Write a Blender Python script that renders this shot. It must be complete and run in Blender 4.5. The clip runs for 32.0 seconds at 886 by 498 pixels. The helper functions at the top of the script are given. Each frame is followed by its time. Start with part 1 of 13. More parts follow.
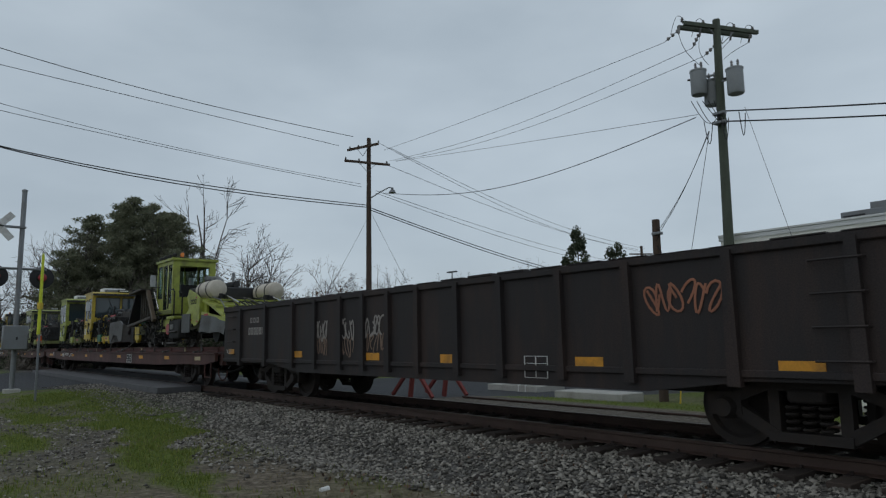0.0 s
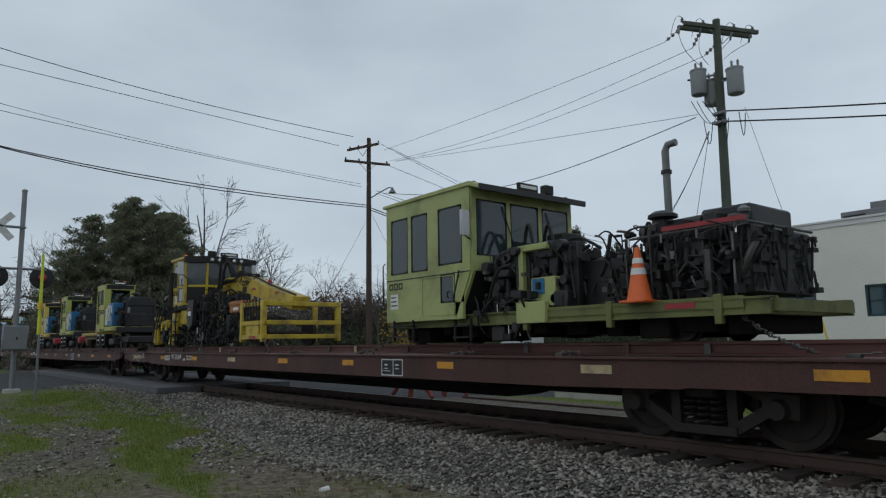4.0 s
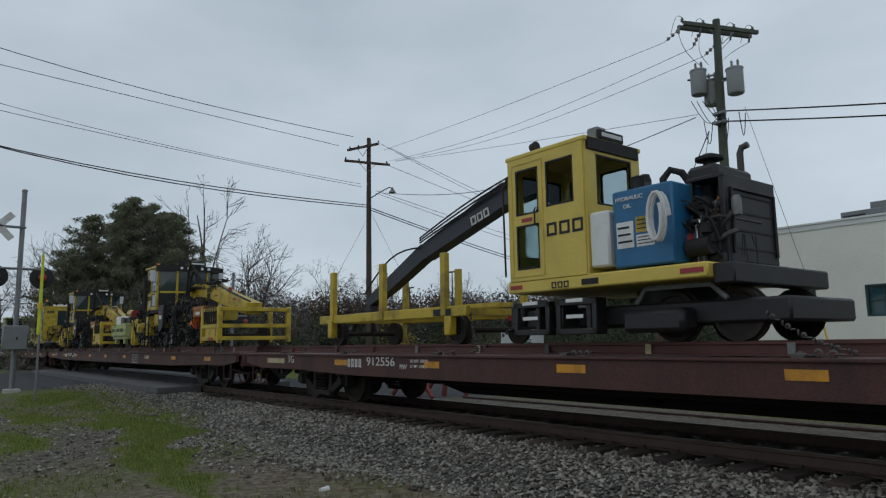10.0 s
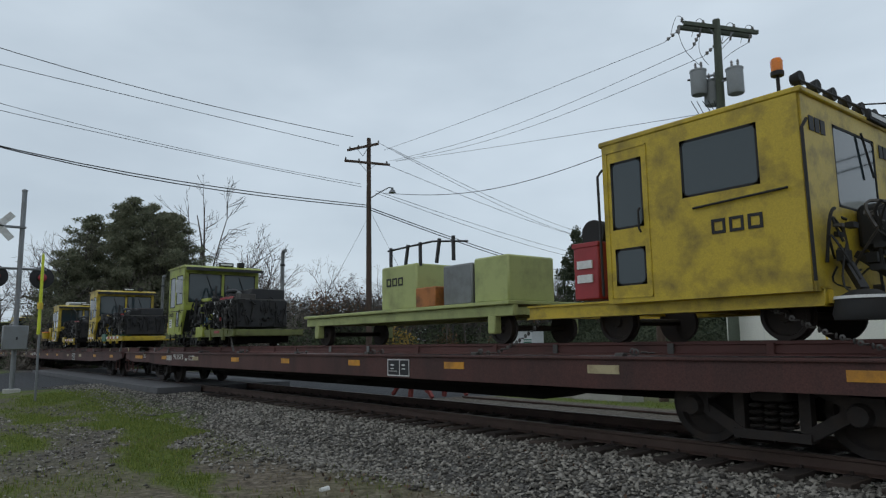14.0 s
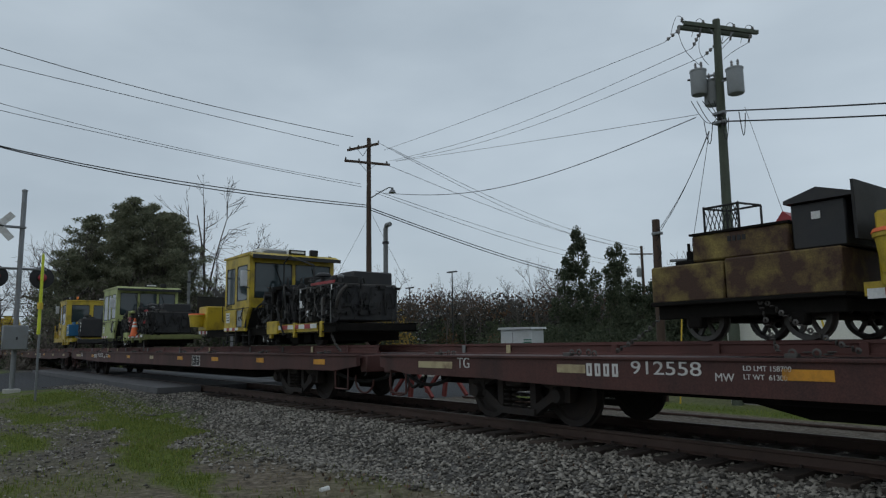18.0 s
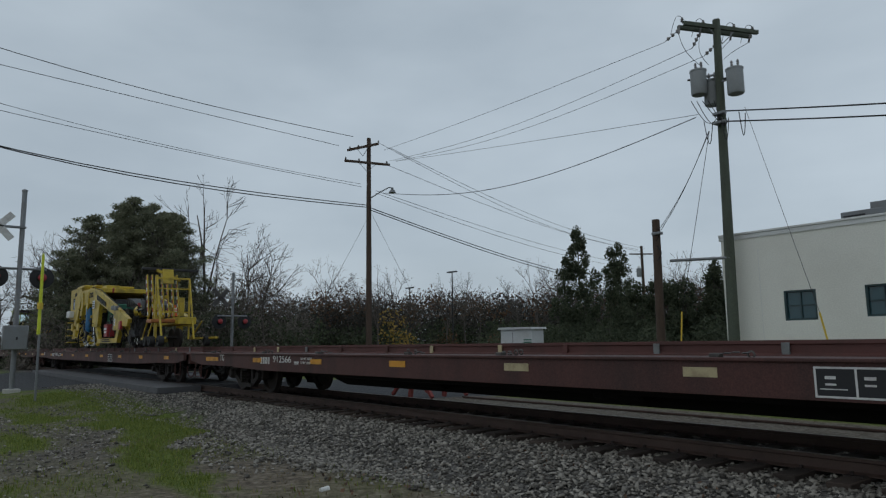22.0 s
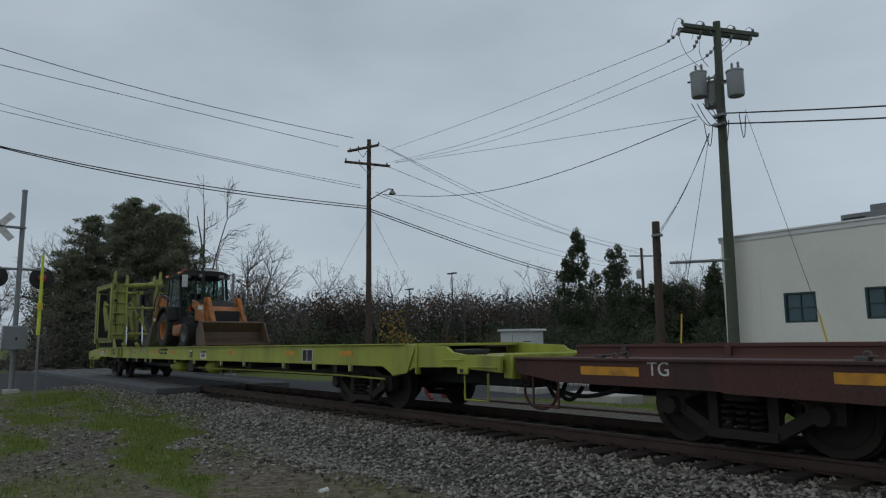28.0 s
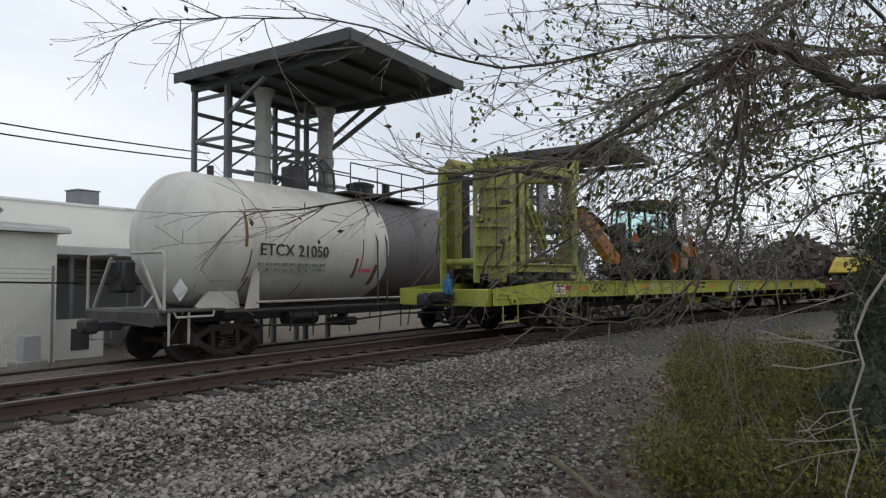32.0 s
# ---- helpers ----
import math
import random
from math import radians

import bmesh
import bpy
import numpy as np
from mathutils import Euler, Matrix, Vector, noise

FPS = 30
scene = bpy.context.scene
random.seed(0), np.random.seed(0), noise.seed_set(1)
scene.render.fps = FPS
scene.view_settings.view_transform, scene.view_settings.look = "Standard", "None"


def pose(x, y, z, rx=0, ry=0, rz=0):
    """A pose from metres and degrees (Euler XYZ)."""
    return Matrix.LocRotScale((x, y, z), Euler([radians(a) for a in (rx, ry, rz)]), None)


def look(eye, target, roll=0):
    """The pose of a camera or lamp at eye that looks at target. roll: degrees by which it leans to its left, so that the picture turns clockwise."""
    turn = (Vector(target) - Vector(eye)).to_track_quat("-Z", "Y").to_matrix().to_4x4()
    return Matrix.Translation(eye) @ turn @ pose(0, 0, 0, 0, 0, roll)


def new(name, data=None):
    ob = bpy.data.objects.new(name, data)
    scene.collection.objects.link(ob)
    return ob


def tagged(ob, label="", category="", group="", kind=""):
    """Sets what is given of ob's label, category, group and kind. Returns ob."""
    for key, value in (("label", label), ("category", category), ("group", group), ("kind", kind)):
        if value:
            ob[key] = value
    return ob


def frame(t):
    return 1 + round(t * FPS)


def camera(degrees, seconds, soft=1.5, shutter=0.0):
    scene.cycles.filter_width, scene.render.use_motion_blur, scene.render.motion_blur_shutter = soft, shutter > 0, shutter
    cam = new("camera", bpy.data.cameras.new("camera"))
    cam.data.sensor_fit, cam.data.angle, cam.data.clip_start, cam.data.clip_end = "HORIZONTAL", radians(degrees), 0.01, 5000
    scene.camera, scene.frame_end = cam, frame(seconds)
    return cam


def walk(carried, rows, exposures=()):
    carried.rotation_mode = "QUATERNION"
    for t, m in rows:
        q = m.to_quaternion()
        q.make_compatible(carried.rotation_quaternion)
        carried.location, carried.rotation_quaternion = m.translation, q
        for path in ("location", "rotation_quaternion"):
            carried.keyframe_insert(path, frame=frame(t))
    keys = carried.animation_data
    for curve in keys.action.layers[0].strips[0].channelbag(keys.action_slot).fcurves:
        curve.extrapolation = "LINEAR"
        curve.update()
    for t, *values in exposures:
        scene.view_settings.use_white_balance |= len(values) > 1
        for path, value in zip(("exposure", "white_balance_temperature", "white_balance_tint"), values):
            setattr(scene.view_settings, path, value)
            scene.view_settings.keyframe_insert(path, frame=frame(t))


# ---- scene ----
# ---------------------------------------------------------------- camera
EYE_Z = 1.246
cam = camera(66.07, 32.0, soft=1.25)
# seconds, yaw, pitch, roll: the camera stands, then swings round to the right
TURNS = [(0, 51.42, 7.76, .88), (13, 51.42, 7.76, .88), (27.2, 51.42, 7.76, .88), (27.6, 51.41, 7.8, .82), (28.5, 51.38, 7.94, .67),
         (29.4, 51.38, 7.93, .66), (29.6, 51.0, 7.9, .5), (29.8, 49.4, 7.77, .55), (30, 46.18, 7.75, .9), (30.2, 40.8, 7.44, .95),
         (30.3, 36.31, 7.23, 1.06), (30.5, 21.68, 6.58, 1.48), (30.6, 14.99, 6.08, 1.8), (30.9, -3.04, 5.24, 1.65), (31.0, -9.97, 4.71, 1.87),
         (31.2, -25.34, 3.47, 2.3), (31.5, -40.04, 2.64, 1.95), (31.7, -49.23, 2.46, 1.6), (32, -57.59, 2.75, .29)]
walk(cam, [(t, pose(0, 0, EYE_Z, 90 + p, r, y)) for t, y, p, r in TURNS],
     exposures=[(0, -0.22, 6450, 9), (1, -0.13, 6500, 10), (1.4, -.02, 6500, 10), (2, 0.09, 6500, 10), (3, 0.03, 6500, 10), (6, -0.08, 6450, 9), (7, 0.06, 6500, 10), (8, 0.03, 6500, 10), (9, -0.02, 6500, 10), (10, -0.05, 6500, 10), (11, -0.18, 6450, 9), (12, 0.08, 6500, 10), (13, 0.18, 6500, 10), (16, -0.08, 6450, 9), (17, -0.0, 6500, 10), (18, -0.18, 6450, 9), (19, -0.0, 6500, 10), (20, -0.08, 6450, 9), (21, -0.11, 6450, 9), (22, -0.25, 6450, 9), (23, -0.25, 6450, 9), (24, -0.03, 6500, 10), (27, 0.11, 6500, 10), (28, -0.28, 6450, 9), (29, -0.25, 6450, 9), (30, 0.03, 6500, 10), (30.5, .12, 6500, 10), (31.0, .22, 6600, 11), (31.5, .45, 6800, 13), (32, .6, 6950, 15)])

# ---------------------------------------------------------------- world and sun: an overcast day
world = bpy.data.worlds.new("overcast_sky")
scene.world = world
world.use_nodes = True
wn, wl = world.node_tree.nodes, world.node_tree.links
wn.clear()
w_out, w_bg = wn.new("ShaderNodeOutputWorld"), wn.new("ShaderNodeBackground")
w_sky = wn.new("ShaderNodeTexSky")
w_sky.sky_type, w_sky.sun_disc = "NISHITA", False
w_sky.sun_elevation, w_sky.sun_rotation = radians(42), radians(150)
w_sky.air_density, w_sky.dust_density = 1.0, 3.0
w_tc, w_map = wn.new("ShaderNodeTexCoord"), wn.new("ShaderNodeMapping")
w_map.inputs["Scale"].default_value = (1.0, 1.0, 2.6)
w_noise, w_ramp = wn.new("ShaderNodeTexNoise"), wn.new("ShaderNodeValToRGB")
w_noise.inputs["Scale"].default_value, w_noise.inputs["Detail"].default_value = 1.7, 5
w_ramp.color_ramp.elements[0].position, w_ramp.color_ramp.elements[0].color = .32, (.385, .455, .52, 1)
w_ramp.color_ramp.elements[1].position, w_ramp.color_ramp.elements[1].color = .70, (.56, .64, .71, 1)
# the cloud is somewhat heavier overhead than towards the horizon
w_sep, w_up, w_mul = wn.new("ShaderNodeSeparateXYZ"), wn.new("ShaderNodeMapRange"), wn.new("ShaderNodeMix")
w_up.inputs["From Min"].default_value, w_up.inputs["From Max"].default_value = .45, 1.0
w_up.inputs["To Min"].default_value, w_up.inputs["To Max"].default_value = 1.0, .68
w_mul.data_type, w_mul.blend_type = "RGBA", "MULTIPLY"
w_mul.inputs["Factor"].default_value = 1.0
w_mix = wn.new("ShaderNodeMix")
w_mix.data_type, w_mix.blend_type = "RGBA", "ADD"
w_mix.inputs["Factor"].default_value = .012
wl.new(w_tc.outputs["Generated"], w_map.inputs["Vector"])
wl.new(w_map.outputs["Vector"], w_noise.inputs["Vector"])
wl.new(w_noise.outputs["Fac"], w_ramp.inputs["Fac"])
wl.new(w_tc.outputs["Generated"], w_sep.inputs["Vector"])
wl.new(w_sep.outputs["Z"], w_up.inputs["Value"])
wl.new(w_ramp.outputs["Color"], w_mul.inputs["A"])
wl.new(w_up.outputs["Result"], w_mul.inputs["B"])
wl.new(w_mul.outputs["Result"], w_mix.inputs["A"])
wl.new(w_sky.outputs["Color"], w_mix.inputs["B"])
wl.new(w_mix.outputs["Result"], w_bg.inputs["Color"])
w_bg.inputs["Strength"].default_value = 1.0
wl.new(w_bg.outputs["Background"], w_out.inputs["Surface"])

sun = new("sun", bpy.data.lights.new("sun", "SUN"))
sun.data.energy, sun.data.angle, sun.data.color = .2, radians(25), (1.0, .97, .92)
sun.matrix_world = look((0, 0, 50), (10, 22, 0))

# ---------------------------------------------------------------- materials


def surface(name, rgb, rough=.5, metal=0.0, dirt=None, amount=.35, scale=2.5, grain=.05, bump=.12, fine=60.0, spec=.5, streak=False):
    """A painted, worn or weathered surface: base colour, stains at a large scale, grain and relief at a small one."""
    m = bpy.data.materials.new(name)
    m.use_nodes = True
    n, l = m.node_tree.nodes, m.node_tree.links
    b = n["Principled BSDF"]
    b.inputs["Roughness"].default_value, b.inputs["Metallic"].default_value = rough, metal
    b.inputs["Specular IOR Level"].default_value = spec
    tc = n.new("ShaderNodeTexCoord")
    big, small = n.new("ShaderNodeTexNoise"), n.new("ShaderNodeTexNoise")
    big.inputs["Scale"].default_value, big.inputs["Detail"].default_value, big.inputs["Roughness"].default_value = scale, 6, .62
    small.inputs["Scale"].default_value, small.inputs["Detail"].default_value = fine, 3
    mp = n.new("ShaderNodeMapping")
    if streak:
        mp.inputs["Scale"].default_value = (1.6, 1.6, .28)
    l.new(tc.outputs["Object"], mp.inputs["Vector"])
    l.new(mp.outputs["Vector"], big.inputs["Vector"])
    l.new(tc.outputs["Object"], small.inputs["Vector"])
    ramp = n.new("ShaderNodeValToRGB")
    ramp.color_ramp.elements[0].position, ramp.color_ramp.elements[1].position = .46, .72
    l.new(big.outputs["Fac"], ramp.inputs["Fac"])
    amt = n.new("ShaderNodeMath")
    amt.operation = "MULTIPLY"
    amt.inputs[1].default_value = amount
    l.new(ramp.outputs["Color"], amt.inputs[0])
    mix = n.new("ShaderNodeMix")
    mix.data_type = "RGBA"
    mix.inputs["A"].default_value = (*rgb, 1)
    mix.inputs["B"].default_value = (*(dirt or [c * .35 for c in rgb]), 1)
    l.new(amt.outputs["Value"], mix.inputs["Factor"])
    gr = n.new("ShaderNodeMapRange")
    gr.inputs["To Min"].default_value, gr.inputs["To Max"].default_value = 1 - grain * 2, 1 + grain * 2
    gr.inputs["From Min"].default_value, gr.inputs["From Max"].default_value = .25, .75
    l.new(small.outputs["Fac"], gr.inputs["Value"])
    mul = n.new("ShaderNodeMix")
    mul.data_type, mul.blend_type = "RGBA", "MULTIPLY"
    mul.inputs["Factor"].default_value = 1.0
    l.new(mix.outputs["Result"], mul.inputs["A"])
    l.new(gr.outputs["Result"], mul.inputs["B"])
    l.new(mul.outputs["Result"], b.inputs["Base Color"])
    rr = n.new("ShaderNodeMapRange")
    rr.inputs["To Min"].default_value, rr.inputs["To Max"].default_value = max(.05, rough - .12), min(1, rough + .2)
    l.new(big.outputs["Fac"], rr.inputs["Value"])
    l.new(rr.outputs["Result"], b.inputs["Roughness"])
    if bump:
        bp = n.new("ShaderNodeBump")
        bp.inputs["Strength"].default_value, bp.inputs["Distance"].default_value = bump, .01
        l.new(small.outputs["Fac"], bp.inputs["Height"])
        l.new(bp.outputs["Normal"], b.inputs["Normal"])
    return m


def varied(name, a, b, rough=.8, island=False, bump=.3, fine=30.0, translucent=0.0):
    """Colours that differ from piece to piece."""
    m = surface(name, a, rough, dirt=b, amount=.5, bump=bump, fine=fine)
    n, l = m.node_tree.nodes, m.node_tree.links
    mul = [k for k in n if k.type == "MIX" and k.blend_type == "MULTIPLY"][0]
    if island:
        src = n.new("ShaderNodeNewGeometry").outputs["Random Per Island"]
    else:
        src = n.new("ShaderNodeObjectInfo").outputs["Random"]
    mix = n.new("ShaderNodeMix")
    mix.data_type = "RGBA"
    mix.inputs["A"].default_value, mix.inputs["B"].default_value = (*a, 1), (*b, 1)
    l.new(src, mix.inputs["Factor"])
    l.new(mix.outputs["Result"], mul.inputs["A"])
    if translucent:
        n["Principled BSDF"].inputs["Transmission Weight"].default_value = 0
    return m


def glass(name, rgb=(.03, .045, .05), rough=.06):
    m = bpy.data.materials.new(name)
    m.use_nodes = True
    n, l = m.node_tree.nodes, m.node_tree.links
    b = n["Principled BSDF"]
    b.inputs["Base Color"].default_value = (*rgb, 1)
    b.inputs["Roughness"].default_value, b.inputs["Coat Weight"].default_value, b.inputs["Coat Roughness"].default_value = rough, .3, .03
    noise_n, bp, tc = n.new("ShaderNodeTexNoise"), n.new("ShaderNodeBump"), n.new("ShaderNodeTexCoord")
    noise_n.inputs["Scale"].default_value = 1.7
    bp.inputs["Strength"].default_value, bp.inputs["Distance"].default_value = .06, .02
    l.new(tc.outputs["Object"], noise_n.inputs["Vector"])
    l.new(noise_n.outputs["Fac"], bp.inputs["Height"])
    l.new(bp.outputs["Normal"], b.inputs["Normal"])
    return m


def clear_glass(name, tint=(.75, .9, .88)):
    m = bpy.data.materials.new(name)
    m.use_nodes = True
    b = m.node_tree.nodes["Principled BSDF"]
    b.inputs["Base Color"].default_value = (*tint, 1)
    b.inputs["Transmission Weight"].default_value, b.inputs["Roughness"].default_value, b.inputs["IOR"].default_value = 1.0, .03, 1.05
    return m


YELLOW = surface("machine_yellow", (.52, .375, .028), .42, dirt=(.085, .065, .03), amount=.72, scale=2.6, grain=.06)
PALE_YELLOW = surface("crane_yellow", (.66, .50, .10), .45, dirt=(.2, .15, .05), amount=.25, scale=1.6)
LIME = surface("machine_lime", (.33, .37, .06), .45, dirt=(.075, .07, .035), amount=.72, scale=2.6, grain=.06)
CRANE_LIME = surface("crane_lime", (.40, .41, .09), .42, dirt=(.16, .17, .04), amount=.25, scale=1.6)
PALE_LIME = surface("pale_lime", (.38, .42, .16), .5, dirt=(.11, .11, .06), amount=.55, scale=1.9)
OLIVE = surface("grimy_olive", (.15, .165, .05), .6, dirt=(.04, .035, .025), amount=.7, scale=2.4)
DUSTY = surface("dust_caked_frame", (.10, .10, .05), .8, dirt=(.045, .038, .03), amount=.85, scale=3.5, grain=.2, bump=.3)
RUBBER = surface("grey_rubber", (.10, .105, .105), .7, dirt=(.055, .05, .045), amount=.6, scale=2.5, grain=.1)
BROWN_STEEL = surface("dusty_brown_steel", (.06, .05, .04), .65, dirt=(.03, .026, .022), amount=.6, scale=3, grain=.15)
BLADE_STEEL = surface("worn_brown_blade", (.12, .09, .065), .6, metal=.2, dirt=(.05, .035, .026), amount=.6, scale=3, streak=True)
CAR_LIME = surface("car_lime", (.34, .37, .05), .5, dirt=(.12, .11, .04), amount=.55, scale=.9, streak=True)
RACK_LIME = surface("rack_lime", (.29, .31, .075), .6, dirt=(.08, .07, .035), amount=.7, scale=2.2, streak=True)
YELLOW_LIME = surface("greasy_yellow_lime", (.32, .28, .06), .5, dirt=(.07, .05, .025), amount=.7, scale=3, streak=True)
CAR_RED = surface("flatcar_oxide_red", (.072, .025, .02), .62, dirt=(.03, .02, .018), amount=.75, scale=.8, grain=.18, streak=True)
DECK_RED = surface("deck_oxide_red", (.10, .038, .032), .7, dirt=(.045, .03, .025), amount=.7, scale=1.5)
GONDOLA = surface("gondola_dark_brown", (.019, .015, .015), .7, dirt=(.055, .033, .026), amount=.75, scale=1.5, grain=.2, streak=True)
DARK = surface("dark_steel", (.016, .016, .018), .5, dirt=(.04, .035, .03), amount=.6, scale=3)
# grimy near-black; the deep shade under cars and machines is put into this colour
GRIME_SHADE = surface("undercar_grime_shade", (.011, .010, .009), .95, dirt=(.022, .019, .016), amount=.5, scale=3, spec=.12)
BLACK = surface("black_rubber", (.012, .012, .012), .7, dirt=(.035, .03, .026), amount=.5, scale=4)
NAVY = surface("dark_blue_boom", (.016, .021, .034), .4, dirt=(.035, .035, .036), amount=.4, scale=2)
TRUCK = surface("truck_iron", (.022, .017, .015), .8, dirt=(.05, .035, .026), amount=.6, scale=4)
GREY = surface("grey_steel", (.20, .21, .21), .5, metal=.3, dirt=(.08, .07, .06), amount=.5, scale=3)
WORN = surface("worn_plate", (.085, .08, .075), .55, metal=.2, dirt=(.035, .028, .023), amount=.7, scale=2)
CHROME = surface("cylinder_rod", (.6, .6, .6), .2, metal=1.0, bump=0)
BLUE = surface("oil_tank_blue", (.02, .14, .30), .4, dirt=(.02, .06, .10), amount=.3, scale=2.5)
GREEN = surface("tank_green", (.015, .12, .07), .45, dirt=(.02, .05, .035), amount=.4)
RED = surface("red_box", (.34, .03, .035), .4, dirt=(.12, .03, .03), amount=.35)
ORANGE = surface("safety_orange", (.75, .14, .03), .5, dirt=(.3, .08, .03), amount=.3)
BROWN_DIG = surface("muddy_digger_paint", (.22, .085, .028), .6, dirt=(.05, .035, .024), amount=.85, scale=3.5)
BUCKET = surface("rusted_bucket", (.12, .075, .05), .6, metal=.2, dirt=(.05, .042, .038), amount=.6, scale=2, streak=True)
DIGGER = surface("digger_orange", (.40, .14, .03), .5, dirt=(.06, .038, .022), amount=.75, scale=3.2)
AMBER = surface("amber_lens", (.8, .22, .02), .2, bump=0)
WHITE = surface("white_paint", (.72, .73, .72), .5, dirt=(.35, .33, .30), amount=.4)
TANK_CREAM = surface("cream_plastic", (.55, .50, .42), .45, dirt=(.25, .21, .16), amount=.5, scale=2)
DECAL = surface("reflective_orange", (.62, .28, .02), .45, dirt=(.16, .08, .03), amount=.7, scale=4, bump=0)
DECAL_WORN = surface("faded_reflector", (.45, .38, .22), .5, dirt=(.12, .06, .04), amount=.7, scale=4, bump=0)
LETTER = surface("white_lettering", (.62, .62, .60), .6, dirt=(.2, .12, .1), amount=.4, scale=6, bump=0)
INK = surface("black_lettering", (.015, .015, .017), .6, bump=0)
SPRAY = surface("pale_spray_paint", (.28, .26, .24), .7, dirt=(.08, .06, .06), amount=.5, bump=0)
FADED = surface("faded_white_paint", (.42, .43, .28), .7, dirt=(.28, .3, .08), amount=.7, scale=6, bump=0)
RUSTY_SPRAY = surface("rusting_spray_paint", (.22, .15, .11), .7, dirt=(.09, .04, .025), amount=.6, bump=0)
PINK = surface("orange_pink_spray_paint", (.34, .14, .08), .7, dirt=(.12, .06, .05), amount=.4, bump=0)
WOOD = surface("weathered_timber", (.16, .13, .08), .85, dirt=(.06, .05, .035), amount=.6, scale=3, grain=.25, bump=.4)
YELLOW_WOOD = surface("yellow_plank", (.42, .31, .08), .7, dirt=(.16, .12, .06), amount=.6, scale=4, grain=.2)
CAB_GLASS = glass("tinted_cab_glass")
SEE_GLASS = clear_glass("green_tinted_glass")
TINT_GLASS = clear_glass("grey_tinted_glass", (.60, .68, .69))
MIRROR = surface("mirror_back", (.55, .56, .57), .35, bump=0)
PVC = surface("mesh_grille", (.03, .03, .03), .6, metal=.5)

# ---------------------------------------------------------------- mesh tools


class Build:
    """Collects vertices and faces of one part."""

    def __init__(self):
        self.v, self.f, self.weld = [], [], False

    def add(self, verts, faces):
        k = len(self.v)
        self.v.extend([tuple(p) for p in verts])
        self.f.extend([tuple(i + k for i in f) for f in faces])
        return self

    def box(self, x0, x1, y0, y1, z0, z1, bev=0.0, m=None):
        """A box between limits, its edges chamfered by bev, optionally moved by the matrix m."""
        if bev <= 0:
            vs = [(x, y, z) for x in (x0, x1) for y in (y0, y1) for z in (z0, z1)]
            fs = [(0, 1, 3, 2), (4, 6, 7, 5), (0, 4, 5, 1), (2, 3, 7, 6), (0, 2, 6, 4), (1, 5, 7, 3)]
        else:
            c, h = ((x0 + x1) / 2, (y0 + y1) / 2, (z0 + z1) / 2), ((x1 - x0) / 2, (y1 - y0) / 2, (z1 - z0) / 2)
            bev = min(bev, *(k * .45 for k in h))
            vs, index = [], {}
            for sx in (-1, 1):
                for sy in (-1, 1):
                    for sz in (-1, 1):
                        for a in range(3):
                            s = (sx, sy, sz)
                            index[s, a] = len(vs)
                            vs.append(tuple(c[i] + s[i] * (h[i] - (0 if i == a else bev)) for i in range(3)))
            fs = []
            for a in range(3):
                b, d = (a + 1) % 3, (a + 2) % 3
                for sa in (-1, 1):
                    loop = []
                    for sb, sd in ((-1, -1), (1, -1), (1, 1), (-1, 1)):
                        s = [0, 0, 0]
                        s[a], s[b], s[d] = sa, sb, sd
                        loop.append(index[tuple(s), a])
                    fs.append(tuple(loop if sa > 0 else loop[::-1]))
                    for sb in (-1, 1):
                        quad = []
                        for sd, ax in ((-1, a), (1, a), (1, b), (-1, b)):
                            s = [0, 0, 0]
                            s[a], s[b], s[d] = sa, sb, sd
                            quad.append(index[tuple(s), ax])
                        fs.append(tuple(quad if sa * sb < 0 else quad[::-1]))
            for sx in (-1, 1):
                for sy in (-1, 1):
                    for sz in (-1, 1):
                        t = [index[(sx, sy, sz), a] for a in range(3)]
                        fs.append(tuple(t if sx * sy * sz > 0 else t[::-1]))
        if m is not None:
            vs = [m @ Vector(p) for p in vs]
        return self.add(vs, fs)

    def prism(self, poly, y0, y1, inset=0.0):
        """A profile in x and z (counter-clockwise seen from -y), drawn out from y0 to y1."""
        n = len(poly)
        vs = [(x, y0, z) for x, z in poly] + [(x, y1, z) for x, z in poly]
        fs = [tuple(range(n)), tuple(range(2 * n - 1, n - 1, -1))]
        fs += [(i + n, (i + 1) % n + n, (i + 1) % n, i) for i in range(n)]
        return self.add(vs, fs)

    def cross(self, poly, x0, x1):
        """A profile in y and z, drawn out along x."""
        n = len(poly)
        vs = [(x0, y, z) for y, z in poly] + [(x1, y, z) for y, z in poly]
        fs = [tuple(range(n - 1, -1, -1)), tuple(range(n, 2 * n))]
        fs += [(i, (i + 1) % n, (i + 1) % n + n, i + n) for i in range(n)]
        return self.add(vs, fs)

    def tube(self, pts, r, n=6, r1=None):
        """A round bar or hose along points."""
        pts = [Vector(p) for p in pts]
        vs, up = [], None
        for i, p in enumerate(pts):
            d = (pts[min(i + 1, len(pts) - 1)] - pts[max(i - 1, 0)]).normalized()
            if up is None:
                up = Vector((0, 0, 1)) if abs(d.z) < .9 else Vector((1, 0, 0))
            a = d.cross(up).normalized()
            up = a.cross(d).normalized()
            rr = r if r1 is None else r + (r1 - r) * i / (len(pts) - 1)
            vs += [p + (a * math.cos(2 * math.pi * k / n) + up * math.sin(2 * math.pi * k / n)) * rr for k in range(n)]
        fs = []
        for i in range(len(pts) - 1):
            for k in range(n):
                fs.append((i * n + k, i * n + (k + 1) % n, (i + 1) * n + (k + 1) % n, (i + 1) * n + k))
        fs += [tuple(range(n - 1, -1, -1)), tuple(range((len(pts) - 1) * n, len(pts) * n))]
        return self.add(vs, fs)

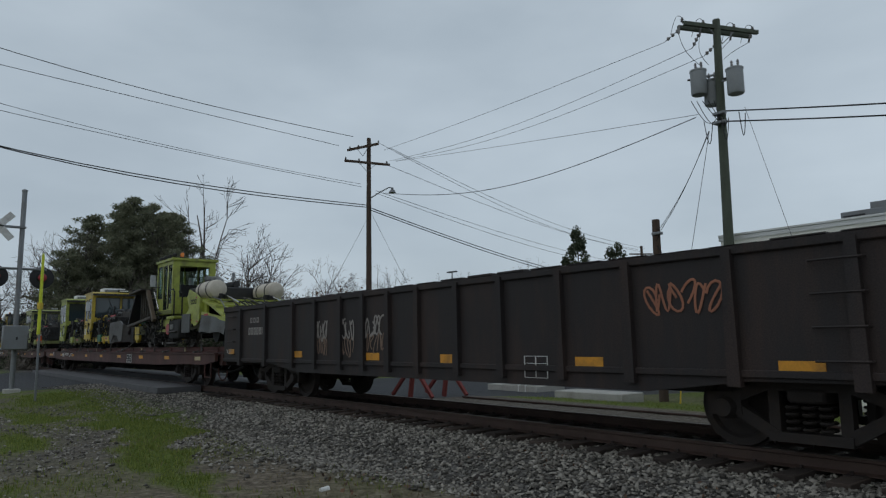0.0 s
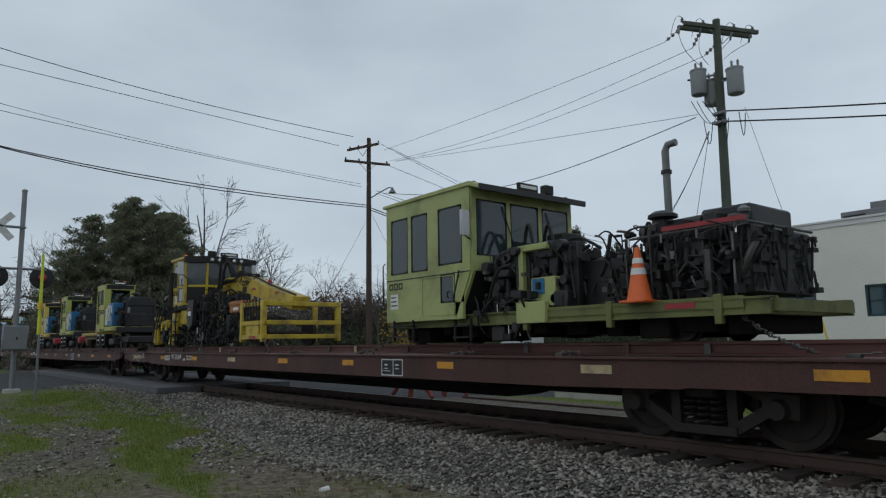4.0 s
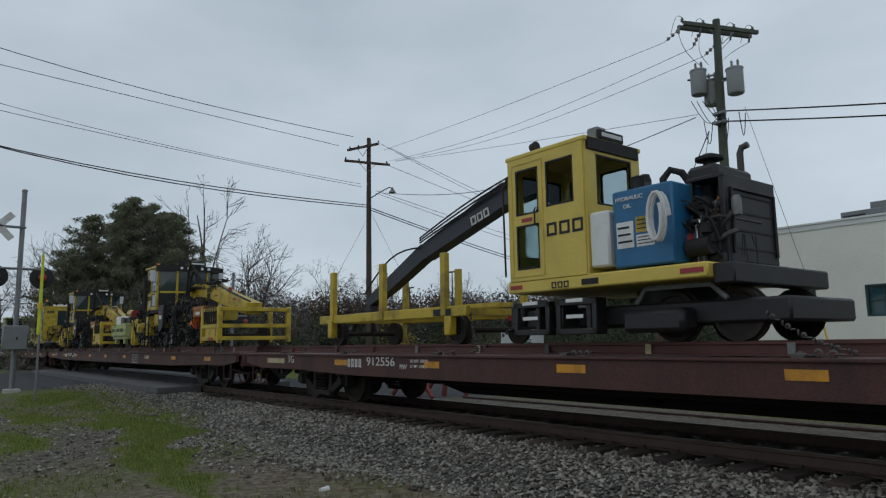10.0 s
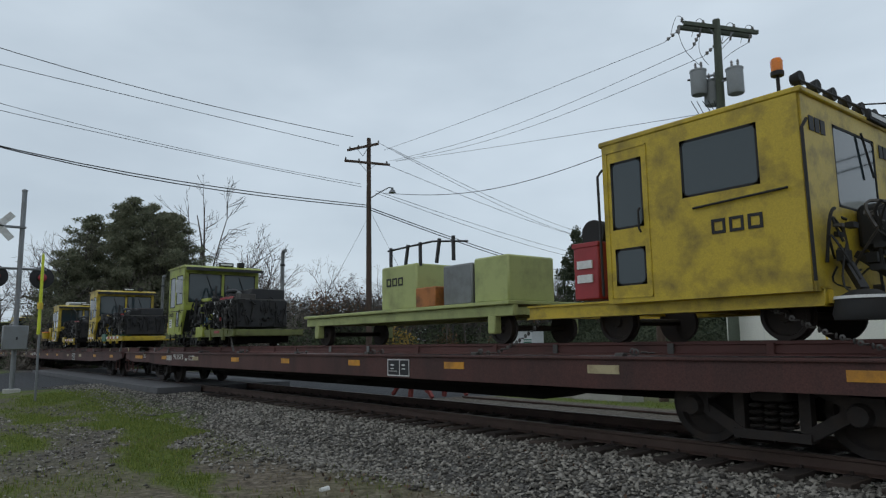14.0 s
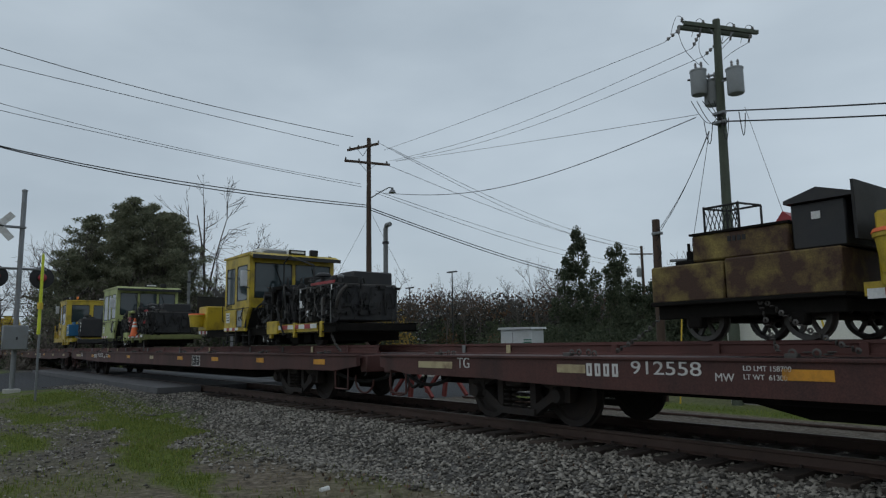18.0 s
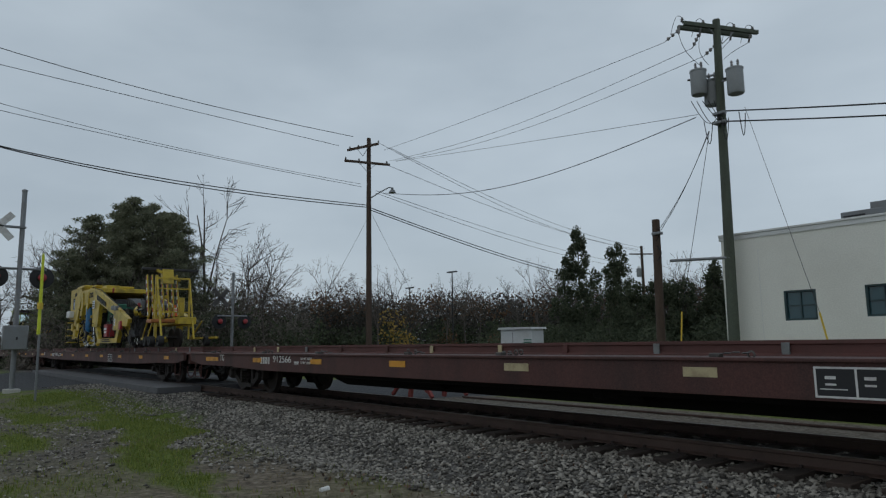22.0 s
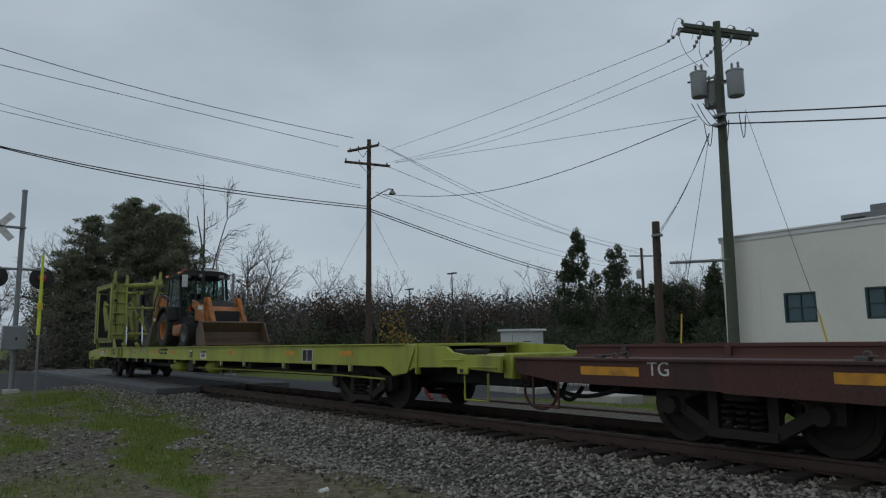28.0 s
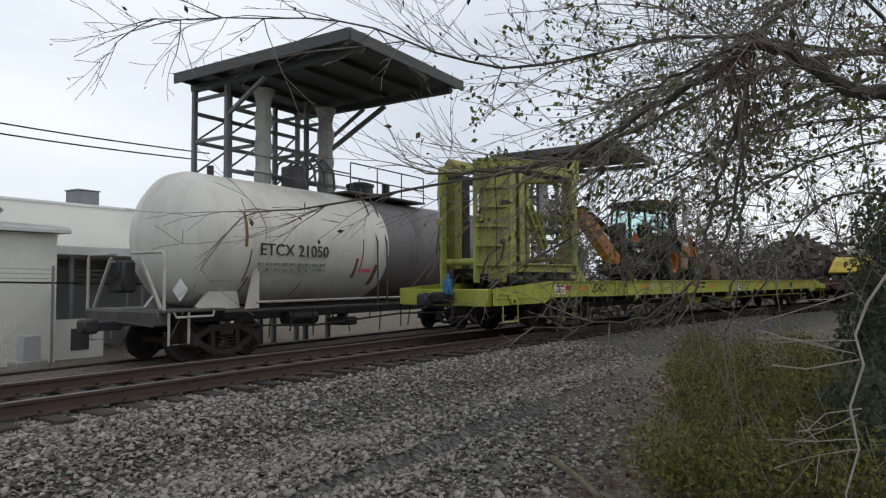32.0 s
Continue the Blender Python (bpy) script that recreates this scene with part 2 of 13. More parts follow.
    def bar(self, a, b, w, h=None):
        """A square bar from a to b, w wide and h high."""
        a, b, h = Vector(a), Vector(b), h or w
        d = (b - a).normalized()
        s = d.cross(Vector((0, 0, 1)) if abs(d.z) < .95 else Vector((1, 0, 0))).normalized()
        u = s.cross(d)
        vs = [p + s * i * w / 2 + u * j * h / 2 for p in (a, b) for i, j in ((-1, -1), (1, -1), (1, 1), (-1, 1))]
        return self.add(vs, [(3, 2, 1, 0), (4, 5, 6, 7)] + [(i, (i + 1) % 4, (i + 1) % 4 + 4, i + 4) for i in range(4)])

    def lathe(self, profile, centre, axis="y", n=20):
        """A profile of (radius, distance along the axis) turned round an axis through the centre."""
        vs, fs, m = [], [], len(profile)
        for k in range(n):
            c, s = math.cos(2 * math.pi * k / n), math.sin(2 * math.pi * k / n)
            for r, a in profile:
                p = {"y": (r * c, a, r * s), "z": (r * c, r * s, a), "x": (a, r * c, r * s)}[axis]
                vs.append(tuple(centre[i] + p[i] for i in range(3)))
        for k in range(n):
            for i in range(m - 1):
                q = (k * m + i, k * m + i + 1, (k + 1) % n * m + i + 1, (k + 1) % n * m + i)
                fs.append(q if axis != "y" else q[::-1])
        return self.add(vs, fs)

    def mesh(self, name):
        me = bpy.data.meshes.new(name)
        me.from_pydata(self.v, [], self.f)
        bm = bmesh.new()
        bm.from_mesh(me)
        bmesh.ops.recalc_face_normals(bm, faces=bm.faces)
        if self.weld:
            bmesh.ops.remove_doubles(bm, verts=bm.verts, dist=.0004)
        bm.to_mesh(me)
        bm.free()
        me.polygons.foreach_set("use_smooth", [True] * len(me.polygons))
        me.set_sharp_from_angle(angle=radians(38))
        return me


def part(name, b, material, parent=None, label="", at=None):
    me = b.mesh(name) if isinstance(b, Build) else b
    if not me.materials:
        me.materials.append(material)
    ob = new(name, me)
    if parent is not None:
        ob.parent = parent
    if at is not None:
        ob.matrix_basis = at
    if label:
        ob["label"] = label
    return ob


def thing(name, label, category, group="", kind="", at=None):
    ob = new(name)
    ob.empty_display_size = .3
    if at is not None:
        ob.matrix_basis = at
    return tagged(ob, label, category, group, kind)


TEXTS = {}


def lettering(string, height, material, parent, x, y, z, name="lettering", turn=0.0, spread=1.0, face=-1):
    """Painted words on a side that faces the camera's side of the track (face -1) or along +x (face 0)."""
    if string not in TEXTS:
        cu = bpy.data.curves.new("words", "FONT")
        cu.body, cu.align_x, cu.align_y = string, "LEFT", "BOTTOM"
        cu.extrude = .006
        tmp = bpy.data.objects.new("words", cu)
        TEXTS[string] = bpy.data.meshes.new_from_object(tmp)
        bpy.data.objects.remove(tmp)
    me = TEXTS[string].copy()
    me.materials.clear()
    m = Matrix.Translation((x, y, z)) @ pose(0, 0, 0, 90, 0, 90 if face == 0 else 0) @ Matrix.Rotation(radians(turn), 4, "Z") @ Matrix.Diagonal((height * 1.4 * spread, height * 1.4, 1, 1))
    me.transform(m)
    return part(name, me, material, parent)


def blocks(b, x, y, z, h, n=3, w=None, gap=.25):
    """Plain hollow blocks in place of a mark, n of them, of height h, on a side that faces -y."""
    w = w or h * 1.05
    for i in range(n):
        x0, k = x + i * w * (1 + gap), h * .2
        b.box(x0, x0 + w * .9, y - .006, y, z, z + k).box(x0, x0 + w * .9, y - .006, y, z + h - k, z + h)
        b.box(x0, x0 + k, y - .006, y, z + k, z + h - k).box(x0 + w * .9 - k, x0 + w * .9, y - .006, y, z + k, z + h - k)
    return b


def arc(a, b, rise, n=8, side=(0, 0, 1)):
    """Points of a hose that bows from a to b."""
    a, b, s = Vector(a), Vector(b), Vector(side)
    return [a + (b - a) * (i / n) + s * rise * math.sin(math.pi * i / n) for i in range(n + 1)]


# ---------------------------------------------------------------- plan of the line
NEAR, GAUGE = 7.82, 1.505
MID = NEAR + GAUGE / 2
BEND = -.0032


def line_y(x):
    """How far the track has swung from straight at x."""
    return BEND * max(0.0, x) ** 2


def ahead(t):
    """How far the train has gone at t seconds."""
    if t < 24.5:
        return 11.6 * t
    if t < 26.5:
        k = t - 24.5
        return 284.2 + 11.6 * k + .11 * k * k
    return 307.84 + 12.04 * (t - 26.5)
# ---------------------------------------------------------------- ground


def step(a, b, x):
    k = np.clip((x - a) / (b - a), 0, 1)
    return k * k * (3 - 2 * k)


def wave(x, y, s, seed):
    """Smooth random field from -1 to 1, for arrays."""
    rng = np.random.RandomState(seed)
    out = 0
    for i in range(7):
        a, p, k = rng.uniform(0, math.tau), rng.uniform(0, math.tau), s * rng.uniform(.6, 1.8)
        out = out + np.sin((x * math.cos(a) + y * math.sin(a)) * k + p)
    return out / 3.4


def ground_z(x, y):
    yy = y - np.where(x > 0, BEND * np.maximum(x, 0) ** 2, 0)
    z = np.full_like(x, -.42) + .05 * wave(x, y, .35, 3)
    z = z - .12 * step(4.6, 5.6, yy) * (1 - step(5.6, 6.2, yy)) * (x > -18)
    bed = step(5.3, 6.85, yy) * (1 - step(9.85, 10.9, yy))
    back = -.62 - .22 * step(15.6, 20, y) - .32 * step(-2, 6, x) * step(15, 19, y)
    back = back + .75 * step(30, 90, y) + .015 * wave(x, y, .5, 5)
    z = z * (1 - step(9.85, 10.9, yy)) + back * step(9.85, 10.9, yy)
    z = z * (1 - bed) + (-.235) * bed
    sid = step(11.9, 12.6, y) * (1 - step(15.5, 16.2, y)) * step(-19, -17.5, x)
    z = z * (1 - sid) + (-.60) * sid
    rd = step(-60, -44, x) * (1 - step(-26, -18.5, x)) * (1 - step(12.5, 18, y)) * step(0, 6, y)
    z = z * (1 - rd) + (-.20) * rd
    z = np.where((x > 2) & (y < 4), z - .10 * step(2, 6, x), z)
    return z


def road_mask(x, y):
    """1 on the asphalt of the crossing road, with flared edges."""
    ys = np.array([-30, -12, -2, 3.2, 6, 7.6, 12, 17, 30, 60, 200.])
    right = np.interp(y, ys, [-95, -60, -40, -30.0, -26.5, -21.5, -19.3, -17.5, -13, 0, 60])
    left = np.interp(y, ys, [-120, -84, -62, -55, -50, -47, -41, -37, -31, -16, 44])
    return step(-.12, .12, right - x) * step(-.12, .12, x - left)


def grass_mask(x, y):
    """How much grass grows, 0 to 1."""
    near = .52 + .55 * wave(x, y, .75, 11) + .25 * wave(x, y, 2.6, 12)
    west = 1 - step(-12.5, -9.0, x + .55 * (y - 2))
    strip = (1 - step(4.9, 5.7, y)) * west
    track_side = np.clip(.22 + .6 * wave(x, y, 1.1, 13), 0, 1) * .6 * (1 - step(4.4, 5.4, y)) * (1 - step(-3, 0, x))
    rough = .45 * wave(x, y, 1.6, 18) + .3 * wave(x, y, 4.5, 19)
    yc = np.interp(x, [-30, -25, -19, -15.5, -12, -9, -7.4], [4.6, 4.7, 5.3, 4.5, 3.35, 2.95, 2.75])
    yw = np.interp(x, [-30, -25, -19, -15.5, -12, -9, -7.4], [3.4, 3.0, 1.9, 1.25, .72, .42, .3])
    a = np.clip(2.2 * (1.0 - np.abs(y - yc) / yw + rough), 0, 1) * (1 - step(5.4, 6.3, y)) * (1 - step(-7.6, -6.9, x))
    for px, py, rx, ry in ((-14.8, 1.95, 1.7, .42), (-9.8, 1.25, .9, .22), (-19.5, 2.8, 2.4, .9), (-7.9, 3.15, .5, .2), (-24, 1.5, 2.5, .8)):
        a = np.maximum(a, np.clip(2.0 * (1.0 - np.hypot((x - px) / rx, (y - py) / ry) + rough), 0, 1))
    a = np.maximum(a, .25 * np.clip(near, 0, 1) * strip)
    c = np.clip(.9 + .3 * wave(x, y, .9, 15), 0, 1) * step(15.9, 16.7, y) * (1 - step(3, 5, x))
    d = np.clip(.55 + .5 * wave(x, y, .8, 16), 0, 1) * step(3.4, 6.5, x) * (1 - step(1.6, 3.4, y + .12 * (x - 6)))
    e = np.clip(.3 + .6 * wave(x, y, 1.3, 17), 0, 1) * .7 * step(11, 11.8, y) * (1 - step(12.2, 12.6, y)) * (1 - step(0, 3, x))
    far = step(21, 24, y) * (1 - step(-16, -10, x)) + (1 - step(-56, -48, x)) * (1 - step(5, 7, y))
    return np.clip(np.maximum.reduce([a, track_side, c, d, e, np.clip(far, 0, 1)]), 0, 1) * (1 - road_mask(x, y))


def grid_lines(parts):
    out = []
    for a, b, s in parts:
        out += list(np.arange(a, b, s))
    return np.array(out + [parts[-1][1]])


def make_ground():
    gx = grid_lines([(-1500, -300, 120), (-300, -90, 14), (-90, -46, 1.6), (-46, -32, .5), (-32, 14, .2), (14, 30, .5), (30, 90, 4), (90, 300, 30), (300, 1500, 150)])
    gy = grid_lines([(-1200, -100, 110), (-100, -12, 8), (-12, 0, 1.2), (0, 22, .2), (22, 40, 1), (40, 130, 6), (130, 400, 40), (400, 1800, 200)])
    X, Y = np.meshgrid(gx, gy, indexing="ij")
    Z = ground_z(X, Y) + .012 * wave(X, Y, 9, 21) * (np.abs(X) < 60)
    nx, ny = len(gx), len(gy)
    co = np.stack([X, Y, Z], -1).reshape(-1, 3)
    i = np.arange(nx * ny).reshape(nx, ny)
    quads = np.stack([i[:-1, :-1], i[1:, :-1], i[1:, 1:], i[:-1, 1:]], -1).reshape(-1, 4)
    me = bpy.data.meshes.new("ground")
    me.from_pydata(co.tolist(), [], quads.tolist())
    for name, values in (("grass", grass_mask(X, Y)), ("road", road_mask(X, Y)), ("stone", stone_mask(X, Y))):
        at = me.attributes.new(name, "FLOAT", "POINT")
        at.data.foreach_set("value", values.reshape(-1).astype(np.float32))
    me.polygons.foreach_set("use_smooth", [True] * len(me.polygons))
    me.materials.append(ground_material())
    return tagged(new("ground", me), "patchy grass, gravel and brown dirt beside the railway line", "ground", kind="structure")


def stone_mask(x, y):
    """How far clean grey ballast covers the dirt."""
    yy = y - np.where(x > 0, BEND * np.maximum(x, 0) ** 2, 0)
    a = step(4.3, 5.6, yy + .5 * wave(x, y, .8, 31)) * (1 - step(10.6, 11.4, yy))
    b = step(-1, 3, x) * step(1.0, 2.6, y - .22 * (x - 3) + .4 * wave(x, y, 1, 32)) * (1 - step(10.6, 11.4, yy))
    lot = (1 - step(-13, -7.5, x)) * .75 * np.clip(.75 - 1.2 * grass_mask(x, y), 0, 1)
    s = step(11.9, 12.4, y) * (1 - step(15.6, 16.1, y)) * .5
    return np.clip(np.maximum.reduce([a, b, lot, s]), 0, 1)


def ground_material():
    m = bpy.data.materials.new("ground_cover")
    m.use_nodes = True
    n, l = m.node_tree.nodes, m.node_tree.links
    b = n["Principled BSDF"]
    b.inputs["Roughness"].default_value = .95
    b.inputs["Specular IOR Level"].default_value = .2
    tc = n.new("ShaderNodeTexCoord")

    def tex(scale, detail=4):
        t = n.new("ShaderNodeTexNoise")
        t.inputs["Scale"].default_value, t.inputs["Detail"].default_value = scale, detail
        l.new(tc.outputs["Object"], t.inputs["Vector"])
        return t.outputs["Fac"]

    def ramp(src, *stops):
        r = n.new("ShaderNodeValToRGB")
        while len(r.color_ramp.elements) < len(stops):
            r.color_ramp.elements.new(.5)
        for e, (p, c) in zip(r.color_ramp.elements, stops):
            e.position, e.color = p, (*c, 1)
        l.new(src, r.inputs["Fac"])
        return r.outputs["Color"]

    def blend(fac, a, c):
        k = n.new("ShaderNodeMix")
        k.data_type = "RGBA"
        l.new(fac, k.inputs["Factor"])
        l.new(a, k.inputs["A"])
        l.new(c, k.inputs["B"])
        return k.outputs["Result"]

    def attr(name):
        a = n.new("ShaderNodeAttribute")
        a.attribute_name = name
        return a.outputs["Fac"]

    vor = n.new("ShaderNodeTexVoronoi")
    vor.inputs["Scale"].default_value = 26
    l.new(tc.outputs["Object"], vor.inputs["Vector"])
    dirt = ramp(tex(9, 8), (.3, (.075, .06, .043)), (.55, (.175, .145, .108)), (.75, (.29, .25, .2)))
    stone = ramp(vor.outputs["Color"], (.1, (.024, .022, .020)), (.5, (.09, .085, .078)), (.95, (.21, .20, .185)))
    grass = ramp(tex(14, 6), (.3, (.055, .075, .016)), (.55, (.115, .155, .028)), (.8, (.2, .225, .065)))
    tar = ramp(tex(40, 4), (.3, (.045, .047, .05)), (.7, (.09, .093, .1)))
    col = blend(attr("stone"), dirt, stone)
    col = blend(attr("grass"), col, grass)
    col = blend(attr("road"), col, tar)
    l.new(col, b.inputs["Base Color"])
    bp = n.new("ShaderNodeBump")
    bp.inputs["Strength"].default_value, bp.inputs["Distance"].default_value = .8, .03
    l.new(vor.outputs["Distance"], bp.inputs["Height"])
    l.new(bp.outputs["Normal"], b.inputs["Normal"])
    return m


ground = make_ground()

# ---------------------------------------------------------------- tracks
RAIL = surface("rusty_rail", (.062, .036, .027), .72, dirt=(.028, .019, .015), amount=.5, scale=3)
RAILHEAD = surface("polished_railhead", (.17, .14, .125), .42, metal=.7, dirt=(.09, .06, .05), amount=.5, scale=2, bump=0)
TIE = varied("creosoted_tie", (.022, .016, .013), (.058, .042, .033), .9)
PLATE = surface("tie_plate", (.03, .02, .016), .75)


def rail_object(name, y, z, x0, x1, bend, head, label):
    """One rail: foot, web and head, swept along the line."""
    prof = [(-.07, -.17), (.07, -.17), (.07, -.16), (.015, -.14), (.012, -.05), (.036, -.038), (.037, -.006), (-.037, -.006), (-.036, -.038), (-.012, -.05), (-.015, -.14), (-.07, -.16)]
    top = [(-.034, -.0055), (.034, -.0055), (.028, 0), (-.028, 0)]
    xs = [x0 + (x1 - x0) * i / 110 for i in range(111)] if bend else [x0, x1]
    obs = []
    for pr in (prof, top):
        vs, fs, k = [], [], len(pr)
        for x in xs:
            vs += [(x, y + (line_y(x) if bend else 0) + a, z + c) for a, c in pr]
        for i in range(len(xs) - 1):
            fs += [(i * k + j, i * k + (j + 1) % k, (i + 1) * k + (j + 1) % k, (i + 1) * k + j) for j in range(k)]
        obs.append(Build().add(vs, fs))
    ob = part(name, obs[0], RAIL)
    part("railhead", obs[1], head, ob)
    return tagged(ob, label, "rail", group="rails", kind="structure")


for k in (0, 1):
    rail_object("rail", NEAR + GAUGE * k, 0, -420, 120, True, RAILHEAD, "brown rusty steel rail with a shiny worn head")
    rail_object("rail", 13.35 + GAUGE * k, -.54, -17.6, 120, False, RAIL, "rusty siding rail half sunk in ballast")

tie_mesh = Build().box(-.115, .115, -1.3, 1.3, -.17, 0, .012).mesh("tie")
tie_mesh.materials.append(TIE)
plate_mesh = Build().box(-.1, .1, -.17, .17, 0, .018, .005).box(-.06, -.03, -.1, -.07, .018, .05).box(.03, .06, .07, .1, .018, .05).mesh("tie_plate")
plate_mesh.materials.append(PLATE)
rnd = random.Random(4)
ties = tagged(new("track_ties", None), "dark weathered timber ties under the rails", "ties", kind="structure")
far_ties = Build()
for i in range(470):
    x = -130 + i * .5 + rnd.uniform(-.03, .03)
    y, a = MID + line_y(x) + rnd.uniform(-.05, .05), math.degrees(2 * BEND * max(0, x))
    if -22 < x < -20.5 or -47 < x < -21.9:
        continue
    m = pose(x, y, -.168 + rnd.uniform(-.012, .006), rnd.uniform(-.6, .6), 0, a + rnd.uniform(-1.5, 1.5))
    if -21 < x < 36:
        part("tie", tie_mesh, TIE, ties, at=m)
        for r in (-1, 1):
            part("tie_plate", plate_mesh, PLATE, ties, at=pose(x, MID + line_y(x) + r * GAUGE / 2, -.176, 0, 0, a))
    else:
        far_ties.box(-.115, .115, -1.3, 1.3, -.17, 0, 0, m)
part("far_ties", far_ties, TIE, ties)["kind"] = "stuff"
sid = tagged(new("siding_ties", None), "sunken grey timber ties of the siding", "ties", kind="structure")
for i in range(70):
    x = -17.3 + i * .56
    part("tie", tie_mesh, TIE, sid, at=pose(x, 14.1 + rnd.uniform(-.06, .06), -.70, 0, 0, rnd.uniform(-2, 2)))
crossing = thing("crossing_panel", "grey concrete and asphalt road crossing panel between the rails", "road crossing", kind="structure")
for y0, y1 in ((MID - 2.2, NEAR - .1), (NEAR + .1, NEAR + GAUGE - .1), (NEAR + GAUGE + .1, MID + 2.2)):
    for k in range(8):
        x0 = -46.4 + k * 3.05
        part("panel", Build().box(x0, x0 + 3.03, y0, y1, -.2, -.012, .01), surface("crossing_rubber", (.10, .10, .105), .85, dirt=(.05, .05, .05)) if k == 0 and y0 < NEAR - 1 else bpy.data.materials["crossing_rubber"], crossing)

# ---------------------------------------------------------------- ballast


def scatter(name, xy, zs, size, material, label, seed, flat=.75):
    """Loose stones: one joined mesh of small, irregular lumps."""
    rng = np.random.RandomState(seed)
    n = len(xy)
    base = np.array([(1, 0, 0), (-1, 0, 0), (0, 1, 0), (0, -1, 0), (0, 0, 1), (0, 0, -1), (.6, .6, .55), (-.6, -.6, .55), (.6, -.6, .5), (-.6, .6, .5)], float)
    faces = np.array([(4, 6, 8), (4, 9, 6), (4, 7, 9), (4, 8, 7), (0, 8, 6), (2, 6, 9), (1, 9, 7), (3, 7, 8), (0, 6, 2), (2, 9, 1), (1, 7, 3), (3, 8, 0), (0, 2, 1), (0, 1, 3)])
    r = size * (.55 + .9 * rng.rand(n) ** 2)
    jit = base[None] * (1 + .35 * rng.randn(n, 10, 1)) * np.stack([np.ones(n), .65 + .5 * rng.rand(n), flat * (.6 + .6 * rng.rand(n))], -1)[:, None]
    a, t = rng.rand(n) * math.tau, rng.randn(n) * .5
    x, y, z = jit[..., 0], jit[..., 1], jit[..., 2]
    y, z = y * np.cos(t)[:, None] - z * np.sin(t)[:, None], y * np.sin(t)[:, None] + z * np.cos(t)[:, None]
    x, y = x * np.cos(a)[:, None] - y * np.sin(a)[:, None], x * np.sin(a)[:, None] + y * np.cos(a)[:, None]
    co = np.stack([x, y, z], -1) * r[:, None, None]
    co[..., 0] += xy[:, 0, None]
    co[..., 1] += xy[:, 1, None]
    co[..., 2] += (zs + r * .25)[:, None]
    tri = (faces[None] + (np.arange(n) * 10)[:, None, None]).reshape(-1)
    me = bpy.data.meshes.new(name)
    me.vertices.add(n * 10)
    me.vertices.foreach_set("co", co.reshape(-1).astype(np.float32))
    me.loops.add(len(tri))
    me.loops.foreach_set("vertex_index", tri.astype(np.int32))
    me.polygons.add(len(tri) // 3)
    me.polygons.foreach_set("loop_start", np.arange(0, len(tri), 3, dtype=np.int32))
    me.update(calc_edges=True)
    me.materials.append(material)
    return tagged(new(name, me), label, "gravel", kind="stuff")


BALLAST = varied("ballast_stone", (.042, .037, .031), (.37, .345, .30), .85, island=True, bump=.2, fine=20)
rng = np.random.RandomState(8)


def sample(n, x0, x1, y0, y1, mask, power=1.0):
    x, y = rng.uniform(x0, x1, n), rng.uniform(y0, y1, n)
    keep = rng.rand(n) < mask(x, y) ** power
    return np.stack([x[keep], y[keep]], -1)


near_xy = np.concatenate([sample(44000, -16, 6, 3.6, 7.9, stone_mask), sample(38000, 2, 16, 1.2, 8.0, stone_mask), sample(9000, -30, -15, 4.5, 7.6, stone_mask, 1.5),
                          sample(9000, -18, 30, 8.0, 10.9, stone_mask), sample(14000, -22, -6, .5, 5.4, lambda x, y: stone_mask(x, y) * .8), sample(5000, 18, 45, 3.0, 8.0, stone_mask)])
tie_gap = ~((np.abs(near_xy[:, 1] - MID - np.where(near_xy[:, 0] > 0, BEND * near_xy[:, 0] ** 2, 0)) < .9) & (rng.rand(len(near_xy)) < .3))
near_xy = near_xy[tie_gap]
scatter("ballast_stones", near_xy, ground_z(near_xy[:, 0], near_xy[:, 1]), .029, BALLAST, "loose grey crushed-stone ballast beside the track", 5)
# ---------------------------------------------------------------- train: cars
TRAIN = []          # (thing, car, offset of the thing in the car's space)
WHEELS = []         # (wheelset, car, place along the car)
DECK = 1.03         # top of the side sill above the rail
TOP = 1.20          # top of the rails laid on the deck
HALF = 1.46


def wheelset_mesh():
    b = Build()
    for s in (-1, 1):
        y = s * GAUGE / 2
        b.lathe([(.0, -.07), (.09, -.07), (.11, -.03), (.34, -.02), (.37, -.065), (.455, -.065), (.462, .03), (.485, .04), (.485, .065), (.38, .065), (.34, .01), (.12, .03), (.1, .08), (0, .08)] if s < 0 else
                [(.0, .07), (.09, .07), (.11, .03), (.34, .02), (.37, .065), (.455, .065), (.462, -.03), (.485, -.04), (.485, -.065), (.38, -.065), (.34, -.01), (.12, -.03), (.1, -.08), (0, -.08)], (0, y, 0), "y", 28)
        for k in range(6):
            a = k * math.tau / 6
            b.box(-.02, .02, -.012, .012, -.02, .02, 0, pose(.07 * math.cos(a), y + s * .08, .07 * math.sin(a)))
    b.tube([(0, -1.0, 0), (0, 1.0, 0)], .08, 12)
    return b.mesh("wheelset")


WHEELSET = wheelset_mesh()
WHEELSET.materials.append(TRUCK)


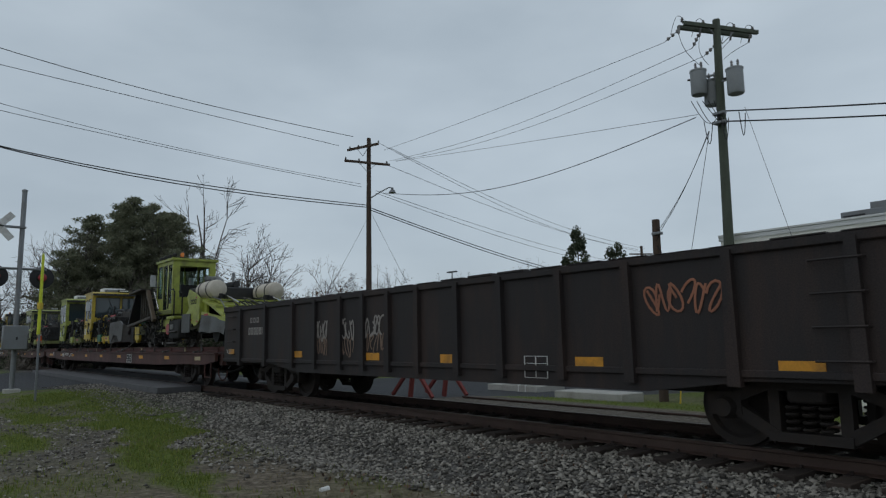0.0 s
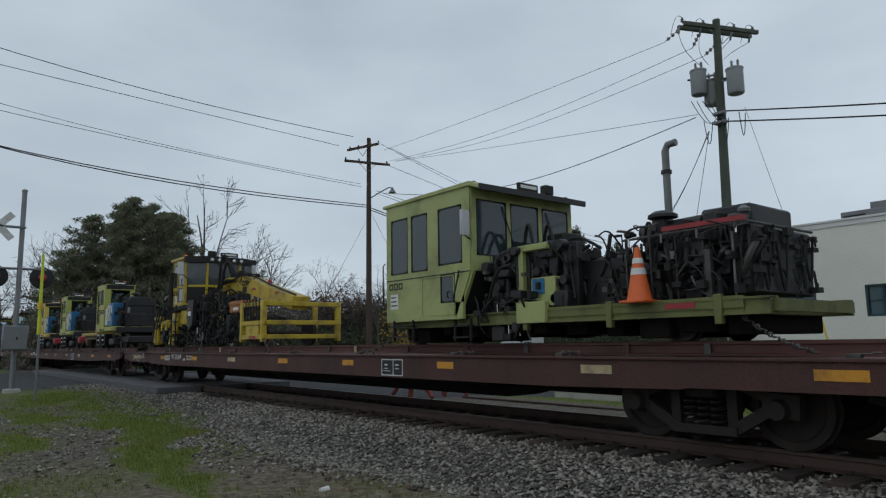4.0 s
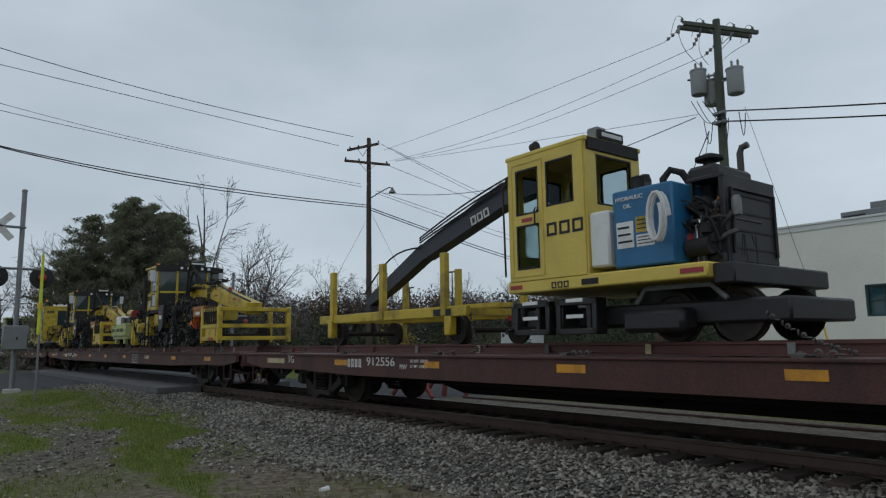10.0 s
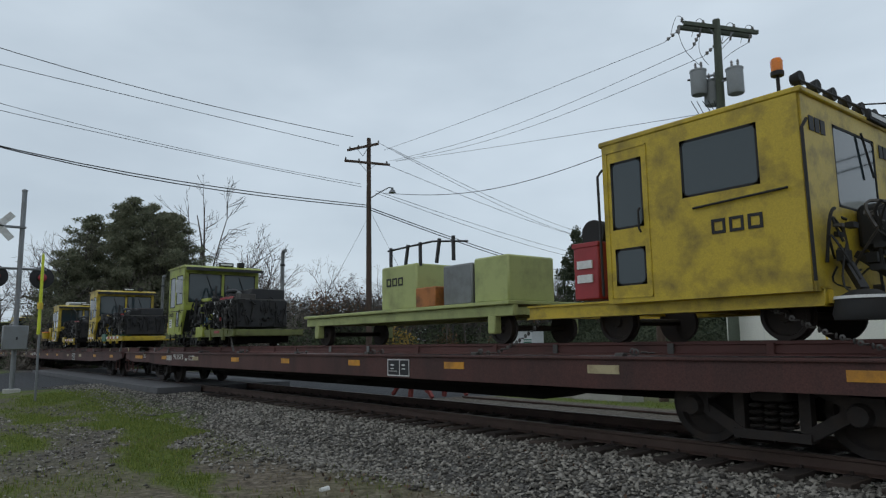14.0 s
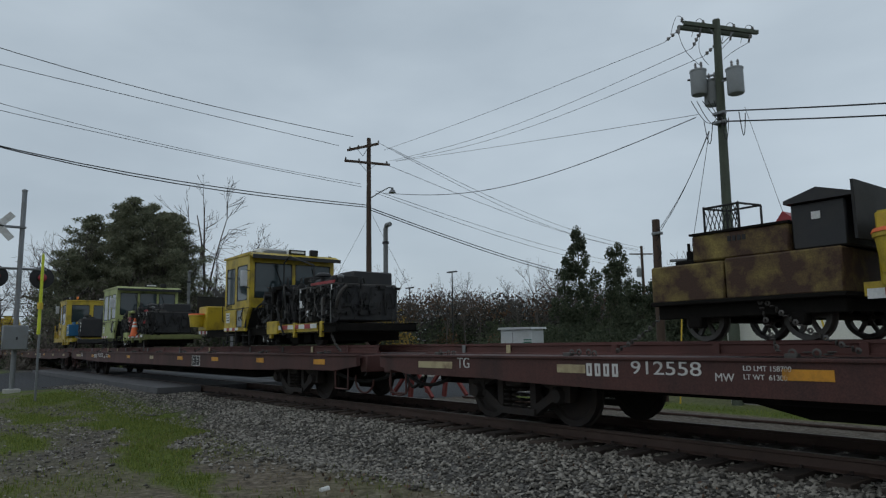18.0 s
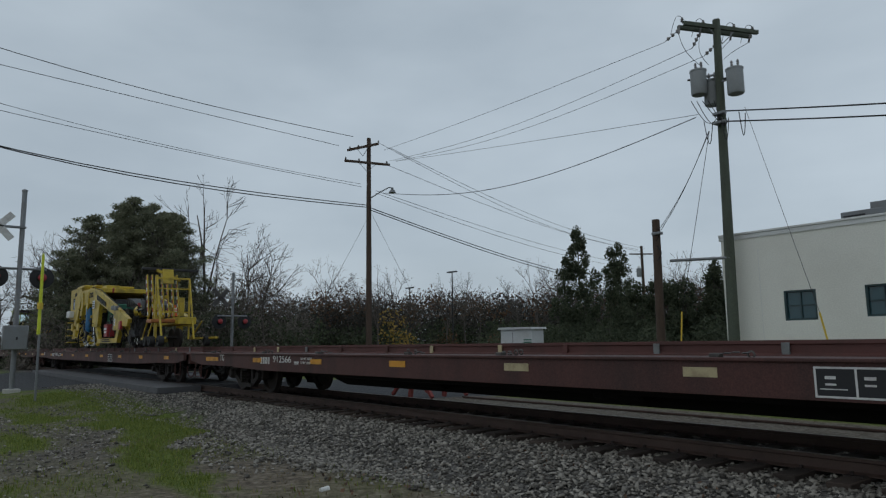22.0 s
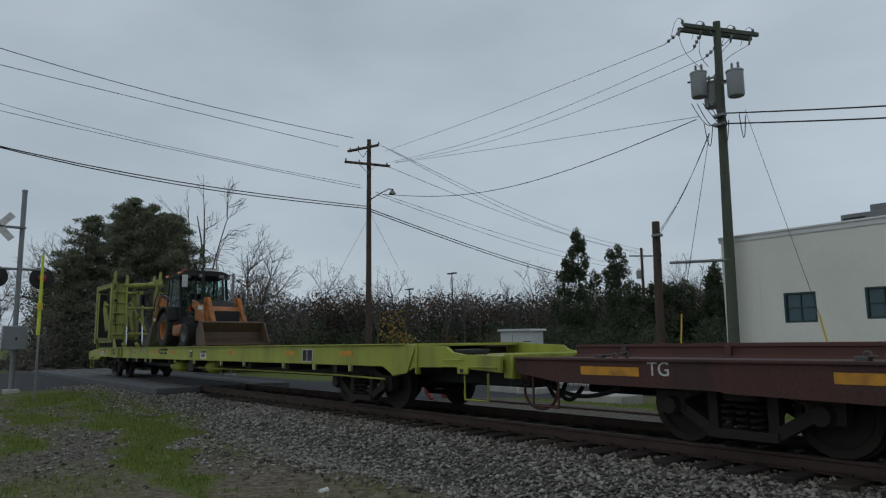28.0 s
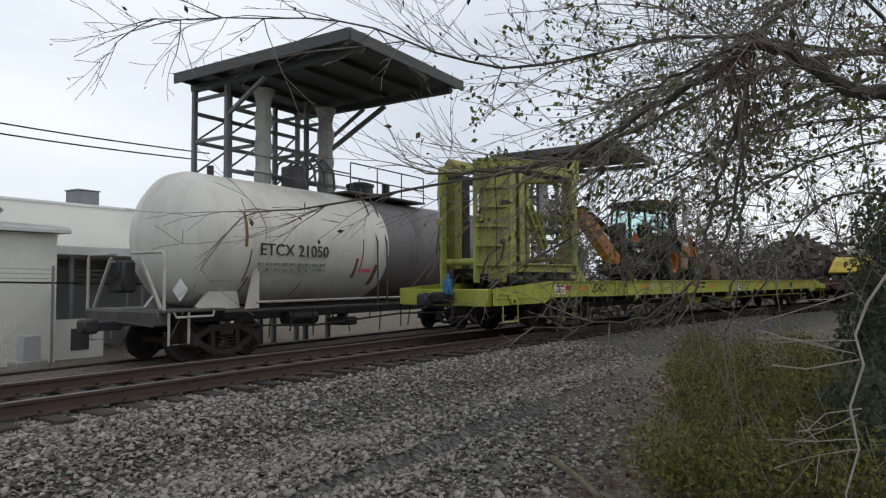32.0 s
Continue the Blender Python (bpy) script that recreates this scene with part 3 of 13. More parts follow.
def truck_mesh():
    b = Build()
    for s in (-1, 1):
        y = s * 1.03
        for a, c in (((-1.12, .5), (-.72, .52)), ((1.12, .5), (.72, .52))):
            b.bar((a[0], y, a[1]), (c[0], y, c[1]), .16, .26)
        b.bar((-.8, y, .58), (-.42, y, .74), .15, .13)
        b.bar((.8, y, .58), (.42, y, .74), .15, .13)
        b.bar((-.5, y, .74), (.5, y, .74), .16, .14)
        b.bar((-.8, y, .46), (-.36, y, .2), .14, .13)
        b.bar((.8, y, .46), (.36, y, .2), .14, .13)
        b.bar((-.42, y, .19), (.42, y, .19), .2, .1)
        for k in (-.36, .36):
            b.bar((k, y, .2), (k, y, .72), .12, .12)
        for i in range(3):
            for j in (-.06, .06):
                for r in range(4):
                    b.lathe([(.055, -.018), (.075, 0), (.055, .018)], (-.17 + i * .17, y + j, .28 + r * .075), "z", 8)
        for k in (-.9, .9):
            b.lathe([(0, -.16), (.1, -.16), (.13, -.08), (.13, .08)] if s < 0 else [(0, .16), (.1, .16), (.13, .08), (.13, -.08)], (k, y, .46), "y", 12)
    b.box(-.2, .2, -1.15, 1.15, .55, .7, .03)
    return b.mesh("truck_frame")


TRUCK_MESH = truck_mesh()
TRUCK_MESH.materials.append(TRUCK)


def add_trucks(car, places, index):
    for x in places:
        fr = part("truck", TRUCK_MESH, TRUCK, car, "black cast-iron railway truck", at=Matrix.Translation((x, 0, 0)))
        for k in (-.9, .9):
            w = part("wheelset", WHEELSET, TRUCK, fr, at=Matrix.Translation((k, 0, .46)))
            WHEELS.append((w, index, x + k, k))


def coupler(b, x, s, z=.84):
    """Drawbar and knuckle beyond a car's end; s is -1 or 1."""
    b.box(min(x, x + s * .55), max(x, x + s * .55), -.09, .09, z - .1, z + .1, .02)
    b.box(min(x + s * .5, x + s * .82), max(x + s * .5, x + s * .82), -.17, .14, z - .15, z + .15, .05)
    b.tube([(x + s * .75, -.1, z - .17), (x + s * .75, -.1, z + .17)], .05, 8)
    return b


def end_gear(b, x, s):
    """Air hose, cut lever and hand-brake gear below a car's end."""
    b.tube(arc((x, -.35, .72), (x + s * .55, -.25, .55), -.28, 10), .035, 6)
    b.tube([(x + s * .03, -.2, .78), (x + s * .1, -.6, .7), (x + s * .05, -1.2, .74), (x + s * .05, -1.3, .6)], .016, 5)
    return b


def flatcar(index, x0, x1, number, seed=0, graffiti=False):
    """An 89-foot flat: deep side sills, laid deck rails with clips, chains and yellow reflectors."""
    rnd = random.Random(seed)
    L, mid = x1 - x0, (x0 + x1) / 2
    car = thing("flatcar", "weathered oxide-red flatcar with rails laid along its deck", "flatcar", "flatcars of the work train")
    h = L / 2
    CARS.append((car, mid, L))
    # two side sills with a bottom line that is shallow at the ends and deep between the trucks
    for s in (-1, 1):
        y0, y1 = (-HALF, -HALF + .09) if s < 0 else (HALF - .09, HALF)
        prof = [(-h, .80), (-h + .9, .69), (-h + 3.3, .68), (-h + 3.4, .66), (-h + 5.4, .62), (h - 5.4, .62), (h - 3.4, .66), (h - 3.3, .68), (h - .9, .69), (h, .80), (h, DECK - .03), (-h, DECK - .03)]
        beam = Build().prism(prof, y0, y1)
        beam.box(-h, h, min(y0, y0 - .035 * (s < 0)) , max(y1, y1 + .035 * (s > 0)), DECK - .04, DECK, .008)
        part("side_sill", beam, CAR_RED, car)
    part("deck_plate", Build().box(-h, h, -HALF + .09, HALF - .09, DECK - .07, DECK - .03), CAR_RED, car)
    sill = Build()
    sill.box(-h + .4, h - .4, -.34, .34, .48, DECK - .07, .03)
    sill.prism([(-h + 5.6, .7), (-h + 7.4, .31), (h - 7.4, .31), (h - 5.6, .7)], -.36, .36)
    sill.box(-h + 7.0, h - 7.0, -1.1, -.5, .52, .7, .02)
    for k in range(9):
        x = -h + 4.6 + k * (L - 9.2) / 8
        sill.box(x - .05, x + .05, -HALF + .1, HALF - .1, .66, DECK - .08)
    sill.tube([(-4, -.5, .56), (-2.6, -.5, .56)], .18, 14)
    sill.box(1.2, 2.0, -.95, -.5, .42, .72, .04)
    sill.tube([(-h + 4, -.8, .55), (h - 4, -.75, .5)], .022, 5)
    part("centre_sill", sill, GRIME_SHADE, car)
    for s in (-1, 1):
        part("end_sill", Build().box(s * h - .12, s * h + .12, -1.3, 1.3, .68, DECK - .02, .02), CAR_RED, car)
        part("coupler", coupler(Build(), s * h, s), DARK, car)
        part("air_hose", end_gear(Build(), s * h, s), BLACK, car)
        x, y = s * (h - .35), -HALF + .02
        part("stirrup_step", Build().tube([(x, y, .74), (x, y, .34), (x - s * .5, y, .34), (x - s * .5, y, .74)], .02, 5), CAR_RED, car)
        # hand-brake gear and hanging brake hoses between the cars
        part("brake_hose", Build().tube(arc((s * h - s * 1.6, -1.0, .62), (s * h + s * .2, -.7, .62), -.16, 10), .035, 6), BLACK, car)
        ring = [(s * (h - .2) + .34 * math.cos(a * .35), -1.15, .52 + .26 * math.sin(a * .35)) for a in range(8, 19)]
        part("brake_hoop", Build().tube(ring, .022, 6), CAR_RED, car)
    rails = Build()
    for s in (-1, 1):
        y = s * GAUGE / 2
        rails.cross([(y - .07, TOP - .17), (y + .07, TOP - .17), (y + .07, TOP - .155), (y + .014, TOP - .135), (y + .014, TOP - .045), (y + .036, TOP - .035), (y + .036, TOP), (y - .036, TOP), (y - .036, TOP - .035), (y - .014, TOP - .045), (y - .014, TOP - .135), (y - .07, TOP - .155)], -h + .6, h - .3)
    part("deck_rail", rails, DECK_RED, car)
    for k in range(16):
        x = -h + 1.5 + k * (L - 3) / 15 + rnd.uniform(-.3, .3)
        part("rail_clip", Build().box(x - .045, x + .045, -GAUGE / 2 - .06, -GAUGE / 2 - .035, TOP - .16, TOP - .02, .005),
             rnd.choice([DECK_RED, DECK_RED, WORN, GREY, DECAL_WORN]), car)
    chain = Build()
    for k in range(9):
        x = -h + 1.8 + k * (L - 3.6) / 8 + rnd.uniform(-.5, .5)
        for i in range(5):
            px = x + i * .1 + rnd.uniform(-.03, .03)
            chain.lathe([(.03, -.01), (.05, 0), (.03, .01)], (px, -HALF + .14 + rnd.uniform(-.03, .04), DECK + .03 + rnd.uniform(-.01, .03)), rnd.choice("yz"), 8)
        chain.box(x - .08, x + .05, -HALF + .06, -HALF + .16, DECK - .01, DECK + .045, .01)
    part("tie_down_chain", chain, WORN, car)["kind"] = "stuff"
    for k in range(9):
        x = -h + 1.55 + k * 3.05 + rnd.uniform(-.06, .06)
        w = rnd.choice([.5, .5, .42]) if k else .95
        x -= .25 * (k == 0)
        part("reflector", Build().box(x, x + w, -HALF - .008, -HALF + .01, DECK - .22, DECK - .11), DECAL if rnd.random() < .72 else DECAL_WORN, car, "orange-yellow reflective strip")
    lettering("TG", .17, LETTER, car, -h + 2.38, -HALF - .002, DECK - .25)
    part("reporting_mark", blocks(Build(), -h + 5.1, -HALF - .001, DECK - .25, .16, 4, .1, .4), LETTER, car, "white painted block lettering")
    lettering(number, .16, LETTER, car, -h + 5.8, -HALF - .002, DECK - .25, spread=1.45)
    lettering("MW", .09, LETTER, car, -h + 6.92, -HALF - .002, DECK - .28)
    lettering("LD LMT 158700", .055, LETTER, car, -h + 7.25, -HALF - .002, DECK - .15)
    lettering("LT WT  61300", .055, LETTER, car, -h + 7.25, -HALF - .002, DECK - .24)
    u = -h + 18.2
    plate = Build().box(u, u + .68, -HALF - .006, -HALF + .01, DECK - .38, DECK - .08)
    part("stencil_panel", plate, INK, car)
    fr = Build()
    for a, b2, c, d in ((0, .68, -.10, -.08), (0, .68, -.38, -.36), (0, .02, -.36, -.10), (.66, .68, -.36, -.10), (.37, .39, -.36, -.10), (.05, .3, -.30, -.29), (.1, .2, -.2, -.17), (.45, .55, -.2, -.17), (.1, .2, -.26, -.24), (.45, .55, -.26, -.24)):
        fr.box(u + a, u + b2, -HALF - .009, -HALF, DECK + c, DECK + d)
    part("stencil", fr, LETTER, car)
    if graffiti:
        part("graffiti", scribble(-h + 1.0, -HALF - .004, DECK - .3, 1.3, .26, seed), SPRAY, car, "pale green sprayed scribble")
    add_trucks(car, (-h + 3.35, h - 3.35), index)
    return car


def scribble(x, y, z, w, h, seed, strokes=5, r=.016):
    """Sprayed strokes that cannot be read."""
    b, rnd = Build(), random.Random(seed)
    for i in range(strokes):
        cx, cz = x + w * (i + .5) / strokes, z + h * rnd.uniform(.4, .6)
        f1, f2, p1, p2 = rnd.choice((1, 1, 2)), rnd.choice((1, 2, 2, 3)), rnd.uniform(0, 6.3), rnd.uniform(0, 6.3)
        sm = [(cx + w / strokes * (.55 * math.sin(f1 * u * 4.4 + p1) + .2 * (u - .5)), y, cz + h * .5 * math.sin(f2 * u * 3.6 + p2)) for u in [k / 16 for k in range(17)]]
        b.tube(sm, r, 4)
    for i, v in enumerate(b.v):
        b.v[i] = (v[0], y + (v[1] - y) * .25, v[2])
    return b


CARS = []


def place(ob, q, car, y=0.0, z=TOP, turn=0.0):
    """Stand a thing on a car of the train, with its origin at q along the train."""
    TRAIN.append((ob, car, pose(q - CARS[car][1], y, z, 0, 0, turn)))
    return ob
def gondola(index, x0, x1):
    L, mid = x1 - x0, (x0 + x1) / 2
    h, t = L / 2, 2.2
    car = thing("gondola_car", "dark brown steel gondola car with graffiti and yellow reflectors", "gondola")
    CARS.append((car, mid, L))
    for s in (-1, 1):
        y = s * 1.42
        side = Build().prism([(-h, .8), (-h + 3.1, .78), (-h + 4.4, .62), (h - 4.4, .62), (h - 3.1, .78), (h, .8), (h, t), (-h, t)], y - .03, y + .03)
        side.box(-h, h, y - .075, y + .075, t - .06, t + .05, .015).box(-h, h, y - .07, y + .07, .82, .90, .01)
        part("side_wall", side, GONDOLA, car)
    part("end_wall", Build().box(-h - .02, -h + .05, -1.39, 1.39, .7, t + .04, .01), GONDOLA, car)
    part("end_wall", Build().box(h - .05, h + .02, -1.39, 1.39, .7, t + .04, .01), GONDOLA, car)
    part("floor_plate", Build().box(-h + .05, h - .05, -1.39, 1.39, .8, .95), GONDOLA, car)
    for x in (-17.41, -15.87, -14.4, -13.33, -12.25, -11.38, -10.51, -9.6, -8.53, -7.5, -6.32, -5.2, -3.86, -2.6, -1.5):
        x -= mid
        part("side_stake", Build().prism([(x - .075, .72), (x + .075, .72), (x + .055, t), (x - .055, t)], -1.53, -1.44), GONDOLA, car)
    lip = Build()
    rnd = random.Random(2)
    for i in range(26):
        x = -h + L * i / 26
        lip.box(x, x + L / 26 * .8, -1.50, -1.36, t + .05, t + .05 + rnd.uniform(.0, .03))
    part("bent_rim", lip, GONDOLA, car)
    for x0r in (h - 2.4, -h + .3):
        for k in range(4):
            part("grab_iron", Build().tube([(x0r, -1.46, 1.0 + k * .33), (x0r, -1.53, 1.0 + k * .33), (x0r + .5, -1.53, 1.0 + k * .33), (x0r + .5, -1.46, 1.0 + k * .33)], .013, 5), GONDOLA, car)
    for x, w, z in ((-18.25, .36, 1.0), (-14.47, .5, .95), (-11.3, .45, .92), (-9.0, .45, .9), (-6.1, .46, .88), (-3.4, .46, .86)):
        part("reflector", Build().box(x - mid, x + w - mid, -1.458, -1.44, z, z + .14), DECAL, car, "orange-yellow reflective strip")
    # faded painted marks near the end and four sprayed tags further on
    part("faded_mark", blocks(Build(), -16.85 - mid, -1.452, 1.8, .13, 3, .13, .5), SPRAY, car, "faded white block lettering")
    part("faded_mark", blocks(Build(), -16.95 - mid, -1.452, 1.5, .18, 6, .13, .25), SPRAY, car, "faded white block lettering")
    for k, (x, z, w, hh) in enumerate(((-13.42, 1.02, .58, .68), (-12.38, 1.0, .62, .7), (-11.32, 1.08, .66, .66))):
        part("graffiti", scribble(x - mid, -1.462, z + hh * .45, w, hh * .55, 30 + k, 4, .02), SPRAY, car, "pale sprayed scribble")
        part("graffiti", scribble(x + .06 - mid, -1.462, z, w * .9, hh * .5, 40 + k, 5, .013), RUSTY_SPRAY, car, "pale sprayed scribble")
    part("graffiti", scribble(-4.95 - mid, -1.462, 1.54, 1.0, .34, 51, 6, .016), PINK, car, "orange-pink sprayed scribble")
    part("graffiti", scribble(-18.4 - mid, -1.462, 1.02, .3, .12, 52, 3, .01), SPRAY, car, "pale sprayed scribble")
    st = Build()
    for a in range(4):
        st.box(-7.05 - mid, -6.6 - mid, -1.46, -1.44, .72 + a * .1, .728 + a * .1)
    for a in (0, .22, .44):
        st.box(-7.05 + a - mid, -7.038 + a - mid, -1.46, -1.44, .72, 1.028)
    part("stencil", st, LETTER, car)
    und = Build().box(-h + .5, h - .5, -.35, .35, .55, .82, .02)
    for s in (-1, 1):
        coupler(und, s * h, s)
        end_gear(und, s * h, s)
    part("centre_sill", und, DARK, car)
    add_trucks(car, (-h + 2.7, h - 2.7), index)


gondola(0, -18.6, -.6)
ENDS = [-18.9, -47.2, -75.7, -104.4, -133.4, -162.4, -191.5, -220.1, -248.5, -276.8, -305.4, -333.6]
NUMBERS = ["912554", "912569", "912555", "912556", "912559", "912573", "912558", "912553", "912566", "912563", "912564"]
for i, number in enumerate(NUMBERS):
    flatcar(i + 1, ENDS[i + 1] + .35, ENDS[i] - .35, number, seed=40 + i, graffiti=i in (1,))
# ---------------------------------------------------------------- pieces that the work machines share


def wall_with_holes(b, plane, c, th, a0, a1, z0, z1, holes):
    """A wall of thickness th at y=c (plane 'y', along x) or x=c (plane 'x', along y), with rectangular openings (a0, a1, z0, z1)."""
    b.weld = True
    As = sorted({a0, a1, *[h[0] for h in holes], *[h[1] for h in holes]})
    for u0, u1 in zip(As, As[1:]):
        spans, mid = [], (u0 + u1) / 2
        cut = sorted((h[2], h[3]) for h in holes if h[0] < mid < h[1])
        z = z0
        for h0, h1 in cut:
            if h0 > z + .001:
                spans.append((z, h0))
            z = h1
        if z1 > z + .001:
            spans.append((z, z1))
        for s0, s1 in spans:
            if plane == "y":
                b.box(u0, u1, c - th / 2, c + th / 2, s0, s1)
            else:
                b.box(c - th / 2, c + th / 2, u0, u1, s0, s1)
    return b


def pane(parent, plane, c, hole, material=None, name="window"):
    """A glazed opening: rubber frame with rounded corners and a pane set back in it."""
    a0, a1, z0, z1 = hole
    fr, gl, w, s = Build(), Build(), .028, .012
    k = min(.09, (a1 - a0) * .25, (z1 - z0) * .25)
    for u0, u1, v0, v1 in ((a0, a1, z0, z0 + w), (a0, a1, z1 - w, z1), (a0, a0 + w, z0, z1), (a1 - w, a1, z0, z1)):
        fr.box(u0, u1, c - s, c + s, v0, v1) if plane == "y" else fr.box(c - s, c + s, u0, u1, v0, v1)
    for sa, sz in ((0, 0), (1, 0), (0, 1), (1, 1)):
        pa, pz = (a1 if sa else a0), (z1 if sz else z0)
        tri = [(pa, pz), (pa + (-k if sa else k), pz), (pa, pz + (-k if sz else k))]
        if plane == "y":
            fr.prism(tri, c - s, c + s)
        else:
            fr.cross(tri, c - s, c + s)
    gl.box(a0, a1, c - .004, c + .004, z0, z1) if plane == "y" else gl.box(c - .004, c + .004, a0, a1, z0, z1)
    f = part(name, fr, BLACK, parent)
    part("pane", gl, material or CAB_GLASS, f)
    return f


def cabin(p, x0, x1, z0, z1, mat, near=(), front=(), rear=(), w=1.25, roof=.07, roof_mat=None, glassy=None, over=.08, name="cab", y0=None, y1=None):
    """A driver's cab: sheet walls with glazed openings, floor and an overhanging roof."""
    y0, y1 = -w if y0 is None else y0, w if y1 is None else y1
    b = Build()
    for y in (y0, y1):
        wall_with_holes(b, "y", y, .05, x0, x1, z0, z1, near)
    wall_with_holes(b, "x", x1, .05, y0, y1, z0, z1, front)
    wall_with_holes(b, "x", x0, .05, y0, y1, z0, z1, rear)
    b.box(x0, x1, y0, y1, z0, z0 + .05)
    cab = part(name, b, mat, p)
    part("roof", Build().box(x0 - over, x1 + over, y0 - over * .6, y1 + over * .6, z1, z1 + roof, .025), roof_mat or mat, cab)
    for h in near:
        pane(cab, "y", y0 - .012, h, glassy)
        pane(cab, "y", y1 + .012, h, glassy)
    for h in front:
        pane(cab, "x", x1 + .012, h, glassy)
    for h in rear:
        pane(cab, "x", x0 - .012, h, glassy)
    inside = Build()
    xm = (x0 + x1) / 2
    inside.box(xm - .3, xm + .25, -.35, .35, z0 + .3, z0 + .5, .05).box(xm - .36, xm - .24, -.3, .3, z0 + .5, z0 + 1.15, .05)
    part("operator_seat", inside, BLACK, cab)
    return cab


def door_seams(p, x0, x1, z0, z1, y, mat=None):
    """Raised door outline with hinges and handle on the near side."""
    b, t = Build(), .014
    for a0, a1, c0, c1 in ((x0, x0 + t, z0, z1), (x1 - t, x1, z0, z1), (x0, x1, z1 - t, z1), (x0, x1, z0, z0 + t)):
        b.box(a0, a1, y - .012, y + .004, c0, c1)
    part("door_edge", b, mat or INK, p)
    part("door_handle", Build().tube([(x1 - .12, y - .02, z0 + (z1 - z0) * .42), (x1 - .12, y - .06, z0 + (z1 - z0) * .44), (x1 - .12, y - .06, z0 + (z1 - z0) * .56), (x1 - .12, y - .02, z0 + (z1 - z0) * .58)], .014, 5), BLACK, p)


def rail_wheel(p, x, r=.27, mat=None, y=GAUGE / 2):
    for s in (-1, 1):
        prof = [(0, -.05), (r * .25, -.06), (r * .3, -.02), (r * .78, -.015), (r * .84, -.05), (r, -.05), (r * 1.0, .04), (r * 1.1, .045), (r * 1.1, .07), (0, .07)]
        if s > 0:
            prof = [(a, -c) for a, c in prof]
        b = Build().lathe(prof, (x, s * y, r), "y", 22)
        part("rail_wheel", b, mat or TRUCK, p)
    part("axle", Build().tube([(x, -y, r), (x, y, r)], .05, 8), TRUCK, p)


def frame_beams(p, x0, x1, mat, z0=.34, z1=.56, w=1.05, n=5):
    for s in (-1, 1):
        b = Build().box(x0, x1, s * w - .07, s * w + .07, z0, z1, .012)
        b.box(x0, x1, s * w - .11, s * w + .11, z1 - .025, z1).box(x0, x1, s * w - .11, s * w + .11, z0, z0 + .025)
        part("frame_beam", b, mat, p)
    for i in range(n):
        x = x0 + (x1 - x0) * i / (n - 1)
        part("cross_member", Build().box(x - .05, x + .05, -w, w, z0 + .03, z1 - .03), mat, p)


def hoses(p, n, x0, x1, y0, y1, z0, z1, seed, r=.022, mat=None, bow=.35):
    rnd = random.Random(seed)
    for i in range(n):
        a = (rnd.uniform(x0, x1), rnd.uniform(y0, y1), rnd.uniform(z0, z1))
        c = (a[0] + rnd.uniform(-.8, .8), a[1] + rnd.uniform(-.25, .25), rnd.uniform(z0, z1))
        c = (min(max(c[0], x0), x1), c[1], c[2])
        side = (rnd.uniform(-.4, .4), -rnd.uniform(0, .5), rnd.choice([1, 1, -1]))
        part("hydraulic_hose", Build().tube(arc(a, c, rnd.uniform(.4, 1) * bow, 8, side), r * rnd.uniform(.7, 1.3), 6), mat or BLACK, p)
    tangle(p, n * 3, x0, x1, y0, y1, z0, z1, seed + 70, bow)


def tangle(p, n, x0, x1, y0, y1, z0, z1, seed, bow=.35):
    """Fine hoses, steel lines and fittings that crowd the gear; too many to pick apart."""
    rnd = random.Random(seed)
    h, s = Build(), Build()
    for i in range(n):
        a = Vector((rnd.uniform(x0, x1), rnd.uniform(y0, y1), rnd.uniform(z0, z1)))
        c = a + Vector((rnd.uniform(-.5, .5), rnd.uniform(-.2, .2), rnd.uniform(-.6, .6) * min(1, (z1 - z0))))
        c = Vector((min(max(c.x, x0), x1), c.y, min(max(c.z, z0), z1)))
        side = (rnd.uniform(-.8, .8), -rnd.uniform(0, .6), rnd.uniform(-1, 1))
        (h if i % 4 or n < 20 else s).tube(arc(a, c, rnd.uniform(.2, 1) * bow * .8, 6, side), rnd.uniform(.009, .019), 4)
        q, g = rnd.uniform(.02, .075), rnd.uniform(.02, .06)
        u = Vector((rnd.uniform(x0, x1), rnd.uniform(y0, y1) - .03, rnd.uniform(z0, z1)))
        if i % 3:
            h.box(u.x - q, u.x + q, u.y - g, u.y + .12, u.z - g, u.z + g)
        else:
            (s if n >= 20 else h).box(u.x - q * .6, u.x + q * .6, u.y - g, u.y + .05, u.z - g * .7, u.z + g * .7)
    part("hose_tangle", h, BLACK, p, "tangle of black hydraulic hoses and valves")["kind"] = "stuff"
    if n >= 20:
        part("pipework", s, WORN, p)["kind"] = "stuff"


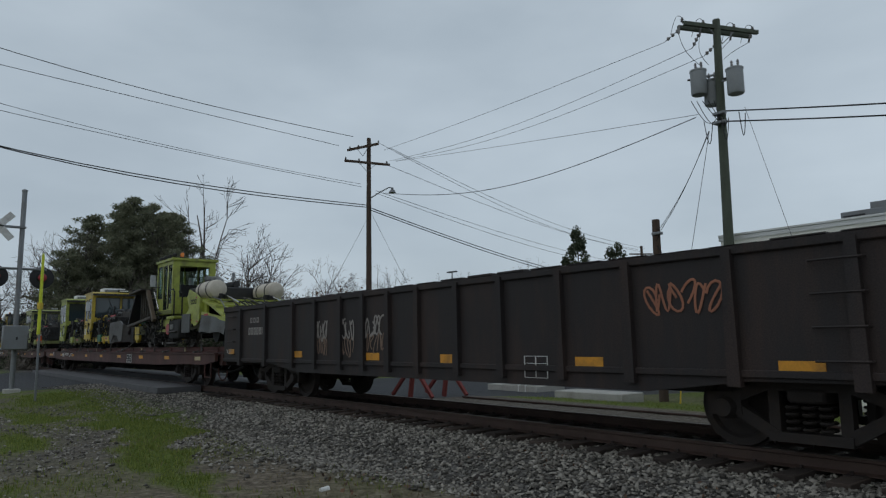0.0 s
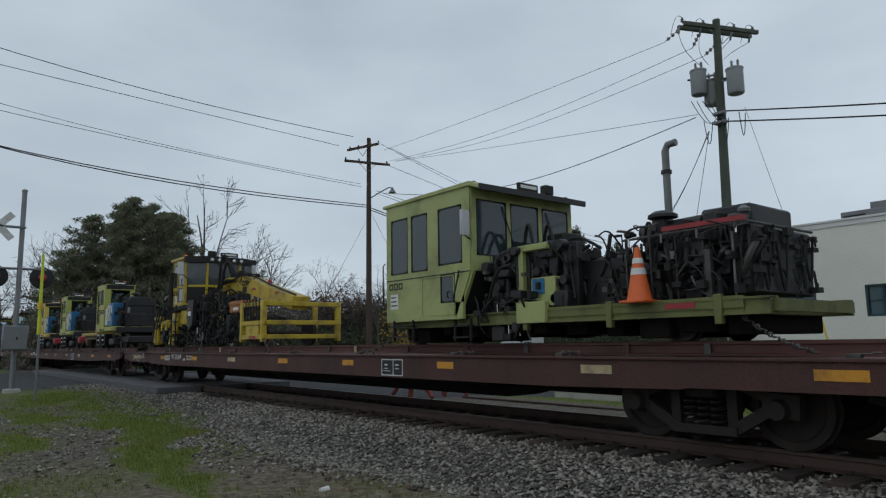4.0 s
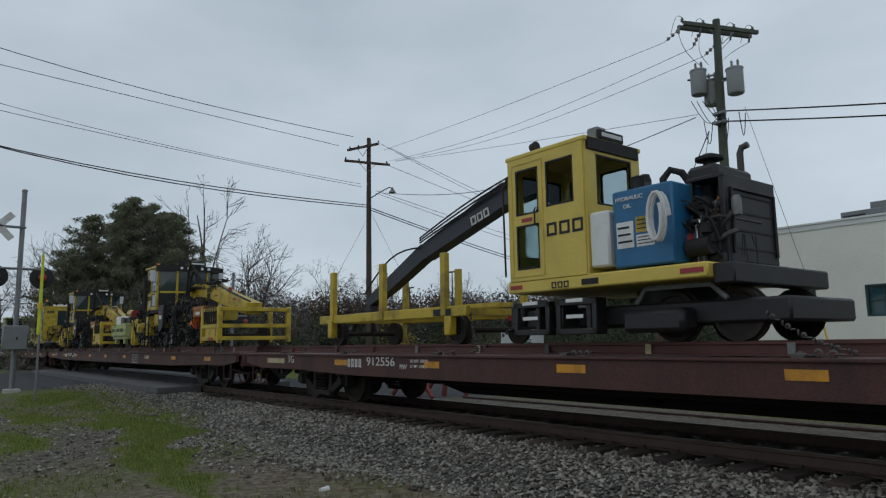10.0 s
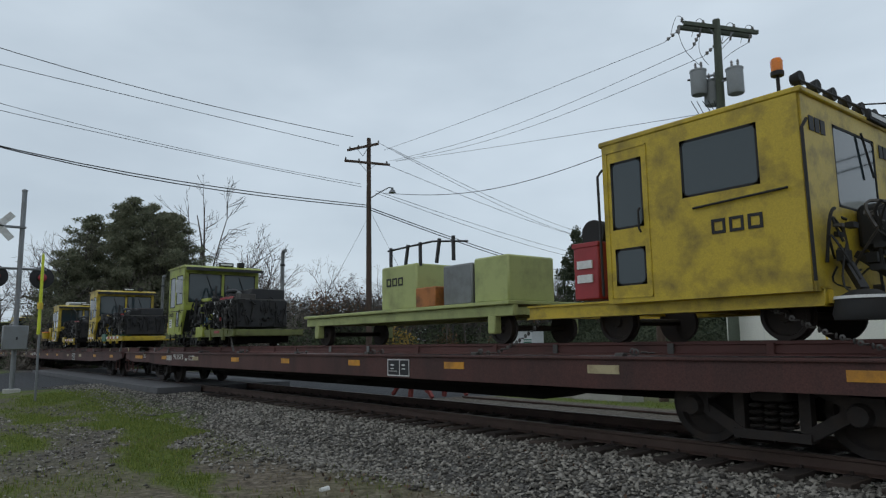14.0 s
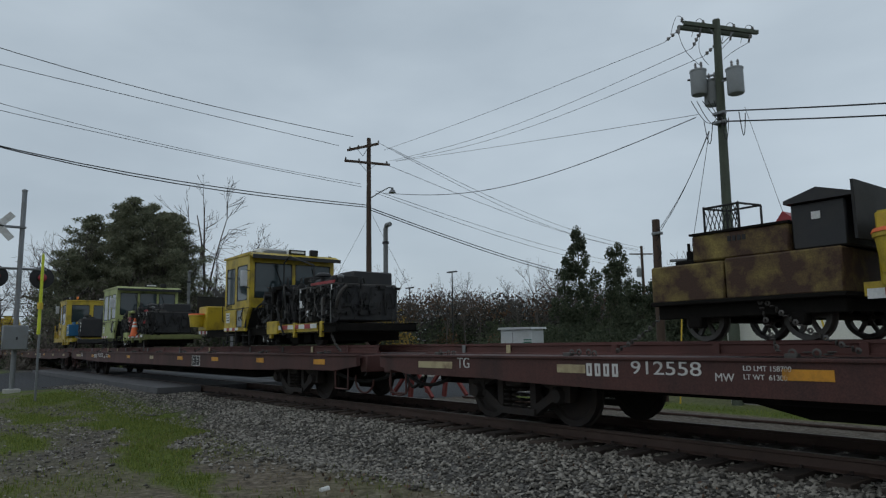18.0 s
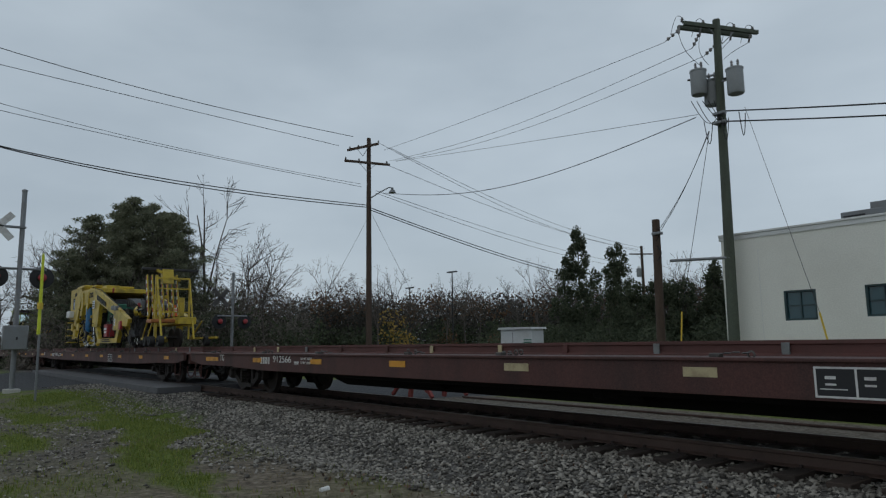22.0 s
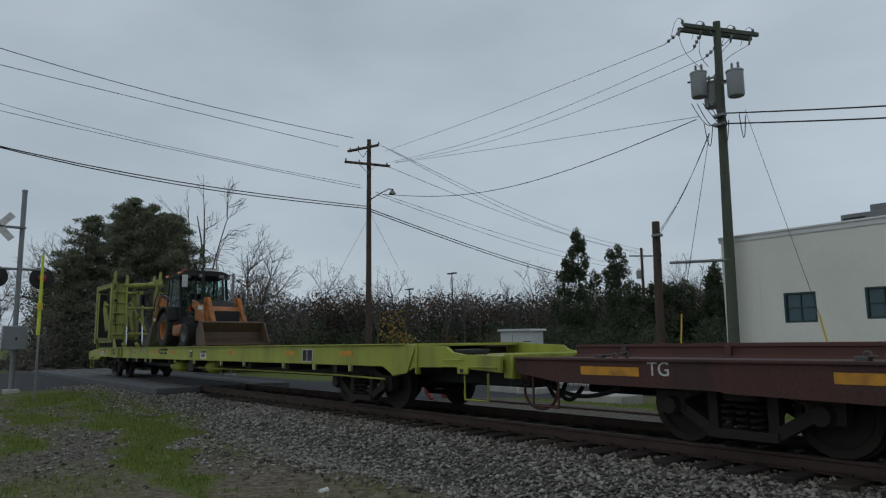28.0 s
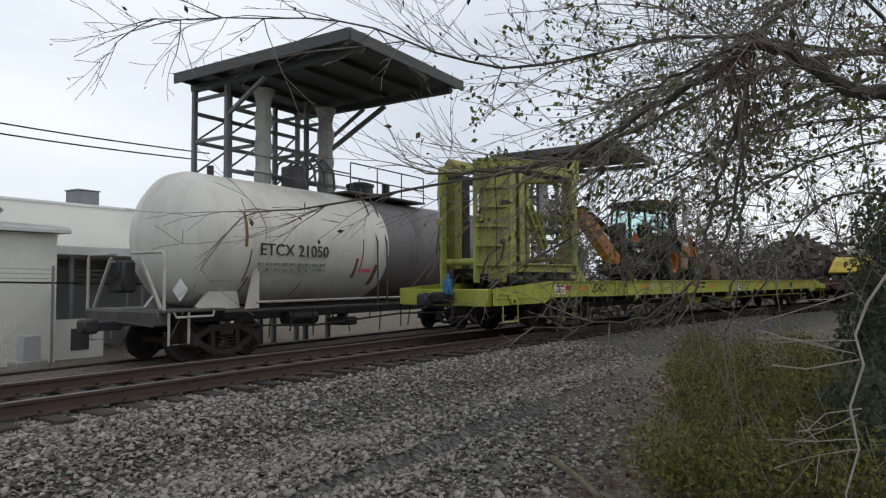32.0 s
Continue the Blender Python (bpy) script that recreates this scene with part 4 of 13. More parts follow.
def work_head(p, x0, x1, y, z0, z1, seed, mat=None, rods=4, name="work_head"):
    """Upright hydraulic tool gear: guide frame, cylinders with bright rods, valves and blocks."""
    rnd = random.Random(seed)
    b, m = Build(), mat or DARK
    for x in (x0, x1):
        b.box(x - .05, x + .05, y - .06, y + .06, z0, z1, .012)
    for z in (z0 + .1, (z0 + z1) / 2, z1 - .08):
        b.box(x0, x1, y - .05, y + .05, z - .05, z + .05, .01)
    h = part(name, b, m, p)
    for i in range(7):
        cx, cz = rnd.uniform(x0, x1), rnd.uniform(z0, z1)
        sx, sz = rnd.uniform(.05, .16), rnd.uniform(.05, .2)
        part("tool_block", Build().box(cx - sx, cx + sx, y - rnd.uniform(.08, .3), y + rnd.uniform(.1, .4), cz - sz, cz + sz, .02), m if i % 4 else DARK, h)
    for i in range(6):
        cx, cz = rnd.uniform(x0, x1), rnd.uniform(z0, z1)
        part("fitting", Build().lathe([(0, -.2), (.07, -.2), (.07, -.05), (0, -.05)], (cx, y - .05, cz), "y", 10), m, h)
    for i in range(rods):
        x = x0 + (x1 - x0) * (i + .5) / rods
        zt = rnd.uniform(z0 + .6 * (z1 - z0), z1 + .12)
        part("hydraulic_cylinder", Build().tube([(x, y - .12, zt), (x, y - .12, zt - (z1 - z0) * .45)], .045, 10), m, h)
        part("piston_rod", Build().tube([(x, y - .12, zt - (z1 - z0) * .44), (x, y - .12, z0)], .02, 8), CHROME, h)
    return h


def engine(p, x0, x1, z0, z1, y0=-1.05, y1=1.05, mat=None, stack=None, cleaner=True, seed=0, shroud=True, grille=True):
    """Diesel engine: block, covers, radiator with slats, air cleaner, pipes, exhaust."""
    rnd, m = random.Random(seed), mat or DARK
    L, H = x1 - x0, z1 - z0
    b = Build().box(x0 + .05, x1 - .18 * L, y0 + .25, y1 - .25, z0, z0 + H * .62, .03)
    b.box(x0 + .12, x1 - .22 * L, y0 + .4, y1 - .4, z0 + H * .6, z0 + H * .85, .04)
    e = part("engine", b, m, p, "black oily diesel engine")
    for i in range(16):
        cx, cz, s = rnd.uniform(x0, x1 - .18 * L), rnd.uniform(z0, z0 + H * .8), rnd.uniform(.05, .15)
        part("engine_cover", Build().box(cx - s, cx + s, y0 + .05 + rnd.uniform(0, .2), y0 + .5, cz - s * .8, cz + s * .8, .02), m, e)
    for i in range(5):
        part("oil_filter", Build().lathe([(0, -.12), (.09, -.12), (.09, .1), (0, .1)], (rnd.uniform(x0 + .1, x1 - .18 * L), y0 + .16, rnd.uniform(z0 + .1, z0 + H * .7)), rnd.choice("yz"), 10), m, e)
    if grille:
        xr = x1 - .15 * L
        rb = Build().box(xr, x1, y0 + .1, y1 - .2, z0, z1 - .12, .03)
        rad = part("radiator", rb, m, p)
        for k in range(9):
            z = z0 + .1 + k * (H - .25) / 8
            part("grille_slat", Build().box(xr + .04, x1 - .04, y0 + .075, y0 + .11, z - .012, z + .012), PVC, rad)
    for k in range(6):
        x = x0 + .1 + k * (L - .25) / 5
        part("engine_pipe", Build().tube(arc((x, y0 + .12, z0 + rnd.uniform(.1, .4) * H), (x + rnd.uniform(-.3, .35), y0 + .2, z0 + rnd.uniform(.55, .95) * H), rnd.uniform(.06, .22), 7, (.5, -.8, .3)), rnd.uniform(.02, .045), 7), rnd.choice([BLACK, DARK, WORN]), e)
    for k in range(5):
        x = x0 + .15 + k * (L - .3) / 4
        part("guard_bar", Build().tube([(x, y0 - .02, z0 - .05), (x, y0 - .03, z0 + H * rnd.uniform(.55, .95)), (x + .15, y0 + .1, z0 + H * rnd.uniform(.8, 1.0))], .014, 5), rnd.choice([DARK, WORN, GREY]), e)
    for k in range(6):
        x, z, q = rnd.uniform(x0, x1 - .15), z0 + rnd.uniform(.1, .8) * H, rnd.uniform(.03, .07)
        part("engine_fitting", Build().lathe([(0, -q), (q, -q), (q, q * 1.5), (0, q * 1.6)], (x, y0 + .02, z), rnd.choice("yz"), 9), rnd.choice([WORN, GREY, DARK, CHROME, RED]), e)
    for k in range(5):
        # hoses that hang over the near side and across the radiator end
        x = x0 + .15 + k * (L - .2) / 4
        part("hanging_hose", Build().tube(arc((x, y0 + .02, z1 - .16), (x + rnd.uniform(-.25, .25), y0 + .05, z1 - .2), -rnd.uniform(.3, .8) * H, 8, (.1, -.05, 1)), .018, 5), BLACK, e)
        y = y0 + .25 + k * (y1 - y0 - .5) / 4
        part("hanging_hose", Build().tube(arc((x1 + .04, y, z1 - .2), (x1 + .05, y + rnd.uniform(-.35, .35), z1 - .3), -rnd.uniform(.25, .7) * H, 8), .018, 5), BLACK, e)
    part("rail_rack", Build().tube([(x0 + .1, y0 - .02, z1 - .14), (x1 + .05, y0 - .02, z1 - .12), (x1 + .06, y1 - .3, z1 - .12)], .018, 6), WORN, e)
    for k in range(4):
        x = x0 + .2 + k * (L - .3) / 3
        part("hose_end", Build().tube([(x, y0 - .03, z1 - .13), (x, y0 - .03, z1 - .24)], .016, 5), GREY if k % 3 else CHROME, e)
    for k in range(5):
        cx, s = x0 + L * (.15 + .17 * k), rnd.uniform(.06, .13)
        part("top_fitting", Build().box(cx - s, cx + s, y0 + .3, y0 + .75, z1 - .14, z1 + rnd.uniform(-.02, .14), .02), rnd.choice([DARK, BLACK, WORN]), e)
    part("side_lamp", Build().lathe([(0, 0), (.07, .01), (.08, .05), (.03, .09), (0, .09)], (x1 - .1, y0 + .2, z1 + .02), "z", 12), GREY, e)
    part("muffler", Build().tube([(x0 + .05, y0 + .55, z1 + .0), (x0 + L * .55, y0 + .55, z1 + .02)], .13, 14), DARK, e)
    if cleaner:
        xc = x0 + L * .35
        b = Build().tube([(xc - .35, y0 + .45, z1 - .12), (xc + .35, y0 + .45, z1 - .12)], .16, 14)
        b.lathe([(0, -.14), (.07, -.14), (.07, 0), (.2, .02), (.2, .06), (.12, .11), (0, .13)], (xc - .2, y0 + .45, z1 + .15), "z", 14)
        part("air_cleaner", b, DARK, p)
    if stack:
        sx, sy, sz = stack
        b = Build().tube([(sx, sy, z0 + H * .6), (sx, sy, sz), (sx + .05, sy, sz + .09), (sx + .2, sy, sz + .1)], .06, 12)
        part("exhaust_stack", b, GREY, p, "grey steel exhaust stack with a bent top")
        part("stack_clamp", Build().lathe([(.062, -.03), (.085, -.03), (.085, .03), (.062, .03)], (sx, sy, sz - .35), "z", 12), DARK, p)
    return e


def beacon(p, x, y, z, mat=None):
    part("beacon_base", Build().lathe([(0, 0), (.07, 0), (.07, .05), (0, .05)], (x, y, z), "z", 12), BLACK, p)
    part("beacon", Build().lathe([(.06, .05), (.065, .17), (.05, .2), (0, .2)], (x, y, z), "z", 12), mat or AMBER, p, "amber warning beacon")


def work_light(p, x, y, z, s=-1):
    part("work_light", Build().lathe([(0, -.06), (.06, -.05), (.085, .05), (.08, .06), (0, .055)], (x, y, z + .12), "x", 12).box(x - .02, x + .02, y - .02, y + .02, z, z + .08), BLACK, p)


def mirror_arm(p, x, y, z):
    part("mirror_arm", Build().tube([(x, y, z - .15), (x + .12, y - .22, z - .12), (x + .12, y - .22, z + .3), (x, y, z + .32)], .013, 5), BLACK, p)
    part("mirror", Build().box(x + .09, x + .14, y - .3, y - .12, z - .12, z + .3, .02), MIRROR, p, "silver wing mirror")


def cone(p, x, y, z, h=.72):
    k = part("traffic_cone", Build().lathe([(.17, .03), (.16, .05), (.03, h), (0, h)], (x, y, z), "z", 16).box(x - .19, x + .19, y - .19, y + .19, z, z + .035, .01), ORANGE, p, "orange traffic cone with white bands")
    for a, c in ((.5, .62), (.7, .8)):
        r0, r1 = .163 - a * .13 + .004, .163 - c * .13 + .004
        part("reflective_band", Build().lathe([(r0, h * a), (r1, h * c)], (x, y, z), "z", 16), WHITE, k)


def red_chest(p, x0, x1, y0, y1, z0, z1, mat=None):
    k = part("fuel_box", Build().box(x0, x1, y0, y1, z0, z1, .02), mat or RED, p, "red steel box with warning labels")
    part("box_lid", Build().box(x0 - .015, x1 + .015, y0 - .015, y1 + .015, z1 - .06, z1 + .01, .01), mat or RED, k)
    for a in (.55, .3):
        part("label_bar", Build().box(x0 + .08, x1 - .1, y0 - .022, y0, z0 + (z1 - z0) * a, z0 + (z1 - z0) * (a + .14)), WHITE, k)


def tape(p, x0, x1, y, z0, z1, n=7):
    """Red and white marker tape."""
    for i in range(n):
        a, c = x0 + (x1 - x0) * i / n, x0 + (x1 - x0) * (i + 1) / n
        part("marker_tape", Build().box(a, c, y - .008, y + .004, z0, z1), RED if i % 2 else WHITE, p)


def brand(p, x, y, z, h=.17, mat=None):
    part("company_mark", blocks(Build(), x, y, z, h, 3, h * 1.1, .15), mat or INK, p, "black block mark")


def notice(p, x, y, z, w, h, mat=None):
    k = part("notice_plate", Build().box(x, x + w, y - .008, y + .002, z, z + h), mat or WHITE, p)
    for i in range(3):
        part("text_bar", Build().box(x + .02, x + w - .02 - .02 * i, y - .012, y, z + h * (.2 + .27 * i), z + h * (.2 + .27 * i) + h * .08), INK, k)


def guard_rail(p, pts, r=.02, mat=None):
    part("hand_rail", Build().tube(pts, r, 6), mat or BLACK, p)


def steps(p, x0, x1, z0, z1, y, n=3, mat=None):
    b = Build()
    for x in (x0, x1):
        b.bar((x, y, z0), (x, y, z1), .04)
    st = part("cab_steps", b, mat or BLACK, p)
    for k in range(n):
        z = z0 + (z1 - z0) * (k + .3) / n
        part("tread", Build().box(x0, x1, y - .07, y + .07, z, z + .025), mat or BLACK, st)


def roof_sign(p, x, y, z, w=.5):
    k = part("number_board", Build().box(x - .03, x + .03, y - w / 2, y + w / 2, z, z + .14, .01), BLACK, p, "black number board on the cab roof")
    part("number_bar", Build().box(x + .03, x + .036, y - w * .4, y + w * .4, z + .045, z + .1), WHITE, k)


def chains(p, pairs):
    """Slack tie-down chains from the machine to the deck."""
    for a, c in pairs:
        n = max(4, int((Vector(c) - Vector(a)).length / .06))
        b = Build()
        for i, q in enumerate(arc(a, c, -.06, n)):
            b.lathe([(.014, -.012), (.036, 0), (.014, .012)], q, "xyz"[i % 3], 6)
        part("tie_down_chain", b, WORN, p)


def air_conditioner(p, x0, x1, y0, y1, z, h=.24):
    k = part("air_conditioner", Build().box(x0, x1, y0, y1, z, z + h, .03), WHITE, p, "white rooftop air conditioner with a dark grille")
    part("grille", Build().box(x0 - .012, x0 + .01, y0 + .05, y1 - .05, z + .04, z + h - .03), BLACK, k)


def plan_prism(b, poly, z0, z1):
    """A plate of the plan's outline between two heights."""
    n = len(poly)
    vs = [(x, y, z0) for x, y in poly] + [(x, y, z1) for x, y in poly]
    return b.add(vs, [tuple(range(n - 1, -1, -1)), tuple(range(n, 2 * n))] + [(i, (i + 1) % n, (i + 1) % n + n, i + n) for i in range(n)])


def angled_cab(p, x0, x1, xf, z0, zs, z1, mat, near, w, mid, glassy=None, lean=.12):
    """A cab with glazed front corners: near walls to x1, corner panes in to (xf, mid), windscreen between, dark lights below zs."""
    b = Build()
    for y in (-w, w):
        wall_with_holes(b, "y", y, .05, x0, x1, z0, z1, near)
    wall_with_holes(b, "x", x0, .05, -w, w, z0, z1, [(-w + .2, w - .2, zs, z1 - .2)])
    plan_prism(b, [(x0, -w), (x1, -w), (xf - .1, -mid), (xf - .1, mid), (x1, w), (x0, w)], z0, z0 + .06)
    cab = part("cab", b, mat, p)
    o = .09
    part("roof", plan_prism(Build(), [(x0 - o, -w - o), (x1 + .05, -w - o), (xf + o + lean, -mid - o), (xf + o + lean, mid + o), (x1 + .05, w + o), (x0 - o, w + o)], z1, z1 + .08), mat, cab)
    part("visor", plan_prism(Build(), [(x1 + .1, -w - o - .01), (xf + o + lean + .02, -mid - o), (xf + o + lean + .02, mid + o), (x1 + .1, w + o + .01), (x1 + .1, w - .05), (xf + lean - .02, mid), (xf + lean - .02, -mid), (x1 + .1, -w + .05)], z1 - .13, z1 + .085), BLACK, cab)
    for h in near:
        pane(cab, "y", -w - .012, h, glassy)
        pane(cab, "y", w + .012, h, glassy)
    ring = [(x1, -w), (xf, -mid), (xf, mid), (x1, w)]
    for i in range(4):
        x, y = ring[i]
        lx = lean if i in (1, 2) else 0
        part("corner_post", Build().bar((x - lx * .8, y, z0), (x, y, zs), .07, .07).bar((x, y, zs), (x + lx, y, z1), .07, .07), mat, cab)
    for i in range(3):
        (xa, ya), (xb, yb) = ring[i], ring[i + 1]
        la, lb = (lean if i in (1, 2) else 0), (lean if i in (0, 1) else 0)
        for za, zb, ka, kb, m, nm in ((zs, z1, 0, 1, glassy or CAB_GLASS, "windscreen"), (z0 + .06, zs, -.8, 0, BLACK, "lower_light")):
            v = [(xa + la * ka, ya, za), (xb + lb * ka, yb, za), (xb + lb * kb, yb, zb), (xa + la * kb, ya, zb)]
            part(nm, Build().add(v + [(q[0] - .015, q[1] * .985, q[2]) for q in v], [(0, 1, 2, 3), (7, 6, 5, 4), (0, 4, 5, 1), (1, 5, 6, 2), (2, 6, 7, 3), (3, 7, 4, 0)]), m, cab)
        part("cross_bar", Build().bar((xa, ya, zs), (xb, yb, zs), .06, .07), mat, cab)
    xm = (x0 + x1) / 2
    part("operator_seat", Build().box(xm - .3, xm + .25, -.35, .35, z0 + .3, z0 + .5, .05).box(xm - .36, xm - .24, -.3, .3, z0 + .5, z0 + 1.05, .05), BLACK, cab)
    part("wiper", Build().tube([(xf + lean + .03, -.2, z1 - .12), (xf + .05, .15, zs + .12)], .012, 4), BLACK, cab)
    return cab


# ---------------------------------------------------------------- spike machines


def cut_cab(p, c0, c1, z0, t, mat, near, w, back=.4, panes=2):
    """A cab whose front leans back below the windscreen: upper walls with glazed openings, slanting dark foot, drooping visor."""
    zb = t - 1.42
    b = Build()
    upper = [h for h in near if h[2] > zb - .02]
    lower = [h for h in near if h[2] <= zb - .02]
    for y in (-w, w):
        wall_with_holes(b, "y", y, .05, c0, c1, zb, t, upper)
        wall_with_holes(b, "y", y, .05, c0, c1 - back, z0, zb, lower)
        b.prism([(c1 - back, z0), (c1, zb), (c1 - back, zb)], y - .025, y + .025)
    g = (2 * w - .12) / panes
    front = [(-w + .06 + g * k + .045, -w + .06 + g * (k + 1) - .045, t - 1.16, t - .2) for k in range(panes)]
    wall_with_holes(b, "x", c1, .05, -w, w, zb, t, front)
    wall_with_holes(b, "x", c0, .05, -w, w, z0, t, [(-w + .2, w - .2, t - 1.2, t - .3)])
    b.box(c0, c1 - back, -w, w, z0, z0 + .05)
    cab = part("cab", b, mat, p)
    roof = Build().prism([(c0 - .08, t), (c1 + .04, t), (c1 + .3, t - .1), (c1 + .31, t - .05), (c1 + .05, t + .07), (c0 - .08, t + .05)], -w - .06, w + .06)
    part("roof", roof, mat, cab)
    part("roof_edge", Build().prism([(c1 + .29, t - .12), (c1 + .33, t - .12), (c1 + .33, t - .02), (c1 + .29, t - .02)], -w - .07, w + .07), DARK, cab)
    for h in near:
        pane(cab, "y", -w - .012, h)
        pane(cab, "y", w + .012, h)
    for h in front:
        pane(cab, "x", c1 + .012, h)
    # a closed black sheet stands in for the dark of the open front
    part("slanting_front", Build().prism([(c1 - back, z0), (c1 - back + .03, z0), (c1 + .03, zb), (c1, zb)], -w + .03, w - .03), BLACK, cab, "slanting cab front, a black sheet for the dark opening")
    for y in (-w + .03, w - .03):
        part("front_post", Build().bar((c1 - back + .02, y, z0), (c1 + .02, y, zb), .06, .05), mat, cab)
    part("operator_seat", Build().box(c0 + .4, c0 + .95, -.35, .35, z0 + .3, z0 + .5, .05).box(c0 + .34, c0 + .46, -.3, .3, z0 + .5, z0 + 1.15, .05), BLACK, cab)
    part("seam", Build().box(c0 + .01, c1 - .02, -w - .03, -w - .022, zb - .012, zb + .006), INK, cab)
    return cab



def spiker(name, label, mat, length=6.2, cab=(.6, 2.1), cab_top=2.62, cab_wide=1.25, near=None, engine_x=(4.3, 6.0), stack=(5.6, .95, 2.75), ac=True, chest=True, cone_at=None,
           jug=None, deck_mat=None, seed=0, tail=None, rim=None, tapes=False, dark=False, rack=False, gap_light=False):
    p = thing(name, label, "track machine", "spike machines on the flatcars")
    rnd = random.Random(seed)
    c0, c1 = cab
    deck = mat if mat is YELLOW else OLIVE
    frame_beams(p, 0, length, GRIME_SHADE if dark else deck, .3, .5, 1.02)
    for x in (c0 + .35, length - 1.3):
        rail_wheel(p, x, .25)
    t = cab_top
    w0 = c0 + .12
    cw = c1 - c0
    near = near or [(w0, c0 + cw * .42, t - 1.3, t - .28), (c0 + cw * .5, c1 - .14, t - 1.22, t - .25), (c0 + cw * .5, c1 - .2, t - 1.95, t - 1.42)]
    cb = cut_cab(p, c0, c1, .42, t, mat, near, cab_wide, panes=3 if cw > 2 else 2)
    door_seams(cb, c0 + cw * .46, c1 - .42, .5, t - 1.45, -cab_wide - .024, mat)
    part("grab_rail", Build().tube([(c0 - .04, -cab_wide - .03, .7), (c0 - .07, -cab_wide - .06, .75), (c0 - .07, -cab_wide - .06, 1.5), (c0 - .04, -cab_wide - .03, 1.55)], .014, 5), BLACK, cb)
    part("grab_rail", Build().tube([(c1 - .3, -cab_wide - .03, t - 1.5), (c1 - .2, -cab_wide - .1, t - 1.4), (c1 - .36, -cab_wide - .1, .75), (c1 - .42, -cab_wide - .03, .7)], .014, 5), BLACK, cb)
    steps(p, c0 + .25, c0 + .85, .08, .45, -cab_wide - .02, 2)
    steps(p, c1 - .5, c1 - .1, .05, .42, -cab_wide + .05, 2)
    brand(cb, c0 + .1, -cab_wide - .026, 1.02, .12)
    notice(cb, c0 + .14, -cab_wide - .026, .66, .24, .28)
    mirror_arm(cb, c1, -cab_wide - .02, t - .75)
    work_light(cb, c1 - .05, -cab_wide + .1, t - .1)
    work_light(cb, c1 - .05, cab_wide - .1, t - .1)
    for k in range(2):
        part("wiper", Build().tube([(c1 + .03, -.55 + k * 1.1, t - .28), (c1 + .05, -.3 + k * 1.1, t - .95)], .012, 4), BLACK, cb)
    if ac:
        air_conditioner(cb, c0 + .45, c0 + 1.15, -.75, .25, t + .05)
        part("roof_cooler", Build().box(c0 + 1.2, c0 + 1.5, -.7, -.1, t + .05, t + .2, .03), GREY, cb)
    roof_sign(cb, c1 + .02, .1, t + .07)
    part("roof_lamp", Build().box(c1 - .06, c1 + .1, .5, .72, t + .06, t + .24, .02), BLACK, cb)
    h0 = c1 + .18
    work_head(p, h0, h0 + .75, -.85, .12, 1.45, seed, rods=3)
    work_head(p, h0 + .1, h0 + .85, .7, .12, 1.6, seed + 1, rods=3)
    hoses(p, 14, h0 - .05, h0 + 1.8, -1.1, -.3, .25, 1.5, seed + 2)
    part("gear_block", Build().box(h0 + .15, max(h0 + .5, engine_x[0] + .2), -.55, .6, .45, 1.25, .05), DARK, p)
    work_head(p, h0 + .9, h0 + 1.6, -.7, .3, 1.5, seed + 3, rods=3)
    part("valve_box", Build().box(h0 + 1.0, h0 + 1.35, -.7, -.2, 1.0, 1.55, .02), BLACK, p)
    if not dark:
        hb = part("oil_tank", Build().box(h0 + .85, h0 + 1.35, -.95, -.3, .55, 1.0, .02), mat, p)
        part("tank_label", Build().box(h0 + .9, h0 + 1.15, -.958, -.945, .74, .98), BLUE, hb)
    # hoses climb over the windscreen, and dark gear hangs under the deck
    tangle(p, 50, c1 - .1, h0 + 1.1, -1.15, -.4, .05, t - 1.35, seed + 31, .35)
    for k in range(2):
        part("hydraulic_hose", Build().tube(arc((c1 + .25 + .1 * k, -.3 + .35 * k, t - 1.3), (c1 + .75 + .2 * k, -.5 + .3 * k, t - 1.5), .75, 10), .03, 7), BLACK, p)
    part("valve_tower", Build().box(h0 + .25, h0 + .65, .1, .6, 1.2, 1.85, .03), BLACK, p, "black upright valve housing")
    part("mast_post", Build().box(h0 + .62, h0 + .74, -1.0, -.86, .4, 1.5, .012).box(h0 + .62, h0 + 1.25, -1.0, -.86, 1.42, 1.52, .012), mat if not dark else GRIME_SHADE, p)
    e0, e1 = engine_x
    low = Build()
    x = c0 + .1
    while x < e1 - .3:
        wd = rnd.uniform(.15, .5)
        low.box(x, x + wd, -1.0 + rnd.uniform(0, .25), .9, rnd.uniform(.03, .16), .34, .02)
        x += wd + rnd.uniform(.02, .4)
    # blocks coloured near black to carry the shade below the deck
    part("undercarriage", low, GRIME_SHADE, p, "black gear under the deck, shade put into its colour")
    tangle(p, 34, e0 - .3, e1 + .05, -1.06, -.75, .5, 1.5, seed + 33, .25)
    tangle(p, 16, e1, e1 + .08, -.85, .8, .6, 1.4, seed + 34, .3)
    hx0, hx1 = e0 + (e1 - e0) * .5, e0 + (e1 - e0) * .88
    hood = part("engine_hood", Build().box(hx0, hx1, -.35, .75, 1.4, 1.72, .03), DARK, p, "black engine hood")
    part("hood_stripe", Build().box(e0 + (e1 - e0) * .4, e1 + .02, -.99, -.96, 1.40, 1.46), RED, hood)
    part("radiator_post", Build().bar((e1 - .45, -1.0, .4), (e1 - .45, -1.0, 1.1), .07, .07), WORN, hood)
    part("end_panel", Build().box(e1 + .0, e1 + .05, -1.0, .9, .3, .5, .01), GRIME_SHADE if dark else deck, p)
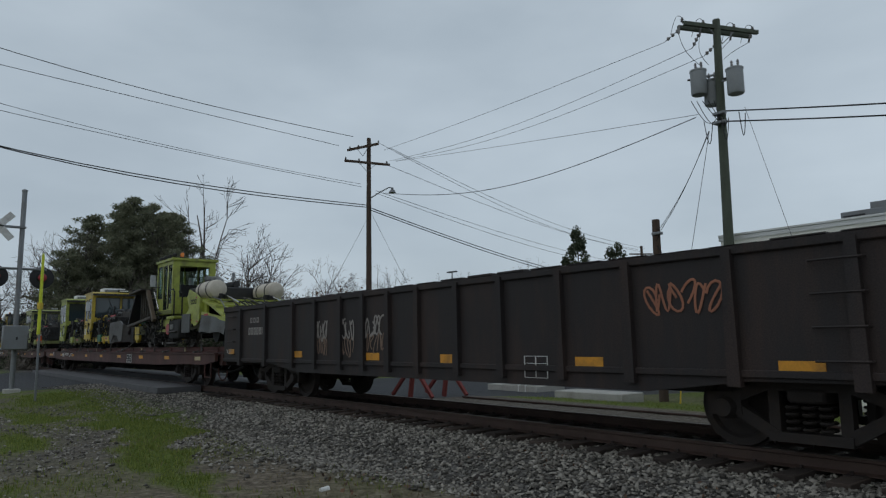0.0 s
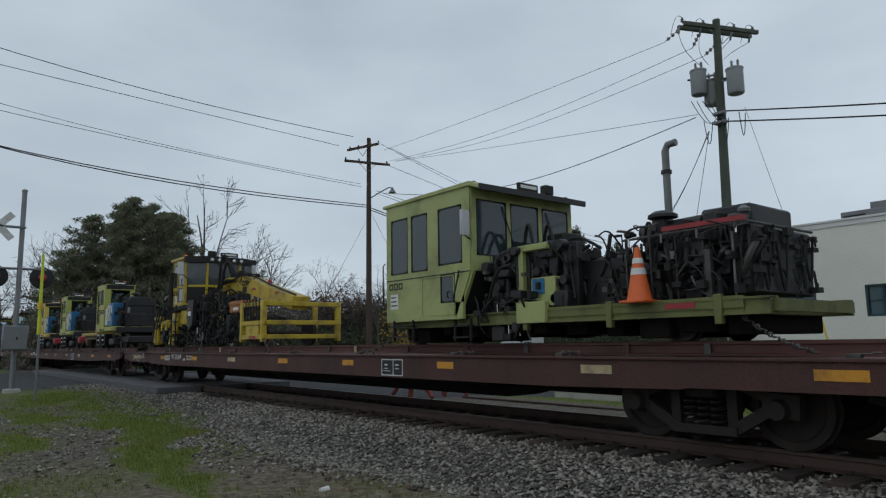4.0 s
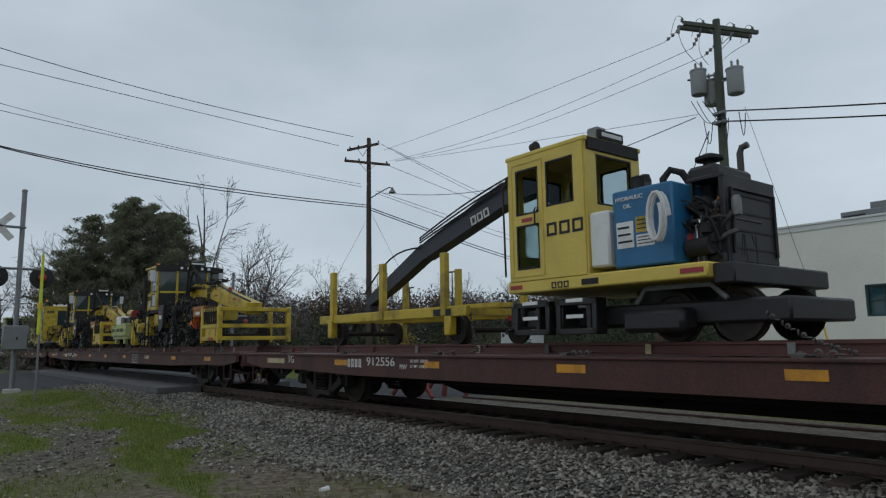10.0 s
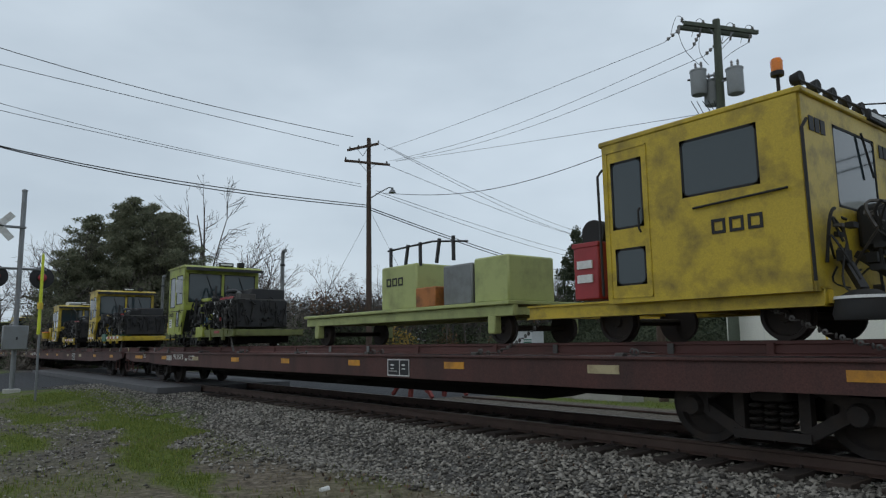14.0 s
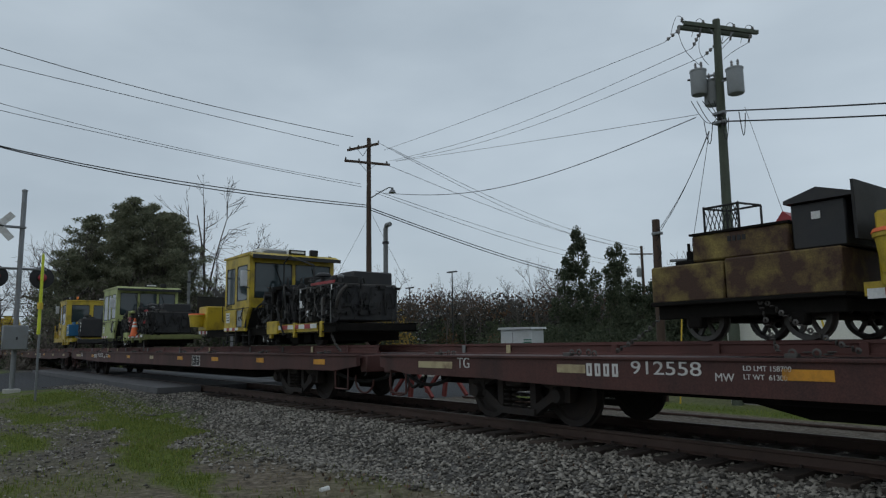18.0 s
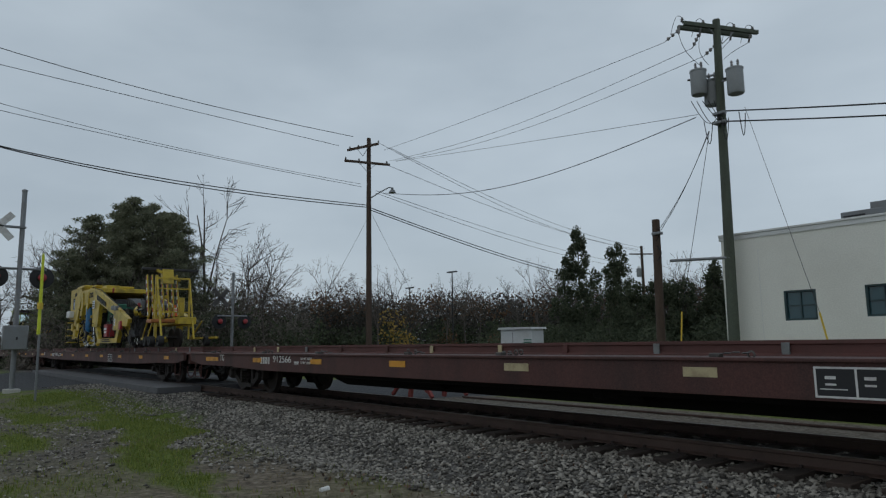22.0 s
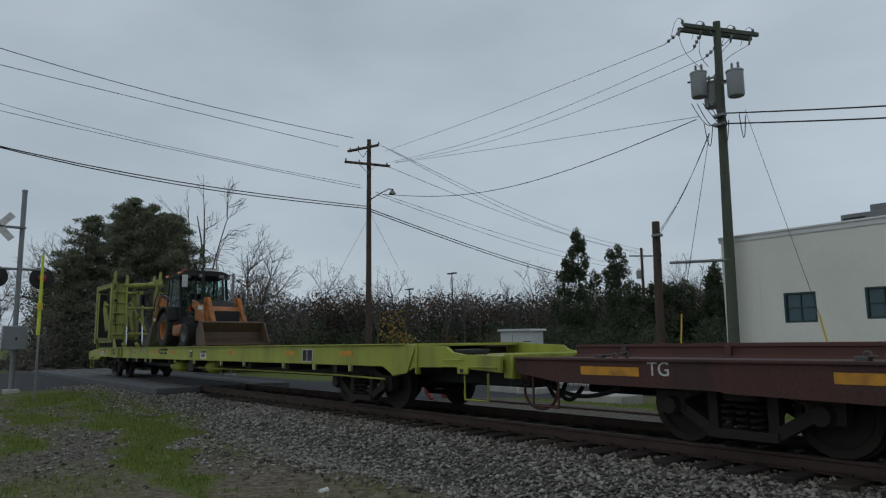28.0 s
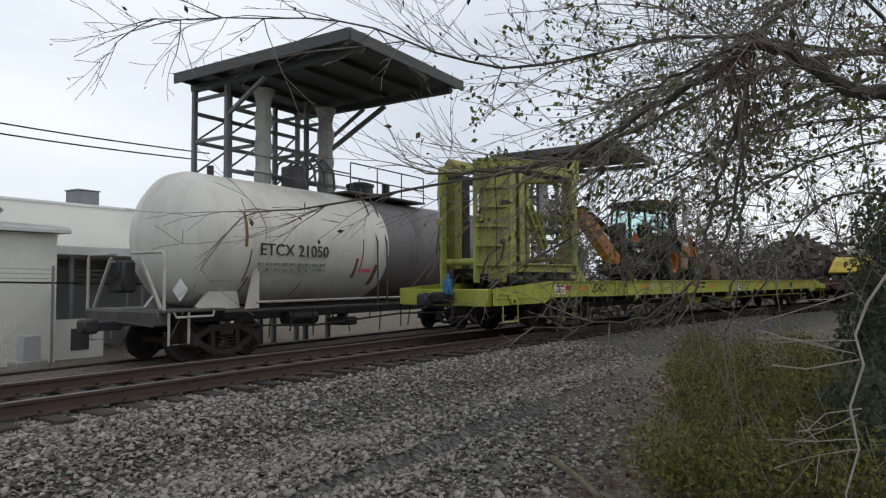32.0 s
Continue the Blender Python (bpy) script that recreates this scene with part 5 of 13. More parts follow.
    part("end_stripe", Build().box(e1 + .05, e1 + .056, -.9, -.3, .36, .46), RED, p)
    part("step_plate", Build().box(h0 + .75, h0 + 1.35, -1.18, -1.08, .30, .62, .01), mat if deck_mat is None else deck_mat, p)
    tray = part("engine_tray", Build().box(h0 + .7, e1 - .5 * dark, -1.1, 1.1, .3, .42, .012).box(h0 + .7, e1 - .5 * dark, -1.12, -1.08, .38, .52), deck, p)
    if deck_mat:
        part("walkway", Build().box(h0 + 1.3, e1 - .1, -1.02, -.6, .52, .56, .008), deck_mat, tray)
    for k in range(3):
        x = h0 + .9 + k * (e1 - h0 - 1.2) / 2
        part("tray_bracket", Build().box(x - .05, x + .05, -1.15, -1.07, .2, .55, .01), deck, tray)
    part("reflector", Build().box(e1 - 1.0, e1 - .6, -1.13, -1.115, .4, .47), RED, tray)
    engine(p, e0, e1, .55, 1.5, -.95, .95, stack=stack, seed=seed)
    hoses(p, 6, e0 - .4, e1, -1.0, -.6, .6, 1.5, seed + 5, bow=.25)
    if chest:
        red_chest(p, .02, .5, -1.0, -.4, .55, 1.12)
        part("water_jug", Build().lathe([(0, 0), (.14, 0), (.15, .3), (.1, .36), (0, .38)], (.32 if not jug else jug, -1.0, .5), "z", 14), YELLOW, p)
    if cone_at:
        cone(p, *cone_at)
    if tapes:
        tape(p, h0 + .7, e1 - .5 * dark, -1.135, .4, .5, 9)
        tape(p, c0, c0 + 1.0, -cab_wide - .03, .44, .52, 5)
    if rim:
        guard_rail(p, rim)
    if gap_light:
        guard_rail(p, [(e0 - .9, -.9, .6), (e0 - .9, -.9, 2.1), (e0 - .6, -.9, 2.25), (e0 + .7, -.9, 1.9), (e0 + .75, -.9, .9)], .022)
    chains(p, [((length - .4, -1.0, .3), (length + .5, -1.25, -.12)), ((.3, -1.0, .3), (-.5, -1.25, -.12))])
    return p


def tail_rack(p, mat, seed=0):
    """Small rear platform with a spare-parts bin, bucket and mesh guard."""
    part("parts_bin", Build().box(-.75, -.05, -1.1, .2, .5, 1.25, .03), mat, p)
    part("bucket", Build().lathe([(0, 0), (.2, 0), (.24, .32), (.26, .33), (.26, .37), (0, .37)], (-.45, -1.25, .62), "z", 16), YELLOW, p)
    part("bucket_lid", Build().lathe([(.27, .37), (.25, .41), (0, .41)], (-.45, -1.25, .62), "z", 16), ORANGE, p)
    g = part("mesh_guard", Build().box(-.93, -.9, -1.1, .2, 1.0, 1.6), PVC, p)
    part("tail_arm", Build().bar((-.95, -.9, .5), (-.05, -.9, .5), .12, .14), mat, p)
    tape(p, -.9, -.1, -1.02, .4, .5, 5)


SPIKE = "yellow and black spike-driving track machine tied down on a flatcar"
place(spiker("spike_machine", "yellow spike-driving track machine with a grey exhaust stack", YELLOW, 5.4, deck_mat=GREEN, seed=1, jug=.3, engine_x=(3.9, 5.3), stack=(4.5, .95, 2.95)), -38.2, 1)
place(spiker("spike_machine", "lime-green spike-driving machine with a red fuel box", LIME, 5.7, (.8, 2.35), 2.66, stack=(4.75, .95, 3.0), engine_x=(4.1, 5.6), seed=2), -44.8, 1)
place(spiker("spike_machine", "pale lime spike-driving machine with an orange traffic cone", PALE_LIME, 7.4, (.15, 2.6), 2.62, near=[(.3, .85, 1.3, 2.35), (.95, 1.45, 1.3, 2.35), (1.75, 2.4, 1.35, 2.35), (1.8, 2.4, .7, 1.2)], engine_x=(5.3, 7.1), stack=(4.9, .95, 3.05), ac=False, chest=False, cone_at=(5.75, -1.15, .5), seed=3), -57.4, 2)
place(spiker("spike_machine", "lime-green spike-driving machine with a bent-pipe exhaust", LIME, 6.2, (.85, 2.4), 2.62, engine_x=(4.2, 5.8), stack=(5.0, .95, 2.9), ac=False, seed=4), -187.5, 6)
place(spiker("spike_machine", "yellow and green spike-driving machine with marker stripes", YELLOW, 6.6, (1.0, 2.45), 2.64, engine_x=(4.4, 6.1), stack=(4.95, .95, 3.15), ac=False, deck_mat=GREEN, seed=5, cone_at=(.55, -.9, .5), tapes=True), -200, 7)
k = spiker("spike_machine", SPIKE, YELLOW, 7.9, (1.75, 3.45), 2.42, engine_x=(5.8, 7.6), stack=(6.65, .95, 2.9), seed=6, tapes=True, dark=True, chest=False, gap_light=True)
tail_rack(k, YELLOW)
place(k, -210.5, 7)
k = spiker("spike_machine", SPIKE, YELLOW, 7.9, (1.9, 3.6), 2.45, engine_x=(5.8, 7.6), stack=(6.8, .95, 2.9), seed=7, tapes=True, dark=True, chest=False, gap_light=True)
tail_rack(k, YELLOW)
place(k, -229.8, 8)
k = spiker("spike_machine", "pale lime spike-driving machine with a red box and traffic cone", PALE_LIME, 6.2, (.12, 2.45), 2.55, near=[(.25, .95, 1.2, 2.3), (1.05, 1.5, 1.2, 2.3), (1.65, 2.3, 1.25, 2.3), (1.7, 2.25, .65, 1.1)], engine_x=(4.6, 6.0), stack=(4.86, .95, 3.05), ac=False, chest=False, cone_at=(4.95, -1.15, .45), seed=8, tapes=True)
red_chest(k, 3.3, 3.75, -1.0, -.6, .7, 1.25)
part("hose_coil", Build().tube([(6.15, -1.0 + .02 * i, .75 + .3 * math.sin(i * .5)) if i % 2 else (6.0 + .3 * math.cos(i * .5), -1.0 + .02 * i, .75 + .3 * math.sin(i * .5)) for i in range(26)], .025, 6), BLACK, k)
place(k, -242.7, 8)
# ---------------------------------------------------------------- tie cranes


def bent_box(b, pts, w, hs):
    """A welded box boom through points (x, z), w wide, with a height at each point."""
    top, bot = [], []
    for i, (x, z) in enumerate(pts):
        a, c = pts[max(i - 1, 0)], pts[min(i + 1, len(pts) - 1)]
        d = Vector((c[0] - a[0], c[1] - a[1])).normalized()
        n = Vector((-d.y, d.x))
        if n.y < 0:
            n = -n
        top.append((x + n.x * hs[i] / 2, z + n.y * hs[i] / 2))
        bot.append((x - n.x * hs[i] / 2, z - n.y * hs[i] / 2))
    k = len(pts)
    vs, fs = [], []
    for i in range(k):
        vs += [(top[i][0], -w / 2, top[i][1]), (top[i][0], w / 2, top[i][1]), (bot[i][0], w / 2, bot[i][1]), (bot[i][0], -w / 2, bot[i][1])]
    for i in range(k - 1):
        fs += [(i * 4 + j, i * 4 + (j + 1) % 4, i * 4 + 4 + (j + 1) % 4, i * 4 + 4 + j) for j in range(4)]
    fs += [(3, 2, 1, 0), tuple(range(4 * k - 4, 4 * k))]
    return b.add(vs, fs)


def crane(label, mat, boom, seed=0, red_end=True):
    """A tie crane: cab on a turntable deck over a low rail carrier, blue oil tank, black engine housing, dark folding boom."""
    p = thing("tie_crane", label, "crane", "tie cranes on the flatcars")
    # carrier
    car = Build().box(-.1, 4.05, -.85, .85, .22, .5, .03).box(-.3, .0, -.95, .95, .25, .62, .05)
    for x in (.55, 1.0, 1.5):
        car.box(x - .04, x + .04, -1.2, -.85, .12, .62, .01)
    part("carrier", car, DARK, p)
    for x0 in (.1, .95):
        fr = Build()
        for a, c, e, g in ((x0, x0 + .72, .12, .2), (x0, x0 + .72, .52, .6), (x0, x0 + .08, .12, .6), (x0 + .64, x0 + .72, .12, .6)):
            fr.box(a, c, -1.24, -1.16, e, g, .01)
        part("step_frame", fr, DARK, p)
        for z in (.34, .56):
            part("reflector", Build().box(x0 + .2, x0 + .5, -1.25, -1.238, z, z + .05), WHITE, p)
    for x in (2.55, 3.4):
        rail_wheel(p, x, .32)
    part("fender", Build().tube([(2.15, -1.0, .5), (2.3, -1.0, .68), (3.2, -1.0, .68), (3.4, -1.0, .5)], .035, 6), GREY, p)
    part("travel_motor", Build().box(2.0, 2.9, -1.15, -.8, .12, .42, .06), DARK, p)
    part("turntable", Build().lathe([(.6, .48), (.62, .5), (.62, .7), (.55, .72), (0, .72)], (2.2, 0, 0), "z", 24), DARK, p)
    if red_end:
        part("work_cylinder", Build().box(3.75, 4.2, -1.05, -.3, .3, .62, .05), RED, p, "red hydraulic housing")
        part("coupling", Build().box(4.1, 4.7, -.1, .1, .3, .42, .02), DARK, p)
    # revolving deck
    dk = Build().box(.05, 3.35, -1.3, 1.3, .74, .92, .02)
    deck = part("revolving_deck", dk, mat, p)
    part("deck_reflector", Build().box(3.0, 3.3, -1.31, -1.298, .8, .86), RED, deck)
    part("deck_reflector", Build().box(.12, .36, -1.31, -1.298, .8, .86), RED, deck)
    brand(deck, .95, -1.302, .77, .09)
    notice(deck, 1.5, -1.302, .78, .28, .08, INK)
    part("rear_deck", Build().box(3.35, 3.62, -1.2, 1.2, .66, .9, .02), DARK, deck)
    near = [(.28, .75, 1.9, 2.6), (.9, 1.42, 1.95, 2.62), (.28, .75, 1.08, 1.75)]
    cb = cabin(p, .12, 1.6, .92, 2.78, mat, near, [(-1.05, -.25, 1.9, 2.62)], [(-1.0, -.1, 1.3, 2.6)], y0=-1.28, y1=-.05, over=.05, glassy=TINT_GLASS)
    door_seams(cb, .2, .84, .98, 2.7, -1.305, mat)
    part("lower_pane", Build().box(.29, .74, -1.300, -1.296, 1.09, 1.74), SEE_GLASS, cb)
    brand(cb, .9, -1.306, 1.52, .19)
    part("door_plate", Build().box(.4, .62, -1.312, -1.3, 1.79, 1.85), RED, cb)
    guard_rail(cb, [(.06, -1.34, 1.0), (.06, -1.36, 2.4), (.12, -1.3, 2.55)], .016)
    part("lamp_bracket", Build().box(1.4, 1.6, -.95, -.75, 2.85, 3.05, .02), GREY, cb)
    work_light(cb, .5, -1.1, 2.85)
    beacon(cb, 1.35, -.45, 2.85)
    roof_sign(cb, 1.62, -.7, 2.85, .55)
    part("rear_guard", Build().box(1.6, 1.66, -1.25, -.1, 2.66, 2.84, .01), BLACK, cb)
    part("side_housing", Build().box(1.62, 1.95, -1.25, -.4, 1.0, 1.75, .03), WHITE, cb)
    part("fan", Build().lathe([(0, -.04), (.28, -.04), (.3, 0), (.28, .05), (0, .05)], (1.98, -.85, 1.45), "x", 18), BLACK, cb)
    # oil tank
    tank = part("oil_tank", Build().box(2.02, 2.92, -1.25, -.3, .95, 1.96, .025), BLUE, p, "blue hydraulic oil tank with labels and a coiled hose")
    part("tank_cap", Build().lathe([(0, 0), (.09, 0), (.09, .2), (.1, .22), (0, .26)], (2.2, -.9, 1.96), "z", 14), DARK, tank)
    lettering("HYDRAULIC", .055, WHITE, tank, 2.08, -1.256, 1.80)
    lettering("OIL", .055, WHITE, tank, 2.2, -1.256, 1.70)
    notice(tank, 2.08, -1.25, 1.2, .26, .34)
    notice(tank, 2.38, -1.25, 1.38, .26, .2, YELLOW)
    notice(tank, 2.38, -1.25, 1.2, .26, .15)
    part("hose_coil", Build().tube([(2.78 + .11 * math.cos(a * .45), -1.29 - .006 * a, 1.52 + .3 * math.sin(a * .45)) for a in range(30)], .026, 6), WHITE, tank)
    # engine housing
    engine(p, 2.9, 3.3, .95, 1.6, -.95, .3, seed=seed, cleaner=False, grille=False)
    hs = part("engine_housing", Build().box(2.75, 3.05, -.55, .3, .95, 2.05, .03).box(2.72, 3.15, -.6, .3, 2.0, 2.24, .05), DARK, p, "tall black engine housing with a ribbed radiator end")
    part("radiator", Build().box(3.05, 3.34, -.5, .38, .95, 1.98, .025), DARK, hs)
    part("end_panel", Build().box(3.3, 3.36, -.78, .42, .95, 2.0, .012), DARK, hs)
    for z in (1.12, 1.34, 1.56, 1.78):
        part("grille_slat", Build().box(3.355, 3.37, -.68, .34, z - .012, z + .012), PVC, hs)
    part("end_frame", Build().tube([(3.38, -.7, 1.05), (3.38, -.7, 1.85), (3.38, .34, 1.85), (3.38, .34, 1.05)], .02, 6), DARK, hs)
    for x in (2.9, 3.32):
        part("housing_post", Build().box(x - .035, x + .035, -.83, -.75, .9, 2.02, .008), DARK, hs)
    part("roof_plate", Build().box(2.86, 3.36, -.84, .42, 1.98, 2.03, .01), DARK, hs)
    part("brown_pipe", Build().tube(arc((2.98, -.66, 1.1), (3.22, -.66, 1.75), .16, 8, (.3, -.8, 0)), .05, 8), DIGGER, hs)
    part("oil_filter", Build().lathe([(0, 0), (.05, 0), (.05, .16), (0, .18)], (3.12, -.7, 1.15), "z", 10), YELLOW, hs)
    part("filter_bowl", Build().lathe([(0, 0), (.06, 0), (.06, .2), (.04, .24), (0, .24)], (3.44, -.72, 1.5), "z", 10), GREY, hs)
    part("motor", Build().tube([(2.95, -1.0, 1.12), (3.25, -1.0, 1.14)], .11, 12), BLACK, hs)
    part("air_intake", Build().lathe([(0, 0), (.08, 0), (.08, .08), (.18, .11), (.18, .15), (.06, .2), (0, .2)], (2.92, -.35, 2.23), "z", 14), BLACK, hs)
    part("intake_pipe", Build().tube([(2.5, -.75, 1.9), (2.48, -.75, 2.12), (2.56, -.7, 2.24), (2.7, -.65, 2.18), (2.76, -.6, 2.05)], .05, 8), BLACK, hs)
    part("cab_flask", Build().lathe([(0, 0), (.08, 0), (.085, .22), (.06, .3), (0, .3)], (2.1, -.6, 1.98), "z", 12), BLACK, hs)
    part("flask_band", Build().lathe([(.087, .06), (.089, .12), (.087, .18)], (2.1, -.6, 1.98), "z", 12), WORN, hs)
    part("exhaust_stack", Build().tube([(3.05, .2, 2.0), (3.05, .2, 2.5), (3.08, .2, 2.57), (3.17, .2, 2.59)], .045, 10), WORN, hs)
    hoses(p, 5, 2.85, 3.3, -1.0, -.8, 1.0, 1.7, seed + 3, .026)
    # boom
    by = .15
    main, tip, grip = boom
    pts = [(1.2, 1.1), (.6, 1.9), *main]
    b = bent_box(Build(), pts, .3, [.5, .5] + [.44] * (len(main) - 1) + [.32])
    b.v = [(x, y + by, z) for x, y, z in b.v]
    bo = part("boom", b, NAVY, p, "dark blue steel crane boom")
    b = bent_box(Build(), tip, .26, [.34] + [.3] * (len(tip) - 2) + [.22])
    b.v = [(x, y + by, z) for x, y, z in b.v]
    st = part("stick", b, NAVY, p)
    (x0, z0), (x1, z1) = main[0], main[-1]
    part("boom_cylinder", Build().tube([(x0 - .2, by, z0 + .34), ((x0 + x1) / 2, by, (z0 + z1) / 2 + .36)], .07, 10), NAVY, bo)
    part("piston_rod", Build().tube([((x0 + x1) / 2, by, (z0 + z1) / 2 + .36), (tip[0][0], by, tip[0][1] + .22)], .035, 8), CHROME, bo)
    for k in range(3):
        part("boom_hose", Build().tube(arc((x0, by - .2, z0 + .25 + .04 * k), (x1, by - .2, z1 + .2 + .05 * k), .03 + .03 * k, 10), .018, 5), BLACK, bo)
    part("boom_hose", Build().tube(arc((x1, by - .2, z1 + .1), (tip[-1][0], by - .2, tip[-1][1] + .2), .3, 8), .02, 5), BLACK, st)
    mx, mz = x0 + (x1 - x0) * .45, z0 + (z1 - z0) * .45
    sl = math.degrees(math.atan2(z1 - z0, x1 - x0))
    mk = Build()
    blocks(mk, 0, 0, -.08, .17, 3, .17, .12)
    m = Matrix.Translation((mx - .3, by - .16, mz - .3 * math.tan(radians(sl)))) @ Matrix.Rotation(radians(-(sl + 180 if abs(sl) > 90 else sl)), 4, "Y")
    part("company_mark", mk, LETTER, bo, at=m)
    gx, gz = grip
    g = Build().box(gx - .12, gx + .12, by - .12, by + .12, gz, gz + .4, .03)
    g.tube(arc((gx - .05, by - .2, gz + .15), (gx - .5, by - .2, gz - .35), .15, 6, (-1, 0, 0)), .05, 6)
    g.tube(arc((gx + .05, by - .2, gz + .15), (gx + .3, by - .2, gz - .35), .15, 6, (1, 0, 0)), .05, 6)
    part("grapple", g, DARK, p)
    chains(p, [((3.9, -1.1, .3), (4.8, -1.25, -.12)), ((-.2, -.9, .3), (-.9, -1.25, -.12))])
    return p


LOW_BOOM = ([(-.5, 2.85), (-1.6, 2.68), (-3.35, 2.1)], [(-3.35, 2.1), (-4.1, 1.6), (-5.0, 1.0)], (-5.05, .65))
HIGH_BOOM = ([(-.2, 2.8), (-1.2, 2.9), (-3.2, 3.12)], [(-3.15, 3.3), (-3.45, 2.9), (-4.2, 1.6), (-4.6, .95)], (-4.6, .6))
MID_BOOM = ([(-.4, 2.8), (-1.4, 2.72), (-3.9, 1.92)], [(-3.9, 1.95), (-5.2, 1.36), (-6.1, .98)], (-6.1, .6))
place(crane("lime-green tie crane with a blue oil tank and dark boom", CRANE_LIME, LOW_BOOM, 11, False), -81.5, 3)
place(crane("lime-green tie crane with its dark boom lowered", CRANE_LIME, LOW_BOOM, 12), -90.4, 3)
place(crane("yellow tie crane with a blue oil tank and dark boom", PALE_YELLOW, MID_BOOM, 13), -97.5, 3)
place(crane("yellow tie crane with its dark boom raised", PALE_YELLOW, HIGH_BOOM, 14), -111.0, 4)
place(crane("yellow tie crane with its boom resting on a tie cart", PALE_YELLOW, MID_BOOM, 15, False), -123.5, 4)

# ---------------------------------------------------------------- carts


def cart_frame(p, x0, x1, mat, z=.62, spoked=False):
    for s in (-1, 1):
        part("side_rail", Build().box(x0, x1, s * .95 - .06, s * .95 + .06, z - .18, z, .012), mat, p)
    n = max(4, int((x1 - x0) / .6))
    for i in range(n):
        x = x0 + .1 + (x1 - x0 - .2) * i / (n - 1)
        part("cross_bar", Build().box(x - .05, x + .05, -.95, .95, z - .16, z - .04), mat, p)
    for x in (x0 + .5, x1 - .5):
        if spoked:
            for s in (-1, 1):
                b = Build().lathe([(.20, -.05), (.255, -.05), (.255, .05), (.28, .06), (.20, .06), (.20, -.05)], (x, s * .75, .26), "y", 22)
                for k in range(6):
                    a = k * math.tau / 6
                    b.bar((x, s * .75, .26), (x + .21 * math.cos(a), s * .75, .26 + .21 * math.sin(a)), .045, .045)
                b.lathe([(0, -.08), (.07, -.08), (.06, .08), (0, .08)], (x, s * .75, .26), "y", 10)
                part("spoked_wheel", b, WORN, p)
            part("axle", Build().tube([(x, -.75, .26), (x, .75, .26)], .04, 8), TRUCK, p)
        else:
            rail_wheel(p, x, .25)
        for s in (-1, 1):
            part("axle_box", Build().box(x - .09, x + .09, s * .95 - .08, s * .95 + .08, .16, z - .16, .02), mat, p)


def plank_cart():
    p = thing("push_cart", "low push cart with a worn yellow plank deck", "rail cart")
    cart_frame(p, 0, 3.2, WOOD, .6)
    for i in range(7):
        y = -1.15 + i * .33
        part("plank", Build().box(-.05, 3.25, y, y + .31, .6, .74, .01), YELLOW_WOOD, p)
    chains(p, [((3.1, -1.0, .5), (3.5, -1.2, -.1)), ((.1, -1.0, .5), (-.3, -1.2, -.1))])
    return p


def stake_cart(label, mat, n=2, length=4.2):
    """A tie cart: steel frame with upright stakes."""
    p = thing("tie_cart", label, "rail cart", "tie carts")
    cart_frame(p, 0, length, mat, .66)
    for i in range(n):
        x = .6 + (length - 1.2) * i / max(1, n - 1)
        for s in (-1, 1):
            part("stake", Build().box(x - .07, x + .07, s * .98 - .06, s * .98 + .06, .5, 1.62, .012), mat if n > 2 else DARK, p)
    part("drawbar", Build().bar((length, 0, .45), (length + .9, 0, .3), .08), RED, p)
    part("drawbar", Build().bar((0, 0, .45), (-.7, 0, .3), .08), WORN, p)
    for s in (.35, .62):
        part("long_bar", Build().box(.1, length - .1, -.5 + s, -.42 + s, .66, .74), mat, p)
    notice(p, length - .9, -1.012, .5, .5, .12, INK)
    chains(p, [((length, -.9, .5), (length + .5, -1.2, -.1)), ((.05, -.9, .5), (-.4, -1.2, -.1))])
    return p


place(plank_cart(), -85.1, 3)
place(stake_cart("dull green tie cart with tall dark stakes", WOOD, 2, 4.0), -102.1, 3)
place(stake_cart("weathered timber-coloured tie cart with dark stakes", WOOD, 2, 3.9), -116.0, 4)
place(stake_cart("yellow tie cart with four tall stakes", YELLOW, 3, 5.2), -130.0, 4)


def power_cart():
    p = thing("power_cart", "dull lime steel tool cart with a white tank on top", "rail cart")
    cart_frame(p, .1, 2.5, PALE_LIME, .55)
    for x0, x1, z1 in ((.15, .88, .95), (.9, 1.5, .98), (1.52, 2.45, 1.02)):
        b = part("tool_bin", Build().box(x0, x1, -1.1, 1.1, .5, z1, .02), PALE_LIME, p)
        brand(b, x0 + .12, -1.105, .68, .13)
    t = part("water_tank", Build().box(.2, 1.1, -.95, .95, .98, 1.36, .05), WHITE, p, "white plastic water tank")
    part("tank_cap", Build().lathe([(0, 0), (.09, 0), (.09, .06), (0, .06)], (.7, -.6, 1.36), "z", 14), DARK, t)
    part("crate", Build().box(1.2, 2.3, -.9, .2, 1.02, 1.28, .02), DARK, p)
    part("crate", Build().box(1.15, 1.6, -.98, -.92, 1.0, 1.3, .02), WOOD, p)
    part("drum", Build().tube([(1.6, -.7, 1.46), (2.2, -.7, 1.42)], .16, 14), YELLOW, p)
    part("drum_lid", Build().tube([(2.2, -.7, 1.42), (2.3, -.7, 1.41)], .165, 14), RED, p)
    cone(p, 1.45, .1, 1.28, .5)
    return p


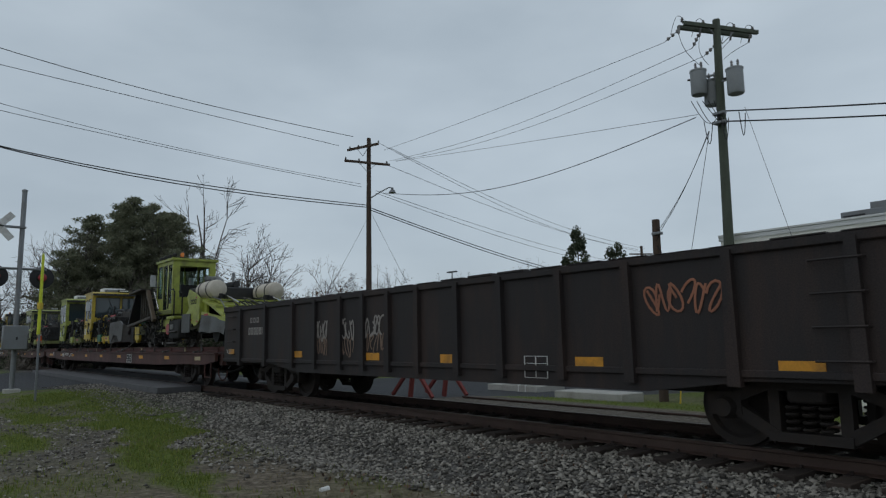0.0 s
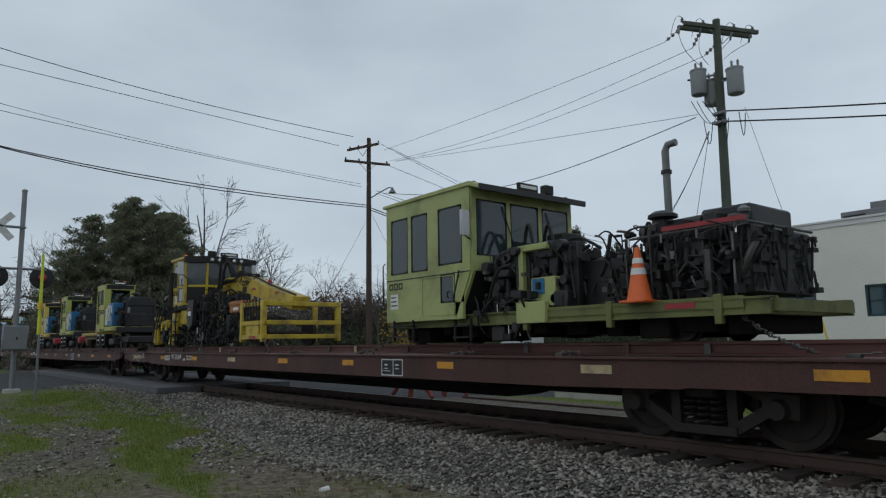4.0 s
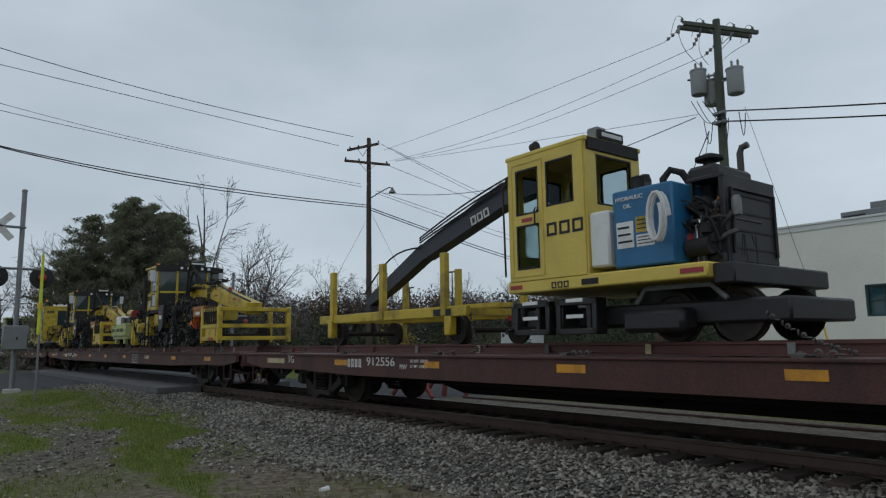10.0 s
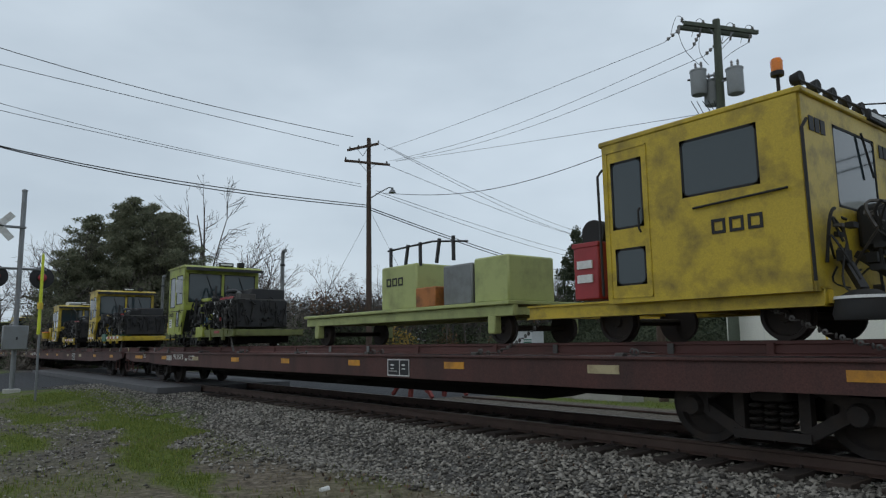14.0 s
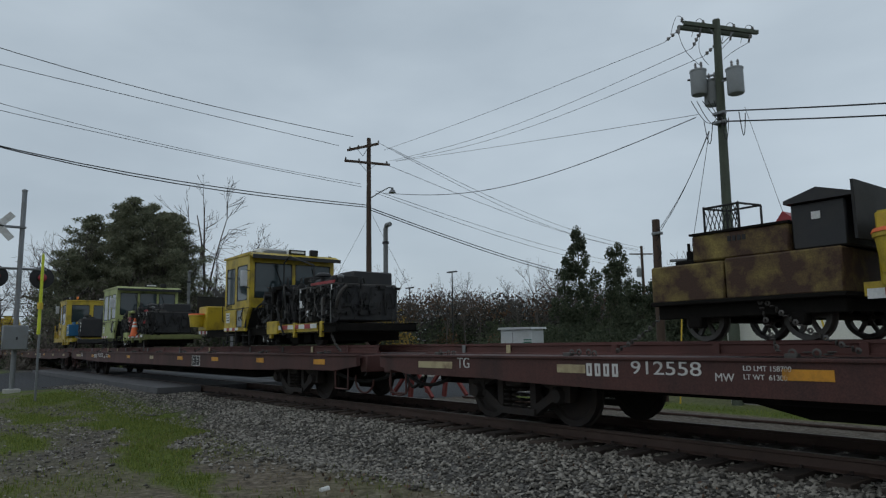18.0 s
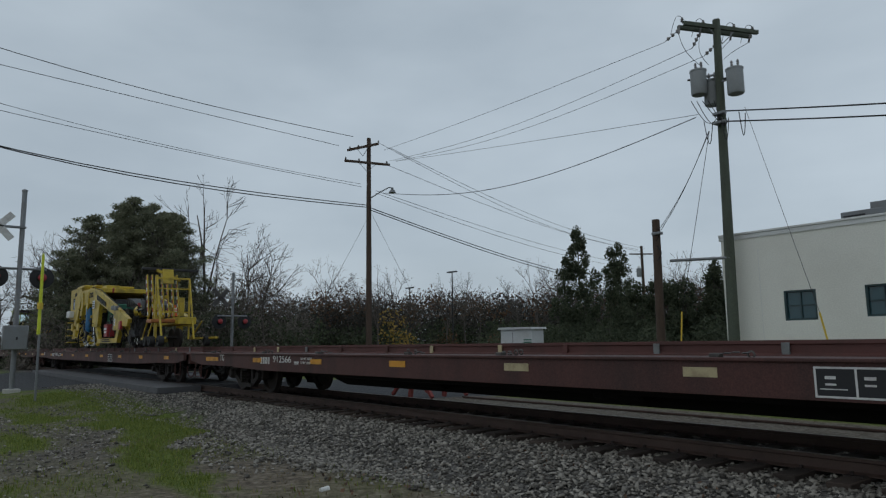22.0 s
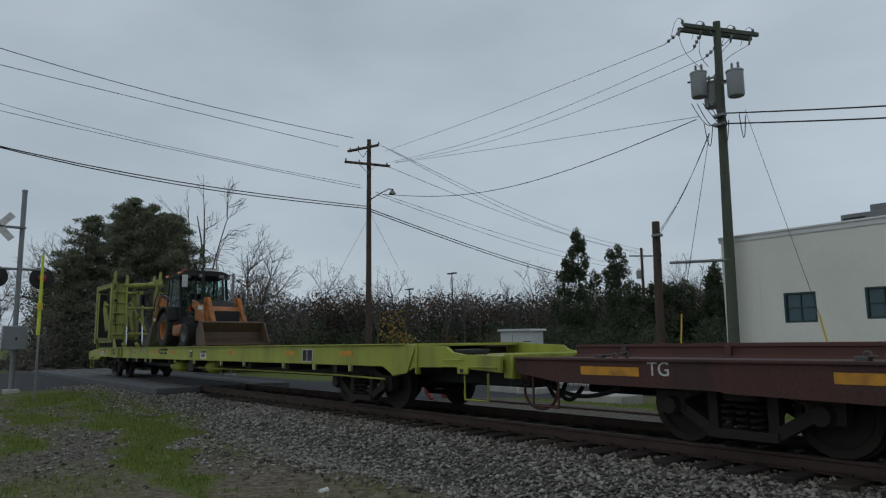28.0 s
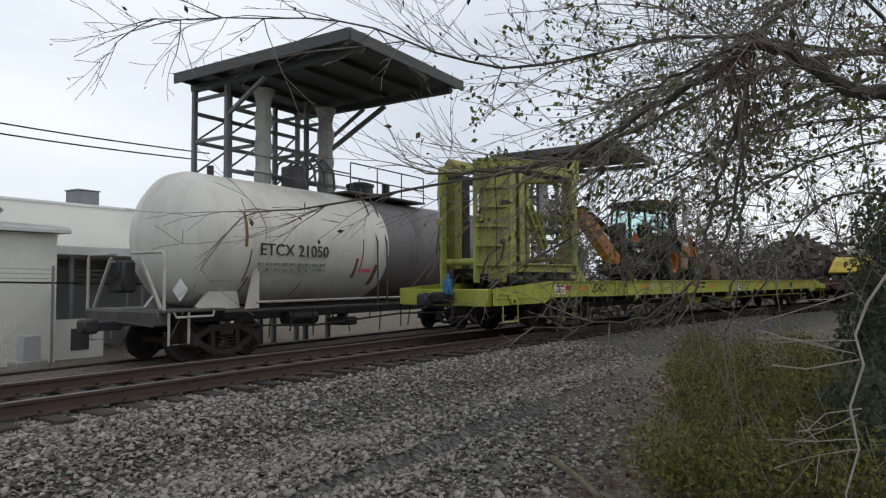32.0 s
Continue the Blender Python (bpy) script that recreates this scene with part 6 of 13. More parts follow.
def brown_tank_cart():
    p = thing("fuel_cart", "rusty mottled yellow-brown fuel tank cart on spoked wheels", "rail cart")
    m = surface("rust_over_yellow", (.055, .027, .016), .75, dirt=(.30, .235, .07), amount=.95, scale=1.9, grain=.15)
    cart_frame(p, .02, 2.24, GRIME_SHADE, .46, True)
    part("tank", Build().box(0, .98, -1.1, 1.1, .48, .93, .02), m, p)
    part("tank", Build().box(1.0, 2.27, -1.1, 1.1, .48, .95, .02), m, p)
    part("tank_edge", Build().box(-.02, 2.29, -1.12, 1.12, .44, .49, .01), GRIME_SHADE, p)
    top = part("tank_top", Build().box(.55, 1.72, -1.02, 1.0, .955, 1.27, .02), m, p)
    part("top_edge", Build().box(.53, 1.74, -1.04, 1.02, 1.27, 1.295), GRIME_SHADE, top)
    for i in range(4):
        part("text_bar", Build().box(1.02 + .06 * i, 1.06 + .06 * i, -1.026, -1.015, 1.15, 1.21), INK, top)
    box = part("engine_box", Build().box(1.74, 2.3, -.98, .95, .96, 1.46, .02), DARK, p, "black sheet-metal engine box with a lid")
    part("lid", Build().prism([(1.7, 1.46), (2.42, 1.46), (2.42, 1.49), (2.05, 1.6), (1.7, 1.5)], -1.04, 1.0), DARK, box)
    part("notice_plate", Build().box(1.96, 2.05, -.99, -.98, 1.27, 1.35), WHITE, box)
    for a in (1.36, 1.58):
        part("raised_flap", Build().prism([(a, 1.29), (a + .03, 1.29), (a + .16, 1.46), (a + .3, 1.34), (a + .3, 1.29)], -.7, .5), RED, p, "folded dark red sheet")
    cage = part("wire_basket", Build().box(.68, 1.12, -.92, -.4, 1.295, 1.31), BLACK, p, "black expanded-metal basket")
    for i in range(9):
        u = .68 + .055 * i
        part("basket_bar", Build().bar((u, -.92, 1.3), (min(1.12, u + .1), -.92, 1.6), .008), BLACK, cage)
        part("basket_bar", Build().bar((min(1.12, u + .1), -.92, 1.3), (u, -.92, 1.6), .008), BLACK, cage)
    part("basket_rim", Build().tube([(.68, -.92, 1.6), (1.12, -.92, 1.6), (1.12, -.4, 1.63), (.68, -.4, 1.63), (.68, -.92, 1.6)], .014, 5), BLACK, cage)
    for u, v in ((.68, -.92), (1.12, -.92), (.68, -.4), (1.12, -.4)):
        part("basket_post", Build().bar((u, v, 1.29), (u, v, 1.62), .02), BLACK, cage)
    part("pump", Build().box(.15, .45, -.8, -.3, .93, 1.02, .02).tube([(.28, -.6, 1.0), (.28, -.6, 1.14)], .07, 10).tube([(.24, -.6, 1.1), (.24, -.6, 1.25)], .02, 6).tube([(.3, -.6, 1.03), (.55, -.6, 1.03)], .02, 6), GRIME_SHADE, p)
    chains(p, [((1.4, -1.05, .45), (2.4, -1.25, -.1)), ((.2, -.9, .5), (-.5, -1.2, -.1)), ((1.35, -1.05, .5), (1.6, -1.2, -.1))])
    return p


def equipment_cart():
    p = thing("equipment_cart", "lime flat trailer cart loaded with boxes and railings", "rail cart")
    cart_frame(p, 0, 6.9, PALE_LIME, .62)
    part("deck", Build().box(0, 6.9, -1.1, 1.1, .62, .68, .01), PALE_LIME, p)
    b = part("lime_cabinet", Build().box(3.0, 4.2, -.9, .3, .68, 1.55, .03), PALE_LIME, p)
    brand(b, 3.2, -.905, 1.15, .16)
    part("rust_box", Build().box(4.3, 4.9, -1.0, -.3, .68, 1.05, .02), DIGGER, p)
    part("grey_cabinet", Build().box(5.0, 5.8, -.9, .2, .68, 1.4, .03), GREY, p)
    part("white_cabinet", Build().box(5.85, 6.7, -.9, .2, .68, 1.45, .03), PALE_LIME, p)
    for k in range(5):
        x = 3.2 + k * .5
        part("post", Build().bar((x, -.8, 1.5), (x + .1 * (k % 2), -.8, 1.95), .05), DARK, p)
    guard_rail(p, [(3.1, -.8, 1.9), (4.6, -.8, 1.92), (5.6, -.8, 1.8)], .02)
    return p


place(power_cart(), -149.0, 5)
place(brown_tank_cart(), -213.84, 7)
place(equipment_cart(), -177.0, 6)
# ---------------------------------------------------------------- machines with long overhead booms


def squeeze(p, f):
    """Shorten a machine along its length; wheels stay round."""
    for c in p.children_recursive:
        me = c.data
        if c.name.startswith(("rail_wheel", "air_intake")):
            xs = [v.co.x for v in me.vertices]
            me.transform(Matrix.Translation(((min(xs) + max(xs)) / 2 * (f - 1), 0, 0)))
        else:
            me.transform(Matrix.Diagonal((f, 1, 1, 1)))


def shift_y(ob, d):
    """Move a part with its pieces sideways."""
    for c in [ob] + list(ob.children_recursive):
        c.data.transform(Matrix.Translation((0, d, 0)))


def mirror_y(p):
    """Turn a machine into its mirror image, left for right."""
    for c in p.children_recursive:
        c.data.transform(Matrix.Diagonal((1, -1, 1, 1)))
        c.data.flip_normals()


def tie_inserter(label, seed, cone_side=True, big_engine=False):
    """Tall cab on a yellow frame, black engine behind it, long yellow overhead beam with tie grippers below, gate frame at its end."""
    p = thing("tie_inserter", label, "track machine", "tie inserters")
    rnd = random.Random(seed)
    part("end_bracket", Build().box(.1, .55, -1.15, -.95, .1, 1.05, .02).box(.1, .8, -1.2, 1.2, .8, 1.0, .02), YELLOW, p)
    frame_beams(p, .1, 4.6, YELLOW, .70, .86, 1.0)
    rail_wheel(p, 1.9, .40)
    rail_wheel(p, 9.4, .36)
    for x in (1.0, 2.6):
        part("axle_arm", Build().box(x - .12, x + .12, -1.1, -.9, .2, .7, .03), DARK, p)
    engine(p, .5, 2.2, .82, 1.95, -.95, .95, seed=seed, stack=None)
    part("engine_hood", Build().box(.7, 1.5, -.8, .8, 1.6, 2.0, .06), DARK, p)
    part("radiator", Build().box(.1, .4, -.8, .8, .9, 1.9, .03), DARK, p)
    hoses(p, 8, .6, 2.3, -1.1, -.9, .5, 1.7, seed + 1, .028)
    part("oil_tank", Build().box(2.35, 3.1, -1.22, -.6, .45, 1.15, .02), YELLOW, p)
    part("tank_label", Build().box(2.75, 3.0, -1.226, -1.21, .75, .95), BLUE, p)
    part("hose_coil", Build().tube([(2.25 + .13 * math.cos(a * .5), -1.24 - .004 * a, .75 + .16 * math.sin(a * .5)) for a in range(28)], .024, 6), YELLOW, p)
    part("lower_housing", Build().box(3.15, 4.2, -1.12, 1.12, .75, 1.22, .03), YELLOW, p)
    part("cab_floor", Build().box(2.2, 4.0, -1.16, 1.16, 1.24, 1.38, .02), BLACK, p)
    part("drive_gear", Build().box(3.0, 4.4, -.9, .9, .2, .74, .05), DARK, p)
    part("end_post", Build().box(.15, .4, -1.2, -1.0, .15, 1.1, .02), YELLOW, p)
    part("air_cleaner", Build().tube([(1.5, -.75, 2.2), (2.05, -.75, 2.2)], .2, 16), BLACK, p)
    part("air_intake", Build().lathe([(.08, 0), (.08, .12), (.16, .14), (.16, .22), (0, .25)], (1.8, -.75, 2.38), "z", 14), BLACK, p)
    part("exhaust_pipe", Build().tube([(1.28, -.85, 1.5), (1.28, -.85, 2.48)], .075, 12), BLACK, p)
    part("exhaust_pipe", Build().tube([(2.3, -1.22, 1.4), (2.3, -1.22, 2.55)], .09, 12), BLACK, p)
    part("tail_pipe", Build().tube([(.95, -.4, 1.9), (.95, -.4, 2.12), (.88, -.4, 2.22), (.76, -.4, 2.26)], .06, 10), CHROME, p)
    hoses(p, 14, .5, 2.4, -1.15, -.9, .35, 1.4, seed + 9, .022)
    work_head(p, 1.2, 2.3, -.95, .2, .8, seed + 8, DARK, 3, "valve_gear")
    steps(p, 2.75, 3.25, .08, 1.4, -1.3, 4)
    near = [(2.42, 2.82, 2.02, 2.78), (2.96, 3.6, 2.04, 2.82), (3.0, 3.52, 1.5, 1.98)]
    cb = angled_cab(p, 2.32, 3.7, 4.02, 1.38, 2.02, 2.92, YELLOW, near, 1.15, .55, lean=.05)
    door_seams(cb, 2.9, 3.66, 1.42, 2.86, -1.178, YELLOW)
    brand(cb, 2.42, -1.178, 1.75, .15)
    notice(cb, 2.62, -1.178, 1.45, .25, .27)
    mirror_arm(cb, 3.72, -1.16, 2.5)
    mirror_arm(cb, 3.9, 1.3, 2.5)
    beacon(cb, 2.75, -.9, 2.97)
    roof_sign(cb, 4.3, .1, 3.0, .6)
    part("roof_lamp", Build().box(4.0, 4.15, -.55, -.3, 3.0, 3.2, .02), BLACK, cb)
    work_light(cb, 3.2, -.9, 2.97)
    for y in (-.5, -.25, .25, .5):
        part("head_lamp", Build().lathe([(0, 0), (.05, 0), (.05, .04), (0, .05)], (4.36, y, 2.88), "x", 10), WHITE, cb)
    guard_rail(cb, [(4.1, -1.2, 1.5), (4.1, -1.2, 2.2), (3.85, -1.2, 2.3)], .018)
    # beam
    b = bent_box(Build(), [(4.0, 1.75), (5.2, 1.98), (6.8, 1.9), (8.5, 1.52), (10.4, 1.15)], .5, [.5, .5, .48, .4, .36])
    bm = part("beam", b, YELLOW, p, "long yellow overhead beam")
    brand(bm, 6.6, -.262, 1.85, .15)
    part("beam_plate", Build().box(6.62, 6.95, -.262, -.25, 1.65, 1.82), INK, bm)
    for x in (5.4, 7.4, 9.2):
        part("reflector", Build().box(x, x + .3, -.262, -.25, 1.78 - .12 * max(0, x - 6.5), 1.84 - .12 * max(0, x - 6.5)), RED, bm)
    part("lifting_eye", Build().lathe([(.05, -.03), (.11, -.03), (.11, .03), (.05, .03)], (8.2, 0, 1.85), "y", 14), RED, bm)
    part("beam_pipe", Build().tube([(5.2, -.1, 2.26), (6.9, -.1, 2.2), (8.5, -.1, 1.78), (10.3, -.1, 1.38)], .03, 6), DARK, bm)
    for k in range(4):
        a = (4.05 + .2 * k, -.7 + .1 * k, 1.0 + .08 * k)
        part("hydraulic_hose", Build().tube(arc(a, (5.2 + .3 * k, -.3, 2.05), .3 + .1 * k, 12, (-.3, -.15, .6)), .035, 7), BLACK, p)
    for k in range(5):
        part("hydraulic_hose", Build().tube(arc((4.4 + .1 * k, -.75, 1.35), (4.9 + .15 * k, -.6, .9), -.85, 12), .03, 7), BLACK, p)
    work_head(p, 4.25, 5.1, -.8, .12, 1.45, seed + 2, rods=3)
    work_head(p, 5.9, 6.9, -.5, .2, 1.6, seed + 3, rods=3)
    part("gripper_frame", Build().box(4.2, 5.2, -1.0, -.6, 1.1, 1.4, .03), DARK, p)
    for x0 in (4.4, 6.1):
        g = part("tie_gripper", Build().box(x0, x0 + .9, -.7, -.3, .35, .6, .04), DARK, p)
        for k in range(4):
            part("gripper_finger", Build().bar((x0 + .1 + .22 * k, -.7, .4), (x0 + .02 + .26 * k, -.75, .1), .07), DARK, g)
    for k in range(4):
        part("gripper_jaw", Build().lathe([(0, -.08), (.13, -.08), (.13, .08), (0, .08)], (6.9 + .25 * k, -.55, .35 - .05 * (k % 2)), "y", 12), DARK, p)
    part("slide_beam", Build().box(5.8, 9.0, -.2, .2, .72, .84, .01), DARK, p)
    hoses(p, 9, 5.6, 7.3, -.75, -.4, .4, 1.7, seed + 4, .026)
    part("support_leg", Build().bar((5.4, -.3, 1.8), (5.6, -.5, .85), .2, .14), YELLOW, p)
    crate = part("tool_crate", Build().box(7.9, 8.9, -1.1, -.4, .95, 1.18, .02), DIGGER, p, "brown steel tool chest")
    part("crate_lid", Build().box(7.88, 8.92, -1.12, -.38, 1.16, 1.28, .02), DIGGER, crate)
    part("label_bar", Build().box(8.2, 8.6, -1.11, -1.1, 1.02, 1.1), WHITE, crate)
    if cone_side:
        part("traffic_cone", Build().lathe([(0, 0), (.04, 0), (.16, .7), (.2, .72), (.2, .76), (0, .76)], (7.2, -.95, .78), "x", 14), ORANGE, p, "orange traffic cone lying on its side")
        part("drum", Build().tube([(7.0, .2, 1.05), (7.7, .2, 1.05)], .28, 16), YELLOW, p)
    # gate at the end
    for x in (9.0, 10.5):
        for y in (-1.1, 1.1):
            part("gate_post", Build().box(x - .07, x + .07, y - .07, y + .07, .12, 1.2, .015), YELLOW, p)
    for z in (.25, .62, 1.12):
        part("gate_bar", Build().box(9.0, 10.6, -1.16, -1.05, z - .06, z + .06, .012), YELLOW, p)
        part("gate_bar", Build().box(10.45, 10.6, -1.1, 1.1, z - .06, z + .06, .012), YELLOW, p)
    part("gate_plate", Build().box(9.3, 10.2, -1.13, -1.08, .3, .6, .01), YELLOW, p)
    for k in range(6):
        part("hydraulic_hose", Build().tube(arc((9.2 + .22 * k, -1.15, 1.25), (9.35 + .2 * k, -1.15, 1.2), -.55, 8), .022, 6), BLACK, p)
    part("reflector", Build().box(9.7, 10.1, -1.17, -1.155, .2, .28), RED, p)
    part("side_frame", Build().box(.55, 2.3, -1.18, -1.1, .80, .93, .02).box(1.05, 1.2, -1.2, -1.1, .58, .93, .02).box(2.22, 2.36, -1.2, -1.1, .15, .9, .02), YELLOW, p)
    part("hanger", Build().box(2.1, 2.7, -1.2, -1.1, .1, .19, .02).box(2.55, 2.7, -1.2, -1.1, .07, .3, .02), YELLOW, p)
    part("hanger", Build().box(.75, 1.1, -1.2, -.9, .9, 1.12, .02), YELLOW, p)
    part("front_frame", Build().box(3.86, 3.92, -1.1, 1.1, .3, 1.36, .02), BLACK, p)
    for k, (a, b2, hi) in enumerate((((5.0, -.5, 1.2), (5.9, -.35, 2.2), 1.15), ((5.3, -.55, 1.0), (6.3, -.35, 2.15), 1.0), ((4.6, -.95, 1.3), (5.4, -.95, 1.3), -.95))):
        part("hose_loop", Build().tube(arc(a, b2, hi, 14, (.1, -.1, 1)), .045, 8), BLACK, p, "thick black looping hydraulic hose")
    pl = part("head_plate", Build().prism([(4.15, .95), (4.25, 1.5), (4.85, 1.5), (4.75, .7), (4.4, .55)], -1.22, -1.1), DARK, p, "worn black work-head plate with labels")
    part("label_bar", Build().box(4.3, 4.62, -1.226, -1.215, 1.0, 1.14), WHITE, pl)
    part("label_bar", Build().box(4.32, 4.5, -1.226, -1.215, 1.18, 1.26), RED, pl)
    if big_engine:
        part("radiator_housing", Build().box(-.85, .1, -.95, .9, .95, 1.72, .04), DARK, p, "long black radiator housing at the machine's end")
        part("engine_hood", Build().box(-.1, 1.5, -.95, .9, 1.2, 2.3, .05).box(.4, 1.3, -.85, .8, 2.3, 2.45, .05), DARK, p)
        part("exhaust_stack", Build().tube([(1.25, -.5, 2.3), (1.25, -.5, 2.85), (1.2, -.5, 2.95), (1.02, -.5, 2.98)], .08, 10), BLACK, p)
        part("tail_platform", Build().box(-.75, .3, -1.15, -.95, .62, .86, .02).box(-.75, -.55, -1.15, -.95, .2, .9, .02), YELLOW, p)
        part("tail_case", Build().box(-.8, -.45, -1.2, -.95, .92, 1.12, .02), RED, p)
    tangle(p, 70, 4.0, 6.9, -1.1, -.5, .1, 1.7, seed + 41, .4)
    tangle(p, 40, 6.9, 9.0, -1.0, -.4, .1, 1.0, seed + 42, .3)
    tangle(p, 30, 3.0, 4.2, -1.15, -.9, .1, .8, seed + 43, .3)
    tangle(p, 26, 5.0, 7.6, -.35, .2, 1.95, 2.3, seed + 44, .25)
    squeeze(p, .9)
    chains(p, [((9.4, -1.1, .3), (10.2, -1.25, -.12)), ((.3, -1.1, .3), (-.4, -1.25, -.12)), ((4.6, -1.0, .5), (5.3, -1.25, -.12))])
    return p


place(tie_inserter("yellow tie inserter with a tall cab and long overhead beam", 21), -145.4, 5)
place(tie_inserter("yellow tie inserter with black hose loops and tie grippers", 22, False, True), -160.2, 5)
place(tie_inserter("yellow tie inserter with its engine housing behind the cab", 23, False), -72.7, 2)

# ---------------------------------------------------------------- ballast regulators


def rubber_skirt(p, path, tops, bottoms, seed):
    """A hanging rubber sheet along points of the plan, with a wavy lower edge."""
    rnd = random.Random(seed)
    vs, fs, n = [], [], 0
    for k in range(len(path) - 1):
        for i in range(7 if k == len(path) - 2 else 6):
            u = i / 6
            x, y = [path[k][a] * (1 - u) + path[k + 1][a] * u for a in (0, 1)]
            zt, zb = tops[k] * (1 - u) + tops[k + 1] * u, bottoms[k] * (1 - u) + bottoms[k + 1] * u
            w = .05 * math.sin(n * 1.1) + rnd.uniform(-.015, .015)
            out = 1 if y > 0 else -1
            vs += [(x, y, zt), (x + .02 * out, y + out * (.08 + w), zb + .03 * math.sin(n * .9)), (x - .02, y - out * .025, zt), (x, y + out * (.055 + w), zb + .03 * math.sin(n * .9))]
            n += 1
    for k in range(n - 1):
        a, b = 4 * k, 4 * k + 4
        fs += [(a, a + 1, b + 1, b), (a + 2, b + 2, b + 3, a + 3), (a, b, b + 2, a + 2), (a + 1, a + 3, b + 3, b + 1)]
    fs += [(0, 2, 3, 1), (4 * n - 4, 4 * n - 3, 4 * n - 1, 4 * n - 2)]
    return part("rubber_skirt", Build().add(vs, fs), RUBBER, p, "grey hanging rubber skirt")


def broom_box(p, mat):
    """Broom housing with marked cheek plates, a sloping roof full of pipes and rubber skirts all round."""
    cheek = [(4.78, 1.81), (4.3, 1.68), (3.82, 1.5), (3.74, 1.4), (3.76, .86), (4.02, .69), (4.24, .66), (5.15, 1.02), (4.82, 1.16), (4.78, 1.26), (4.97, 1.58)]
    for s in (-1, 1):
        k = part("cheek_plate", Build().prism(cheek, s * 1.34 - .02, s * 1.34 + .02), mat, p, "lime cheek plate")
        part("company_mark", blocks(Build(), 4.1, s * 1.34 - .021 if s < 0 else 1.361, 1.33, .15, 3, .14, .25), INK, k)
        for x, z in ((4.1, 1.5), (4.55, .82), (4.0, .76)):
            part("marker", Build().box(x - .07, x + .07, s * 1.363 - .003, s * 1.363 + .003, z, z + .045), RED, k)
        part("cheek_flange", Build().box(3.7, 3.76, min(s * 1.2, s * 1.4), max(s * 1.2, s * 1.4), .84, 1.5, .01), mat, p)
        part("arm_bracket", Build().prism([(3.45, .95), (3.72, .95), (3.72, 1.45), (3.5, 1.4)], s * 1.22 - .04, s * 1.22 + .04), mat, p)
        part("side_edge", Build().bar((3.65, s * 1.33, 1.02), (1.65, s * 1.33, .76), .05, .1), mat, p)
        part("end_marker", Build().box(3.05, 3.4, s * 1.362 - .004, s * 1.362 + .004, .93, .99), RED, p)
        rubber_skirt(p, [(3.66, s * 1.35), (2.6, s * 1.36), (1.62, s * 1.34)], [1.0, .88, .74], [.43, .42, .36], 5 + s)
        part("front_flap", Build().box(4.5, 5.28, s * 1.4 - .015, s * 1.4 + .015, .46, 1.04, .01), RUBBER, p, "grey hanging rubber flap")
    roof = part("broom_roof", Build().prism([(4.75, 1.5), (3.7, 1.45), (3.0, 1.28), (1.62, .8), (1.62, .72), (3.0, 1.2), (3.7, 1.37), (4.75, 1.42)], -1.32, 1.32), mat, p, "weathered lime roof of the broom housing")
    part("end_skirt", Build().box(1.58, 1.61, -1.32, 1.32, .36, .78, .01), RUBBER, p, "grey hanging rubber skirt")
    part("under_frame", Build().box(1.9, 4.8, -1.0, 1.0, .5, .8, .03), DARK, p)
    rnd = random.Random(12)
    for y in (-1.05, -.5, .1, .55, 1.0):
        part("roof_bar", Build().bar((3.6, y, 1.5), (1.8, y + .05, .92), .05, .07), rnd.choice([mat, mat, DUSTY]), roof)
    for x, z in ((3.3, 1.42), (2.6, 1.2), (2.0, .98)):
        part("cross_angle", Build().box(x - .04, x + .04, -1.3, 1.3, z - .03, z + .03, .006), mat, roof)
    for k in range(3):
        part("roof_panel", Build().prism([(2.9 - .4 * k, 1.33 - .14 * k), (2.6 - .4 * k, 1.22 - .14 * k), (2.6 - .4 * k, 1.24 - .14 * k), (2.9 - .4 * k, 1.35 - .14 * k)], .15, .85), GREY, roof)
    for k in range(7):
        y = -1.1 + .34 * k
        part("pipe", Build().tube([(3.5, y, 1.52), (3.0, y + .1, 1.4 + .04 * (k % 3)), (2.3, y + rnd.uniform(-.2, .2), 1.16), (1.75, y + rnd.uniform(-.2, .2), .96)], .018, 6), rnd.choice([BLACK, BLACK, GREY, WORN]), roof)
    for y in (.75, -.75):
        c = part("lift_cylinder", Build().tube([(4.4, y, 1.55), (3.2, y, 1.55)], .05, 10), DARK, p)
        part("rod", Build().tube([(3.2, y, 1.55), (2.2, y, 1.28)], .026, 8), CHROME, c)
        part("valve", Build().box(3.3, 3.5, y - .2, y - .05, 1.42, 1.62, .02), BLACK, p)
    part("broom_roller", Build().tube([(2.9, -1.15, .45), (2.9, 1.15, .45)], .3, 14), BLACK, p)


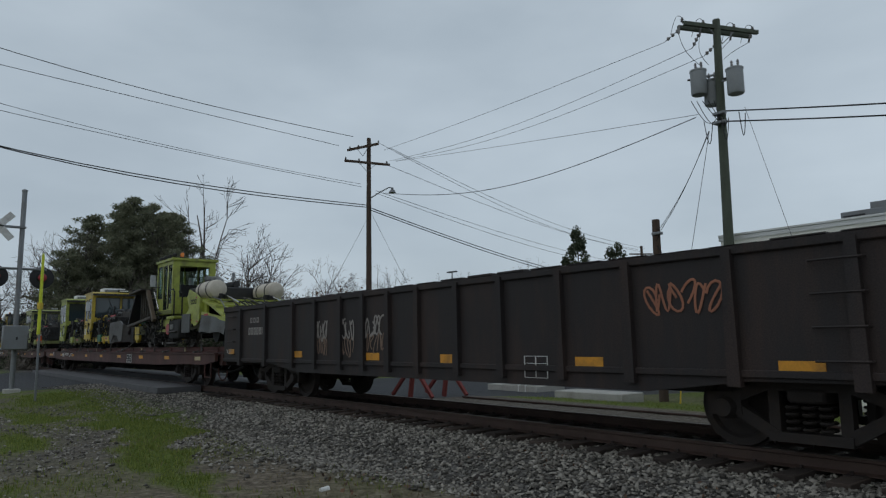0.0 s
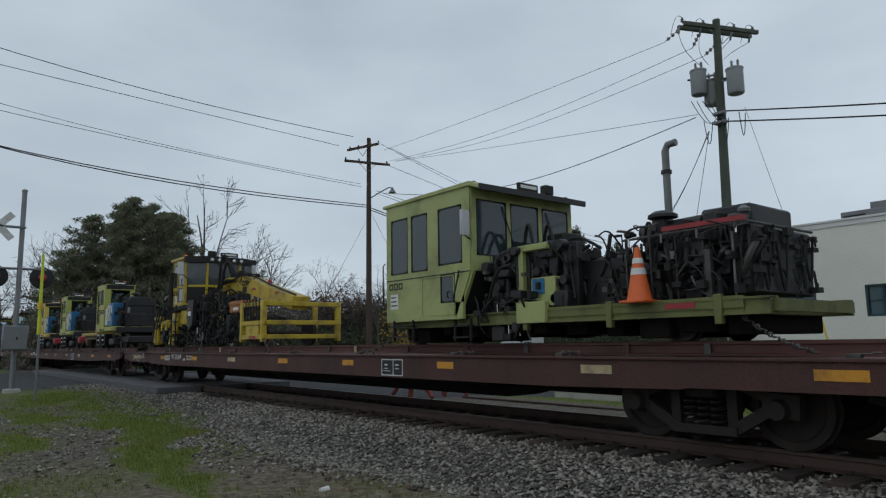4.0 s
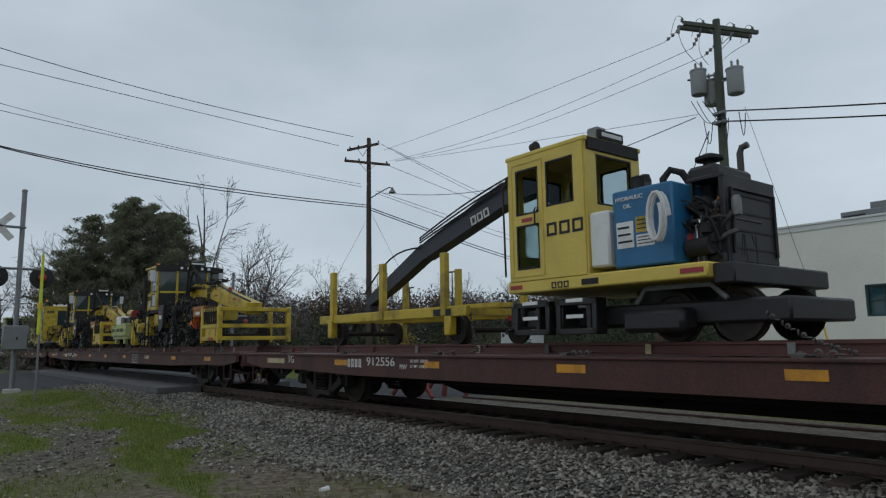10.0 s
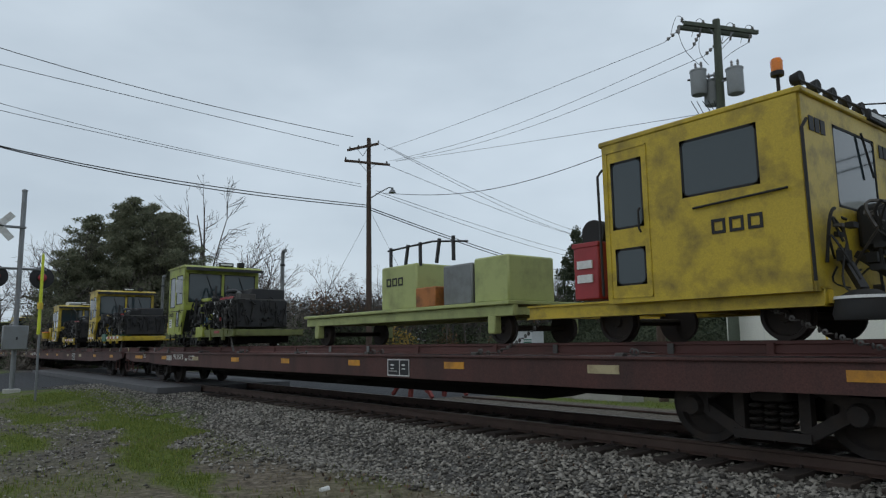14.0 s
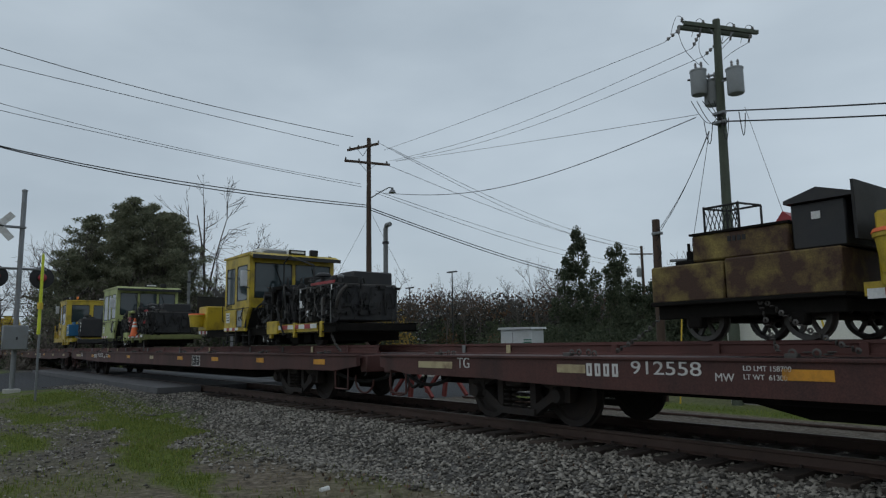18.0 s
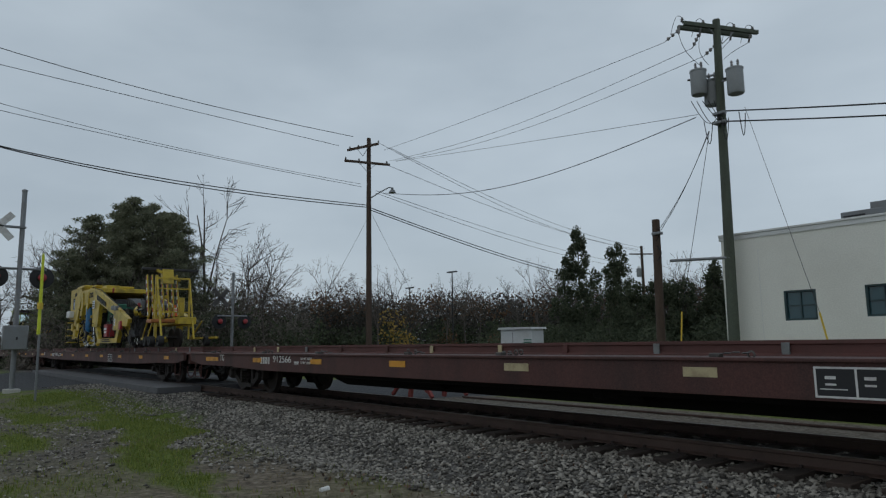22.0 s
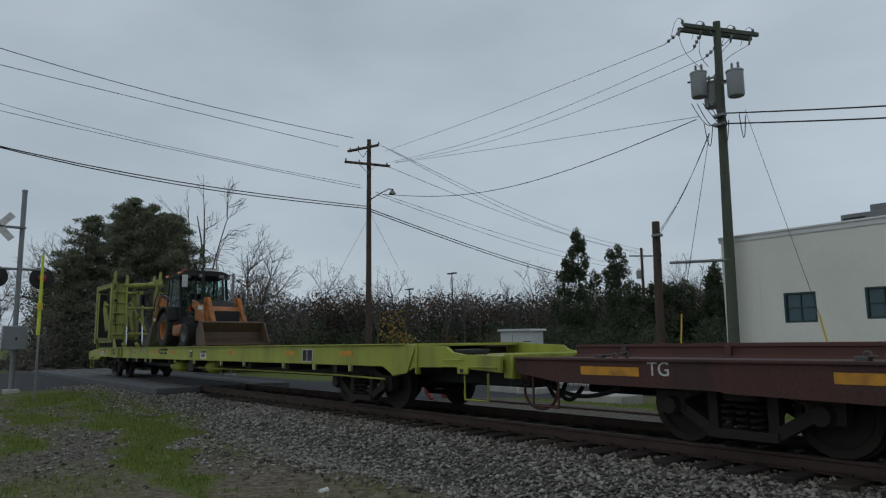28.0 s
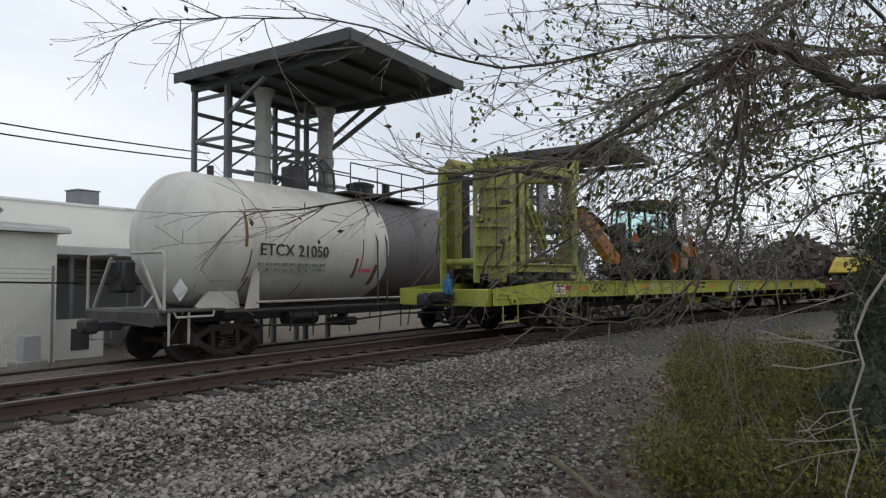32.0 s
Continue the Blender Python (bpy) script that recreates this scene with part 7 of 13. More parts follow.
def regulator(label, mat, broom_mat, tanks, box_boom=True, tank_x=4.0):
    """Ballast regulator: rear broom housing, engine, cab, folded side wings and a front plow on a boom."""
    p = thing("ballast_regulator", label, "track machine", "ballast regulators")
    frame_beams(p, 4.5, 12.1, DUSTY, .5, .85, .95, 7)
    part("step_well", Build().box(5.85, 6.9, -1.32, -.9, .28, .92, .05), BLACK, p)
    part("foot_step", Build().box(5.95, 6.8, -1.42, -1.3, .12, .17, .01).box(5.95, 6.8, -1.4, -1.3, .5, .54, .01), WORN, p)
    part("hose_reel", Build().lathe([(0, -.1), (.19, -.1), (.19, -.07), (.1, -.06), (.1, .06), (.19, .07), (.19, .1), (0, .1)], (7.25, -1.15, .62), "y", 16), RED, p)
    part("tool_box", Build().box(6.35, 6.65, -1.36, -1.28, .6, .78, .01), GREY, p)
    wx = 5.3 if box_boom else 6.05
    rail_wheel(p, wx, .42, WORN)
    rail_wheel(p, 10.85, .42, WORN)
    for x in (wx, 10.85):
        for s in (-1, 1):
            part("axle_guard", Build().box(x - .45, x + .45, s * 1.05 - .05, s * 1.05 + .05, .62, .82, .02), DUSTY, p)
    # broom
    if box_boom:
        for s in (-1, 1):
            b = Build().prism([(.9, .55), (1.5, 1.15), (2.0, 1.45), (3.7, 1.35), (4.4, .95), (4.4, .5)], s * 1.2 - .03, s * 1.2 + .03)
            k = part("broom_side", b, broom_mat, p)
        part("broom_hood", Build().prism([(.7, .5), (1.5, 1.15), (2.0, 1.42), (3.7, 1.32), (4.4, .92), (4.4, .86), (3.6, 1.24), (2.0, 1.34), (1.5, 1.06), (.8, .42)], -1.2, 1.2), broom_mat, p)
        for s in (-1, 1):
            fl = Build()
            for x0, x1 in ((.5, 1.5), (2.2, 3.9)):
                n = 7
                vs = []
                for i in range(n):
                    u = i / (n - 1)
                    x = x0 + (x1 - x0) * u
                    vs += [(x, s * 1.24, .82 + .12 * math.sin(u * math.pi)), (x, s * (1.45 + .12 * math.sin(u * math.pi * 1.5)), .28 + .12 * u)]
                vs += [(a, c + s * .03, e) for a, c, e in vs]
                fs = []
                for i in range(n - 1):
                    fs += [(2 * i, 2 * i + 1, 2 * i + 3, 2 * i + 2), (2 * n + 2 * i, 2 * n + 2 * i + 2, 2 * n + 2 * i + 3, 2 * n + 2 * i + 1), (2 * i + 1, 2 * n + 2 * i + 1, 2 * n + 2 * i + 3, 2 * i + 3)]
                fl.add(vs, fs)
            part("rubber_flap", fl, WORN, p, "grey rubber skirt flap")
        br = Build().tube([(2.6, -1.1, .62), (2.6, 1.1, .62)], .34, 14)
        part("broom_roller", br, BLACK, p)
    else:
        broom_box(p, broom_mat)
    for y in tanks:
        t = part("spray_tank", Build().lathe([(0, -.7), (.2, -.68), (.27, -.62), (.29, -.5), (.29, .5), (.27, .62), (.2, .68), (0, .7)], (tank_x, y, 1.76), "x", 20), TANK_CREAM, p, "cream plastic spray tank held by straps")
        for x in (tank_x - .35, tank_x + .3):
            part("tank_strap", Build().lathe([(.292, -.03), (.305, -.03), (.305, .03), (.292, .03)], (x, y, 1.76), "x", 20), WORN, t)
        part("tank_cap", Build().lathe([(0, 0), (.1, 0), (.1, .05), (0, .07)], (tank_x + .1, y, 2.04), "z", 12), DARK, t)
    for k in range(5):
        part("broom_hose", Build().tube(arc((1.8, -.8 + .25 * k, 1.0), (4.3, -.5 + .2 * k, 1.25), .25, 8), .02, 5), BLACK, p)
    if box_boom:
        red_chest(p, 3.75, 4.35, -1.2, -.6, .95, 1.55)
        part("broom_arm", bent_box(Build(), [(3.4, 1.25), (4.2, 1.65), (4.7, 1.6)], 1.6, [.2, .3, .4]), broom_mat, p)
    # engine
    eng = part("engine_housing", Build().box(4.7, 6.1, -.95, .95, .85, 1.95, .05), DARK, p, "sooty dark engine housing with a grille")
    for y in (-.97, .97):
        g = Build()
        for k in range(9):
            g.box(4.95, 5.9, y - .012, y + .012, 1.0 + k * .1, 1.05 + k * .1)
        part("grille", g, PVC, eng)
    part("exhaust_pipe", Build().tube([(5.3, -.1, 1.9), (5.4, -.1, 2.15), (5.7, -.1, 2.28), (6.3, -.1, 2.32), (6.8, -.1, 2.38)], .1, 12), GREY, eng)
    part("muffler", Build().tube([(4.8, .2, 2.05), (5.9, .2, 2.05)], .12, 12), DARK, eng)
    work_light(eng, 4.7, -.8, 1.95)
    # cab
    near = [(7.05, 7.44, 1.5, 2.86), (7.54, 7.96, 1.3, 2.87), (8.06, 8.6, 1.72, 2.88)]
    cb = angled_cab(p, 6.95, 8.68, 9.2, 1.15, 1.72, 3.0, mat, near, .72, .42, SEE_GLASS, .18)
    shift_y(cb, -.48)
    part("grime_panel", Build().box(6.98, 8.6, -1.23, -1.2, 1.16, 1.28, .004), OLIVE, cb)
    for k in range(4):
        work_light(cb, 7.2 + .5 * k, -1.1, 3.08)
    beacon(cb, 7.05, -.9, 3.08)
    mirror_arm(cb, 8.5, -1.2, 2.3)
    mirror_arm(cb, 8.9, .3, 2.3)
    part("platform", Build().box(6.3, 7.1, -1.35, -.9, .95, 1.05, .02), mat, p)
    guard_rail(p, [(6.3, -1.35, 1.05), (6.3, -1.35, 1.85), (6.45, -1.35, 1.95), (6.95, -1.35, 1.95), (6.98, -1.35, 1.3)], .025)
    guard_rail(p, [(5.95, -1.2, 1.05), (5.95, -1.2, 1.8), (6.3, -1.2, 1.85)], .025)
    steps(p, 6.4, 6.8, .15, .95, -1.3, 3)
    part("side_panel", Build().box(7.2, 8.6, -1.12, -1.05, .55, 1.0, .02), mat, p)
    part("step_bag", Build().box(6.0, 6.35, -1.25, -.9, .3, .9, .06), BLACK, p)
    # folded wings on both sides
    fx = (lambda x: x) if box_boom else (lambda x: 18.9 - x)
    for s in (-1, 1):
        y = s * 1.42
        wing = part("wing_frame", Build().bar((fx(8.1), y, 2.04), (fx(9.75), y, 2.12), .5, .06).bar((fx(7.3), y, .84), (fx(10.3), y, 1.08), .1, .09), BROWN_STEEL, p, "dark worn steel wing frame")
        board = [(fx(7.25), y + s * .02, .82), (fx(8.2), y + s * .02, 2.06), (fx(8.2), y - s * .5, 2.06), (fx(7.25), y - s * .5, .82)]
        board += [(x + .07, yy, z) for x, yy, z in board]
        part("wing_board", Build().add(board, [(0, 1, 2, 3), (7, 6, 5, 4), (0, 4, 5, 1), (1, 5, 6, 2), (2, 6, 7, 3), (3, 7, 4, 0)]), DARK, wing)
        for k in range(4):
            x = 8.72 + k * .3
            part("wing_strut", Build().bar((fx(x), y - s * .1, .98), (fx(x + .04 * (k % 2)), y - s * .1, 2.02), .1, .05), BROWN_STEEL, wing)
        part("wing_gear", Build().box(min(fx(8.85), fx(9.25)), max(fx(8.85), fx(9.25)), y - s * .3 - .12, y - s * .3 + .12, 1.35, 1.75, .05), DARK, wing)
        for k in range(4):
            part("wing_blade", Build().bar((fx(9.62 + .1 * k), y - s * .02 + s * .02 * k, 2.1 - .03 * k), (fx(10.5 + .1 * k), y - s * .02 + s * .02 * k, .98 - .03 * (k % 2)), .09 + .03 * (k % 2), .11), BLADE_STEEL, wing, "worn brown steel blade")
        for k in range(3):
            u = .25 + .25 * k
            part("bolt_head", Build().lathe([(0, 0), (.03, 0), (.03, s * .03), (0, s * .03)], (fx(9.7 + .9 * u), y + s * .07, 2.08 - 1.1 * u), "y", 8), WORN, wing)
        part("wing_cylinder", Build().tube([(fx(8.7), y - s * .2, 1.2), (fx(9.1), y - s * .2, 1.35), (fx(9.5), y - s * .2, 1.9)], .06, 8), GREY, p)
        part("wing_rod", Build().tube([(fx(10.0), y - s * .15, 2.0), (fx(10.6), y - s * .15, 1.35)], .03, 8), CHROME, p)
    hoses(p, 10, 7.6, 10.3, -1.15, -.8, .3, 1.2, 77, .03, WORN)
    work_head(p, 8.7, 10.0, -.75, .1, .75, 78, WORN, rods=2, name="drive_gear")
    part("fuel_tank", Build().box(10.85, 11.48, -1.05, -.2, .9, 1.55, .04), GREEN, p, "green diesel fuel tank")
    if box_boom:
        lettering("DIESEL", .055, LETTER, p, 10.98, -1.055, 1.32)
        lettering("FUEL", .055, LETTER, p, 11.03, -1.055, 1.22)
    part("hood", Build().box(9.4, 11.4, -.6, .6, .85, 1.45, .05), DARK, p)
    engine(p, 9.0, 10.6, .85, 1.75, -.75, .75, seed=88, cleaner=False, grille=False)
    hoses(p, 12, 8.6, 11.6, -1.1, -.7, .5, 1.7, 89, .024)
    part("air_pipe", Build().tube(arc((10.3, -.6, 1.55), (10.9, -.6, 1.55), .3, 8), .07, 8), GREY, p)
    part("drive_housing", Build().box(8.2, 9.9, -1.0, .9, .32, 1.0, .06), GRIME_SHADE, p, "black oily drive housing")
    tangle(p, 60, 8.1, 10.3, -1.2, -.95, .12, 1.15, 91, .3)
    tangle(p, 44, 7.9, 10.2, -1.3, -.8, 1.0, 1.95, 92, .3)
    tangle(p, 40, 5.0, 7.2, -1.15, -.85, .1, .95, 93, .3)
    tangle(p, 24, 9.9, 11.6, -.6, .4, 1.5, 1.8, 94, .3)
    for s in (-1, 1):
        part("mast_plate", Build().prism([(11.55, .3), (12.1, .3), (12.15, 2.0), (11.9, 2.06), (11.6, 1.75)], s * 1.0 - .05, s * 1.0 + .05), YELLOW, p, "yellow mast plate")
    # plow boom
    for s in (-1, 1):
        part("mast", Build().prism([(12.05, .2), (12.25, .2), (12.3, 1.25), (12.05, 1.25)], s * .9 - .06, s * .9 + .06), YELLOW, p)
        part("boom_plate", Build().prism([(12.05, 1.2), (14.9, 1.18), (15.0, 1.3), (14.8, 1.42), (12.4, 2.0), (12.15, 2.0)], s * .42 - .03, s * .42 + .03), YELLOW, p, "yellow wedge-shaped boom plate")
    b = bent_box(Build(), [(12.1, 1.5), (12.9, 1.45), (14.4, 1.3), (15.0, 1.25)], .7, [.3, .3, .2, .16])
    bo = part("plow_boom", b, YELLOW, p, "yellow plow boom")
    for x in (12.6, 14.2):
        part("boom_pin", Build().lathe([(0, -.42), (.09, -.42), (.09, .42), (0, .42)], (x, 0, 1.55), "y", 12), RED, bo)
    part("plow_frame", Build().box(12.5, 13.0, -1.0, 1.0, .2, 1.2, .03), DARK, p)
    for s in (-1, 1):
        part("plow_wing", Build().prism([(13.1, .95), (13.6, 1.12), (15.2, 1.08), (15.3, .98), (15.35, .35), (14.9, .28), (14.6, .55), (14.0, .5), (13.7, .25), (13.2, .3)], s * 1.25 - .03, s * 1.25 + .03), WORN, p, "grey steel plow wing")
    part("plow_blade", Build().prism([(14.4, .25), (15.3, .2), (15.35, .32), (14.9, .55), (15.0, .95), (14.9, .98), (14.75, .5)], -1.25, 1.25), WORN, p)
    part("plow_strut", Build().bar((13.2, -.8, 1.3), (13.9, -.8, .6), .12), WORN, p)
    chains(p, [((12.2, -1.0, .3), (13.3, -1.25, -.12)), ((4.6, -1.0, .4), (3.8, -1.25, -.12))])
    if not box_boom:
        mirror_y(p)
    return p


place(regulator("lime ballast regulator with two cream spray tanks and folded wings", LIME, LIME, (-.95, .95), False), -17.15, 1, turn=180)
place(regulator("lime and yellow ballast regulator caked in dust, plow at its end", LIME, YELLOW, (-.1,), True, 1.5), -328.0, 11)

# ---------------------------------------------------------------- yellow cab car with brooms


def broom_car():
    p = thing("rail_heater_car", "yellow boxy cab car with round brushes at its front", "track machine")
    frame_beams(p, 0, 4.2, YELLOW, .35, .55, 1.1)
    rail_wheel(p, 1.3, .28)
    rail_wheel(p, 3.6, .28)
    near = [(1.72, 2.2, 1.45, 2.35), (2.75, 3.7, 1.7, 2.4), (1.74, 2.2, .72, 1.2)]
    cb = cabin(p, 1.6, 4.15, .5, 2.6, YELLOW, near, [(-.55, .65, 1.45, 2.4)], [(-.9, .9, 1.5, 2.3)], w=1.3, over=.06)
    door_seams(cb, 1.66, 2.28, .56, 2.5, -1.325, YELLOW)
    brand(cb, 3.1, -1.328, 1.22, .17)
    for y in (-1.15, .78):
        k = Build()
        for i in range(3):
            k.box(4.178, 4.186, y + i * .14, y + i * .14 + .11, 2.22, 2.38)
        part("company_mark", k, INK, cb)
    part("ledge", Build().tube([(2.9, -1.36, 1.55), (4.0, -1.36, 1.6)], .015, 5), BLACK, cb)
    part("wiper", Build().tube([(4.2, .2, 2.42), (4.22, .42, 1.9)], .014, 4), BLACK, cb)
    air_conditioner(cb, 1.9, 2.6, -.5, .6, 2.68)
    beacon(cb, 3.9, -1.15, 2.9)
    guard_rail(cb, [(3.9, -1.15, 2.65), (3.9, -1.15, 2.92)], .02)
    part("lamp_bar", Build().tube([(4.1, -1.1, 2.8), (4.1, 1.1, 2.85)], .02, 6), BLACK, cb)
    for k in range(6):
        work_light(cb, 4.05, -1.05 + .42 * k, 2.72)
    roof_sign(cb, 4.22, .7, 2.62, .6)
    for x in (1.55, 4.2):
        guard_rail(cb, [(x, -1.36, .6), (x, -1.38, 2.2), (x + .02, -1.3, 2.3)], .018)
    guard_rail(cb, [(4.25, 1.33, .6), (4.25, 1.35, 2.2)], .018)
    red_chest(p, .75, 1.2, -1.0, -.5, .6, 1.4)
    part("hose_reel", Build().lathe([(0, -.1), (.2, -.1), (.2, .1), (0, .1)], (1.0, -.75, 1.55), "y", 14), BLACK, p)
    part("front_beam", Build().box(4.2, 5.2, -.15, .15, .3, .5, .02), DARK, p)
    part("motor", Build().box(4.2, 4.5, -.2, .2, 1.0, 1.5, .05), BLACK, p)
    for x, y in ((4.5, -1.0), (4.75, -.35), (4.7, .45), (5.0, 1.0)):
        br = part("round_brush", Build().lathe([(0, .42), (.12, .42), (.26, .34), (.3, .18), (.28, .12), (0, .12)], (x, y, .08), "z", 18), BLACK, p, "round black wire brush")
        part("brush_rim", Build().lathe([(.255, .335), (.275, .35), (.28, .32)], (x, y, .09), "z", 18), WHITE, br)
        part("brush_arm", Build().bar((4.2, y * .7, .95), (x, y, .5), .08), DARK, p)
    hoses(p, 8, 4.2, 4.7, -1.1, .9, .5, 1.4, 31, .018)
    chains(p, [((3.6, -1.1, .35), (4.9, -1.28, -.12)), ((.2, -1.0, .4), (-.6, -1.25, -.12))])
    return p


place(broom_car(), -169.6, 6)

# ---------------------------------------------------------------- small yellow machine


def drill_car():
    p = thing("anchor_machine", "clean yellow anchor machine with a blue oil tank and mesh basket", "track machine")
    frame_beams(p, 0, 5.2, YELLOW, .36, .56, 1.05)
    for x in (1.1, 4.0):
        rail_wheel(p, x, .28)
    near = [(2.22, 2.62, 1.35, 2.35), (2.78, 3.72, 1.3, 2.4)]
    cb = cabin(p, 2.08, 3.95, .5, 2.6, YELLOW, near, [(-1.0, -.1, 1.45, 2.4), (.1, 1.0, 1.45, 2.4)], [(-.9, .9, 1.4, 2.4)], w=1.22)
    door_seams(cb, 2.14, 2.7, .58, 2.5, -1.245, YELLOW)
    door_seams(cb, 2.75, 3.8, .58, 2.5, -1.245, YELLOW)
    brand(cb, 2.2, -1.248, 1.02, .13)
    notice(cb, 2.3, -1.248, .75, .24, .22)
    beacon(cb, 3.75, -.7, 2.67)
    roof_sign(cb, 3.95, .6, 2.68, .6)
    for k in range(3):
        work_light(cb, 2.2 + .5 * k, -1.1, 2.67)
    part("air_horn", Build().tube([(3.0, -1.0, 2.78), (3.5, -1.0, 2.8)], .03, 8, .07), CHROME, cb)
    part("lamp_box", Build().box(3.85, 4.0, -1.1, -.95, 2.65, 2.85, .02), DARK, cb)
    mirror_arm(cb, 2.1, -1.2, 2.1)
    t = part("oil_tank", Build().box(3.95, 4.6, -1.2, -.5, .68, 1.3, .02), BLUE, p, "blue hydraulic oil tank")
    lettering("HYDRAULIC", .055, WHITE, t, 4.02, -1.206, 1.16)
    lettering("OIL", .055, WHITE, t, 4.12, -1.206, 1.06)
    notice(t, 4.3, -1.2, .8, .22, .13)
    for k in range(3):
        part("filter", Build().lathe([(0, 0), (.06, 0), (.06, .14), (0, .16)], (4.1 + .18 * k, -.9, 1.3), "z", 10), BLUE, t)
    engine(p, 4.2, 4.9, .6, 1.6, -.7, .9, seed=51, grille=False)
    hs = part("radiator_housing", Build().box(4.75, 5.35, -.75, .95, .62, 1.6, .04), DARK, p)
    part("vent", Build().box(4.9, 5.15, -.762, -.745, .85, 1.15), BLACK, hs)
    for k in range(3):
        part("label_bar", Build().box(5.18, 5.3, -.762, -.745, .9 + .2 * k, 1.02 + .2 * k), WHITE, hs)
    part("push_bar", Build().tube([(4.9, -.9, .62), (6.2, -.9, .5)], .03, 6), GREY, p)
    part("buffer", Build().box(5.3, 5.55, -.9, .9, .25, .5, .03), DARK, p)
    # rear basket and reels
    bk = part("basket_frame", Build().box(.02, .9, -1.15, -1.1, .56, .6).box(.02, .9, -1.15, -1.1, .95, .99).box(.02, .06, -1.15, -1.1, .56, 1.35).box(.86, .9, -1.15, -1.1, .56, 1.0), YELLOW, p)
    for k in range(9):
        part("mesh_bar", Build().box(.05 + .09 * k, .06 + .09 * k, -1.145, -1.12, .6, .95), YELLOW, bk)
    part("upright_plate", Build().box(1.0, 1.12, -1.1, .9, .56, 1.5, .02), YELLOW, p)
    part("hose_reel", Build().lathe([(.0, -.16), (.34, -.16), (.34, -.12), (.15, -.1), (.15, .1), (.34, .12), (.34, .16), (0, .16)], (1.55, -.5, 1.1), "y", 20), RED, p, "red hose reel")
    part("red_case", Build().box(.55, .95, -1.0, -.6, 1.15, 1.45, .03), RED, p)
    cone(p, 1.88, -1.05, .75, .68)
    part("folded_arm", Build().bar((.2, -.9, .9), (.75, -.9, 1.35), .08).bar((.05, -.9, .56), (.05, -.9, 1.45), .08), YELLOW, p)
    for k in range(3):
        part("gusset", Build().prism([(2.5 + .7 * k, .55), (2.9 + .7 * k, .55), (2.75 + .7 * k, .2), (2.6 + .7 * k, .2)], -1.15, -1.05), YELLOW, p)
    chains(p, [((5.1, -.9, .4), (6.2, -1.25, -.12)), ((.1, -1.0, .4), (-.7, -1.25, -.12))])
    return p


place(drill_car(), -255.3, 9)

# ---------------------------------------------------------------- big yellow tamper


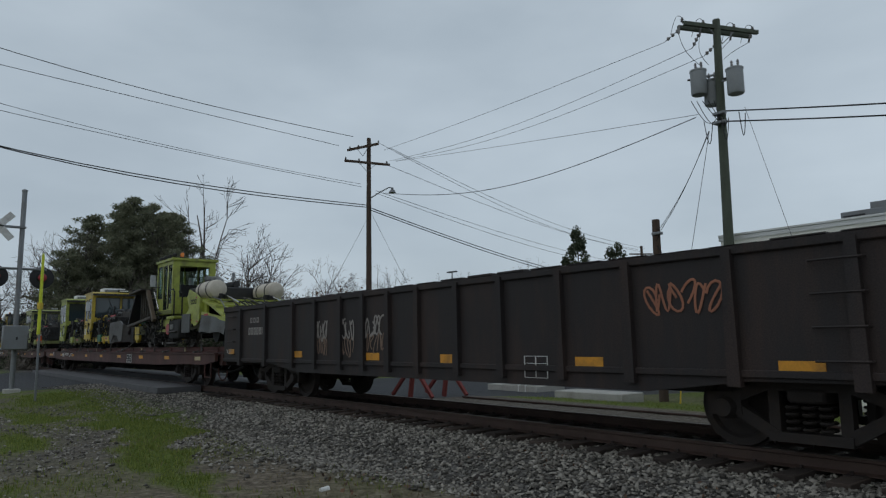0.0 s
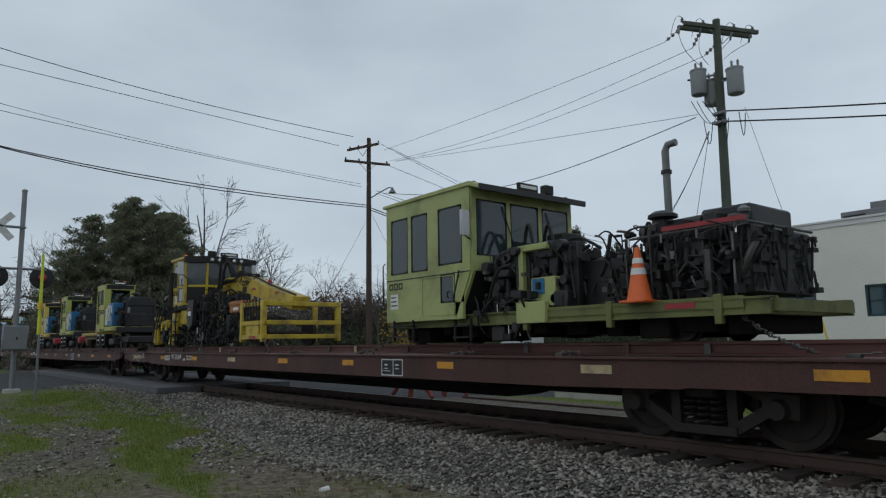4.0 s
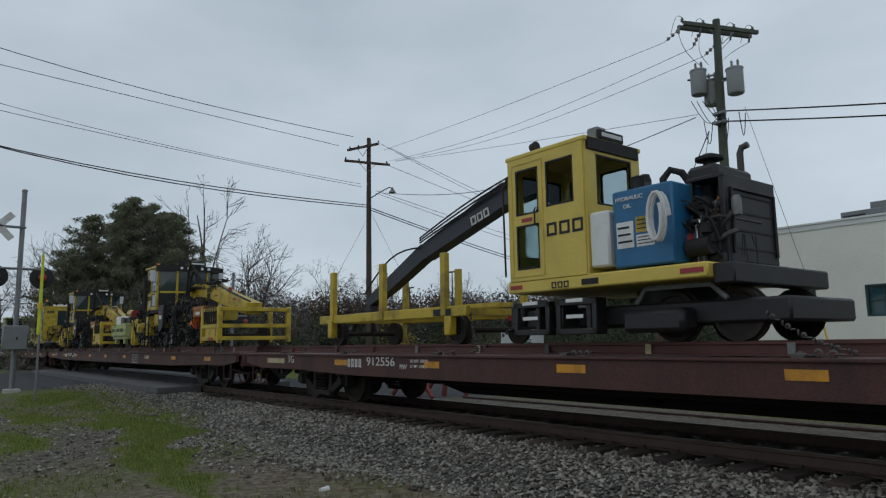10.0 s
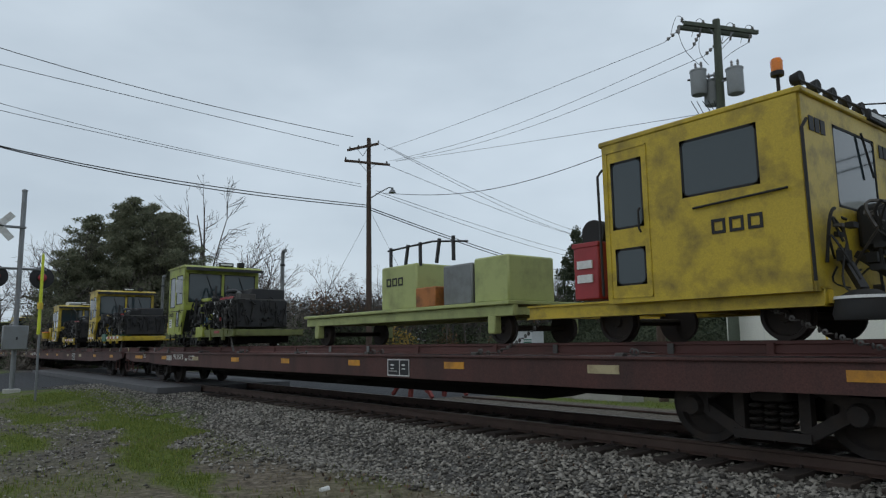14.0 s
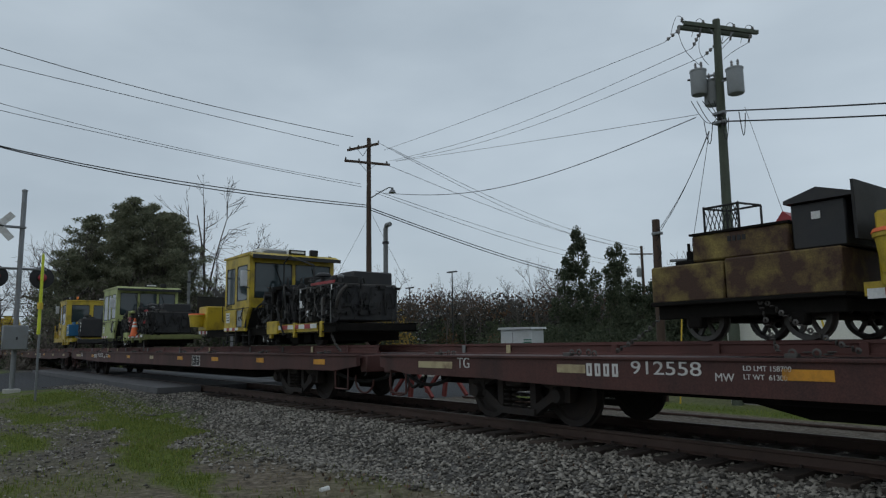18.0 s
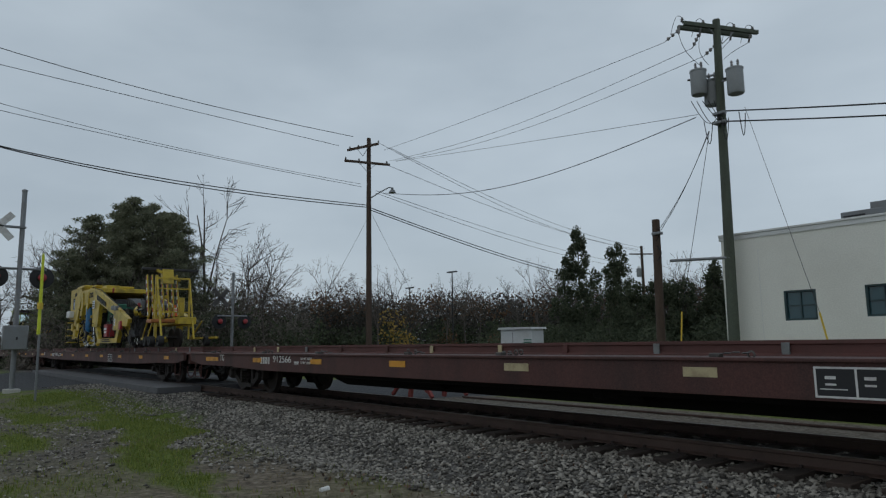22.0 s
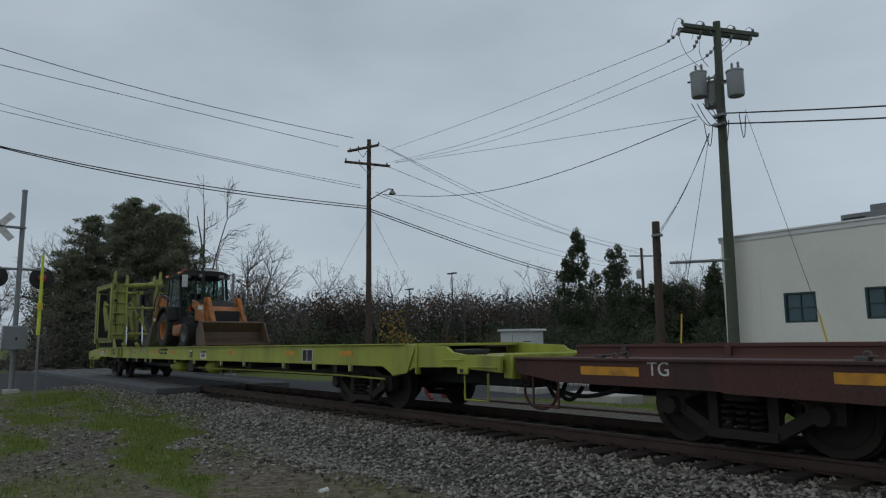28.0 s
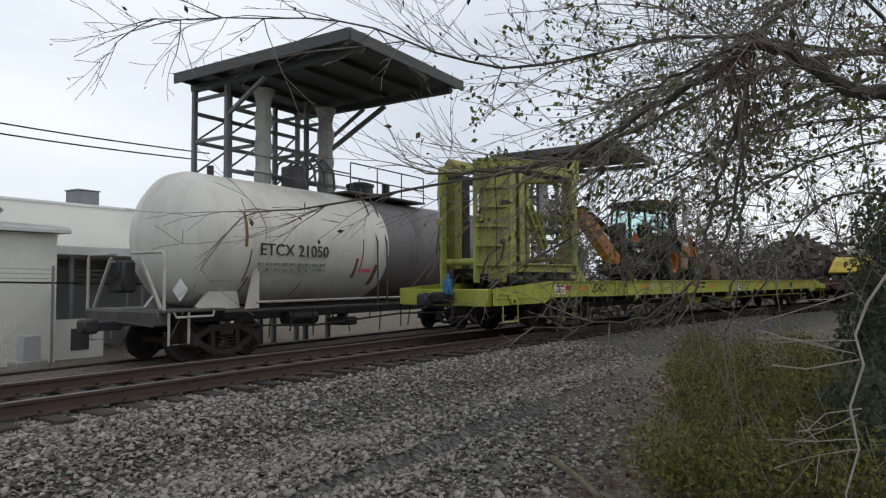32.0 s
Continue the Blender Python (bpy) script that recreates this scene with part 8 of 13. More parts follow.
def tamper():
    p = thing("tamping_machine", "large yellow tamping machine with an arched frame and a marker tower", "track machine")
    y0, y1 = -1.3, -1.14
    for s in (-1, 1):
        ya, yb = (y0, y1) if s < 0 else (-y1, -y0)
        fr = Build()
        # top beam, in convex pieces, with the arches left open below it
        fr.prism([(3.0, 2.35), (4.2, 2.1), (7.0, 2.15), (7.3, 2.62), (5.6, 2.86), (3.0, 2.86)], ya - 0.004, yb - 0.004)
        fr.prism([(6.9, 2.15), (7.7, 2.05), (11.4, 1.2), (11.7, 1.5), (7.4, 2.62), (6.9, 2.62)], ya - 0.008, yb - 0.008)
        fr.prism([(6.6, 1.05), (7.55, 1.05), (7.75, 1.9), (7.9, 2.1), (6.9, 2.3), (6.45, 1.75)], ya - 0.012, yb - 0.012)
        fr.prism([(7.1, .95), (7.5, .95), (8.05, .25), (7.75, .25)], ya - 0.016, yb - 0.016)
        fr.prism([(6.9, 1.0), (7.55, 1.0), (7.55, 1.12), (6.9, 1.12)], ya - 0.020, yb - 0.020)
        fr.prism([(7.75, .22), (11.2, .22), (11.2, .42), (7.75, .42)], ya - 0.024, yb - 0.024)
        fr.prism([(10.85, .22), (11.25, .22), (11.65, .9), (11.65, 1.3), (11.25, 1.3), (11.1, .7)], ya - 0.028, yb - 0.028)
        fr.prism([(10.9, .95), (12.8, .85), (12.9, 1.15), (11.5, 1.55), (10.9, 1.45)], ya - 0.032, yb - 0.032)
        fr.prism([(2.6, 1.5), (3.1, 1.4), (3.6, 2.3), (4.2, 2.75), (3.0, 2.86), (2.8, 2.2)], ya - 0.036, yb - 0.036)
        f = part("side_frame", fr, YELLOW, p, "arched yellow steel side frame")
        for x in (3.9, 5.1):
            part("hanger", Build().prism([(x, 1.5), (x + .22, 1.45), (x + .5, 2.2), (x + .45, 2.7), (x + .1, 2.7), (x + .05, 2.0)], ya - .06, yb + .06), YELLOW, f)
            part("hanger_pin", Build().lathe([(0, -.1), (.07, -.1), (.07, .1), (0, .1)], (x + .12, ya, 1.55), "y", 10), DARK, f)
        part("pipe_run", Build().tube([(5.6, ya, 2.9), (7.4, ya, 2.66), (11.6, ya, 1.54)], .025, 6), YELLOW, f)
        part("pipe_run", Build().tube([(5.6, ya + .1, 2.94), (7.4, ya + .1, 2.7), (11.6, ya + .1, 1.58)], .018, 6), BLACK, f)
    part("top_plate", Build().box(3.0, 7.2, -1.14, 1.14, 2.6, 2.8, .02), YELLOW, p)
    part("roof_box", Build().box(6.2, 7.1, -.9, -.3, 2.75, 2.95, .02), YELLOW, p)
    part("roof_ring", Build().lathe([(.06, -.02), (.12, -.02), (.12, .02), (.06, .02)], (8.0, -.8, 2.65), "y", 14), RED, p)
    brand(p, 5.75, -1.345, 2.42, .22)
    for i in range(6):
        part("model_mark", Build().prism([(7.35 + i * .3, 2.25 - i * .075), (7.55 + i * .3, 2.2 - i * .075), (7.55 + i * .3, 2.42 - i * .075), (7.35 + i * .3, 2.47 - i * .075)], -1.350, -1.335), INK, p, "dark block lettering")
    notice(p, 6.5, -1.345, 1.85, .45, .38)
    for k in range(2):
        part("text_bar", Build().box(8.7, 10.1 - .1 * k, -1.346, -1.32, .26 + .08 * k, .31 + .08 * k), INK, p)
    # rear cab
    near = [(1.5, 2.0, 2.0, 2.6)]
    cb = cabin(p, .9, 3.6, 1.5, 3.02, YELLOW, near, [], [(-.9, .9, 2.1, 2.8)], w=1.25, over=.06)
    part("cab_top", Build().box(2.0, 3.7, -1.2, 1.2, 3.08, 3.2, .03), YELLOW, cb)
    brand(cb, 1.9, -1.28, 2.7, .16)
    part("rear_lamps", Build().box(.7, .9, -1.1, -.6, 2.8, 3.0, .04), BLACK, cb)
    part("side_cooler", Build().box(1.1, 1.9, -1.5, -1.25, 1.6, 1.95, .03), WHITE, cb)
    part("camera_post", Build().box(4.6, 4.75, -.9, -.75, 2.8, 3.1).box(4.2, 5.2, -.95, -.7, 3.05, 3.12), YELLOW, p)
    part("head_lamp", Build().box(5.1, 5.25, -.95, -.7, 3.1, 3.25, .03), BLACK, p)
    part("rear_frame", Build().box(.3, 3.2, -1.05, 1.05, .5, .75, .03), YELLOW, p)
    for z in (.3, .65, 1.0, 1.35):
        part("rear_step", Build().box(.2, .75, -1.3, -.8, z, z + .05, .01), YELLOW, p)
    guard_rail(p, [(.25, -1.3, .15), (.25, -1.3, 1.8), (.35, -1.3, 2.0), (.8, -1.3, 2.0)], .025)
    part("tread_side", Build().bar((.22, -1.3, .2), (.22, -1.3, 1.4), .05), YELLOW, p)
    for k, (x, z, w) in enumerate(((.8, .9, .5), (1.4, .6, .6), (2.2, .9, .6), (1.6, 1.15, .5), (2.6, .4, .5))):
        part("gear_housing", Build().box(x, x + w, -1.2, -.7, z, z + .4, .05), YELLOW, p)
    # tamping banks
    work_head(p, 2.9, 3.9, -.95, .1, 1.7, 61, YELLOW, 4)
    work_head(p, 4.3, 5.0, -1.0, .1, 2.0, 62, DARK, 4)
    work_head(p, 5.3, 6.4, -1.0, .1, 2.0, 63, YELLOW, 4)
    part("accumulator", Build().lathe([(0, 0), (.08, .03), (.17, .12), (.18, .2), (.18, 1.15), (.15, 1.28), (0, 1.32)], (5.35, -1.2, .75), "z", 18), BLUE, p, "blue hydraulic accumulator bottle")
    hoses(p, 26, 3.0, 7.0, -1.2, -.9, .3, 2.0, 64, .026)
    hoses(p, 14, 8.4, 13.4, -1.1, -.8, .3, 1.3, 67, .024)
    work_head(p, 11.8, 13.2, -.85, .12, 1.0, 68, DARK, 4, "drive_gear")
    part("bay_wall", Build().box(3.0, 7.2, -.5, .5, .5, 2.3, .03), DARK, p)
    part("bay_wall", Build().box(8.4, 11.3, .4, .6, .4, 1.7, .03), DARK, p)
    part("lift_cylinder", Build().tube([(6.2, -1.2, 2.2), (6.35, -1.2, 1.0)], .09, 10), YELLOW, p)
    part("piston_rod", Build().tube([(6.35, -1.2, 1.0), (6.4, -1.2, .5)], .04, 8), CHROME, p)
    # engine bay
    part("fuel_tank", Build().box(7.75, 8.5, -.95, .2, 1.0, 2.0, .05), GREEN, p, "green fuel tank")
    engine(p, 8.3, 10.3, .6, 1.6, -.9, .9, seed=65, cleaner=False)
    part("engine_cover", Build().prism([(10.0, 1.85), (11.6, 1.6), (11.6, 1.8), (11.0, 2.02), (10.2, 2.15)], -.7, .7), DARK, p)
    for k in range(5):
        part("engine_rib", Build().box(10.2 + .28 * k, 10.26 + .28 * k, -.72, .72, 1.75, 2.16 - .09 * k, .01), BLACK, p)
    red_chest(p, 8.6, 9.15, -1.25, -.9, .5, 1.05)
    part("grey_cabinet", Build().box(10.1, 10.4, -1.25, -1.0, .75, 1.4, .02), GREY, p)
    k = part("yellow_cabinet", Build().box(10.4, 11.0, -1.28, -.9, .75, 1.45, .02), YELLOW, p)
    notice(k, 10.5, -1.285, .95, .25, .3)
    part("extinguisher", Build().box(11.7, 12.0, -1.4, -1.28, .75, 1.1, .03), RED, p)
    part("valve_block", Build().box(10.3, 10.7, -1.4, -1.28, 1.62, 1.8, .02), GREY, p)
    part("valve_block", Build().box(10.75, 11.2, -1.4, -1.28, 1.58, 1.76, .02), GREY, p)
    part("air_tank", Build().lathe([(0, -.6), (.2, -.55), (.25, -.4), (.25, .4), (.2, .55), (0, .6)], (12.2, -.6, 1.5), "x", 18), YELLOW, p)
    for x in (3.0, 11.9, 12.7):
        rail_wheel(p, x, .38)
        part("axle_guard", Build().box(x - .35, x + .35, -1.1, -1.0, .45, .9, .05), YELLOW if x < 12.5 else DARK, p)
    # front beam and carrier
    part("front_beam", Build().box(12.7, 16.0, -.35, .35, .85, 1.12, .02), YELLOW, p)
    part("beam_cover", Build().box(13.9, 15.2, -.33, .33, 1.12, 1.18, .02), BLACK, p)
    part("mast", Build().box(13.6, 13.8, -.6, -.4, 1.0, 2.0, .02).box(13.6, 13.8, .4, .6, 1.0, 2.0, .02), YELLOW, p)
    part("mast_brace", Build().bar((13.75, -.5, 1.95), (14.5, -.5, 1.1), .16, .16), YELLOW, p)
    part("mast_arm", Build().tube([(13.7, -.5, 1.9), (15.1, -.5, 1.92)], .07, 10), YELLOW, p)
    part("black_box", Build().box(13.1, 13.6, -.9, -.3, 1.35, 1.9, .03), DARK, p)
    beacon(p, 12.8, -.9, 1.6, RED)
    work_light(p, 13.0, -.95, 1.4)
    hoses(p, 6, 12.8, 13.7, -.9, -.4, 1.3, 2.1, 66, .022)
    part("lamp_bracket", Build().box(12.6, 13.5, -.98, -.9, 1.5, 1.56), GREY, p)
    fr = part("trolley_frame", Build().box(13.6, 16.6, -1.0, -.92, .3, .38, .01).box(13.6, 16.6, .92, 1.0, .3, .38, .01), YELLOW, p)
    for a, c in (((13.7, -.96, .36), (15.6, -1.0, 2.3)), ((14.4, -.96, .4), (15.6, -1.0, 1.4)), ((13.8, .9, .36), (15.0, .9, 1.0))):
        part("brace", Build().bar(a, c, .045), YELLOW, fr)
    # tower of barrier boards
    tw = part("tower_leg", Build().bar((15.5, -1.0, .3), (15.45, -1.0, 2.7), .09), YELLOW, p)
    for a, c, w in (((16.3, -1.0, .3), (15.5, -1.0, 2.6), .08), ((16.2, .2, .3), (15.5, .2, 2.6), .08), ((15.6, .2, .3), (15.5, .2, 2.6), .08), ((15.5, -1.0, 2.6), (15.5, .2, 2.6), .1), ((15.6, -1.0, 2.2), (15.6, .2, 2.2), .07), ((15.9, -1.0, 1.3), (15.9, .2, 1.3), .07), ((15.4, -1.0, 2.9), (15.3, -.1, 2.55), .14)):
        part("tower_bar", Build().bar(a, c, w * .72), YELLOW, tw)
    part("cross_head", Build().box(15.2, 15.35, -1.5, .6, 2.9, 3.0, .02), DARK, p)
    part("tower_cap", Build().prism([(15.25, 2.4), (15.55, 2.4), (15.45, 2.95), (15.2, 2.95)], -.8, -.4), YELLOW, p)
    for k in range(7):
        m = pose(14.95 + .05 * k, -1.15 + .17 * k, 1.12, 0, -15, 0)
        bd = part("barrier_board", Build().box(0, .14, 0, .05, 0, 1.7, .01, m), YELLOW, p, "yellow board with red and white stripes")
        st = Build()
        sw = Build()
        for i in range(10):
            (st if i % 2 else sw).box(.02, .12, -.006, .02, .08 + i * .16, .21 + i * .16, 0, m)
        part("red_stripe", st, RED, bd)
        part("white_stripe", sw, WHITE, bd)
    part("board_foot", Build().box(15.0, 15.7, -1.2, .3, .92, 1.05, .02), DIGGER, p)
    for x, y in ((14.8, -1.1), (15.6, -1.15), (16.5, -1.1), (15.6, .9)):
        part("trolley_wheel", Build().lathe([(.05, -.1), (.17, -.1), (.19, -.06), (.19, .06), (.17, .1), (.05, .1)], (x, y, .23), "y", 18), BLACK, p)
    cone(p, 13.2, .4, 1.12, .6)
    chains(p, [((12.9, -1.2, .95), (13.1, -1.25, -.12)), ((4.5, -1.0, .3), (3.8, -1.25, -.12)), ((8.0, -1.2, .3), (7.2, -1.25, -.12))])
    return p


place(tamper(), -297.4, 10)
# ---------------------------------------------------------------- the last car: lime flat with a steel rack and a backhoe loader


def lime_flatcar():
    x0, x1 = -361.1, -333.45
    car = thing("flatcar", "lime-green steel flatcar with orange reflectors and black stencils", "flatcar", "flatcars of the work train")
    CARS.append((car, (x0 + x1) / 2, x1 - x0))
    h = (x1 - x0) / 2
    prof = [(0, .72), (1.9, .74), (2.2, .86), (3.6, .86), (4.4, .84), (23.6, .84), (24.5, .84), (24.85, .67), (25.15, .72), (25.5, .84), (26.6, .86), (27.65, .80), (27.65, 1.04),
            (26.8, 1.06), (26.5, 1.10), (26.35, 1.19), (25.55, 1.22), (25.2, 1.25), (2.2, 1.25), (1.0, 1.16), (0, 1.09)]
    prof = [(x - h, z) for x, z in prof]
    for s in (-1, 1):
        y = s * HALF
        beam = Build().prism(prof, min(y, y - s * .07), max(y, y - s * .07)).box(2.2 - h, 25.2 - h, y - .05, y + .05, 1.225, 1.25, .006)
        part("side_sill", beam, CAR_LIME, car)
    part("deck_plate", Build().box(2.2 - h, 25.2 - h, -HALF + .05, HALF - .05, 1.2, 1.235), CAR_LIME, car)
    part("end_platform", Build().box(.1 - h, 2.2 - h, -HALF + .07, HALF - .07, .98, 1.04), CAR_LIME, car)
    part("end_platform", Build().box(25.2 - h, 27.6 - h, -HALF + .07, HALF - .07, .98, 1.04), CAR_LIME, car)
    part("centre_sill", Build().box(.4 - h, 27.2 - h, -.34, .34, .5, .98, .03), DARK, car)
    for k in range(11):
        x = 2.8 + k * 2.2 - h
        part("cross_bearer", Build().box(x - .06, x + .06, -HALF + .08, HALF - .08, .68, 1.15), DARK, car)
    for s in (-1, 1):
        part("end_sill", Build().box(s * h - .1, s * h + .1, -1.3, 1.3, .7, 1.08, .02), CAR_LIME, car)
        part("coupler", coupler(Build(), s * h, s), DARK, car)
        part("air_hose", end_gear(Build(), s * h, s), BLACK, car)
        st = Build()
        st.tube([(s * (h - .3), -HALF + .03, .78), (s * (h - .3), -HALF + .03, .36), (s * (h - .85), -HALF + .03, .36), (s * (h - .85), -HALF + .03, .78)], .02, 5)
        part("stirrup_step", st, CAR_LIME, car)
    for x, w in ((6.6, .07), (7.9, .07), (9.1, .1), (9.75, .07), (12.4, .07), (14.2, .07), (16.4, .07), (18.0, .07), (20.3, .07), (21.8, .07), (23.3, .07)):
        part("stake_bracket", Build().prism([(x - w - h, .86), (x - w * .5 - h, .72), (x + w * .5 - h, .72), (x + w - h, .86)], -HALF + .0, -HALF + .05), PALE_LIME, car)
    for xa, xb, z in ((11.05, 12.05, .62), (14.4, 15.05, .64)):
        tk = part("air_tank", Build().lathe([(0, 0), (.12, .02), (.19, .1), (.19, xb - xa - .1), (.12, xb - xa - .02), (0, xb - xa)], (xa - h, -1.0, z), "x", 18), CAR_LIME, car, "lime-green cylindrical air tank")
        for f in (.3, .7):
            part("tank_band", Build().lathe([(.19, -.02), (.2, -.02), (.2, .02), (.19, .02)], (xa + (xb - xa) * f - h, -1.0, z), "x", 18), CAR_LIME, tk)
    part("brake_cylinder", Build().box(12.7 - h, 13.3 - h, -1.15, -.8, .45, .8, .05), DARK, car)
    part("brake_lever", Build().bar((13.3 - h, -1.1, .6), (14.4 - h, -1.1, .55), .03), DARK, car)
    part("brake_pipe", Build().tube([(13.9 - h, -1.2, .62), (15.6 - h, -1.2, .6), (17.3 - h, -1.25, .62), (22.6 - h, -1.3, .62), (24.4 - h, -1.35, .6)], .018, 6), CAR_LIME, car)
    for x in (3.4, 6.83, 9.82, 12.0, 17.0, 20.4, 22.94):
        part("reflector", Build().box(x - h, x + .48 - h, -HALF - .008, -HALF + .01, 1.02, 1.12), DECAL, car, "orange reflective strip")
    gr = Build()
    for k in range(5):
        # looping sprayed strokes
        cx = 4.12 + .16 * k - h
        pts = [(cx + (.075 + .012 * (k % 2)) * math.cos(.9 + a * .5 * (1 if k % 2 else -1)), -HALF - .004, 1.05 + .02 * (k % 3) + .085 * math.sin(.9 + a * .5)) for a in range(10 + k % 3)]
        gr.tube(pts + [(cx + .1, -HALF - .004, .95 + .05 * (k % 2))], .017, 4)
    gr.v = [(x, -HALF - .004 + (y + HALF + .004) * .25, z) for x, y, z in gr.v]
    part("graffiti", gr, INK, car, "black sprayed looping scribble")
    for xa in (0.0, 26.2):
        part("side_flange", Build().box(xa + .05 - h, xa + 1.4 - h, -HALF - .03, -HALF, .86, .885, .004), CAR_LIME, car)
        part("lift_bracket", Build().box(xa + .5 - h, xa + .75 - h, -HALF - .05, -HALF, .76, .86, .01), CAR_LIME, car)
        part("bracket_hole", Build().box(xa + .58 - h, xa + .66 - h, -HALF - .056, -HALF - .045, .78, .84), DARK, car)
        part("grab_iron", Build().tube([(xa + .15 - h, -HALF, .97), (xa + .17 - h, -HALF - .06, .97), (xa + .6 - h, -HALF - .06, .98), (xa + .62 - h, -HALF, .98)], .012, 5), CAR_LIME, car)
    part("warning_sign", Build().box(2.3 - h, 2.76 - h, -HALF - .008, -HALF, .93, 1.16), WHITE, car)
    lettering("WARNING", .055, RED, car, 2.33 - h, -HALF - .011, 1.085, spread=1.05)
    wl_b = Build()
    for k in range(3):
        wl_b.box(2.34 - h, 2.71 - h, -HALF - .012, -HALF - .006, .96 + .035 * k, .978 + .035 * k)
    part("small_print", wl_b, RED, car)
    part("red_plate", Build().box(2.82 - h, 3.02 - h, -HALF - .006, -HALF, 1.03, 1.13), RED, car)
    part("red_plate", Build().box(10.62 - h, 10.8 - h, -HALF - .006, -HALF, 1.05, 1.15), RED, car)
    lettering("LD LMT  185000", .07, INK, car, 10.85 - h, -HALF - .003, 1.10, spread=1.15)
    lettering("LT WT   74000", .07, INK, car, 10.85 - h, -HALF - .003, .98, spread=1.15)
    part("reporting_mark", blocks(Build(), 7.37 - h, -HALF - .001, 1.0, .15, 4, .1, .35), FADED, car, "white painted block lettering")
    lettering("912229", .15, FADED, car, 8.32 - h, -HALF - .003, 1.0, spread=1.25)
    part("plate_panel", Build().box(13.85 - h, 14.09 - h, -HALF - .006, -HALF, .93, 1.13), INK, car)
    lettering("PLATE", .05, WHITE, car, 13.87 - h, -HALF - .009, 1.07, spread=1.0)
    lettering("C", .09, WHITE, car, 13.93 - h, -HALF - .009, .95)
    part("hump_sign", Build().box(14.8 - h, 15.26 - h, -HALF - .006, -HALF, .89, 1.12), WHITE, car)
    for k, w in enumerate(("DO NOT", "HUMP")):
        lettering(w, .085, INK, car, 14.84 + .03 * k - h, -HALF - .009, 1.015 - .1 * k, spread=.95)
    st = part("stencil_panel", Build().box(21.3 - h, 21.75 - h, -HALF - .006, -HALF, .9, 1.14), INK, car)
    for a, b2, c, d in ((21.28, 21.77, .88, .9), (21.28, 21.77, 1.14, 1.16), (21.28, 21.3, .88, 1.16), (21.75, 21.77, .88, 1.16), (21.5, 21.52, .88, 1.16)):
        part("stencil_line", Build().box(a - h, b2 - h, -HALF - .009, -HALF, c, d), LETTER, st)
    # end-of-train device on the rear coupler
    dev = part("end_of_train_device", Build().box(-.42 - h, -.27 - h, -.5, -.3, .95, 1.3, .03), BLUE, car, "blue end-of-train marker box")
    part("device_mount", Build().box(-.62 - h, -.1 - h, -.42, -.1, .78, 1.02, .04), BLACK, dev)
    part("marker_lamp", Build().lathe([(0, 0), (.05, 0), (.05, .09), (.02, .12), (0, .12)], (-.34 - h, -.4, 1.3), "z", 10), BLUE, dev)
    part("aerial", Build().tube([(-.3 - h, -.4, 1.3), (-.3 - h, -.4, 1.62)], .005, 4), BLACK, dev)
    part("air_hose", Build().tube(arc((-.3 - h, -.45, .95), (.2 - h, -.5, .95), .45, 12), .02, 6), BLACK, dev)
    part("air_hose", Build().tube([(-.32 - h, -.45, .85), (-.3 - h, -.5, .5), (-.38 - h, -.5, .3), (-.2 - h, -.5, .38), (.1 - h, -.55, .55)], .02, 6), BLACK, dev)
    part("air_hose", Build().tube(arc((.1 - h, -.8, .7), (.9 - h, -.9, .7), -.3, 12), .025, 6), BLACK, car)
    for x in (5.27, 5.46, 5.77, 5.93):
        part("side_rib", Build().box(x - h, x + .03 - h, -HALF - .03, -HALF, .86, 1.22, .006), CAR_LIME, car)
    part("end_flange", Build().box(25.55 - h, 25.6 - h, -HALF - .04, -HALF + .06, .72, 1.24, .01), CAR_LIME, car)
    part("corner_plate", Build().prism([(24.85 - h, .68), (25.3 - h, .74), (25.55 - h, 1.2), (25.3 - h, 1.24), (25.15 - h, 1.0)], -HALF - .03, -HALF - .005), CAR_LIME, car)
    part("hand_rail", Build().tube([(27.0 - h, -HALF + .3, 1.05), (27.0 - h, -HALF + .3, 1.2), (27.5 - h, -HALF + .3, 1.2), (27.5 - h, -HALF + .3, 1.05)], .014, 6), CAR_RED, car)
    part("winch_bracket", Build().prism([(25.65 - h, 1.05), (26.1 - h, 1.05), (26.0 - h, 1.18), (25.75 - h, 1.14)], -HALF + .1, -HALF + .16).box(25.9 - h, 26.4 - h, -.9, -.5, 1.05, 1.14, .02), DARK, car)
    add_trucks(car, (3.45 - h, 23.15 - h), len(CARS) - 1)
    return car


def strip(b, xa, ya, xb, yb, th, z0, z1):
    """An upright plate between two points of the plan."""
    d = Vector((xb - xa, yb - ya, 0)).normalized()
    n = Vector((-d.y, d.x, 0)) * th / 2
    v = []
    for z in (z0, z1):
        v += [(xa - n.x, ya - n.y, z), (xb - n.x, yb - n.y, z), (xb + n.x, yb + n.y, z), (xa + n.x, ya + n.y, z)]
    return b.add(v, [(3, 2, 1, 0), (4, 5, 6, 7), (0, 1, 5, 4), (1, 2, 6, 5), (2, 3, 7, 6), (3, 0, 4, 7)])


